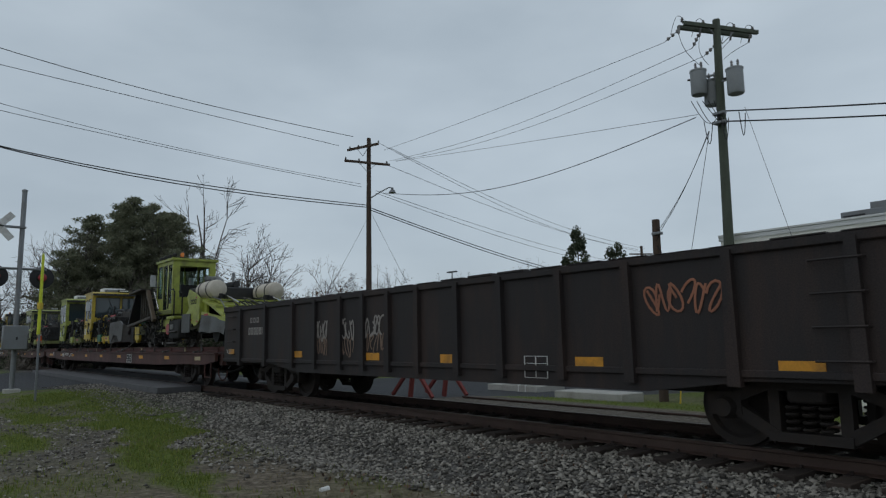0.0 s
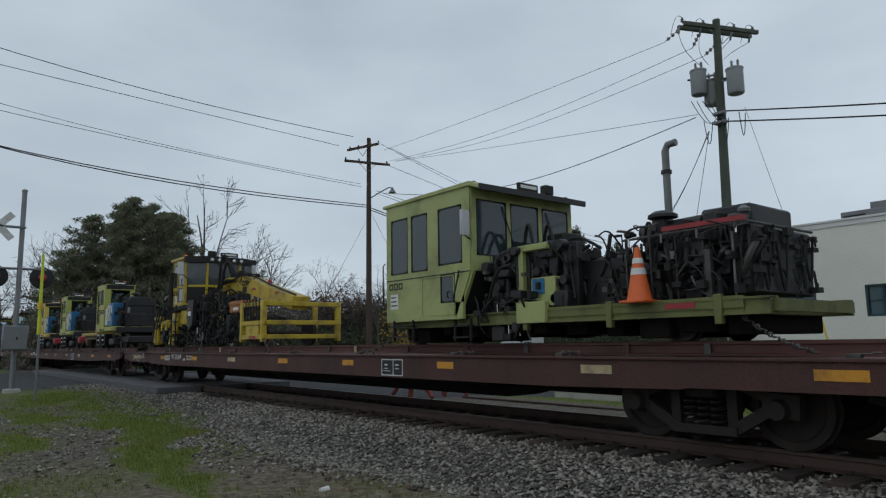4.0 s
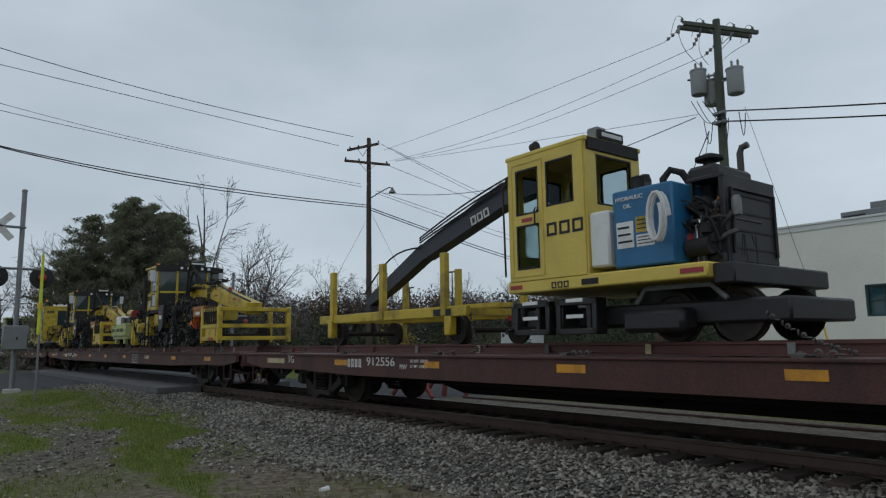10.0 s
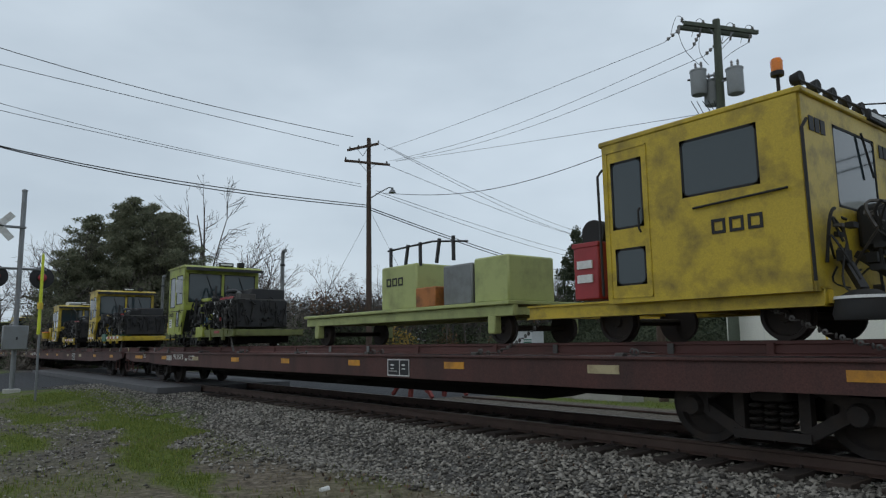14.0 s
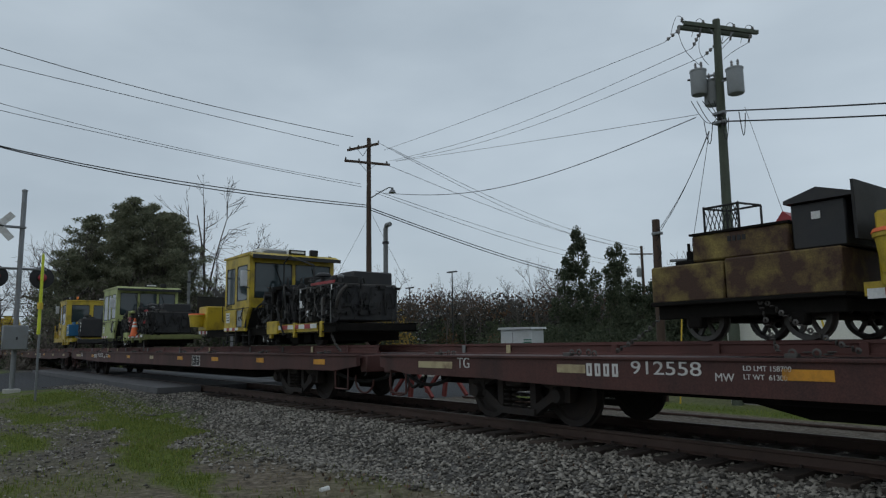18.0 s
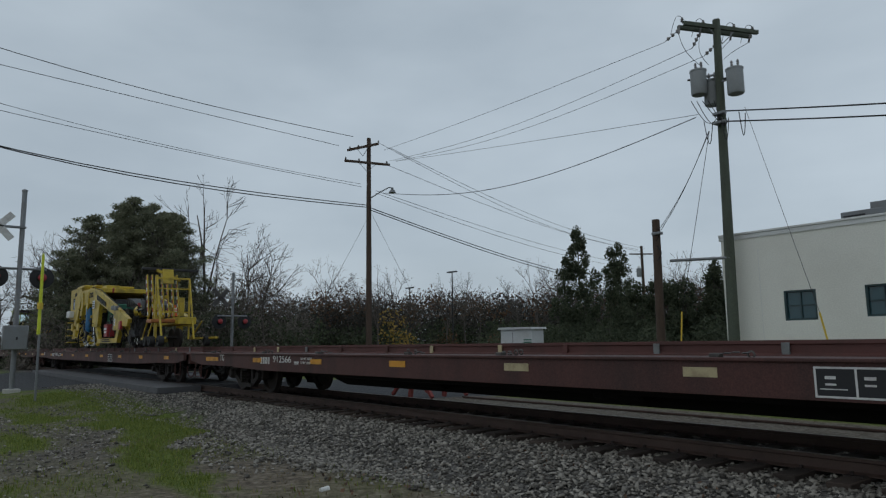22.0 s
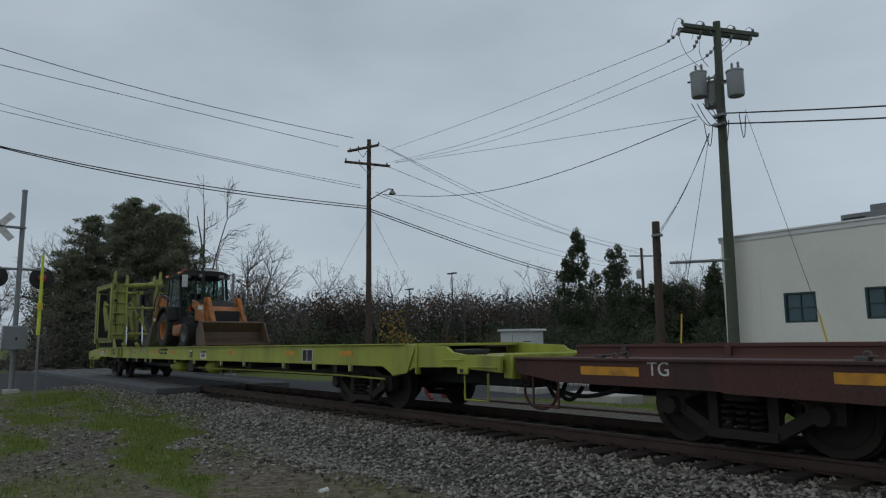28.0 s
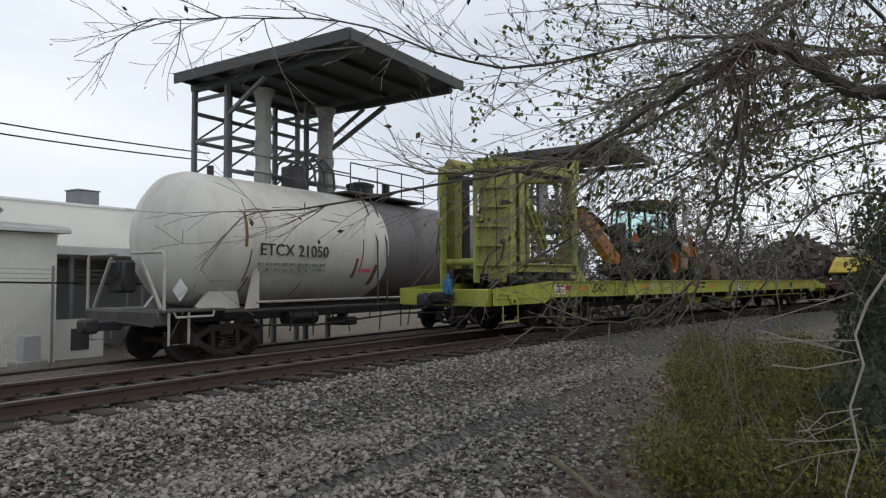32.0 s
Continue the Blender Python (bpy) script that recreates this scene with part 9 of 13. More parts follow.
def rib_post(p, x, s, y, f, z0, z1, n, deep=.8, slant=.42):
    """A corner post: outer flange at y, a slanting web that runs inwards (f) and outwards (s), ribs across it and an inner flange."""
    xe, ye = x + s * slant, y + f * deep
    ob = part("post", strip(Build(), x, y + f * .04, xe, ye, .04, z0, z1), RACK_LIME, p)
    part("flange", Build().box(min(x - s * .2, x + s * .03), max(x - s * .2, x + s * .03), y - .035, y + .035, z0, z1, .008), RACK_LIME, ob)
    part("flange", Build().box(min(xe, xe + s * .16), max(xe, xe + s * .16), ye - .035, ye + .035, z0 - .2, z1 - .05, .008), RACK_LIME, ob)
    for k in range(n):
        z = z0 + (z1 - z0) * (k + .45) / n
        b = Build()
        v = []
        for zz in (z - .022, z + .022):
            v += [(x, y, zz), (xe, ye, zz), (xe + s * .16, ye - f * .03, zz), (x + s * .2, y + f * .1, zz)]
        b.add(v, [(3, 2, 1, 0), (4, 5, 6, 7), (0, 1, 5, 4), (1, 2, 6, 5), (2, 3, 7, 6), (3, 0, 4, 7)])
        part("rib", b, RACK_LIME, ob)
        if k in (1, 3):
            part("clamp", Build().box(x + s * .12 - .04, x + s * .12 + .04, y + f * .05, y + f * .16, z + .03, z + .14, .01), WORN, ob)
    for k in range(2):
        g = .3 + .35 * k
        px, py = x + s * (slant * g + .14), y + f * deep * g
        part("hose", Build().tube([(px, py, z0 + .1), (px + s * .05, py - f * .03, z0 + .7), (px - s * .03, py, (z0 + z1) / 2), (px + s * .04, py, z1 - .7), (px, py, z1 - .2)], .012, 5), RACK_LIME if k else BLACK, ob)
    return ob


def track_rack():
    """Work-head frame: ribbed corner posts joined by beams, with folded struts hanging in the opening."""
    p = thing("machine_rack", "lime-green welded steel work-head frame with cylinders and hoses", "machine frame")
    N, F = -1.38, .63
    rib_post(p, -.46, -1, N, 1, .22, 2.82, 6, .55)
    rib_post(p, -.5, -1, F, -1, .1, 2.8, 6, .35, .25)
    rib_post(p, 2.33, 1, N, 1, .42, 2.66, 5, .5, .2)
    rib_post(p, 2.42, 1, F, -1, .1, 2.9, 6, .3, .15)
    # feet that carry the end posts
    part("post_foot", Build().box(-.62, -.44, N + .1, N + .5, .03, .4, .015), RACK_LIME, p)
    part("post_foot", Build().box(-.3, -.08, N + .15, N + .5, .03, .5, .015), DARK, p)
    # the near left side: an open recess, its shade put in as dark sheets, then a second ribbed post at the opening
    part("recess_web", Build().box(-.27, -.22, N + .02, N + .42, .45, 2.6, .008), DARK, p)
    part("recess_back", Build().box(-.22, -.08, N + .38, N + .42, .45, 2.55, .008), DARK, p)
    ip = part("inner_post", Build().box(-.1, .1, N - .02, N + .03, .48, 2.5, .01).box(.05, .1, N + .03, N + .32, .48, 2.5, .008), RACK_LIME, p)
    for k in range(4):
        part("rib", Build().box(-.26, -.1, N + .03, N + .3, .62 + .52 * k, .665 + .52 * k, .006), RACK_LIME, ip)
    part("edge_strip", Build().box(.1, .125, N - .01, N + .3, .5, 2.45, .005), INK, p)
    # top frame
    tb = part("top_beam", Build().box(-.5, 2.36, N - .03, N + .05, 2.62, 2.78, .01).box(-.5, 2.36, N - .05, N + .28, 2.78, 2.82, .01), RACK_LIME, p)
    for x in (-.1, .6, 1.1, 1.75, 2.2):
        part("top_lug", Build().box(x - .04, x + .1, N + .05, N + .2, 2.82, 2.87, .01), RACK_LIME, tb)
    part("top_knob", Build().lathe([(0, 0), (.03, 0), (.03, .04), (.07, .05), (.07, .1), (0, .11)], (1.1, N + .05, 2.82), "z", 10), BLACK, tb)
    part("under_beam", Build().box(-.4, 2.2, N + .1, N + .3, 2.56, 2.64, .01), DARK, p)
    part("far_beam", Build().box(-.3, 2.5, F - .05, F + .1, 2.5, 2.7, .015), DARK, p)
    part("far_cylinder", Build().lathe([(0, 0), (.13, 0), (.14, .05), (.14, 2.0), (.17, 2.02), (.17, 2.12), (.12, 2.14), (.12, 2.55), (0, 2.56)], (-.25, F - .02, 2.92), "x", 18), YELLOW_LIME, p, "dull yellow-green hydraulic cylinder")
    part("end_tube", Build().tube([(2.52, N + .4, 2.68), (2.55, F - .1, 2.8)], .1, 14), RACK_LIME, p)
    part("end_tube", Build().tube([(2.6, N + .45, 1.72), (2.65, F - .1, 1.75)], .05, 10), RACK_LIME, p)
    part("end_tube", Build().tube([(2.62, N + .45, .62), (2.66, F - .1, .62)], .06, 10), RACK_LIME, p)
    part("end_tube", Build().tube([(-.75, N + .5, 2.6), (-.7, F - .3, 2.6)], .08, 12), RACK_LIME, p)
    part("end_tube", Build().tube([(-.75, N + .5, .5), (-.7, F - .3, .5)], .08, 12), RACK_LIME, p)
    part("cross_bar", Build().bar((.15, N + .1, 2.72), (.1, F, 2.72), .1, .08), DARK, p)
    part("cross_bar", Build().bar((1.25, N + .1, 2.72), (1.15, F, 2.78), .09, .1), DARK, p)
    part("cross_bar", Build().bar((2.2, N + .1, 2.7), (2.25, F, 2.78), .1, .2), RACK_LIME, p)
    arm = part("top_arm", Build().tube([(.75, -.1, 2.6), (1.75, -.15, 2.82)], .05, 10), RACK_LIME, p)
    part("rod", Build().tube([(1.75, -.15, 2.82), (2.2, -.15, 2.92)], .025, 8), WORN, arm)
    # far posts: a dark web beside a green one at both ends
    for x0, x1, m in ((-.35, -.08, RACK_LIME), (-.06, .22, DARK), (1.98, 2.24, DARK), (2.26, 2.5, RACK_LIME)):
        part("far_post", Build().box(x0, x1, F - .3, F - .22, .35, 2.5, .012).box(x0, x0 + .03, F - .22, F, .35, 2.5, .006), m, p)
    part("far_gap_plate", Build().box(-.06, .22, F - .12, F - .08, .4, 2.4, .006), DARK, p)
    # bottom of the opening
    part("bottom_beam", Build().box(-.08, 2.3, N - .02, N + .1, .42, .46, .008).box(-.08, 2.3, N + .06, N + .1, .26, .42, .006), RACK_LIME, p)
    part("bottom_beam", Build().box(-.1, 2.4, F - .2, F - .06, .36, .46, .008), RACK_LIME, p)
    part("tray", Build().box(-.2, 2.3, N + .14, F - .1, .1, .36, .02), DARK, p, "dark greasy tray")
    for k in range(5):
        part("tray_rib", Build().box(.15 + .48 * k, .19 + .48 * k, N + .08, N + .15, .12, .4, .006), DARK, p)
    for y in (N + .2, F - .25):
        part("skid", Build().box(-.7, 2.7, y, y + .2, .0, .1, .015), DARK, p)
    part("foot_gusset", Build().prism([(2.5, .04), (2.92, .04), (2.92, .1), (2.62, .42), (2.5, .42)], N + .08, N + .13), RACK_LIME, p)
    for y in (N + .5, -.35):
        part("foot_tube", Build().tube([(2.45, y, .2), (2.95, y - .05, .11)], .08, 12), RACK_LIME, p)
    # folded struts inside
    jy = N + .2
    j = part("hinged_arm", Build().bar((-.12, jy, 2.18), (.42, jy, 1.88), .1, .2), RACK_LIME, p)
    part("arm_block", Build().box(-.13, .13, -.09, .09, -.1, .12, .01, pose(.44, jy, 1.88, 0, 30, 0)), RACK_LIME, j)
    pl = part("arm_plate", Build().bar((.44, jy, 1.85), (1.1, jy, .8), .03, .2).bar((.53, jy - .06, 1.9), (1.18, jy - .06, .83), .12, .03).bar((.36, jy - .06, 1.8), (1.02, jy - .06, .77), .12, .03), RACK_LIME, j)
    for k in range(3):
        u = .2 + .28 * k
        part("plate_rib", Build().bar((.36 + .66 * u, jy - .06, 1.8 - 1.03 * u), (.53 + .65 * u, jy - .06, 1.9 - 1.07 * u), .1, .02), RACK_LIME, pl)
    part("support_tube", Build().tube([(.3, -.1, 2.12), (1.72, .25, .72)], .06, 12), RACK_LIME, p)
    part("tube_hinge", Build().box(-.1, .1, -.07, .07, -.04, .05, .01, pose(1.74, .26, .7, 0, 35, 0)), DARK, p)
    part("tube_collar", Build().box(-.06, .06, -.09, .09, -.09, .09, .01, pose(1.05, .08, 1.4, 0, 45, 0)), RACK_LIME, p)
    part("flat_strut", Build().bar((.6, -.25, 1.75), (1.22, -.2, .78), .12, .05), RACK_LIME, p)
    part("brown_strut", Build().bar((.95, -.05, 1.9), (2.2, .35, .62), .09, .09), WORN, p)
    part("side_arm", Build().bar((.0, -.5, 2.3), (.75, -.45, 2.2), .1, .1).box(.6, .8, -.53, -.38, 2.1, 2.3, .02), RACK_LIME, p)
    part("side_arm", Build().bar((.0, -.6, 1.9), (2.2, -.5, 1.8), .06, .05), RACK_LIME, p)
    # tilted cylinders at both ends
    for x0, x1, y in ((2.55, 2.78, N + .55), (2.55, 2.8, -.2)):
        c = part("tilt_cylinder", Build().tube([(x0, y, 1.85), (x0 + (x1 - x0) * .6, y, .95)], .06, 12), RACK_LIME, p)
        part("rod", Build().tube([(x0 + (x1 - x0) * .6, y, .95), (x1, y, .14)], .03, 8), CHROME, c)
    for y in (N + .5, F - .35):
        c = part("end_cylinder", Build().tube([(-.92, y, 2.72), (-.95, y, 2.0)], .055, 10), RACK_LIME, p)
        part("rod", Build().tube([(-.95, y, 2.0), (-.97, y, 1.5)], .03, 8), CHROME, c)
        part("cylinder_bracket", Build().box(-1.0, -.84, y - .07, y + .07, 1.38, 1.52, .015), RACK_LIME, p)
    # pegs with gussets on the top corners
    for y, z in ((N + .05, 2.8), (F - .1, 2.85)):
        part("peg", Build().box(2.44, 2.54, y - .05, y + .05, z - .2, z + .5, .008).bar((2.2, y, z + .05), (2.46, y, z + .36), .06), RACK_LIME, p)
    for y in (N + .5, F - .4):
        part("peaked_lug", Build().prism([(2.42, 2.72), (2.74, 2.72), (2.7, 3.12), (2.6, 3.14)], y - .04, y + .04), RACK_LIME, p)
    part("perforated_panel", Build().box(2.2, 2.42, N + .1, N + .12, 1.0, 1.75, .003), WORN, p)
    m = Build()
    for i in range(6):
        for k in range(9):
            m.lathe([(0, -.004), (.011, -.004), (.011, .004), (0, .004)], (2.22 + .035 * i, N + .098, 1.08 + .07 * k), "y", 6)
    part("panel_hole", m, INK, p)["kind"] = "stuff"
    for a, b2, r, sd in (((-.6, N + .05, 2.78), (-.42, N + .05, 2.82), .2, (0, 0, 1)), ((2.5, N, 2.75), (2.6, N, 2.5), .2, (1, 0, .2)), ((2.6, F - .2, 2.7), (2.7, F - .25, 2.4), .25, (1, 0, 0)),
                        ((2.65, F - .3, 1.9), (2.7, F - .4, 1.4), .25, (-1, 0, -.2)), ((-.75, N + .2, .75), (-1.05, N + .3, .1), .12, (-1, 0, .4)), ((-.6, N + .05, .9), (-1.0, N + .1, .3), .1, (1, 0, -.6)),
                        ((.95, .0, 2.55), (1.5, -.1, 2.6), -.12, (0, 0, 1)), ((.1, N + .1, 2.3), (.2, N + .2, 1.6), .15, (1, 0, 0))):
        part("hose", Build().tube(arc(a, b2, r, 10, sd), .02, 6), BLACK, p)
    hoses(p, 5, -.3, 2.2, N + .06, N + .16, 2.83, 2.88, 71, .012, BLACK, .04)
    return p


def tyre(p, x, y, z, r, w, mat, seed=0):
    ty = Build()
    ty.lathe([(r * .56, -w / 2), (r * .9, -w / 2), (r * .97, -w * .36), (r * .97, w * .36), (r * .9, w / 2), (r * .56, w / 2), (r * .5, 0)], (x, y, z), "y", 28)
    for k in range(22):
        a = k * math.tau / 22
        for s in (-1, 1):
            ty.box(-.035, .035, min(0, s * w * .5), max(0, s * w * .5), -.035, .03, .008, pose(x, y, z) @ Matrix.Rotation(-(a + (.14 if s > 0 else 0)), 4, "Y") @ pose(0, 0, r * .985) @ Matrix.Rotation(s * .5, 4, "Z"))
    wheel = part("wheel", ty, BLACK, p, "black lugged tractor tyre")
    s = -1 if y < 0 else 1
    part("rim", Build().lathe([(0, s * w * .2), (r * .2, s * w * .22), (r * .24, s * w * .1), (r * .42, s * w * .02), (r * .48, s * w * .42), (r * .58, s * w * .47), (r * .58, s * w * .3)], (x, y, z), "y", 24), mat, wheel, "brown-orange wheel rim")
    return wheel


def backhoe():
    p = thing("backhoe_loader", "rusty orange backhoe loader with dark cab chained on the flatcar", "backhoe loader")
    for y in (-.9, .9):
        tyre(p, 9.8, y, .65, .62, .48, DIGGER)
        tyre(p, 11.86, y, .44, .41, .34, GREY)
    part("chassis", Build().box(9.3, 12.4, -.42, .42, .45, .85, .03), DARK, p)
    part("front_axle", Build().box(11.7, 12.0, -.8, .8, .36, .52, .04), DIGGER, p)
    part("rear_axle", Build().tube([(9.8, -.8, .65), (9.8, .8, .65)], .14, 12), DARK, p)
    tank = part("side_tank", Build().box(10.5, 11.25, -1.02, -.5, .42, .82, .05), DIGGER, p)
    part("tank_patch", Build().box(10.75, 10.98, -1.026, -1.0, .5, .74, .004), GREY, tank)
    part("side_tank", Build().box(10.5, 11.25, .5, 1.02, .42, .82, .05), DIGGER, p)
    part("hood", Build().prism([(11.2, .95), (12.75, .8), (12.85, 1.18), (12.6, 1.36), (11.3, 1.56)], -.5, .5), DIGGER, p)
    part("hood_top", Build().prism([(11.25, 1.56), (12.6, 1.36), (12.3, 1.5), (11.4, 1.66)], -.46, .46), BLACK, p)
    part("nose_grille", Build().box(12.84, 12.9, -.42, .42, .75, 1.2, .02), BLACK, p)
    part("engine_block", Build().box(11.3, 12.7, -.42, .42, .6, .95, .03), DARK, p)
    part("footstep", Build().box(10.55, 11.1, -1.06, -.85, .84, .88, .01), BLACK, p)
    # cab: posts, roof that narrows to the front, glass, seat and wheel
    cab = part("cab", plan_prism(Build(), [(9.3, -.84), (10.8, -.84), (11.25, -.48), (11.25, .48), (10.8, .84), (9.3, .84)], .82, .96), BLACK, p, "dark cab with wide tinted windows")
    for s in (-1, 1):
        y = s * .84
        for a, b2, w in (((9.28, y, 1.5), (9.38, y * .97, 2.55), .05), ((9.62, y, 1.4), (9.72, y * .97, 2.55), .045), ((10.8, y, .95), (10.54, y * .97, 2.56), .08), ((11.27, s * .48, 1.5), (11.1, s * .48, 2.5), .06)):
            part("cab_post", Build().bar(a, b2, w), BLACK, cab)
        part("lower_rail", Build().bar((9.28, y, 1.5), (9.64, y, 1.5), .04), BLACK, cab)
        part("door_rail", Build().bar((9.64, y, 1.6), (10.68, y, 1.62), .04), BLACK, cab)
        part("door_glass", Build().prism([(9.75, 1.42), (10.2, 1.3), (10.45, .98), (10.78, .98), (10.54, 2.52), (9.74, 2.52)], y - .008, y + .008), SEE_GLASS, cab)
        part("quarter_glass", Build().prism([(9.3, 1.5), (9.62, 1.46), (9.71, 2.5), (9.4, 2.5)], y - .008, y + .008), SEE_GLASS, cab)
        g = Build().add([(10.78, y, 1.05), (11.26, s * .5, 1.5), (11.1, s * .5, 2.48), (10.56, y * .98, 2.5), (10.78, y - s * .012, 1.05), (11.26, s * .488, 1.5), (11.1, s * .488, 2.48), (10.56, y * .98 - s * .012, 2.5)],
                        [(0, 1, 2, 3), (7, 6, 5, 4), (0, 4, 5, 1), (1, 5, 6, 2), (2, 6, 7, 3), (3, 7, 4, 0)])
        part("front_glass", g, SEE_GLASS, cab)
        part("front_panel", strip(Build(), 10.78, y, 11.26, s * .5, .03, .9, 1.06), BLACK, cab)
        fb = Build()
        pts = [(9.8 + .76 * math.cos(a), .72 + .76 * math.sin(a)) for a in [math.radians(20 + 14 * k) for k in range(11)]]
        vs, fs = [], []
        ya, yb = sorted((s * .62, s * 1.16))
        for xa, za in pts:
            for f in (1.0, .93):
                vs += [(9.8 + (xa - 9.8) * f, ya, .72 + (za - .72) * f), (9.8 + (xa - 9.8) * f, yb, .72 + (za - .72) * f)]
        for k in range(10):
            i = 4 * k
            fs += [(i, i + 1, i + 5, i + 4), (i + 2, i + 6, i + 7, i + 3), (i, i + 4, i + 6, i + 2), (i + 1, i + 3, i + 7, i + 5)]
        fs += [(0, 2, 3, 1), (40, 41, 43, 42)]
        part("fender", fb.add(vs, fs), BLACK, p)
    part("windscreen", Build().add([(11.27, -.46, 1.52), (11.27, .46, 1.52), (11.1, .46, 2.48), (11.1, -.46, 2.48), (11.255, -.46, 1.52), (11.255, .46, 1.52), (11.085, .46, 2.48), (11.085, -.46, 2.48)],
                                   [(0, 1, 2, 3), (7, 6, 5, 4), (0, 4, 5, 1), (1, 5, 6, 2), (2, 6, 7, 3), (3, 7, 4, 0)]), SEE_GLASS, cab)
    part("rear_window", Build().box(9.3, 9.315, -.8, .8, 1.52, 2.5), SEE_GLASS, cab)
    part("dash", Build().box(10.85, 11.15, -.4, .4, .95, 1.4, .04), BLACK, cab)
    part("seat", Build().box(10.0, 10.45, -.25, .25, 1.15, 1.35, .05).box(10.0, 10.15, -.25, .25, 1.35, 1.95, .05), BLACK, cab)
    part("steering_wheel", Build().lathe([(.16, -.012), (.185, 0), (.16, .012)], (10.75, 0, 1.65), "x", 18), BLACK, cab)
    roof = part("cab_roof", plan_prism(plan_prism(Build(), [(9.15, -.9), (10.75, -.9), (11.35, -.52), (11.35, .52), (10.75, .9), (9.15, .9)], 2.5, 2.62), [(9.3, -.8), (10.65, -.8), (11.15, -.45), (11.15, .45), (10.65, .8), (9.3, .8)], 2.62, 2.69), BLACK, cab)
    part("roof_sign", Build().box(11.0, 11.1, -.3, .3, 2.66, 2.8, .01), BLACK, roof)
    sg = Build()
    for k in range(7):
        sg.box(11.1, 11.108, -.27 + .08 * k, -.21 + .08 * k, 2.69, 2.77)
        sg.box(11.01 + .012 * k, 11.018 + .012 * k, -.306, -.3, 2.69, 2.77)
    part("sign_block", sg, WHITE, roof)["kind"] = "stuff"
    part("beacon", Build().lathe([(0, 0), (.07, 0), (.065, .14), (.03, .17), (0, .17)], (9.95, -.5, 2.68), "z", 12), RED, roof)
    part("marker_lamp", Build().box(10.5, 10.75, -.92, -.8, 2.58, 2.66, .02), AMBER, roof)
    part("marker_lamp", Build().box(9.3, 9.5, -.96, -.8, 2.54, 2.62, .02), AMBER, roof)
    for y in (-.7, -.35, .35, .7):
        part("head_lamp", Build().box(11.3 - .35 * (abs(y) > .5), 11.4 - .35 * (abs(y) > .5), y - .09, y + .09, 2.42, 2.54, .02), GREY, roof)
        part("work_lamp", Build().box(9.2, 9.28, y - .09, y + .09, 2.42, 2.54, .02), GREY, roof)
    part("aerial", Build().tube([(10.6, .3, 2.68), (10.5, .32, 2.85), (10.35, .35, 2.92)], .006, 4), BLACK, roof)
    part("exhaust_stack", Build().tube([(11.38, -.3, 1.5), (11.36, -.3, 2.5), (11.33, -.3, 2.66), (11.22, -.3, 2.74)], .06, 10), BLACK, p)
    mirror_arm(p, 11.2, -.7, 2.2)
    # loader arms
    for y in (-.52, .52):
        arm = part("loader_arm", Build().prism([(11.15, 1.42), (12.3, .95), (12.8, .34), (13.05, .28), (13.05, .5), (12.62, 1.18), (12.4, 1.26), (11.15, 1.66)], y - .07, y + .07), DIGGER, p)
        if y < 0:
            part("mark_plate", Build().prism([(11.78, 1.36), (12.38, 1.12), (12.38, 1.26), (11.78, 1.5)], y - .078, y - .07), DECAL_WORN, arm)
            part("mark_block", blocks(Build(), 11.82, y - .079, 1.28, .12, 4, .1, .25), WHITE, arm)
            mb = Build()
            for k in range(3):
                mb.box(-.05, .05, -.006, 0, -.05, .05, 0, pose(12.56 + .09 * k, y - .072, .86 - .12 * k, 0, 40, 0))
            part("mark_block", mb, INK, arm)
        for a in ((11.32, 1.56), (12.45, 1.08), (12.93, .4)):
            part("pin", Build().lathe([(0, -.11), (.05, -.11), (.05, .11), (0, .11)], (a[0], y, a[1]), "y", 12), GREY, arm)
        part("bell_crank", Build().bar((12.5, y - .08, .95), (12.55, y - .08, 1.66), .11, .05), DIGGER, p)
        part("bucket_link", Build().bar((12.56, y, 1.64), (13.2, y, .75), .12, .08), DIGGER, p)
        cy = part("tilt_cylinder", Build().tube([(12.22, y + .12, 1.78), (12.6, y + .12, 1.15)], .055, 10), BLACK, p)
        part("rod", Build().tube([(12.6, y + .12, 1.15), (12.95, y + .12, .6)], .03, 8), CHROME, cy)
        cy = part("lift_cylinder", Build().tube([(11.5, y + .05, .75), (12.3, y + .05, .9)], .055, 10), BLACK, p)
        part("rod", Build().tube([(12.3, y + .05, .9), (12.6, y + .05, .98)], .03, 8), CHROME, cy)
        for k in range(3):
            part("hose", Build().tube(arc((12.5, y + .12, 1.5 - .1 * k), (13.1, y + .12, .8 - .05 * k), -.18, 8, (.6, 0, 1)), .016, 5), BLACK, p)
    b = Build()
    out = [(13.18, .08), (13.92, .06), (13.98, .09), (13.4, .16), (13.22, .3), (13.2, .5), (13.46, .8), (13.4, .84), (13.1, .56), (13.08, .3)]
    b.prism(out, -1.03, 1.03)
    side = [(13.18, .08), (13.92, .06), (13.94, .12), (13.5, .8), (13.4, .84), (13.1, .56), (13.08, .3)]
    b.prism(side, -1.07, -1.03)
    b.prism(side, 1.03, 1.07)
    part("loader_bucket", b, BUCKET, p, "worn rusty steel loader bucket")
    # rear boom and stick
    part("swing_post", Build().prism([(8.05, .4), (8.5, .4), (8.45, 1.3), (8.35, 1.8), (8.2, 1.8), (8.0, 1.2)], -.18, .18), DARK, p)
    part("boom_cover", Build().box(7.92, 8.12, -.2, .2, 1.3, 1.82, .05).box(8.2, 8.4, -.2, .2, 1.5, 1.9, .05), DARK, p)
    part("swing_bracket", Build().box(8.3, 9.0, -.25, .25, .6, .95, .05), DARK, p)
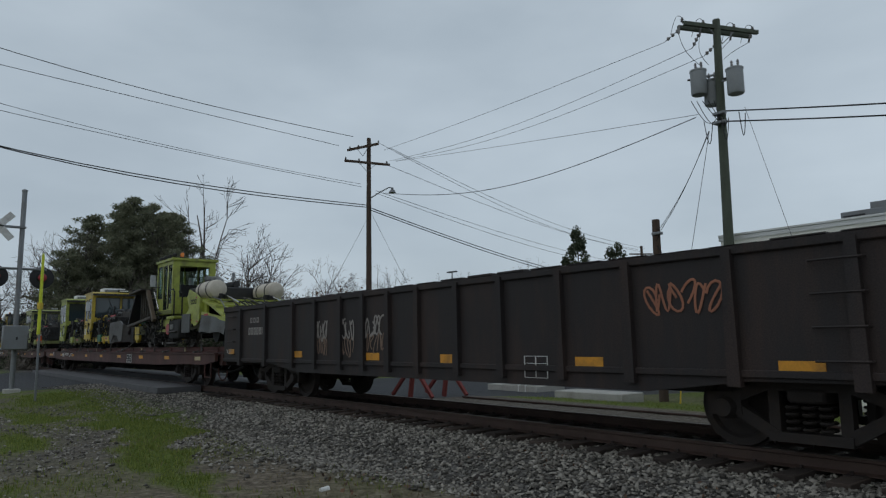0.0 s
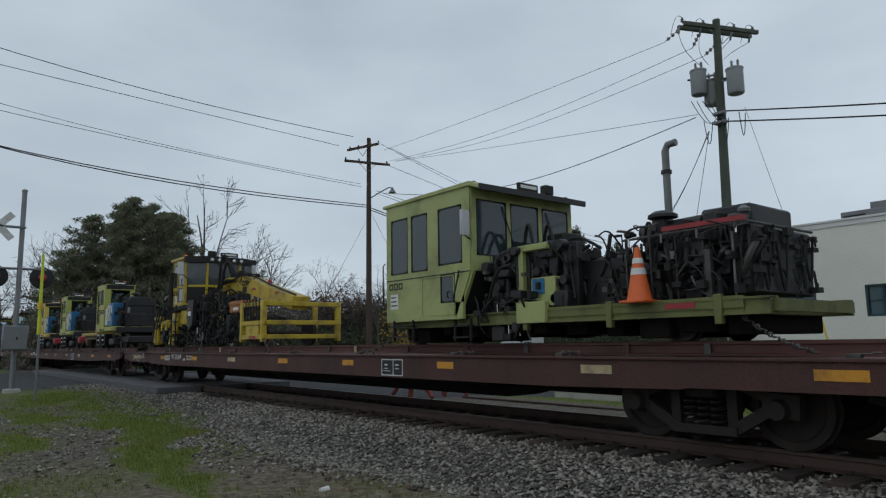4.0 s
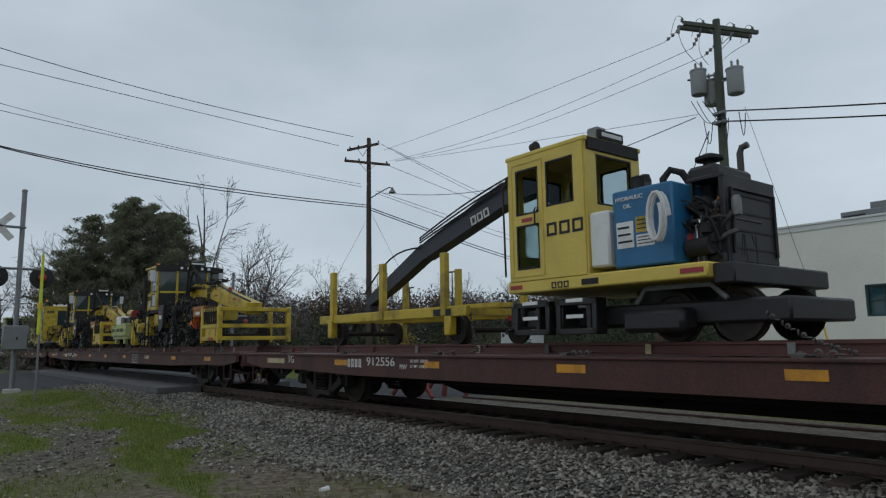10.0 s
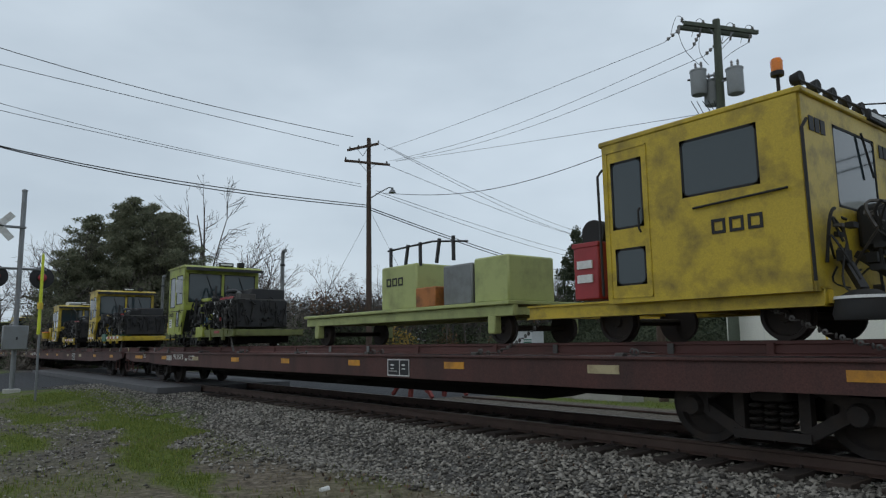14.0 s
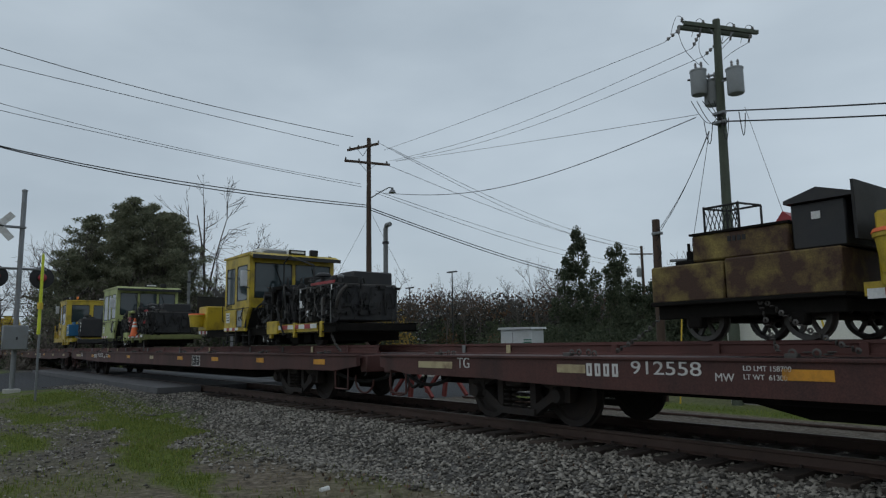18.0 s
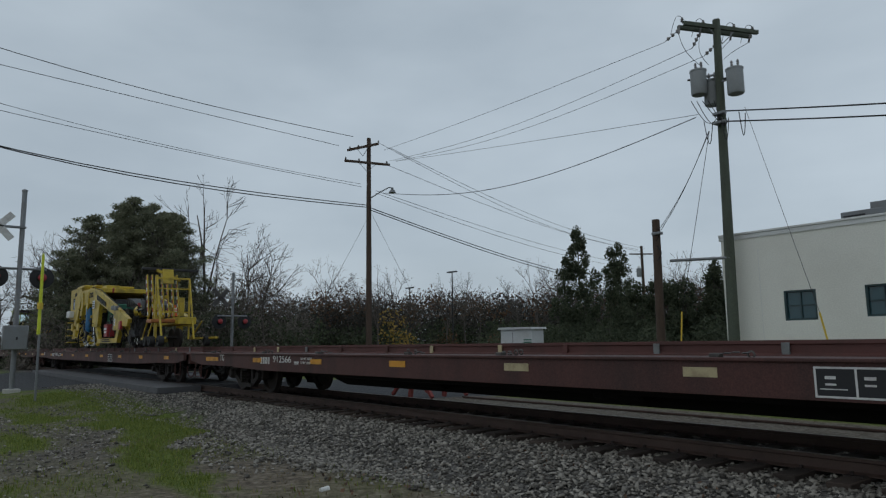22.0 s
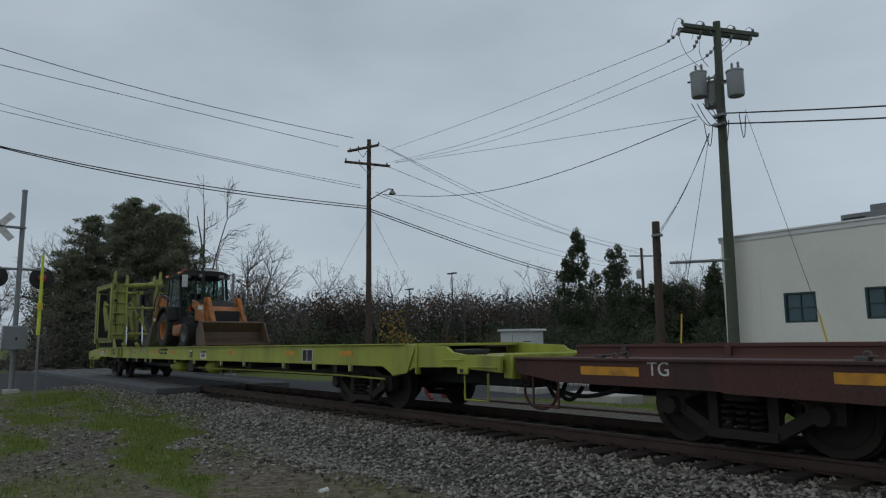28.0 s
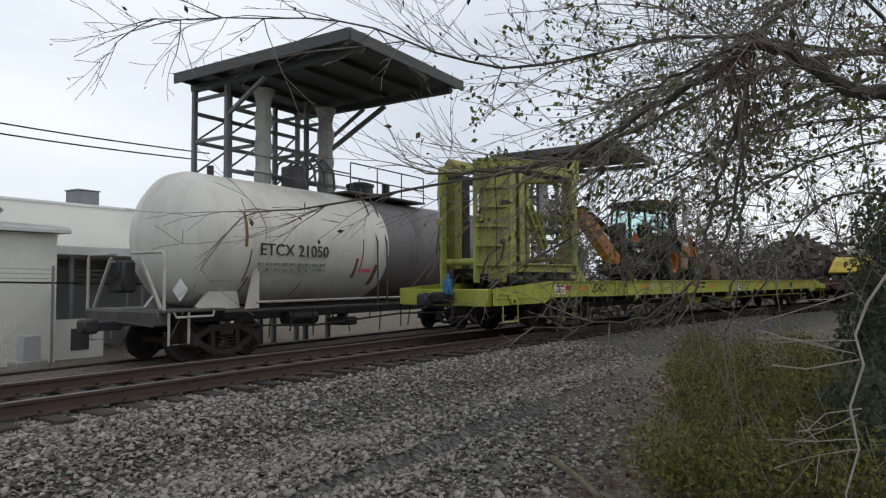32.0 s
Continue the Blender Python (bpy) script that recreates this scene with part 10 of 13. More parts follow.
    part("rear_frame", Build().box(8.45, 9.5, -.6, .6, .3, .75, .04).box(8.5, 8.75, -.95, .95, .25, .6, .03), DARK, p)
    boom = part("boom", bent_box(Build(), [(8.0, .72), (7.65, .82), (7.2, 1.12), (6.6, 1.55), (6.1, 1.85), (5.65, 1.95)], .3, [.28, .4, .46, .46, .36, .26]), DIGGER, p)
    part("mark_block", blocks(Build(), 6.5, -.156, 1.42, .16, 2, .12, .2), INK, boom)
    part("elbow_plate", Build().prism([(5.52, 1.78), (5.75, 1.72), (6.02, 1.9), (6.0, 2.12), (5.8, 2.2), (5.58, 2.06)], -.2, .2), BROWN_DIG, p)
    cy = part("boom_cylinder", Build().tube([(8.05, 0, 1.3), (6.75, 0, 1.92)], .07, 10), BLACK, p)
    part("rod", Build().tube([(6.75, 0, 1.92), (6.0, 0, 2.16)], .035, 8), CHROME, cy)
    stick = part("stick", bent_box(Build(), [(5.72, 1.9), (5.4, 1.5), (4.95, .95), (4.4, .48)], .24, [.26, .3, .3, .22]), BROWN_DIG, p)
    part("mark_block", blocks(Build(), 5.1, -.136, 1.12, .12, 3, .1, .2), WHITE, stick)
    cy = part("stick_cylinder", Build().tube([(5.5, 0, 2.02), (4.98, 0, 1.36)], .065, 10), GREY, p)
    part("rod", Build().tube([(4.98, 0, 1.36), (4.3, 0, .62)], .035, 8), CHROME, cy)
    bk = part("digging_bucket", Build().prism([(4.4, .5), (4.3, .2), (4.45, .05), (5.2, .05), (5.45, .4), (5.7, .93), (5.62, .95), (5.36, .46), (5.14, .14), (4.55, .14)], -.3, .3)
              .prism([(4.4, .5), (4.3, .2), (4.45, .05), (5.2, .05), (5.45, .4), (5.7, .93), (5.45, .93), (5.15, .58), (4.85, .42), (4.6, .5)], -.33, -.3)
              .prism([(4.4, .5), (4.3, .2), (4.45, .05), (5.2, .05), (5.45, .4), (5.7, .93), (5.45, .93), (5.15, .58), (4.85, .42), (4.6, .5)], .3, .33), WORN, p, "grey steel digging bucket")
    for k in range(5):
        part("tooth", Build().prism([(5.62, .88), (5.72, .88), (5.78, 1.06)], -.29 + .135 * k, -.24 + .135 * k), WORN, bk)
    part("bucket_link", Build().bar((4.85, -.16, .85), (4.55, -.16, .38), .1, .05).bar((4.85, .16, .85), (4.55, .16, .38), .1, .05), BROWN_DIG, p)
    for k in range(5):
        y = -.16 + .08 * k
        part("hose", Build().tube(arc((6.1, y, 2.18), (5.2, y, 1.5), .36 - .05 * k, 12, (-.6, 0, .8)), .022, 6), BLACK, p)
        part("hose", Build().tube(arc((8.05, y, 1.35), (6.1, y, 2.14), .04 + .03 * k, 10), .018, 5), BLACK, p)
        part("hose", Build().tube(arc((8.1, y, 1.2), (7.7, y, .8), .25, 8, (-1, 0, .2)), .02, 5), BLACK, p)
    part("slow_triangle", Build().cross([(-.2, 1.35), (.2, 1.35), (0, 1.68)], 9.36, 9.38), ORANGE, p, "red-orange slow vehicle triangle")
    for y in (-.75, .75):
        part("stabiliser", Build().bar((8.75, y, .45), (8.6, y, 1.3), .16, .14), DARK, p)
    chains(p, [((9.0, -.9, .5), (8.0, -1.2, .06)), ((12.6, -.6, .5), (13.2, -1.2, .06))])
    part("hose", Build().tube([(12.3, -.7, .65), (12.5, -.85, .55), (12.7, -.7, .62), (12.9, -.7, .45)], .012, 5), RED, p)
    return p


lime_flatcar()
place(track_rack(), -360.0, 12)
place(backhoe(), -361.0, 12)
# ---------------------------------------------------------------- materials of the surroundings
RENDER_WALL = surface("cream_wall", (.76, .755, .69), .8, dirt=(.56, .54, .48), amount=.4, scale=.35, grain=.04, bump=.12, fine=25)
COPING = surface("white_coping", (.66, .67, .66), .6, dirt=(.42, .41, .38), amount=.4, scale=1.2, bump=.05)
ROOFING = surface("grey_roofing", (.22, .22, .21), .9, dirt=(.12, .12, .11), amount=.5)
FRAME = surface("dark_teal_frame", (.02, .05, .055), .45, bump=.05)
CONCRETE = surface("concrete", (.42, .41, .38), .9, dirt=(.22, .2, .17), amount=.5, scale=1.4, grain=.15, bump=.3)
POLE = surface("treated_pole", (.085, .10, .075), .9, dirt=(.05, .05, .04), amount=.5, scale=3, grain=.2, bump=.4, streak=True)
BROWN_POLE = surface("brown_pole", (.075, .05, .036), .9, dirt=(.035, .028, .022), amount=.5, scale=3, grain=.2, bump=.4, streak=True)
CAN = surface("transformer_grey", (.30, .32, .33), .5, dirt=(.18, .17, .15), amount=.3)
PORCELAIN = surface("porcelain", (.25, .24, .24), .25, bump=0)
WIRE = surface("black_wire", (.008, .008, .009), .6, bump=0)
DINGY = surface("dingy_white_paint", (.42, .41, .38), .6, dirt=(.2, .15, .11), amount=.5, scale=3)
HOUSE_GLASS = glass("dark_teal_window", (.02, .07, .085))
LITTER = varied("leaf_litter", (.05, .028, .018), (.20, .12, .075), .9, island=True, bump=0)
VINE = surface("bleached_vine", (.36, .32, .28), .9, dirt=(.2, .17, .14), amount=.4)
GALV = surface("galvanised_steel", (.22, .23, .24), .45, metal=.5, dirt=(.18, .16, .14), amount=.4)
CABINET = surface("cabinet_grey", (.52, .54, .54), .5, dirt=(.32, .31, .28), amount=.4, scale=1.5)
GUARD = surface("yellow_guard", (.65, .46, .04), .5, dirt=(.4, .28, .05), amount=.3)
HIVIS = surface("marker_yellow_green", (.60, .66, .03), .5, bump=.03)
STOP_RED = surface("bumper_red", (.2, .035, .03), .7, dirt=(.15, .04, .03), amount=.5)
TANK_WHITE = surface("tank_shell_white", (.62, .61, .56), .45, dirt=(.33, .28, .21), amount=.6, scale=.7, streak=True)
TANK_GREY = surface("tank_shell_dark", (.13, .12, .12), .55, dirt=(.08, .06, .05), amount=.6, scale=.8, streak=True)
RUST = surface("rust_streak", (.22, .10, .04), .85, dirt=(.12, .06, .03), amount=.6, scale=5, bump=.1)
TOWER = surface("tower_steel", (.15, .16, .165), .65, dirt=(.10, .07, .05), amount=.6, scale=1.5)
SHEET = surface("corrugated_dark_sheet", (.055, .062, .066), .6, dirt=(.10, .08, .07), amount=.5, scale=.8)
CANVAS = surface("grey_canvas", (.42, .41, .38), .95, dirt=(.17, .16, .14), amount=.5, scale=2, bump=.4)
BARK = surface("grey_bark", (.085, .075, .064), .95, dirt=(.045, .04, .034), amount=.6, scale=4, grain=.25, bump=.6)
DEAD_VINE = surface("brown_dead_vine", (.13, .095, .075), .95, dirt=(.06, .045, .036), amount=.5, scale=6)
TWIG = surface("pale_twig", (.19, .165, .14), .9, dirt=(.08, .07, .06), amount=.5, scale=6)
FAR_BARK = surface("far_bark", (.10, .085, .078), 1.0, bump=0)
# paler than real needles: distance haze is put into the pine colour
PINE = varied("hazy_pine_needles", (.12, .135, .085), (.27, .275, .185), .9, island=True, bump=0)
CEDAR = varied("cedar_leaves", (.04, .055, .032), (.11, .125, .075), .9, island=True, bump=0)
WOODS = varied("far_woods_brown", (.036, .034, .03), (.066, .059, .05), 1.0, island=True, bump=0)
SCRUB = varied("bare_scrub", (.085, .075, .065), (.18, .155, .13), .95, island=True, bump=0)
RUSSET = varied("russet_leaves", (.10, .055, .035), (.16, .10, .06), .9, island=True, bump=0)
GOLD = varied("gold_leaves", (.22, .15, .03), (.34, .22, .05), .9, island=True, bump=0)
GREEN_LEAF = varied("green_leaves", (.05, .075, .016), (.2, .215, .05), .7, island=True, bump=0)
WEED_LEAF = varied("weed_leaves", (.06, .075, .016), (.22, .21, .055), .75, island=True, bump=0)
BROWN_LEAF = varied("dry_leaves", (.035, .022, .016), (.11, .065, .04), .85, island=True, bump=0)
BLADE = varied("grass_blades", (.10, .145, .022), (.25, .28, .07), .8, island=True, bump=0)
DRY_BLADE = varied("dry_grass", (.12, .10, .04), (.24, .19, .09), .9, island=True, bump=0)


def see_through(m, share=.45):
    """Thin leaves let part of the light through."""
    n, l = m.node_tree.nodes, m.node_tree.links
    b = n["Principled BSDF"]
    out = [k for k in n if k.type == "OUTPUT_MATERIAL"][0]
    tr, mx = n.new("ShaderNodeBsdfTranslucent"), n.new("ShaderNodeMixShader")
    src = b.inputs["Base Color"].links
    if src:
        l.new(src[0].from_socket, tr.inputs["Color"])
    mx.inputs["Fac"].default_value = share
    l.new(b.outputs["BSDF"], mx.inputs[1])
    l.new(tr.outputs["BSDF"], mx.inputs[2])
    l.new(mx.outputs["Shader"], out.inputs["Surface"])


for leaf_mat in (PINE, CEDAR, RUSSET, GREEN_LEAF, WEED_LEAF, BLADE):
    see_through(leaf_mat)

# ---------------------------------------------------------------- buildings


def sash_window(x0, x1, z0, z1, y, parent):
    w = part("window", Build().box(x0, x1, y + .10, y + .115, z0, z1), HOUSE_GLASS, parent, "dark window of four panes")
    f = Build()
    t = .06
    f.box(x0 - .01, x0 + t, y + .02, y + .12, z0 - .01, z1 + .01, .006).box(x1 - t, x1 + .01, y + .02, y + .12, z0 - .01, z1 + .01, .006)
    f.box(x0 + t, x1 - t, y + .02, y + .12, z1 - t, z1 + .01, .006).box(x0 + t, x1 - t, y + .02, y + .12, z0 - .01, z0 + t, .006)
    part("window_frame", f, FRAME, w)
    xm, zm = (x0 + x1) / 2, (z0 + z1) / 2
    part("glazing_bar", Build().box(xm - .018, xm + .018, y + .06, y + .1, z0 + t, z1 - t), FRAME, w)
    part("glazing_bar", Build().box(x0 + t, x1 - t, y + .055, y + .1, zm - .018, zm + .018), FRAME, w)


def main_building():
    p = thing("warehouse", "long cream-rendered single-storey building with dark square windows", "building")
    holes = [(-9.71, -8.77, 1.72, 2.62), (-7.47, -6.55, 1.76, 2.64), (-5.24, -4.37, 1.8, 2.65), (-3.12, -2.29, 1.86, 2.67)]
    part("wall", wall_with_holes(Build(), "y", 21.15, .3, -11.6, -2.88, -1.2, 4.5, holes[:3] + [(-3.12, -2.885, 1.86, 2.67)]), RENDER_WALL, p)
    part("wall", wall_with_holes(Build(), "y", 21.155, .3, -2.88, 4.55, -1.4, 4.1, [(-2.875, -2.29, 1.86, 2.67)]), RENDER_WALL, p)
    for h in holes:
        sash_window(*h, 21.0, p)
    part("wall", Build().box(-11.6, -11.3, 21.3, 34, -1.2, 4.5), RENDER_WALL, p)
    part("wall", Build().box(4.25, 4.55, 21.3, 34, -1.4, 4.1), RENDER_WALL, p)
    part("roof", Build().box(-11.3, 4.25, 21.3, 34, 3.6, 3.75), ROOFING, p)
    for x0, x1, z in ((-11.66, -2.84, 4.5), (-2.84, 1.3, 4.13), (1.3, 4.6, 4.0)):
        part("coping", Build().box(x0, x1, 20.94, 21.36, z, z + .07, .012).box(x0, x1, 20.97, 21.0, z - .14, z, .006), COPING, p)
    part("plinth", Build().box(-11.62, 4.56, 20.975, 21.0, -1.3, -.7, .005), CONCRETE, p)
    for x in (-10.4, -3.9, .9):
        part("downpipe", Build().box(x - .004, x + .004, 20.992, 21.0, -.7, 4.0), COPING, p)
    v = part("wall_vent", Build().prism([(-1.28, -.05), (-.9, -.05), (-.9, .32), (-1.28, .32)], 20.8, 21.0), WHITE, p, "white sheet-metal wall vent hood")
    part("vent_louvre", Build().box(-1.24, -.94, 20.79, 20.8, -.02, .04), DARK, v)
    # rooftop
    part("penthouse", Build().box(-8.0, -5.8, 28, 31, 3.7, 6.55).box(-8.05, -5.75, 27.95, 31.05, 6.55, 6.65, .01), RENDER_WALL, p)
    part("back_parapet", Build().box(-5.8, 3.4, 28.2, 28.5, 3.7, 5.6).box(-5.8, 3.4, 28.15, 28.55, 5.6, 5.7, .01), RENDER_WALL, p)
    part("back_parapet", Build().box(-.6, 3.5, 28.0, 28.18, 3.7, 5.75), RENDER_WALL, p)
    ac = part("air_conditioner", Build().box(-10.4, -8.05, 27.6, 29, 3.75, 5.85, .03), GALV, p, "grey rooftop air-conditioning unit")
    part("fan_grille", Build().box(-10.3, -9.55, 27.585, 27.6, 4.6, 5.7), DARK, ac)
    part("unit_hood", Build().prism([(-9.4, 5.85), (-8.2, 5.85), (-8.6, 6.1), (-9.4, 6.1)], 27.7, 28.9), GALV, ac)
    part("flue", Build().tube([(1.9, 29, 5.6), (1.9, 29, 6.9)], .12, 12).tube([(1.9, 29, 6.9), (1.9, 29, 7.05)], .17, 12), GALV, p)
    part("aerial", Build().tube([(3.2, 29, 5.6), (3.2, 29, 8.3)], .02, 5), WIRE, p)
    return p


def annex():
    p = thing("annex", "low cream-rendered annex with two dark windows and flat overhanging roof", "building")
    holes = [(6.19, 6.95, 1.42, 2.46), (8.76, 9.49, 1.42, 2.48)]
    part("wall", wall_with_holes(Build(), "y", 21.45, .3, 4.56, 11.35, -1.4, 2.78, holes), RENDER_WALL, p)
    for h in holes:
        sash_window(*h, 21.3, p)
    part("wall", Build().box(11.05, 11.35, 21.6, 27, -1.4, 2.78), RENDER_WALL, p)
    part("roof", Build().prism([(4.56, 2.9), (11.6, 2.79), (11.6, 2.98), (4.56, 3.2)], 21.05, 27.2), COPING, p)
    part("gutter", Build().box(4.56, 11.62, 20.98, 21.05, 2.78, 2.92, .02), COPING, p)
    # carport beyond
    part("carport_roof", Build().box(11.62, 22, 22.5, 29, 2.2, 2.5, .02), COPING, p)
    part("carport_wall", Build().box(11.36, 22, 26.5, 26.8, -1.3, 2.2), ROOFING, p)
    for x in (12.6, 15.2, 18):
        part("carport_post", Build().box(x - .06, x + .06, 22.7, 22.82, -1.3, 2.2), GALV, p)
    part("low_wall", Build().box(11.4, 13.2, 21.8, 22.0, -1.3, .1), RENDER_WALL, p)
    part("louvre", Build().box(12.1, 12.7, 21.78, 21.8, -.9, -.2), DARK, p)
    return p


def back_building():
    p = thing("rear_hall", "cream-painted rear hall with a flat roof and square roof vent", "building")
    part("wall", Build().box(4.6, 26, 30, 30.3, -1.2, 4.7), RENDER_WALL, p)
    part("wall", Build().box(4.6, 4.9, 30.3, 42, -1.2, 4.7), RENDER_WALL, p)
    part("roof", Build().box(4.9, 26, 30.3, 42, 4.3, 4.4), ROOFING, p)
    part("coping", Build().box(4.5, 26.1, 29.94, 30.36, 4.7, 4.82, .012), COPING, p)
    part("roof_vent", Build().box(16.9, 17.9, 30.1, 31.1, 4.4, 5.45, .02), GALV, p)
    part("vent_cap", Build().box(16.85, 17.95, 30.05, 31.15, 5.45, 5.5, .01), GALV, p)
    d = Matrix.Translation((13.4, 29.98, 4.25)) @ Matrix.Rotation(radians(45), 4, "Y")
    part("diamond_placard", Build().box(-.27, .27, -.01, .01, -.27, .27, .01, d), GREY, p)
    part("placard_mark", Build().box(-.1, .1, -.016, -.008, -.1, .1, 0, d), DARK, p)
    part("stair_house", Build().box(4.0, 5.0, 28.8, 29.9, 3.8, 6.4), RENDER_WALL, p)
    return p


main_building()
annex()
back_building()


def iron_fence():
    p = thing("iron_fence", "black iron picket fence by a parking lot", "fence")
    for k in range(2):
        part("fence_rail", Build().box(-21, -12.5, 24, 24.03, -.5 + .95 * k, -.46 + .95 * k), INK, p)
    for k in range(57):
        x = -21 + k * .15
        part("picket", PICKET, INK, p, at=Matrix.Translation((x, 24.0, -.75)))


PICKET = Build().box(-.01, .01, -.012, .012, 0, 1.4).mesh("picket")
PICKET.materials.append(INK)
iron_fence()


def gate_fence():
    p = thing("security_fence", "black pipe and chain-link fence topped with razor wire coil", "fence")
    y = 18.0
    for x, top in ((3.85, .66), (4.15, .66), (4.55, .64), (4.75, .66), (5.2, .68), (5.65, .7), (5.9, .66), (7.55, 1.62)):
        part("fence_post", Build().tube([(x, y, -1.0), (x, y, top)], .045, 8).lathe([(0, 0), (.05, 0), (.05, .04), (0, .06)], (x, y, top), "z", 8), INK, p)
    for z in (-.75, -.25, .5):
        part("fence_rail", Build().bar((3.85, y, z), (7.5, y, z + .1), .035), INK, p)
    part("top_rail", Build().bar((7.55, y, 1.3), (16, y, 1.15), .05), INK, p)
    coil = Build()
    for a, b2 in (((3.9, y, .62), (5.9, y, .75)), ((5.9, y, .65), (7.5, y, 1.5))):
        a, b2 = Vector(a), Vector(b2)
        n = int((b2 - a).length * 34)
        coil.tube([a + (b2 - a) * (i / n) + Vector((0, .13 * math.cos(i * .55), .13 * math.sin(i * .55))) for i in range(n + 1)], .009, 4)
    part("razor_wire", coil, GALV, p, "coiled razor wire")
    mesh_b = Build()
    for k in range(105):
        for s in (-1, 1):
            x0 = 7.55 + k * .08
            xe = x0 + s * 2.2
            a, c = (x0, -.95), (xe, 1.25)
            if xe < 7.55:
                c = (7.55, -.95 + (x0 - 7.55))
            if xe > 16:
                c = (16, -.95 + (16 - x0))
            if abs(c[0] - a[0]) > .05:
                mesh_b.bar((a[0], y, a[1]), (c[0], y, c[1]), .005)
    part("chain_link", mesh_b, GALV, p, "grey chain-link mesh")["kind"] = "stuff"
    for x in (9.5, 11.6, 13.8):
        part("fence_post", Build().tube([(x, y, -1.0), (x, y, 1.7)], .035, 8), GALV, p)
    for z in (1.4, 1.52, 1.64):
        part("barbed_wire", Build().tube([(7.55, y - .05, z), (16, y - .05, z - .12)], .006, 4), GALV, p)
    part("meter_box", Build().box(9.1, 9.55, 18.6, 18.9, -.75, -.1, .02), CABINET, p)
    part("stone_post", Build().box(8.9, 9.7, 18.5, 19.0, -1.1, -.75, .03), CONCRETE, p)


gate_fence()

# ---------------------------------------------------------------- poles and wires


def pole(label, x, y, z0, z1, r0, r1, mat, lean=0.0):
    p = thing("utility_pole", label, "utility pole", "utility poles")
    part("shaft", Build().tube([(x, y, z0), (x + lean * .5, y, (z0 + z1) / 2), (x + lean, y, z1)], r0, 14, r1), mat, p)
    return p


def insulator(p, x, y, z, up=True):
    part("insulator", Build().lathe([(0, 0), (.02, 0), (.02, .05), (.06, .07), (.03, .1), (.06, .13), (.03, .16), (.045, .19), (0, .21)], (x, y, z), "z", 8), PORCELAIN, p)


def cross_arm(p, a, b2, mat, double=False):
    a, b2 = Vector(a), Vector(b2)
    side = (b2 - a).cross(Vector((0, 0, 1))).normalized() * .16
    for s in ((-1, 1) if double else (1,)):
        part("cross_arm", Build().bar(a + side * s, b2 + side * s, .1, .13), mat, p)
    mid = (a + b2) / 2
    for f in (.3, .7):
        q = a + (b2 - a) * f
        part("arm_brace", Build().bar(q + side, mid + side + Vector((0, 0, -.55)), .035, .02), GALV, p)


def transformer(p, x, y, z, h=.85, r=.26):
    t = part("transformer", Build().lathe([(0, 0), (r * .9, 0), (r, .04), (r, h - .06), (r * 1.06, h - .05), (r * 1.06, h), (r * .5, h + .06), (0, h + .07)], (x, y, z), "z", 20), CAN, p, "grey pole-mounted transformer")
    for k, (dx, dy) in enumerate(((-.08, 0), (.1, .05))):
        part("bushing", Build().lathe([(.03, 0), (.05, .03), (.03, .07), (.05, .11), (.03, .15), (.05, .19), (.02, .25), (0, .27)], (x + dx, y + dy, z + h + .04), "z", 8), PORCELAIN, t)
    part("side_bushing", Build().tube([(x - r, y - .05, z + h * .7), (x - r - .1, y - .06, z + h * .72)], .035, 8), DARK, t)
    return t




def wire(a, b2, sag=.4, r=.012, n=18, label="thin black overhead wire"):
    pts = arc(a, b2, -sag, n)
    w = part("overhead_wire", Build().tube(pts, r, 5), WIRE)
    tagged(w, label, "overhead wire", "overhead wires")
    return w


# pole with transformers
P2 = (-11.05, 20.6)
p2 = pole("tall greenish wooden pole carrying transformers and a double cross-arm", P2[0] - .14, P2[1], -.9, 11.72, .185, .12, POLE, .2)
cross_arm(p2, (-11.62, 19.5, 11.46), (-10.5, 22.15, 11.46), POLE, True)
for f in (.02, .3, .72, .98):
    q = Vector((-11.62, 19.5, 11.53)) + Vector((1.12, 2.65, 0)) * f
    insulator(p2, q.x, q.y, q.z)
    c = part("fuse_cutout", Build().tube([(q.x - .16, q.y, q.z - .3), (q.x - .1, q.y, q.z - .02)], .035, 7), PORCELAIN, p2)
    part("jumper", Build().tube(arc((q.x, q.y, q.z + .2), (q.x - .45, q.y, q.z - .22), .3, 8), .01, 4), WIRE, p2)
    part("drop_wire", Build().tube(arc((q.x - .16, q.y, q.z - .3), (-11.5 + .8 * f, 20.4, 10.2), .15, 8, (-1, 0, 0)), .009, 4), WIRE, p2)
for a, b2 in (((-11.62, 19.55, 11.4), (-12.35, 19.6, 11.15)), ((-11.35, 20.2, 11.35), (-11.68, 20.2, 10.87)), ((-11.1, 20.8, 11.0), (-11.47, 20.5, 10.59))):
    # strain insulators between the arm and the wires
    dv = Vector(b2) - Vector(a)
    for f in (.25, .5, .75):
        part("strain_disc", Build().lathe([(0, -.04), (.07, -.02), (.05, .04), (0, .05)], tuple(Vector(a) + dv * f), "x", 8), PORCELAIN, p2)
    part("strain_link", Build().tube([a, b2], .014, 5), GALV, p2)
for x, y, z in ((-11.62, 20.35, 9.25), (-11.45, 20.85, 8.95), (-10.42, 20.45, 8.95)):
    transformer(p2, x, y, z)
    part("hanger", Build().bar((x, y, z + .6), (P2[0], P2[1], z + .6), .08, .05), GALV, p2)
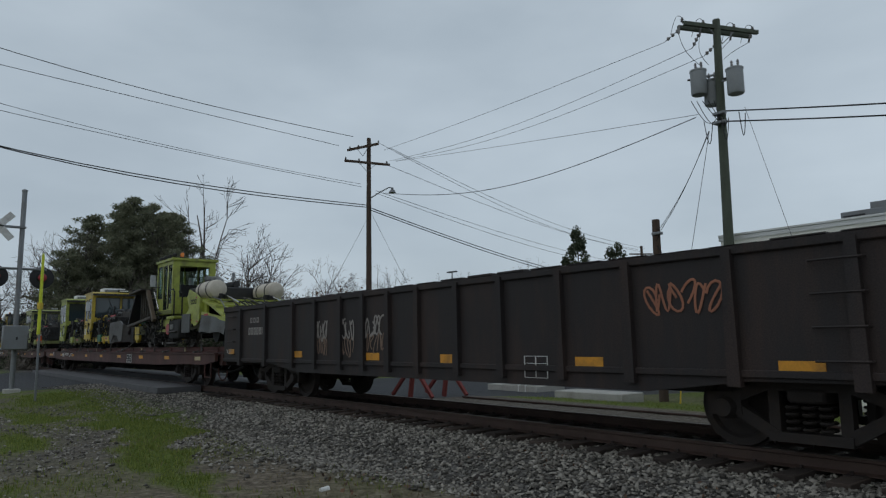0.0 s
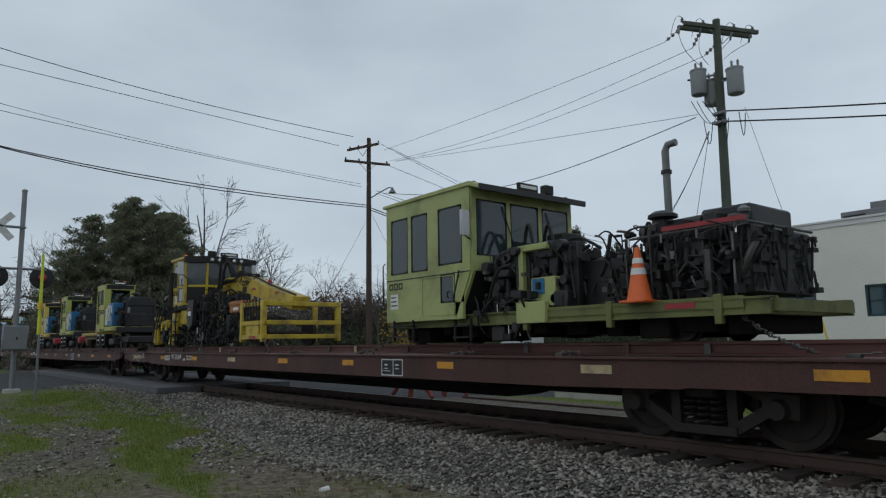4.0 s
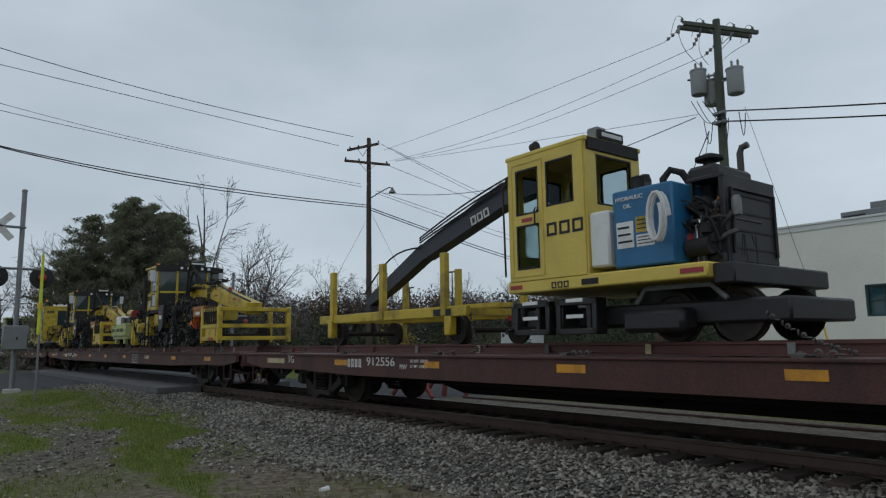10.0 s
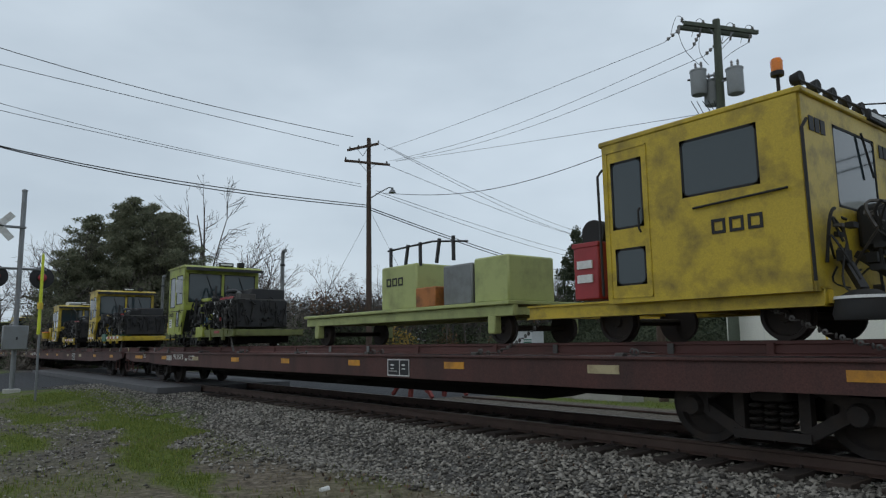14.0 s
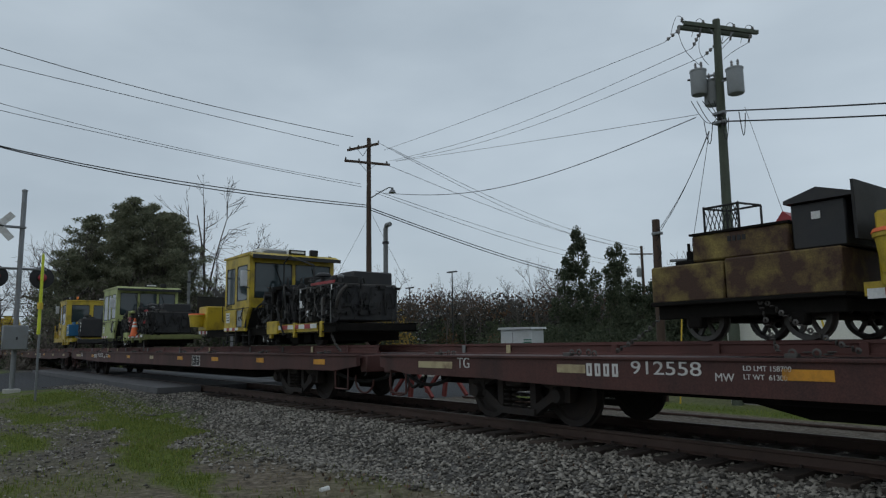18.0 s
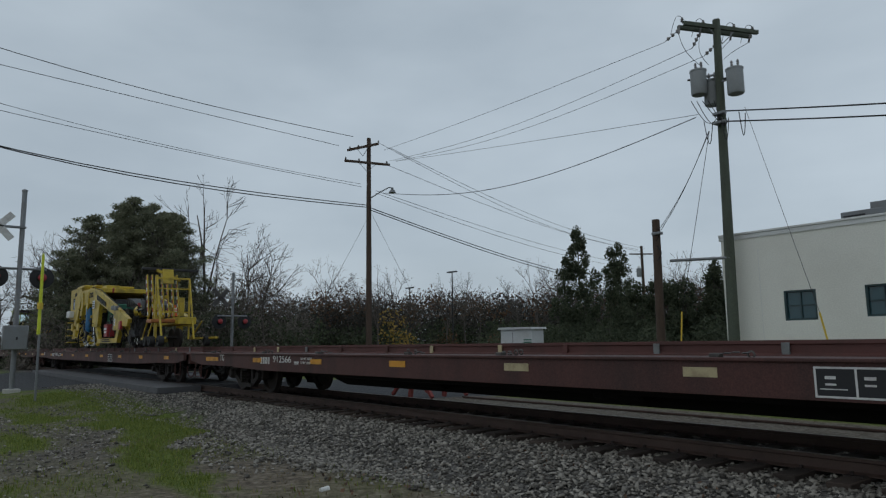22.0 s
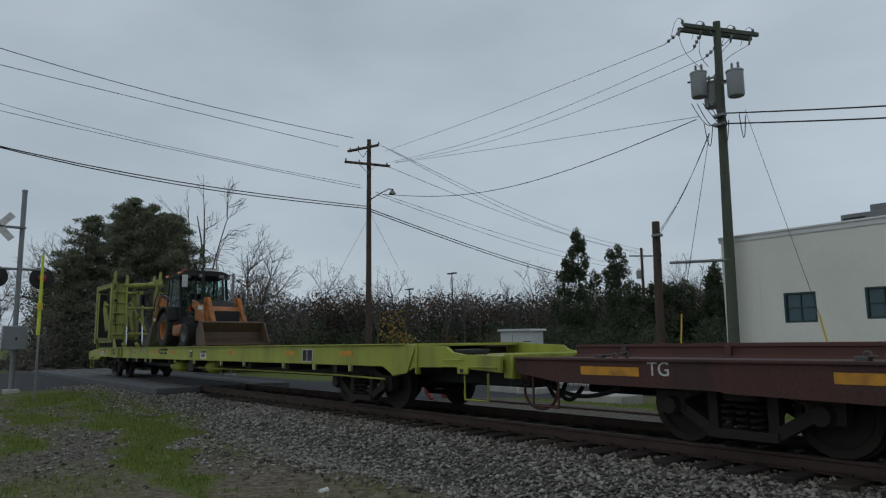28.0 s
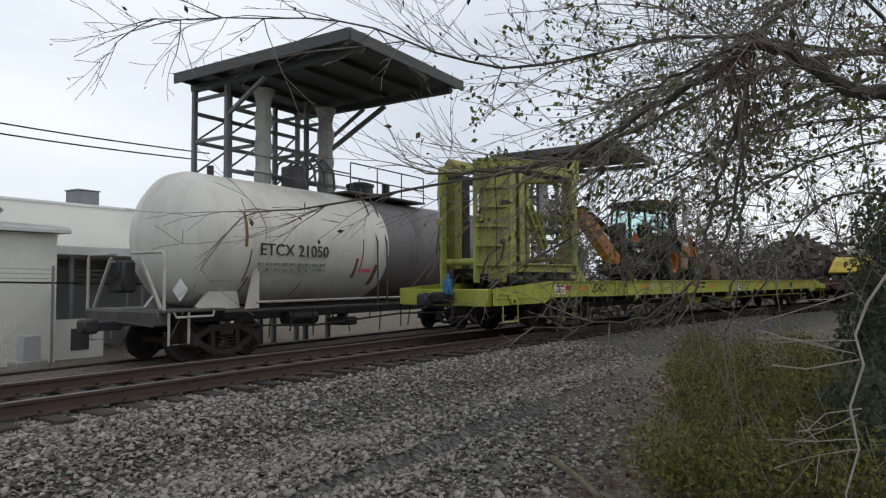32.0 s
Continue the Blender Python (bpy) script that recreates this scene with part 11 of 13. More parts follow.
for k in range(5):
    rnd_k = random.Random(60 + k)
    part("service_loop", Build().tube(arc((-11.9 + .2 * k, 20.3, 9.1 - .05 * k), (-11.0 + .08 * k, 20.35, 8.35 - .04 * k), -.45 - .1 * rnd_k.random(), 10, (rnd_k.uniform(-.6, .3), 0, 1)), .013, 5), WIRE, p2)
for k in range(3):
    part("drip_loop", Build().tube(arc((-11.5 + .6 * k, 20.3, 8.3), (-11.2 + .55 * k, 20.3, 8.2), -.75, 10), .014, 5), WIRE, p2)
for z in (8.45, 8.15):
    part("clevis", Build().box(-11.2, -10.8, 20.3, 20.5, z - .05, z + .05, .02), GALV, p2)

# short brown pole with a brace pipe to the tall one
p3 = pole("short brown wooden stub pole with a steel brace pipe", -13.55, 20.2, -.9, 5.3, .16, .13, BROWN_POLE, .08)
part("brace_pipe", Build().tube([(-13.0, 20.2, 3.83), (-11.05, 20.5, 3.75)], .05, 10), GALV, p3)
part("pole_cap", Build().box(-13.55, -13.2, 20.0, 20.2, 4.75, 4.85, .02), GALV, p3)
part("drop_coil", Build().tube([(-13.35 + .1 * math.sin(k * .9), 20.1, 5.0 - .1 * k) for k in range(14)], .016, 5), WIRE, p3)
for a, b2 in (((-12.75, 19.9, -.85), (-12.62, 20.1, 2.1)), ((-7.1, 18.3, -.85), (-7.72, 18.6, 1.85))):
    g = part("guy_guard", Build().tube([a, b2], .026, 8), GUARD)
    tagged(g, "yellow plastic guard round a guy wire at the ground", "guy guard")
wire((-7.72, 18.6, 1.85), (-10.2, 20.5, 8.45), .02, .007)
wire((-12.62, 20.1, 2.1), (-11.28, 20.2, 7.9), .05, .009)
for d in (0, .1):
    wire((-13.3, 20.2, 4.9 + d), (-11.3 + d * .3, 20.2, 7.9), .22, .010)

# pole beside the road
p1 = pole("brown wooden roadside pole with two cross-arms and a street lamp", -33.05, 21, -.9, 13.2, .19, .12, BROWN_POLE)
cross_arm(p1, (-33.9, 20.15, 12.5), (-32.2, 21.2, 12.66), BROWN_POLE)
cross_arm(p1, (-33.2, 19.4, 11.6), (-32.6, 22.1, 11.63), BROWN_POLE)
for a, b2, c in ((-33.85, 20.2, 12.56), (-33.4, 20.5, 12.6), (-32.7, 20.9, 12.66), (-32.25, 21.15, 12.7), (-33.15, 19.5, 11.66), (-32.65, 22.0, 11.68), (-33.0, 20.3, 11.66)):
    insulator(p1, a, b2, c)
lamp = part("lamp_arm", Build().tube([(-33.0, 21, 9.55), (-32.7, 21.6, 10.0), (-32.6, 22.1, 10.3), (-32.6, 22.3, 10.3)], .035, 8), GALV, p1)
part("lamp_head", Build().lathe([(0, 0), (.22, 0), (.16, .12), (.07, .2), (.07, .3), (0, .32)], (-32.6, 22.35, 10.02), "z", 12), GALV, lamp)
for a, z1, sag, r in (((-33.0, 19.9, 13.1), 17.7, 1.5, .018), ((-33.0, 18.97, 12.4), 14.0, .1, .015), ((-33.0, 20.4, 10.36), 15.5, 1.4, .011), ((-33.0, 20.48, 10.2), 13.2, .55, .013)):
    wire(a, (-32.2, -18, z1), sag, r)
for z0, z1, sag in ((9.17, 13.8, 1.8), (9.04, 14.6, 2.15)):
    wire((-33.0, 20.79, z0), (-32.2, -18, z1), sag, .026, label="thick black telephone cable")
for a, b2, sag in (((-32.6, 20.8, 8.94), (-42.88, 59.08, 6.76), .6), ((-32.6, 20.8, 8.81), (-42.89, 59.07, 6.47), .6)):
    wire(a, b2, sag, .028, label="thick black telephone cable")
for a, b2, sag, r in (((-32.6, 21.79, 12.52), (-12.35, 19.6, 11.15), .1, .009), ((-32.6, 22.19, 11.93), (-11.68, 20.2, 10.87), .5, .009), ((-32.6, 22.59, 11.99), (-11.47, 20.5, 10.59), .55, .009),
                      ((-32.6, 22.59, 11.96), (-11.81, 20.5, 8.66), .05, .009), ((-32.6, 21.7, 9.92), (-11.77, 20.3, 8.51), 1.05, .016)):
    wire(a, b2, sag, r)
for a, b2, sag in (((-32.6, 21.47, 12.87), (-42.13, 59.62, 10.43), 1.1), ((-32.6, 22.19, 12.72), (-41.57, 60.01, 10.51), .9), ((-32.6, 22.06, 11.63), (-41.82, 59.83, 10.17), .6),
                   ((-32.6, 21.19, 9.99), (-42.57, 59.3, 8.8), .45), ((-32.6, 21.19, 9.85), (-42.58, 59.29, 8.45), .6)):
    wire(a, b2, sag, .014)
for d, e in ((0, 0), (.35, .27)):
    cable = wire((-10.9, 20.6, 8.2 + d), (15.95, 20.0, 5.6 + e), 1.25, .024, 40, "thick twisted black service cable")
wire((-33.0, 21, 8.6), (-36.5, 17.5, -.5), .0, .008)
wire((-32.9, 21, 8.8), (-30.5, 25, -.5), .0, .008)
far_pole = pole("distant wooden utility pole with a cross-arm", -41.9, 60, -.6, 10.8, .19, .13, BROWN_POLE)
cross_arm(far_pole, (-43.3, 60, 10.1), (-40.5, 60, 9.8), BROWN_POLE)
transformer(far_pole, -42.2, 59.8, 7.6)


def lot_lamp(x, y, h):
    p = thing("parking_lamp", "slim dark parking-lot lamp post", "street lamp", "parking-lot lamps")
    part("post", Build().tube([(x, y, -.6), (x, y, h)], .09, 8, .06), DARK, p)
    part("lamp_head", Build().box(x - .75, x + .75, y - .2, y + .2, h, h + .14, .03), DARK, p)


lot_lamp(-60.8, 50, 9.2)
lot_lamp(-72, 52, 8.2)

# ---------------------------------------------------------------- crossing signals


def crossing_signal(x, y, z0, top, toward, dim_boards, lamps=4.4):
    """Mast with crossbuck, a pair of hooded lamps and a control box; toward is 1 or -1 along y for the lamp fronts' offset."""
    p = thing("crossing_signal", "grey railway crossing mast with crossbuck, flashing lamps and control box", "crossing signal", "crossing signals")
    part("mast", Build().tube([(x, y, z0), (x, y, top)], .085, 12), GALV, p)
    part("mast_cap", Build().lathe([(0, 0), (.1, 0), (.1, .06), (0, .1)], (x, y, top), "z", 12), GALV, p)
    part("base", Build().box(x - .25, x + .25, y - .25, y + .25, z0 - .2, z0 + .18, .02), CONCRETE, p)
    part("base", Build().box(x - .2, x + .2, y - .75, y - .4, z0 - .2, z0 + .16, .02), CONCRETE, p)
    # the far mast's boards get a dull grey: their dimness is put into the colour
    cb = part("crossbuck", Build().box(-.02, .02, -.62, .62, -.12, .12, .01, pose(x + .14, y - .75 * toward, top - 1.35, 48, 0, 0)), WORN if dim_boards else LETTER, p, "white crossbuck boards")
    part("crossbuck_board", Build().box(-.02, .02, -.62, .62, -.12, .12, .01, pose(x + .18, y - .75 * toward, top - 1.35, -48, 0, 0)), WORN if dim_boards else LETTER, cb)
    part("bracket", Build().box(x - .03, x + .2, y - .8, y + .1, top - 1.38, top - 1.32), GALV, p)
    zl = z0 + lamps
    part("lamp_arm", Build().tube([(x, y - .85, zl + .05), (x, y + .85, zl + .05)], .045, 8), GALV, p)
    for k, s in enumerate((-1, 1)):
        yy = y + s * .72
        head = part("signal_head", Build().lathe([(0, -.06), (.4, -.06), (.4, -.03), (.17, .0), (.12, .12), (0, .14)], (x, yy, zl - .25), "x", 20), INK, p, "round black signal target")
        hood = Build()
        hood.tube([(x - .06, yy, zl - .25), (x - .34, yy, zl - .25)], .17, 14)
        part("hood", hood, INK, head)
        part("lens", Build().lathe([(0, .02), (.1, .02), (.13, 0), (.14, -.02)], (x + .15, yy, zl - .25), "x", 14), RED, head)
    box = part("control_box", Build().box(x + .1, x + .4, y - .42, y + .36, z0 + lamps - 2.85, z0 + lamps - 2.0, .03), GALV, p, "grey metal control box")
    part("door_latch", Build().box(x + .4, x + .42, y - .02, y + .04, z0 + lamps - 2.5, z0 + lamps - 2.4, .01), DARK, box)
    part("conduit", Build().tube([(x + .1, y - .5, z0), (x + .1, y - .5, z0 + 1.9)], .03, 8), DARK, p)


crossing_signal(-28.7, 3.35, -.35, 6.95, 1, False)
crossing_signal(-37.2, 14.65, -.45, 5.2, 1, True, 3.25)
gate = thing("gate_mechanism", "grey gate mechanism with counterweight beside the far signal", "gate arm")
part("housing", Build().box(-37.1, -36.5, 13.65, 14.25, .5, 1.1, .04), GALV, gate)
part("counterweight", Build().box(-36.9, -36.6, 12.85, 13.65, .7, .95, .03), GALV, gate)
part("stand", Build().tube([(-36.8, 13.95, -.5), (-36.8, 13.95, .5)], .08, 10), GALV, gate)
part("gate_arm", Build().bar((-36.7, 14.25, .8), (-37.1, 21, .85), .05, .08), GALV, gate)

marker = thing("cable_marker", "yellow-green plastic cable marker on a grey steel post", "marker post")
part("post", Build().box(-23.63, -23.57, 3.34, 3.4, -.45, 2.4, .006), GALV, marker)
part("marker_sleeve", Build().tube([(-23.6, 3.35, 1.65), (-23.6, 3.35, 4.0), (-23.6, 3.35, 4.1)], .055, 8, .02), HIVIS, marker)
part("marker_bands", Build().tube([(-23.6, 3.35, 2.4), (-23.6, 3.35, 2.6)], .08, 8), GUARD, marker)

# ---------------------------------------------------------------- beside the siding
cab1 = thing("utility_cabinet", "pale grey steel electrical cabinet on a concrete pad", "utility cabinet")
part("body", Build().box(-21.8, -19.95, 20.6, 21.35, -.6, 1.72, .02), CABINET, cab1)
part("lid", Build().prism([(-21.9, 1.72), (-19.85, 1.72), (-19.9, 1.8), (-21.8, 1.82)], 20.5, 21.45), CABINET, cab1)
part("pad", Build().box(-22.5, -19.55, 20.4, 22.1, -.95, -.6, .02), CONCRETE, cab1)
part("door_seam", Build().box(-21.06, -21.04, 20.594, 20.6, -.5, 1.6), DARK, cab1)
part("notice_bars", Build().box(-20.4, -19.95, 20.592, 20.6, 1.15, 1.2).box(-20.4, -19.95, 20.592, 20.6, 1.25, 1.3).box(-20.4, -20.1, 20.592, 20.6, 1.05, 1.1), GREEN, cab1)
part("conduit", Build().tube([(-20.6, 20.45, -.9), (-20.6, 20.45, -.3)], .06, 8), WHITE, cab1)
part("conduit", Build().tube([(-20.2, 20.45, -.9), (-20.2, 20.45, -.3)], .06, 8), WHITE, cab1)
slab = part("concrete_slab", Build().box(-16.8, -13.9, 18.4, 19.6, -.95, -.52, .03), CONCRETE)
tagged(slab, "weathered concrete slab lying on grass", "concrete slab")
stop = thing("buffer_stop", "red-painted steel buffer stop at the end of the siding", "buffer stop")
for y in (13.42, 14.85):
    part("post", Build().bar((-18.6, y, -.6), (-18.4, y, .55), .12, .12), STOP_RED, stop)
    part("strut", Build().bar((-17.4, y, -.5), (-18.4, y, .5), .1, .1), STOP_RED, stop)
    part("strut", Build().bar((-19.6, y, -.5), (-18.5, y, .5), .1, .1), STOP_RED, stop)
part("buffer_beam", Build().box(-18.6, -18.3, 13.0, 15.2, .35, .72, .03), STOP_RED, stop)
drive = part("driveway", Build().box(-44, -20, 25.5, 29.5, -.9, -.74, .02).box(-12.6, 4.5, 20.1, 20.94, -1.2, -.86, .02), CONCRETE)
tagged(drive, "pale concrete driveway and path along the building", "driveway", kind="structure")
kerb_b = thing("white_barrier", "low white concrete barrier along a driveway", "barrier")
part("rail", Build().box(-36, -24, 24.5, 24.7, -.2, .05, .02), WHITE, kerb_b)
for x in (-35, -31, -27, -24.2):
    part("pier", Build().box(x - .15, x + .15, 24.4, 24.8, -.9, .12, .02), WHITE, kerb_b)

# ---------------------------------------------------------------- tank car on the siding


def tank_car():
    p = thing("tank_car", "dirty white tank car with a dark belly band and rust streaks", "tank car", at=Matrix.Translation((0, 0, -.17)))
    yc, zc, r, z0 = 14.1, 2.49, 1.62, -.37
    xa = 10.2
    prof = [(0, -.62), (.5, -.58), (.95, -.46), (1.3, -.26), (1.52, -.05), (r, .25), (r, 6.4)]
    part("shell", Build().lathe(prof, (xa, yc, zc), "x", 56), TANK_WHITE, p, "white tank shell with rounded end")
    part("shell", Build().lathe([(r, 6.4), (r, 14.8), (1.3, 15.2), (.6, 15.4), (0, 15.45)], (xa, yc, zc), "x", 56), TANK_GREY, p, "dark grey half of tank shell")
    for x in (10.5, 12.3, 14.5, 16.55, 19.3, 22):
        part("weld_seam", Build().lathe([(r, -.012), (r + .006, 0), (r, .012)], (x, yc, zc), "x", 56), TANK_WHITE if x < 16.6 else TANK_GREY, p)
    part("shell_band", Build().lathe([(r + .002, -.05), (r + .012, -.05), (r + .012, .05), (r + .002, .05)], (18.2, yc, zc), "x", 56), TANK_GREY, p)

    def on_shell(x0, x1, a0, a1, name, mat, n=6, lift=.006, label=""):
        b, v = Build(), []
        for i in range(n + 1):
            a = radians(a0 + (a1 - a0) * i / n)
            w = .1 * (x1 - x0) * i / n
            for x in (x0 + w * (i > 0), x1 - w * (i % 2)):
                v.append((x, yc - (r + lift) * math.cos(a), zc + (r + lift) * math.sin(a)))
        b.add(v, [(2 * i, 2 * i + 1, 2 * i + 3, 2 * i + 2) for i in range(n)])
        return part(name, b, mat, p, label)
    for x, w, a0, a1 in ((11.0, .10, -8, 22), (15.35, .06, -28, 6), (15.1, .14, -36, -14), (11.2, .05, -40, -10), (16.0, .2, -45, -20), (11.3, .06, -60, -35), (13.2, .05, -62, -40)):
        on_shell(x, x + w, a0, a1, "rust_streak", RUST)
    lettering("ETCX 21050", .30, INK, p, 11.45, yc - r - .012, 2.16 - .16, spread=1.1)
    for k in range(2):
        bb = Build()
        for j in range(9):
            bb.box(11.45 + .27 * j, 11.62 + .27 * j, yc - r - .004 + .02 * (k + 1), yc - r + .06, 1.84 - .14 * k, 1.9 - .14 * k)
        part("small_print", bb, GREY, p)
    pl = Matrix.Translation((15.45, yc - r + .02, 1.75)) @ Matrix.Rotation(radians(-8), 4, "X")
    part("red_label", Build().box(-.25, .25, -.012, .0, -.05, .05, 0, pl), RED, p)
    # words on the rounded end
    me_end = lettering("ETCX 21050", .13, INK, p, 0, 0, 0)
    me_end.data.transform(Matrix.Translation((xa - .50, yc - .25, 2.98)) @ Matrix.Rotation(radians(-62), 4, "Z") @ Matrix.Rotation(radians(-20), 4, "X"))
    # underframe
    sill = part("centre_sill", Build().box(9.1, 26.4, yc - .3, yc + .3, .45, .85, .03), DARK, p)
    part("end_sill", Build().box(8.9, 9.2, yc - 1.35, yc + 1.35, .5, .82, .03), WORN, p)
    part("end_platform", Build().box(8.95, 10.6, yc - 1.45, yc + 1.45, .78, .84, .01), WORN, p, "rusty end platform")
    for s in (-1, 1):
        part("walkway", Build().box(10.6, 25.5, yc + s * 1.3 - .12, yc + s * 1.3 + .12, .72, .78, .01), WORN, p)
        part("side_rail", Build().tube([(11.5, yc + s * 1.45, .95), (25, yc + s * 1.45, .95)], .03, 8), DINGY, p)
        part("saddle", Build().prism([(10.1, .8), (11.4, .8), (11.3, 1.25), (10.5, 1.25)], yc + s * .95 - .05, yc + s * .95 + .05), TANK_WHITE, p)
        part("bolster_gusset", Build().prism([(11.2, .8), (11.6, .8), (11.6, 1.75), (11.45, 1.75)], yc + s * 1.42 - .03, yc + s * 1.42 + .03), TANK_WHITE, p)
        # hand rails
        part("hand_rail", Build().tube([(9.0, yc + s * 1.42, .84), (9.0, yc + s * 1.42, 2.0), (9.0, yc + s * 1.36, 2.08), (9.0, yc + s * .3, 2.08)], .035, 8), DINGY, p)
        part("diagonal_brace", Build().bar((9.02, yc + s * .55, 2.0), (9.05, yc + s * 1.25, .86), .06, .05), DINGY, p)
        part("stirrup_step", Build().tube([(9.1, yc + s * 1.45, .78), (9.1, yc + s * 1.45, .1), (9.6, yc + s * 1.45, .1), (9.6, yc + s * 1.45, .78)], .03, 6), DINGY, p)
        part("grab_iron", Build().tube([(9.2, yc + s * 1.47, .8), (9.25, yc + s * 1.5, .68), (10.2, yc + s * 1.5, .68), (10.25, yc + s * 1.47, .8)], .025, 6), DINGY, p)
    part("brake_wheel", Build().lathe([(.22, -.02), (.26, 0), (.22, .02)], (9.1, yc + .6, 1.75), "x", 18), DARK, p)
    part("brake_housing", Build().box(9.15, 9.5, yc + .3, yc + .9, 1.2, 1.95, .06), DARK, p)
    part("coupler", Build().box(8.2, 8.9, yc - .1, yc + .1, .4, .6, .02).box(8.0, 8.35, yc - .17, yc + .15, .35, .66, .05), DARK, p)
    part("air_hose", Build().tube(arc((8.9, yc - .4, .5), (8.4, yc - .3, .15), -.25, 8), .03, 6), DARK, p)
    part("cut_lever", Build().tube([(8.85, yc - 1.3, .5), (8.8, yc - .6, .55), (8.7, yc, .6)], .02, 5), WORN, p)
    part("placard", Build().box(-.02, .0, -.19, .19, -.19, .19, .005, Matrix.Translation((9.9, yc - .75, 1.25)) @ Matrix.Rotation(radians(45), 4, "X")), WHITE, p, "white diamond placard")
    # trucks
    for x in (10.9, 23.2):
        tr = part("truck", TRUCK_MESH, TRUCK, p, "black cast-iron railway truck", at=Matrix.Translation((x, yc, z0)))
        for k in (-.9, .9):
            part("wheelset", WHEELSET, TRUCK, tr, at=Matrix.Translation((k, 0, .46)))
    # pipes, hoses and valves below
    rnd = random.Random(77)
    for k in range(16):
        x = 12.2 + k * .8 + rnd.uniform(-.2, .2)
        part("hanger_rod", Build().tube([(x, yc - 1.1, .75), (x + rnd.uniform(-.2, .2), yc - 1.1, rnd.uniform(-.1, .4))], .02, 5), DARK, p)
    part("brake_pipe", Build().tube([(11, yc - 1.0, .4), (14, yc - 1.05, .25), (18, yc - 1.0, .4), (22, yc - 1.0, .3)], .03, 6), DARK, p)
    part("outlet_valve", Build().tube([(16.3, yc, .9), (16.3, yc, .3)], .15, 12).box(16.0, 16.6, yc - .4, yc + .4, .1, .35, .04), DARK, p)
    part("air_reservoir", Build().tube([(13.2, yc - .7, .45), (14.3, yc - .7, .45)], .2, 14), DARK, p)
    # dome platform on top
    pf = part("dome_platform", Build().box(15.6, 19.6, yc - .95, yc + .95, 4.1, 4.16, .01), WORN, p, "grated platform round the loading dome")
    for x in (15.65, 16.95, 18.25, 19.55):
        for s in (-1, 1):
            part("stanchion", Build().tube([(x, yc + s * .9, 4.1), (x, yc + s * .9, 5.0)], .022, 6), WORN, pf)
    for z in (4.55, 5.0):
        for s in (-1, 1):
            part("platform_rail", Build().tube([(15.65, yc + s * .9, z), (19.55, yc + s * .9, z)], .022, 6), WORN, pf)
    part("manway", Build().lathe([(0, 0), (.42, 0), (.42, .5), (.46, .5), (.46, .58), (.2, .66), (0, .66)], (17.2, yc, 4.0), "z", 20), DARK, p)
    part("safety_valve", Build().tube([(18.6, yc, 4.0), (18.6, yc, 4.75)], .12, 10), DARK, p)
    part("vent_pipe", Build().tube([(11.6, yc + .4, 3.95), (11.6, yc + .4, 4.45)], .09, 10), DARK, p)
    part("ladder", Build().tube([(16.0, yc - 1.66, .8), (16.0, yc - 1.66, 2.6), (16.0, yc - 1.2, 3.7), (16.0, yc - .9, 4.1)], .025, 6).tube([(16.45, yc - 1.66, .8), (16.45, yc - 1.66, 2.6), (16.45, yc - 1.2, 3.7), (16.45, yc - .9, 4.1)], .025, 6), WORN, p)
    return p


tank_car()

# ---------------------------------------------------------------- loading towers


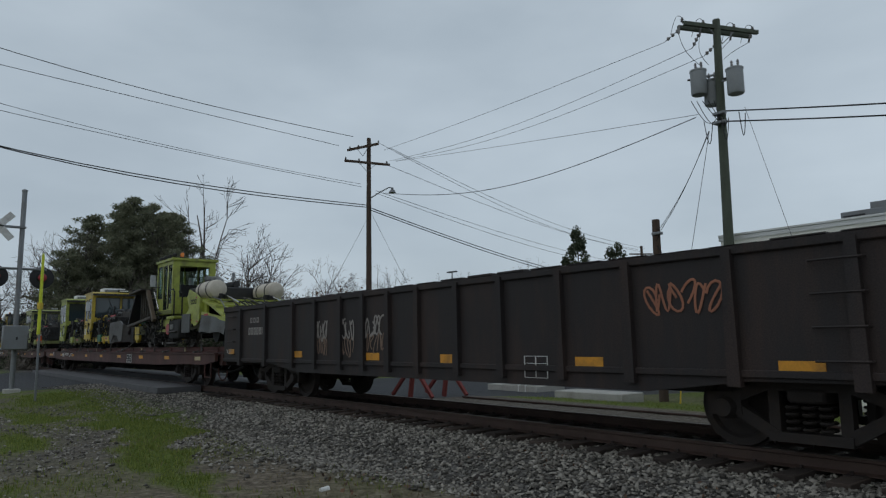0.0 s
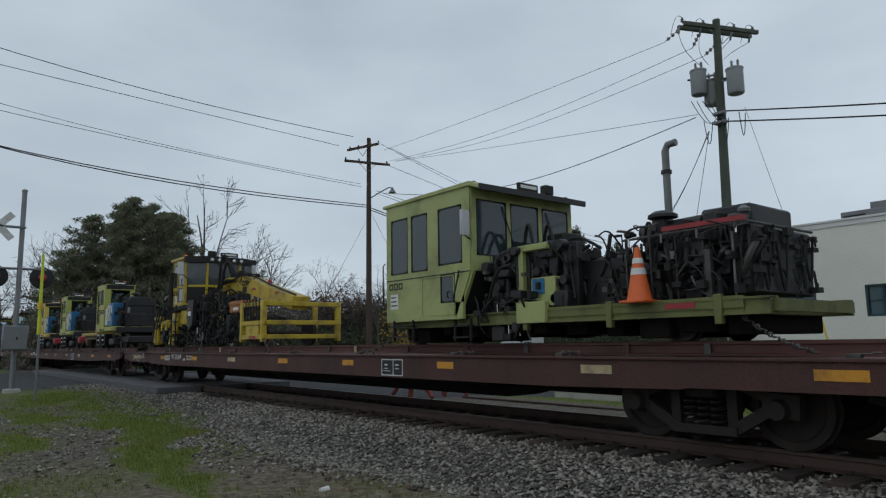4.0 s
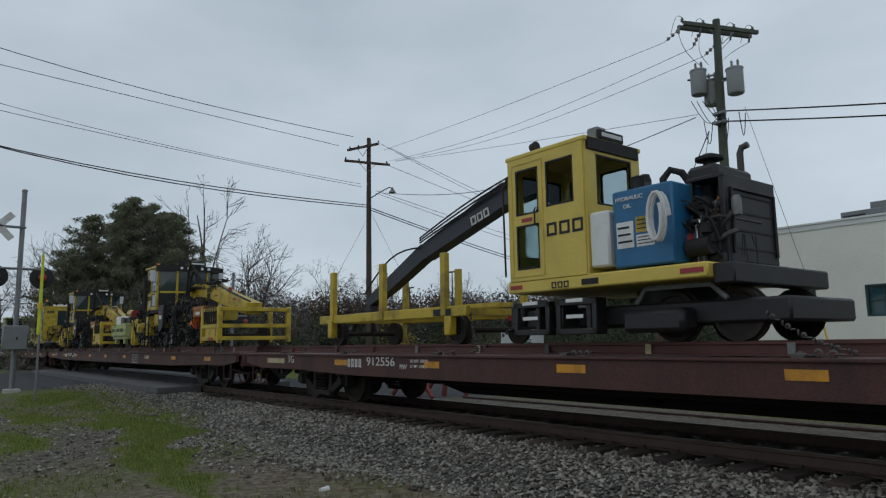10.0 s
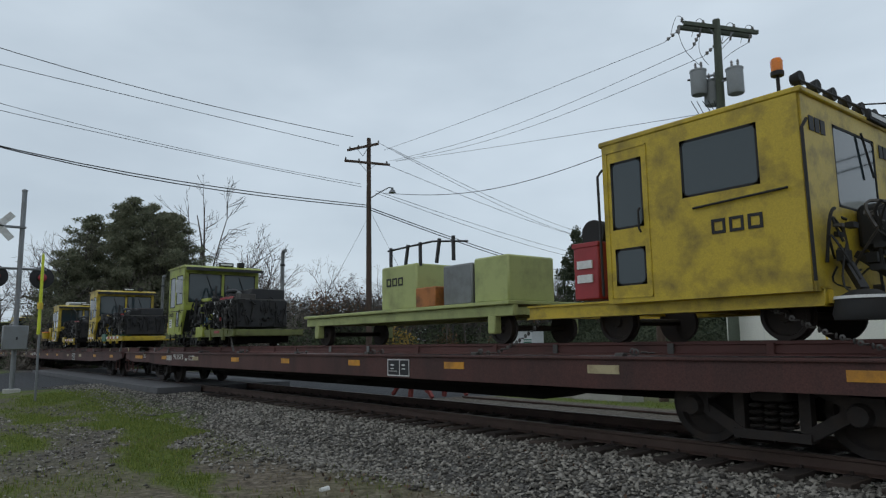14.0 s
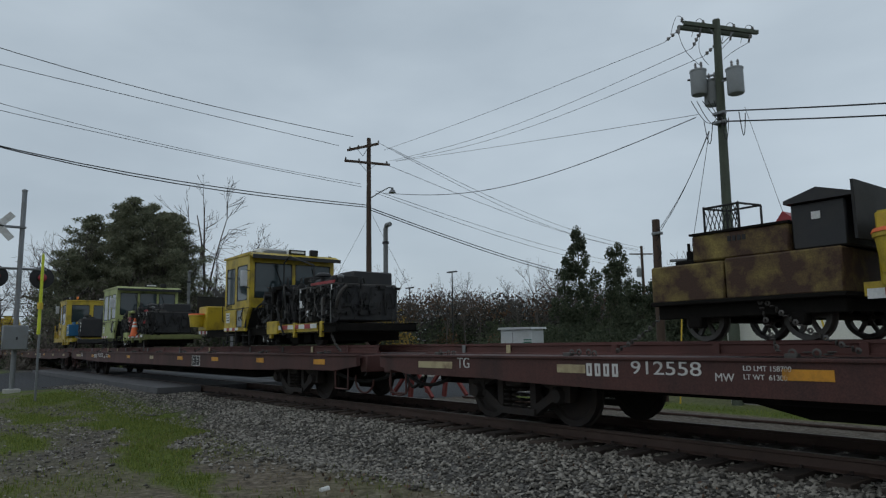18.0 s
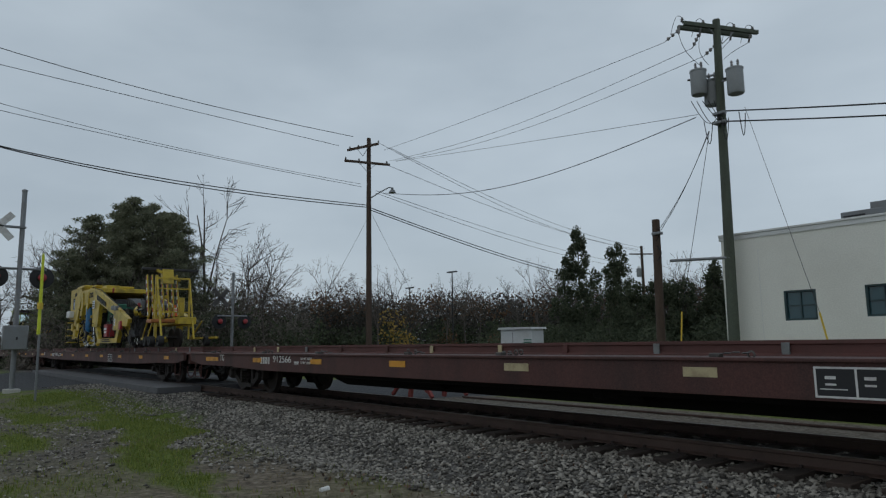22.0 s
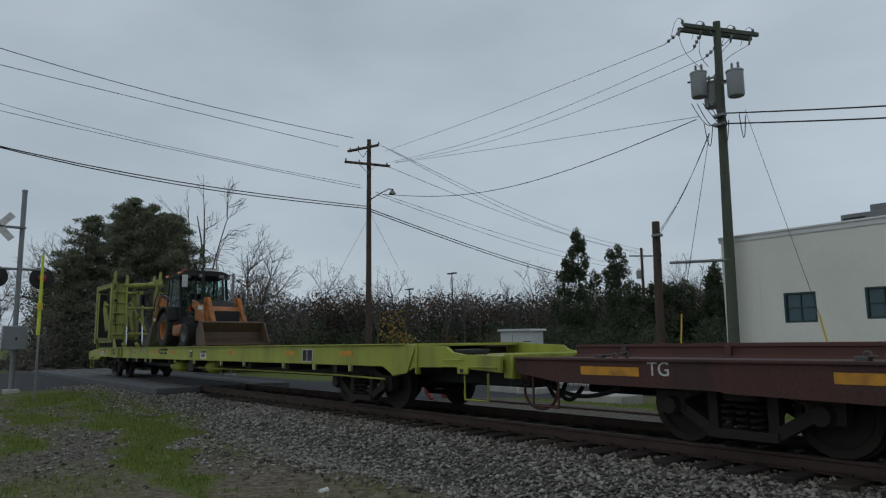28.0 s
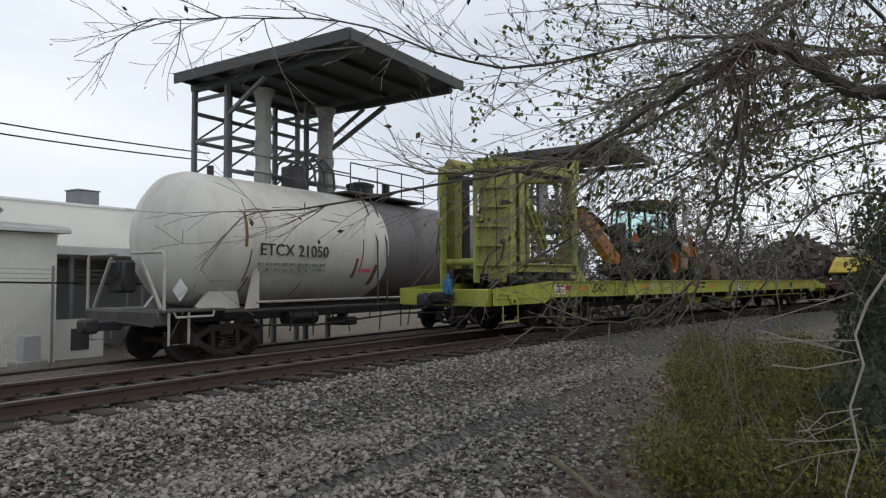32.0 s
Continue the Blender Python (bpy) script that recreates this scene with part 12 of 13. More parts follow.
def loading_tower(x0, x1, y0, y1, h, chutes, seed, label):
    p = thing("loading_tower", label, "loading tower", "loading towers")
    roof = part("roof", Build().box(x0, x1, y0, y1, h, h + .05), SHEET, p, "dark corrugated canopy roof")
    n = int((x1 - x0) / .28)
    for k in range(n + 1):
        x = x0 + k * (x1 - x0) / n
        part("rib", Build().box(x - .05, x + .05, y0 - .05, y1 + .05, h + .05, h + .09), SHEET, roof)
    for k in range(6):
        y = y0 + .15 + k * (y1 - y0 - .3) / 5
        part("purlin", Build().box(x0 + .1, x1 - .1, y - .05, y + .05, h - .16, h), SHEET, roof)
    part("fascia", Build().box(x0 - .03, x1 + .03, y0 - .06, y0, h - .22, h + .1, .01), SHEET, roof)
    part("fascia", Build().box(x0 - .06, x0, y0 - .03, y1 + .03, h - .22, h + .1, .01), SHEET, roof)
    ly, ly2 = y1 - 1.7, y1 - .2
    xs = (x0 + .55, x0 + 1.9, x1 - 1.6, x1 - .5)
    for y in (ly, ly2):
        for x in xs:
            part("leg", Build().box(x - .07, x + .07, y - .07, y + .07, -.9, h - .15, .01), TOWER, p)
        for z in (2.3, 3.4, 4.6, 5.6, 6.5):
            part("girt", Build().bar((xs[0], y, z), (xs[3], y, z), .09, .11), TOWER, p)
        for z in (3.4, 4.6, 5.6):
            for a, b2 in ((xs[0], xs[1]), (xs[2], xs[3])):
                part("diagonal", Build().bar((a, y, z), (b2, y, z + 1.0), .05, .05), TOWER, p)
    for x in xs:
        for z in (3.4, 5.6, 6.9):
            part("girt", Build().bar((x, ly, z), (x, ly2, z), .08, .1), TOWER, p)
    for x in (xs[0], xs[3]):
        part("roof_beam", Build().box(x - .09, x + .09, y0 + .1, y1 - .1, h - .38, h - .16, .01), SHEET, p)
        part("knee_brace", Build().bar((x, ly, h - 1.3), (x, ly - 1.6, h - .4), .1, .1), TOWER, p)
    part("knee_brace", Build().bar((xs[3], ly, h - 1.7), (x1 - .1, ly - 2.2, h - .3), .13, .13), TOWER, p)
    part("floor_deck", Build().box(x0 + .5, x1 - .4, ly - .9, ly2, 3.9, 4.0, .01), TOWER, p)
    for x, w in chutes:
        b, m = Build(), 10
        prof = []
        for i in range(13):
            z = h - .4 - (h - 4.4) * i / 12
            rr = w * (.7 + .1 * math.sin(i * 1.9 + seed) + .2 * (i == 0))
            prof.append((max(.1, rr), z))
        b.lathe(prof, (x, ly - .5, 0), "z", 9)
        part("canvas_chute", b, CANVAS, p, "hanging grey canvas loading chute")
    for k in range(4):
        x = xs[1] + .5 + .45 * k
        part("loading_arm", Build().tube([(x, ly, 4.0), (x, ly - .2, 5.0), (x + .2, ly - .7, 5.35), (x + .25, ly - 1.1, 4.9), (x + .25, ly - 1.2, 4.3)], .045, 8), TOWER, p)
    part("pump_box", Build().box(xs[1] + .8, xs[1] + 1.5, ly - .6, ly, 4.0, 5.0, .05), TANK_GREY, p)
    for z in (4.5, 5.0):
        part("guard_rail", Build().tube([(x0 + .5, ly - .9, z), (x1 - .4, ly - .9, z)], .025, 6), TOWER, p)
    return p


loading_tower(13.0, 18.5, 11.0, 17.9, 7.55, ((14.5, .36), (17.3, .38)), 1, "steel loading tower with dark canopy roof and canvas chutes")
loading_tower(30.5, 36.5, 9.8, 16.4, 7.6, ((32, .34), (35, .34)), 2, "second steel loading tower with dark canopy roof")
# ---------------------------------------------------------------- trees and plants


def leaf_cloud(name, centres, size, mat, seed, label="", category="", parent=None, long=1.6, droop=0.0, sides=4):
    """Many small leaves: centres are (x, y, z, rx, ry, rz, count)."""
    rg = np.random.RandomState(seed)
    pts = []
    for x, y, z, rx, ry, rz, n in centres:
        d = rg.randn(int(n), 3)
        d /= np.linalg.norm(d, axis=1)[:, None]
        d *= (rg.rand(int(n), 1) ** .45)
        pts.append(np.array([x, y, z]) + d * np.array([rx, ry, rz]))
    c = np.concatenate(pts)
    n = len(c)
    u = rg.randn(n, 3)
    u[:, 2] -= droop
    u /= np.linalg.norm(u, axis=1)[:, None]
    v = np.cross(u, rg.randn(n, 3))
    v /= np.linalg.norm(v, axis=1)[:, None]
    s = size * (.5 + rg.rand(n, 1))
    a = c - u * s * long / 2
    b = c + u * s * long / 2
    co = np.stack([a, c + v * s / 2, b, c - v * s / 2], 1).reshape(-1, 3)
    idx = np.arange(n * 4).reshape(n, 4)
    me = bpy.data.meshes.new(name)
    me.vertices.add(n * 4)
    me.vertices.foreach_set("co", co.reshape(-1).astype(np.float32))
    me.loops.add(n * 4)
    me.loops.foreach_set("vertex_index", idx.reshape(-1).astype(np.int32))
    me.polygons.add(n)
    me.polygons.foreach_set("loop_start", np.arange(0, n * 4, 4, dtype=np.int32))
    me.update(calc_edges=True)
    me.materials.append(mat)
    ob = new(name, me)
    if parent is not None:
        ob.parent = parent
        ob["kind"] = "stuff"
    elif label:
        tagged(ob, label, category, kind="stuff")
    return ob


def grow(b, base, direction, length, radius, depth, rnd, ends, spread=.6, lift=.12, sides=4, thin=.006, kids=(2, 4)):
    """A branch with side branches, down to twigs."""
    pts, d = [Vector(base)], Vector(direction).normalized()
    n = 4 if depth > 1 else 3
    for i in range(n):
        d = (d + Vector((rnd.uniform(-1, 1), rnd.uniform(-1, 1), rnd.uniform(-.7, 1) * .8 + lift)) * .16).normalized()
        pts.append(pts[-1] + d * length / n)
    b.tube(pts, radius, sides if depth > 1 else 3, max(thin, radius * .45))
    if depth == 0:
        ends.append(pts[-1])
        return
    for k in range(rnd.randint(*kids)):
        i = rnd.randint(1, n)
        f = pts[i]
        side = Vector((rnd.uniform(-1, 1), rnd.uniform(-1, 1), rnd.uniform(-.5, 1)))
        nd = (d * (1 - spread * .5) + side * spread).normalized()
        grow(b, f, nd, length * rnd.uniform(.5, .75), max(thin, radius * .5), depth - 1, rnd, ends, spread, lift, sides, thin, kids)
    grow(b, pts[-1], d, length * .65, max(thin, radius * .45), depth - 1, rnd, ends, spread, lift, sides, thin, kids)


def bare_tree_mesh(h, seed, wide=.3, low=.3, limbs=9):
    """A leafless tree: trunk, limbs that reach into a rounded crown, branches and several ranks of fine twigs."""
    b, rnd = Build(), random.Random(seed)
    top, mid, rz = Vector((0, 0, h)), Vector((0, 0, h * (1 + low) / 2)), h * (1 - low) / 2

    def inside(c, r):
        while True:
            d = Vector((rnd.uniform(-1, 1), rnd.uniform(-1, 1), rnd.uniform(-1, 1)))
            if d.length < 1:
                q = c + Vector((d.x * r * h * wide, d.y * r * h * wide, d.z * r * rz))
                e = q - mid
                k = math.sqrt((e.x / (h * wide)) ** 2 + (e.y / (h * wide)) ** 2 + (e.z / rz) ** 2)
                return q if k < 1.05 else mid + e / k

    def bough(a, c, r0, r1, sides=3, n=3):
        bow = Vector((rnd.uniform(-1, 1), rnd.uniform(-1, 1), rnd.uniform(-.2, .9))) * (c - a).length * .09
        pts = [a + (c - a) * (i / n) + bow * math.sin(math.pi * i / n) for i in range(n + 1)]
        b.tube(pts, r0, sides, r1)
        return pts

    trunk = bough(Vector((0, 0, -.5)), Vector((rnd.uniform(-.3, .3), rnd.uniform(-.3, .3), h * .8)), h * .011, h * .0025, 6, 6)
    for i in range(limbs):
        root = trunk[rnd.randint(2, 5)]
        tip = inside(mid + Vector((0, 0, rz * .1)), .8)
        tip.z = max(tip.z, root.z + .06 * h)
        limb = bough(root, tip, h * .006, h * .0024, 4, 4)
        for j in range(6):
            a = limb[rnd.randint(1, 4)]
            c = inside(a + (tip - root) * .3, .42)
            br = bough(a, c, h * .0026, h * .0013, 3, 2)
            for k in range(5):
                a2 = br[rnd.randint(1, 2)]
                d2 = ((a2 - mid).normalized() + Vector((rnd.uniform(-1, 1), rnd.uniform(-1, 1), rnd.uniform(-.6, 1))) * .8).normalized()
                tw = bough(a2, a2 + d2 * h * rnd.uniform(.04, .085), h * .0012, h * .0008, 3, 1)
                for m in range(2):
                    a3 = tw[1]
                    d3 = (d2 + Vector((rnd.uniform(-1, 1), rnd.uniform(-1, 1), rnd.uniform(-.6, .9))) * .8).normalized()
                    b.tube([a3, a3 + d3 * h * rnd.uniform(.02, .05)], h * .0009, 3)
    return b


BARE = []
for k, (wide_k, low_k, limbs_k) in enumerate(((.34, .24, 8), (.27, .28, 7), (.36, .2, 8), (.17, .35, 5))):
    me_t = bare_tree_mesh(10, 200 + k, wide_k, low_k, limbs_k).mesh("trunk")
    me_t.materials.append(FAR_BARK)
    BARE.append(me_t)


def bare_tree(x, y, h, k, z=-.6, turn=0.0, label="leafless grey-brown deciduous tree", leaves=None):
    p = thing("tree", label, "tree", "bare trees", at=Matrix.Translation((x, y, z)))
    part("trunk", BARE[k % 4], FAR_BARK, p, at=Matrix.Rotation(turn, 4, "Z") @ Matrix.Diagonal((h / 10, h / 10, h / 10, 1)))
    if leaves:
        leaf_cloud("crown", [(0, 0, h * .64, h * .27, h * .27, h * .3, 420)], .11, leaves, int(abs(x * 7 + y)), parent=p)
    return p


def pine(x, y, h, seed, w=.3, mat=None, label="dark green pine with open layered crown", name="pine_tree", z=-.6, low=.25):
    p = thing(name, label, "tree", "evergreens")
    rnd = random.Random(seed)
    tr = Build()
    tr.tube([(x, y, z), (x + rnd.uniform(-.2, .2), y, z + h * .5), (x + rnd.uniform(-.3, .3), y, z + h * .97)], h * .02, 7, .03)
    cl = []
    n = int(h * 4.2)
    for i in range(n):
        f = low + (1 - low) * i / n
        zz = z + h * f
        rr = h * w * (1 - f) ** .6 * rnd.uniform(.55, 1.15) + .3
        a = i * 2.4 + rnd.uniform(-.5, .5)
        ex, ey = x + rr * math.cos(a), y + rr * math.sin(a)
        tr.tube([(x, y, zz - .2), ((x + ex) / 2, (y + ey) / 2, zz + rr * .1), (ex, ey, zz + rr * .12)], .05, 4, .015)
        for g in (.35, .55, .72, .86, 1.0):
            cl.append((x + (ex - x) * g + rnd.uniform(-.3, .3), y + (ey - y) * g + rnd.uniform(-.3, .3), zz + rr * .16 * g + rnd.uniform(-.15, .15), .22 * rr + .3, .22 * rr + .3, .1 * rr + .2, 36 + 26 * rr))
    part("trunk", tr, BARK, p)
    leaf_cloud("crown", cl, .045 + h * .0018, mat or PINE, seed, parent=p, long=4.5)
    return p


def cedar(x, y, h, seed, w=.9, label="dark columnar evergreen", mat=None, z=-.7):
    p = thing("cedar_tree", label, "tree", "evergreens")
    rnd = random.Random(seed)
    part("trunk", Build().tube([(x, y, z), (x, y, z + h * .9)], .12, 7, .03), BARK, p)
    cl = []
    spires = [(0, 0, 1.0)] + [(rnd.uniform(-.8, .8) * w, rnd.uniform(-.8, .8) * w, rnd.uniform(.75, .97)) for _ in range(4)]
    for sx, sy, sh in spires:
        for i in range(int(h * 3.4)):
            f = rnd.random()
            rr = w * .9 * min(1, (1 - f) * (2.2 if w < 1.5 else 3.5)) ** .7 * rnd.uniform(.45, 1.05)
            a = rnd.uniform(0, math.tau)
            cl.append((x + sx * (1 - f * .4) + rr * math.cos(a) * .8, y + sy * (1 - f * .4) + rr * math.sin(a) * .8, z + .3 + h * sh * f * .98, .34, .34, .46, 90))
    leaf_cloud("crown", cl, .09, mat or CEDAR, seed, parent=p, long=2.2, droop=-.6)
    return p


# evergreen clump beyond the crossing
for k, (x, y, h) in enumerate(((-57, 14.2, 13.6), (-60, 11.8, 12.4), (-56, 17.2, 12.4), (-62, 18.5, 13.6), (-63, 14.8, 14.0), (-58, 9.8, 9.2), (-60, 16.5, 13.8))):
    pine(x, y, h, 300 + k, .24 + .05 * (k % 3), label="dark green pine with open layered crown", low=.12)
for x, y, h, k in ((-56.7, 19.6, 15.9, 3), (-55.4, 22.6, 11.9, 0), (-54.6, 24.2, 9.6, 2), (-59.2, 10.8, 11.2, 1), (-60.5, 8.4, 9.6, 2), (-60.2, 5.6, 7.8, 0), (-61.0, 2.6, 7.2, 1), (-57.6, 17.2, 12.2, 1)):
    bare_tree(x, y, h, k, -.6, x * 1.3)
under = []
rnd_u = random.Random(5)
for k in range(110):
    x, y = rnd_u.uniform(-62, -52), rnd_u.uniform(7, 27)
    h = rnd_u.uniform(1.2, 8.0) * (1 if y > 9 else .6)
    under.append((x, y, h * .5 - .6, 1.5, 1.5, h * .55, 420))
for k in range(46):
    x, y = rnd_u.uniform(-63, -57), rnd_u.uniform(8.5, 21)
    under.append((x, y, rnd_u.uniform(1.0, 7.5 - .25 * abs(y - 15)), 2.2, 2.0, 1.6, 520))
leaf_cloud("undergrowth", under, .07, SCRUB, 41, "tangled brown undergrowth below the trees", "undergrowth", long=3.4)
under2 = [(u[0] + 1.2, u[1] + rnd_u.uniform(-1, 1), u[2] * .8, 1.2, 1.2, u[5] * .7, 200) for u in under[::2]]
leaf_cloud("shrubs", under2, .15, CEDAR, 42, "dark green shrubs below the trees", "shrubs", long=2.0)

# trees along the horizon
rnd_t = random.Random(12)
far, gold, rus = [], [], []
for k in range(300):
    a = radians(rnd_t.uniform(22, 74))
    d = rnd_t.uniform(95, 140)
    h = d * rnd_t.uniform(.066, .088)
    x, y = -d * math.sin(a), d * math.cos(a)
    far.append((x, y, h * .45, 3.6, 3.6, h * .54, 560))
    if rnd_t.random() < .2:
        rus.append((x * .97, y * .97, h * .8, 2.2, 2.2, h * .28, 90))
leaf_cloud("far_woods", far, .17, WOODS, 43, "distant dark brown woods along the horizon", "woods", long=2.4)
leaf_cloud("far_russet_woods", rus, .22, RUSSET, 44, "distant russet-brown treetops", "woods", long=2.0)
pinefar = [(f[0] * .93, f[1] * .93, f[2] * .5, 3.0, 3.0, f[5] * .55, 200) for f in far[::3]]
leaf_cloud("far_pines", pinefar, .25, CEDAR, 45, "distant dark green pines", "woods", long=2.2)
for k in range(34):
    a = radians(24 + k * 1.42 + rnd_t.uniform(-.7, .7))
    d = rnd_t.uniform(78, 105)
    bare_tree(-d * math.sin(a), d * math.cos(a), d * rnd_t.uniform(.088, .128), k, 0, k * 2.1, leaves=RUSSET if k % 4 == 1 else None)
cedar(-30.85, 36.75, 9.6, 86, 1.7, "tall dark evergreen with ragged spires")
cedar(-32.9, 44.1, 9.2, 340, 1.55, "slim open grey-green cedar")
for x, y, h, w in ((-26.7, 37.4, 5.2, 1.6), (-25.3, 38.3, 5.8, 1.7), (-24.2, 39.0, 5.3, 1.6)):
    cedar(x, y, h, int(h * 10), w, "broad dark green cedar")
cedar(-22.25, 39.1, 6.6, 342, .95, "slim dark green columnar cedar")
bare_tree(-22.5, 41, 6.6, 2, -.6, .4)
shrub = []
for k in range(46):
    x = rnd_t.uniform(-42, -17)
    y = 31 + rnd_t.uniform(0, 6) + (6 if x < -34 else 0)
    shrub.append((x, y, .5 + rnd_t.uniform(-.3, .8), 1.2, 1.0, 1.5, 420))
leaf_cloud("hedge", shrub, .1, CEDAR, 46, "dark green hedge and shrubs behind the parking lot", "hedge", long=2)
leaf_cloud("gold_bush", [(-49, 33.5, 2.4, 1.4, 1.4, 2.0, 300), (-47.6, 34, 1.2, 1.0, 1.0, 1.0, 160)], .13, GOLD, 47, "yellow autumn bush", "bush", long=1.6)
leaf_cloud("red_bush", [(-44, 35.5, 1.0, 1.6, 1.2, 1.4, 260), (-40, 37, .8, .8, .8, 1.2, 160)], .12, RUSSET, 48, "red-brown autumn shrubs", "bush", long=1.6)


# overhanging tree near the camera
def overhanging_tree():
    p = thing("overhanging_tree", "half-bare tree with long drooping twigs and a few leaves", "tree")
    rnd = random.Random(9)
    limbs = [
        [(10.2, -1.6, -.4), (10.0, -1.5, 1.6), (9.2, -1.0, 3.0), (8.0, -.1, 3.5), (7.4, 1.1, 3.3), (6.7, 2.0, 2.75), (6.3, 2.55, 2.45), (5.0, 4.1, 2.03), (4.2, 4.8, 1.84)],
        [(8.0, -.1, 3.5), (7.0, 1.6, 3.7), (6.2, 3.2, 3.45), (5.3, 4.6, 3.95), (3.9, 5.7, 3.75)],
        [(8.0, -.1, 3.3), (7.0, .95, 2.65), (6.75, 1.15, 1.65), (6.4, 1.7, .98), (6.1, 2.2, .85), (5.7, 2.75, .80)],
        [(9.2, -1.0, 3.0), (7.6, .3, 4.2), (6.6, 1.8, 4.6), (6.0, 3.2, 4.7)],
        [(9.6, -1.0, 2.2), (8.2, .35, 2.1), (7.2, .8, 1.4), (6.6, 1.3, .6)],
        [(9.2, -1.0, 3.0), (8.2, .9, 2.9), (7.6, 2.0, 2.3), (7.0, 3.0, 1.6), (6.6, 3.6, 1.2)],
        [(10.0, -1.5, 1.6), (9.5, -.4, 2.8), (9.4, .9, 2.6), (9.3, 2.1, 2.0), (9.1, 2.9, 1.3)],
        [(9.2, -1.0, 3.0), (7.6, -.75, 2.7), (6.18, -.44, 2.64), (6.0, -.1, 2.63), (5.8, .1, 2.62), (5.69, .29, 2.77), (5.58, .45, 2.9), (5.45, .72, 2.97), (5.49, 1.09, 2.81), (5.5, 1.49, 2.65), (5.48, 1.91, 2.43), (5.42, 2.34, 2.26), (5.29, 2.84, 2.22), (5.07, 3.39, 2.22)],
        [(7.6, -.4, 4.2), (5.89, .38, 3.6), (5.78, .49, 3.4), (5.56, .65, 3.15), (5.45, .78, 3.02), (5.5, 1.2, 2.9), (5.6, 1.8, 2.75)],
        [(5.45, .77, 2.75), (5.44, .82, 2.38), (5.44, .81, 1.94), (5.43, .86, 1.48), (5.42, .92, 1.14)],
        [(5.44, .79, 2.61), (5.47, .95, 2.13), (5.5, 1.05, 1.73), (5.49, 1.12, 1.43), (5.47, 1.19, 1.07)],
    ]
    ends = []
    for i, pts in enumerate(limbs):
        pts = [Vector(q) for q in pts]
        sm = []
        for k in range(len(pts) - 1):
            for j in range(5):
                u = j / 5
                a, b2, c, d = pts[max(k - 1, 0)], pts[k], pts[k + 1], pts[min(k + 2, len(pts) - 1)]
                sm.append(.5 * ((2 * b2) + (c - a) * u + (2 * a - 5 * b2 + 4 * c - d) * u * u + (3 * b2 - a - 3 * c + d) * u ** 3) + Vector((rnd.uniform(-1, 1), rnd.uniform(-1, 1), rnd.uniform(-1, 1))) * .025)
        sm.append(pts[-1])
        limb = part("limb", Build().tube(sm, (.055, .022, .022, .022, .018, .018, .022, .075, .04, .018, .018)[i], 7, .008 if i > 6 else .005), BARK, p)
        tw = Build()
        for k in range(6 if i == 0 else 3, len(sm), 1 if i else 2):
            if i > 8 or (sm[k].z < 1.6 and rnd.random() < .6):
                continue
            d = (sm[min(k + 1, len(sm) - 1)] - sm[k - 1]).normalized()
            for s in range(1 if i in (2, 4, 5, 7, 8, 9, 10) else 2):
                side = Vector((rnd.uniform(-1, 1), rnd.uniform(-1, 1), rnd.uniform(-1.1, .6)))
                grow(tw, sm[k], d * .6 + side * .6, rnd.uniform(.35, .8), .008, 2, rnd, ends, .55, -.12, 4, .0028, (1, 3))
        part("twig_mass", tw, TWIG, limb, "thin pale bare twigs")["kind"] = "stuff"
    # a knot of dead vine where two limbs meet
    knot = Build()
    for k in range(30):
        a = Vector((5.44 + rnd.uniform(-.1, .1), .76 + rnd.uniform(-.16, .16), 2.98 + rnd.uniform(-.18, .12)))
        c = a + Vector((rnd.uniform(-.12, .12), rnd.uniform(-.2, .2), -rnd.uniform(.1, .75)))
        knot.tube(arc(a, c, rnd.uniform(.05, .2), 7, (rnd.uniform(-1, 1), rnd.uniform(-1, 1), 0)), rnd.uniform(.004, .012), 5)
    part("vine_knot", knot, DEAD_VINE, p, "brown knot of dead vine")["kind"] = "stuff"
    # a tangle of twigs farther back in the crown
    back = Build()
    for k in range(120):
        base = Vector((rnd.uniform(6.8, 10.5), rnd.uniform(-1.0, 2.6), rnd.uniform(2.1, 5.2)))
        grow(back, base, (rnd.uniform(-1, .3), rnd.uniform(-.4, 1), rnd.uniform(-.9, .5)), rnd.uniform(.6, 1.2), .011, 3, rnd, ends, .6, -.15, 4, .003, (1, 3))
    part("twig_mass", back, TWIG, p, "tangle of thin hanging twigs")["kind"] = "stuff"
    rg = random.Random(4)
    dry = [(e.x, e.y, e.z - .03, .02, .02, .03, 1) for e in ends if rg.random() < (.12 if e.x < 6.0 else .45 if e.z > 1.9 else .1)]
    leaf_cloud("dry_leaves", dry, .034, BROWN_LEAF, 51, parent=p, long=2.0, droop=1.4)
    grn = [(e.x, e.y, e.z, .16, .16, .18, 5) for e in ends if e.x > 6.2 and rg.random() < (.45 if e.z > 2.3 else .2 if e.z > 1.7 else .04)]
    leaf_cloud("green_leaves", grn, .04, GREEN_LEAF, 52, parent=p, long=1.5, droop=.5)
    return p


overhanging_tree()

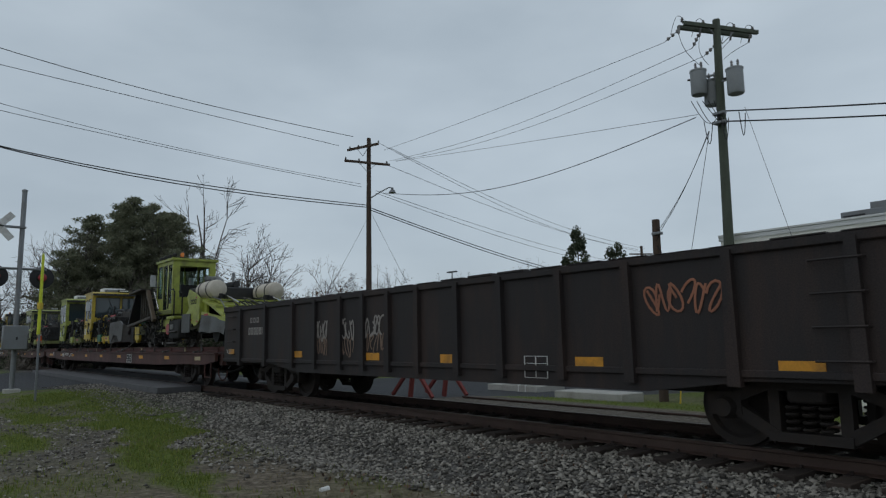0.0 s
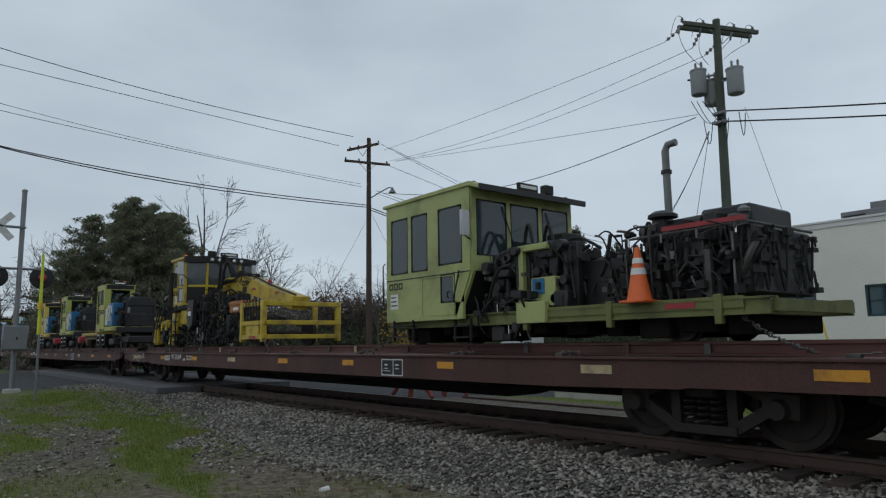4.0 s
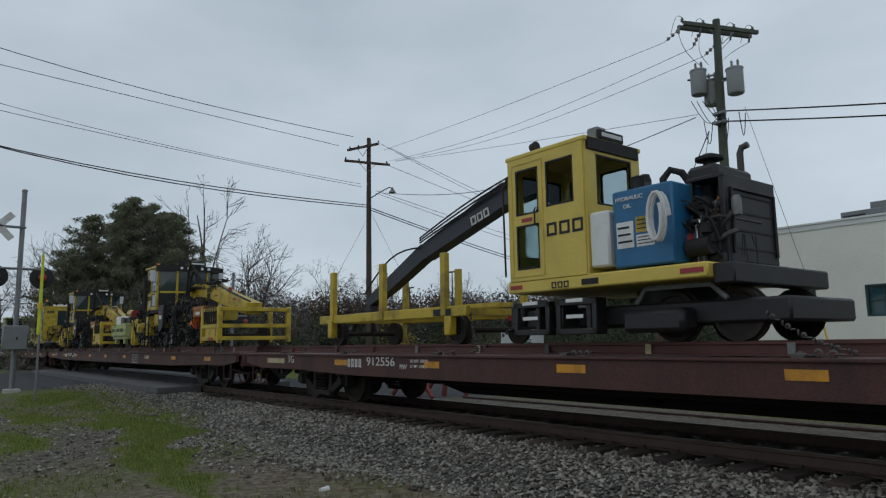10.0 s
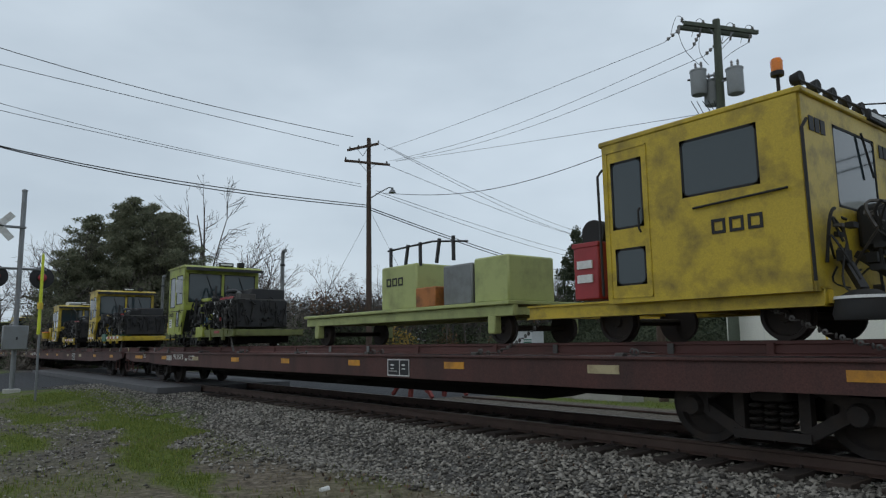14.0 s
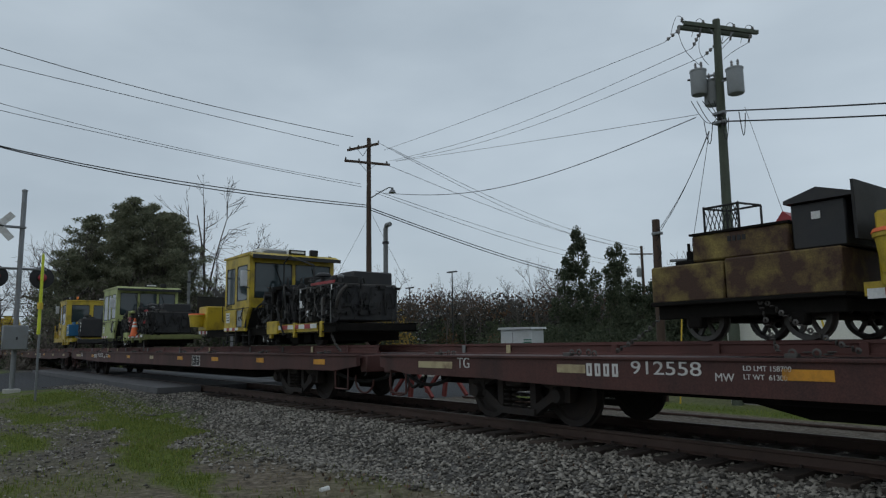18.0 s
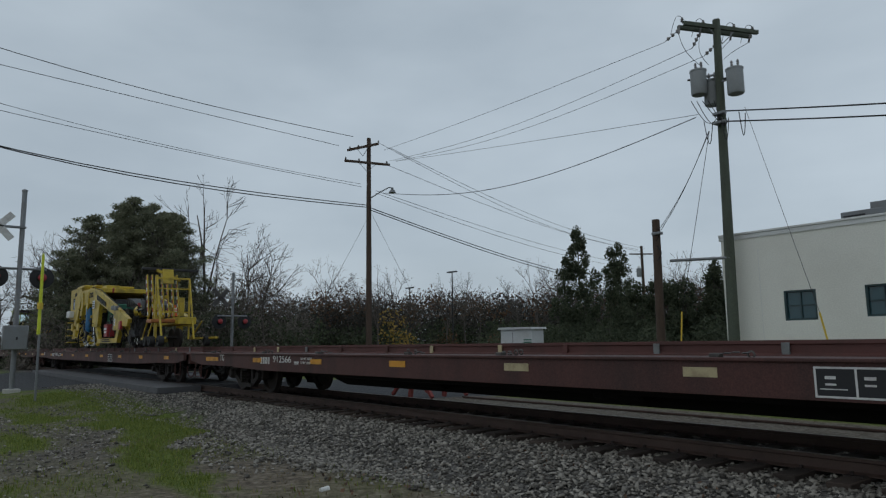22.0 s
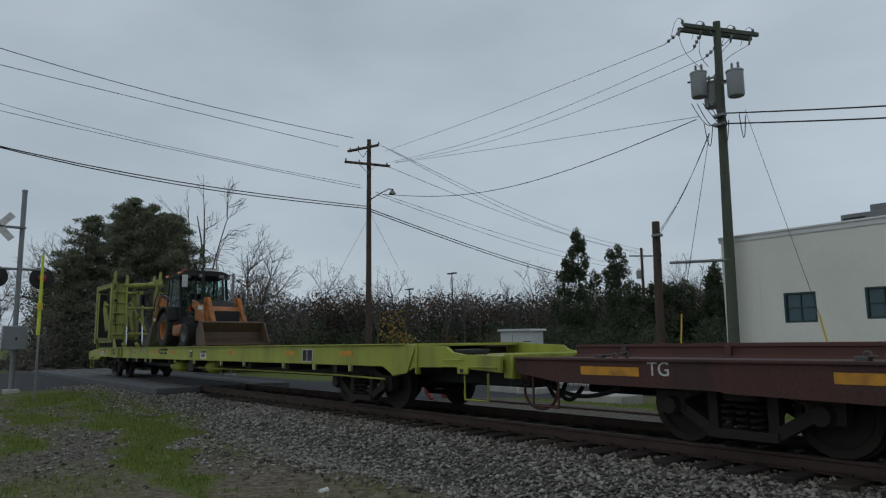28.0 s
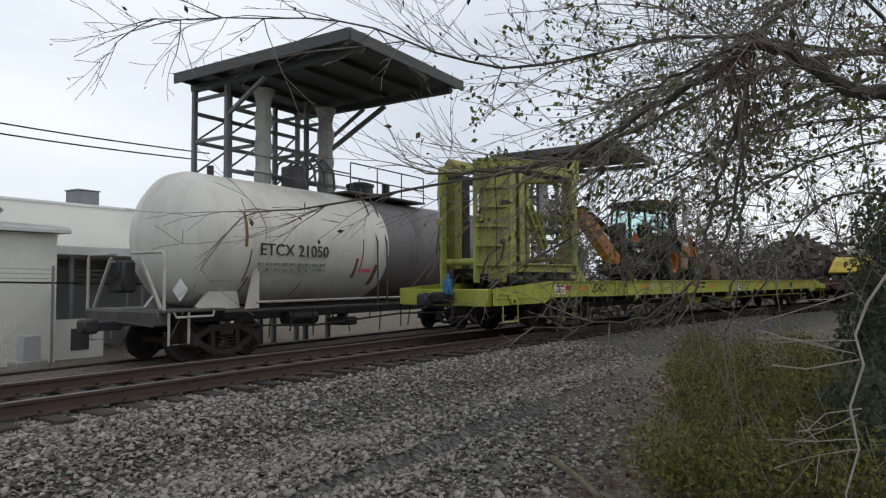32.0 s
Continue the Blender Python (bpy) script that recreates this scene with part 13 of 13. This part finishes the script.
vine = thing("dead_vine", "pale crooked dead vine hanging down to the weeds", "vine")
vb, ve, vr = Build(), [], random.Random(3)
vb.tube([(5.2, -.5, 2.0), (5.05, -.1, 1.35), (5.0, .05, 1.1), (5.02, .12, .9), (4.95, .08, .72), (5.0, .16, .45), (4.97, .12, .2), (5.02, .2, -.1), (5.0, .15, -.5)], .009, 7, .006)
vb.tube([(4.97, .1, .75), (5.1, .4, .66), (5.2, .62, .66)], .006, 6, .004)
vb.tube([(4.97, .1, .45), (5.1, .3, .38), (5.1, .42, .25)], .005, 6, .003)
for k in range(6):
    grow(vb, (5.0, .12, vr.uniform(-.1, 1.4)), (vr.uniform(-.3, .3), vr.uniform(.3, 1), vr.uniform(-.5, .3)), .35, .004, 1, vr, ve, .6, -.2, 4, .003, (1, 2))
part("stem", vb, VINE, vine)

# bushes and weeds on the bank
weeds = []
rnd_w = random.Random(21)
stems = Build()
for k in range(300):
    x = 5.3 + 12 * rnd_w.random() ** 1.3
    y = rnd_w.uniform(-1.2, 1.55 + .21 * (x - 5.4))
    h = rnd_w.uniform(.25, .9) * (1 if x > 7 else .8)
    z = -.5
    stems.tube([(x, y, z), (x + rnd_w.uniform(-.1, .1), y + rnd_w.uniform(-.1, .1), z + h * .6), (x + rnd_w.uniform(-.25, .25), y + rnd_w.uniform(-.2, .2), z + h * 1.15)], .006, 4, .003)
    if k % 4:
        weeds.append((x, y, z + h * .5, .34, .34, h * .55, 260))
wd = leaf_cloud("weeds", weeds, .022, WEED_LEAF, 53, "low green and brown weeds on the bank", "weeds", long=1.9)
stems_ob = part("weed_stems", stems, TWIG)
tagged(stems_ob, "thin brown weed stems on the bank", "weeds", kind="stuff")
leaf_cloud("dry_weeds", [(w[0] + .2, w[1] - .15, w[2] - .05, .35, .35, w[5] * .9, 70) for w in weeds], .022, BROWN_LEAF, 54, "dry brown leaves among the weeds", "weeds", long=2.2)
leaf_cloud("bank_shrub", [(12.2, .0, .6, .7, .5, 1.2, 2400), (12.6, -.15, 1.9, .7, .5, 1.1, 2100), (11.0, -.2, -.1, .6, .5, .6, 900), (7.2, .0, -.2, .7, .35, .35, 1300), (8.4, .15, -.1, .8, .45, .45, 1300), (13, .2, .2, .8, .5, .8, 1300)], .045, CEDAR, 63, "dark green evergreen shrubs at the edge of the bank", "shrub", long=2.2)
leaf_cloud("line_bushes", [(33 + 2.2 * k, 8.5 + .9 * (k % 4) - .25 * k, 1.0 + .35 * (k % 3), 1.8, 1.6, 1.9 + .4 * (k % 3), 650) for k in range(9)], .13, CEDAR, 64, "green bushes beyond the curve of the line", "bush", long=2.0)
leaf_cloud("line_brush", [(30 + 2.4 * k, 8.2 + .9 * (k % 3) - .25 * k, 1.6, 2.0, 1.8, 2.6, 650) for k in range(11)] + [(25 + 1.6 * k, 12.6 - .45 * k, .9, 1.3, 1.3, 2.1 + .3 * (k % 2), 600) for k in range(6)], .11, SCRUB, 65, "brown leafless brush beyond the curve of the line", "brush", long=3.2)
bank = []
for k in range(90):
    x = rnd_w.uniform(16, 62)
    y = rnd_w.uniform(-9, -.4) + (-.0032 * x * x * .55)
    h = rnd_w.uniform(1.6, 5.6)
    bank.append((x, y, h * .5 - .5, 1.4, 1.4, h * .55, 300))
leaf_cloud("bank_thicket", bank, .16, CEDAR, 55, "dark green thicket beside the line", "thicket", long=2)
leaf_cloud("bank_brush", [(b2[0] + 1, b2[1] + .3, b2[2], 1.5, 1.5, b2[5], 160) for b2 in bank], .16, SCRUB, 56, "brown brush beside the line", "thicket", long=2.4)
for k in range(9):
    bare_tree(24 + k * 6, -6 - .9 * k - (k % 3) * 2, 7 + (k % 4) * 1.3, k, -.6, k * 1.7)
for k in range(10):
    a = radians(-58 - k * 3.0)
    d = 70 + (k % 3) * 12
    bare_tree(-d * math.sin(a), d * math.cos(a) - 14, 8 + (k % 4) * 1.2, k, -.6, k * .9, leaves=GOLD if k % 3 == 0 else None)
leaf_cloud("east_woods", [(60 + rnd_w.uniform(0, 50), -28 + rnd_w.uniform(0, 40), 2.5, 4, 4, 3.2, 400) for k in range(40)], .4, SCRUB, 57, "distant brown woods along the curve of the line", "woods", long=2.2)

stick = part("fallen_stick", Build().tube([(6.0, 2.6, -.42), (5.6, 2.25, -.40), (5.15, 1.85, -.42)], .035, 7, .022), WOOD)
tagged(stick, "grey broken branch lying on the gravel", "branch")

plank = part("tie_fragment", Build().box(-.22, .22, -.07, .07, 0, .06, .012, pose(-6.44, 5.87, -.46, 4, 0, 30)), TIE)
tagged(plank, "charred black piece of a timber tie on the ballast", "timber")
cup = part("paper_cup", Build().lathe([(.0, -.05), (.03, -.05), (.042, .05), (.044, .055), (.03, .055), (0, .04)], (-7.13, 3.93, -.4), "y", 14), WHITE)
tagged(cup, "crumpled white paper cup lying on the gravel", "litter")

# fallen leaves on the bank and the gravel
lx = np.concatenate([sample(9000, 3.4, 13, -.6, 4.4, lambda x, y: np.clip(.9 - .22 * (y - .18 * (x - 4)), 0, 1) ** 2), sample(900, -8, 4, 3.5, 7, lambda x, y: np.full_like(x, .6))])
lz = ground_z(lx[:, 0], lx[:, 1])
leaf_cloud("leaf_litter", [(a, c, e + .018, .02, .02, .004, 1) for (a, c), e in zip(lx.tolist(), lz.tolist())], .035, LITTER, 58, "brown fallen leaves scattered on the bank", "leaf litter", long=1.5)

# grass blades on the patches near the camera
gx = np.concatenate([sample(60000, -26, -4.5, .2, 5.6, lambda x, y: grass_mask(x, y) ** 1.3), sample(9000, 4.2, 12, -.5, 3.5, grass_mask), sample(5000, -17, -2, 16.2, 20, grass_mask)])


def blades(name, xy, mat, seed, h, label):
    rg = np.random.RandomState(seed)
    n = len(xy)
    z = ground_z(xy[:, 0], xy[:, 1])
    a = rg.rand(n) * math.tau
    hh = h * (.4 + rg.rand(n))
    w = .006 + .006 * rg.rand(n)
    lean = .5 * hh
    base = np.stack([xy[:, 0], xy[:, 1], z - .01], -1)
    s = np.stack([np.cos(a), np.sin(a), 0 * a], -1) * w[:, None]
    tip = base + np.stack([np.cos(a + 1.4) * lean, np.sin(a + 1.4) * lean, hh], -1)
    co = np.stack([base - s, base + s, tip], 1).reshape(-1, 3)
    me = bpy.data.meshes.new(name)
    me.vertices.add(n * 3)
    me.vertices.foreach_set("co", co.reshape(-1).astype(np.float32))
    me.loops.add(n * 3)
    me.loops.foreach_set("vertex_index", np.arange(n * 3, dtype=np.int32))
    me.polygons.add(n)
    me.polygons.foreach_set("loop_start", np.arange(0, n * 3, 3, dtype=np.int32))
    me.update(calc_edges=True)
    me.materials.append(mat)
    return tagged(new(name, me), label, "grass", kind="stuff")


blades("grass", gx, BLADE, 61, .07, "short bright green grass in uneven patches")
dx = sample(9000, -14, 0, 1, 6, lambda x, y: np.clip(.35 + .5 * wave(x, y, 1.4, 77), 0, 1) * (1 - stone_mask(x, y) * .8))
blades("dry_grass", dx, DRY_BLADE, 62, .05, "sparse dry yellow grass on the dirt")
# ---------------------------------------------------------------- the train moves


def car_pose(mid, length, t):
    """Where a car stands at t: its two trucks follow the line."""
    x, a = mid + ahead(t), length / 2 - 4.1
    y0, y1 = line_y(x - a), line_y(x + a)
    return pose(x, MID + (y0 + y1) / 2, 0, 0, 0, math.degrees(math.atan2(y1 - y0, 2 * a)))


def motions():
    times = [i * 1.0 for i in range(30)] + [29.5, 30, 30.5, 31, 31.5, 32]
    times = sorted(set(times))
    for car, mid, length in CARS:
        walk(car, [(t, car_pose(mid, length, t)) for t in times])
    for ob, index, offset in TRAIN:
        mid, length = CARS[index][1:]
        walk(ob, [(t, car_pose(mid, length, t) @ offset) for t in times])
    for ob, index, x, k in WHEELS:
        # the wheels turn while they roll past the camera
        mid = CARS[index][1]
        t0 = max(0.0, min(32.0, (-26 - mid - x) / 11.7))
        t1 = max(0.0, min(32.0, (14 - mid - x) / 11.7))
        rows, n = [(0.0, 0.0)], max(1, math.ceil((t1 - t0) * 18))
        if t0 > 0.1:
            rows.append((t0, 0.0))
        for i in range(1, n + 1):
            t = t0 + (t1 - t0) * i / n
            rows.append((t, math.degrees((ahead(t) - ahead(t0)) / .46)))
        if t1 < 31.9:
            rows.append((32.0, rows[-1][1]))
        seen, clean = set(), []
        for t, a in rows:
            if frame(t) not in seen:
                seen.add(frame(t))
                clean.append((t, a))
        if t1 > t0 + .05:
            walk(ob, [(t, pose(k, 0, .46, 0, a, 0)) for t, a in clean])


motions()
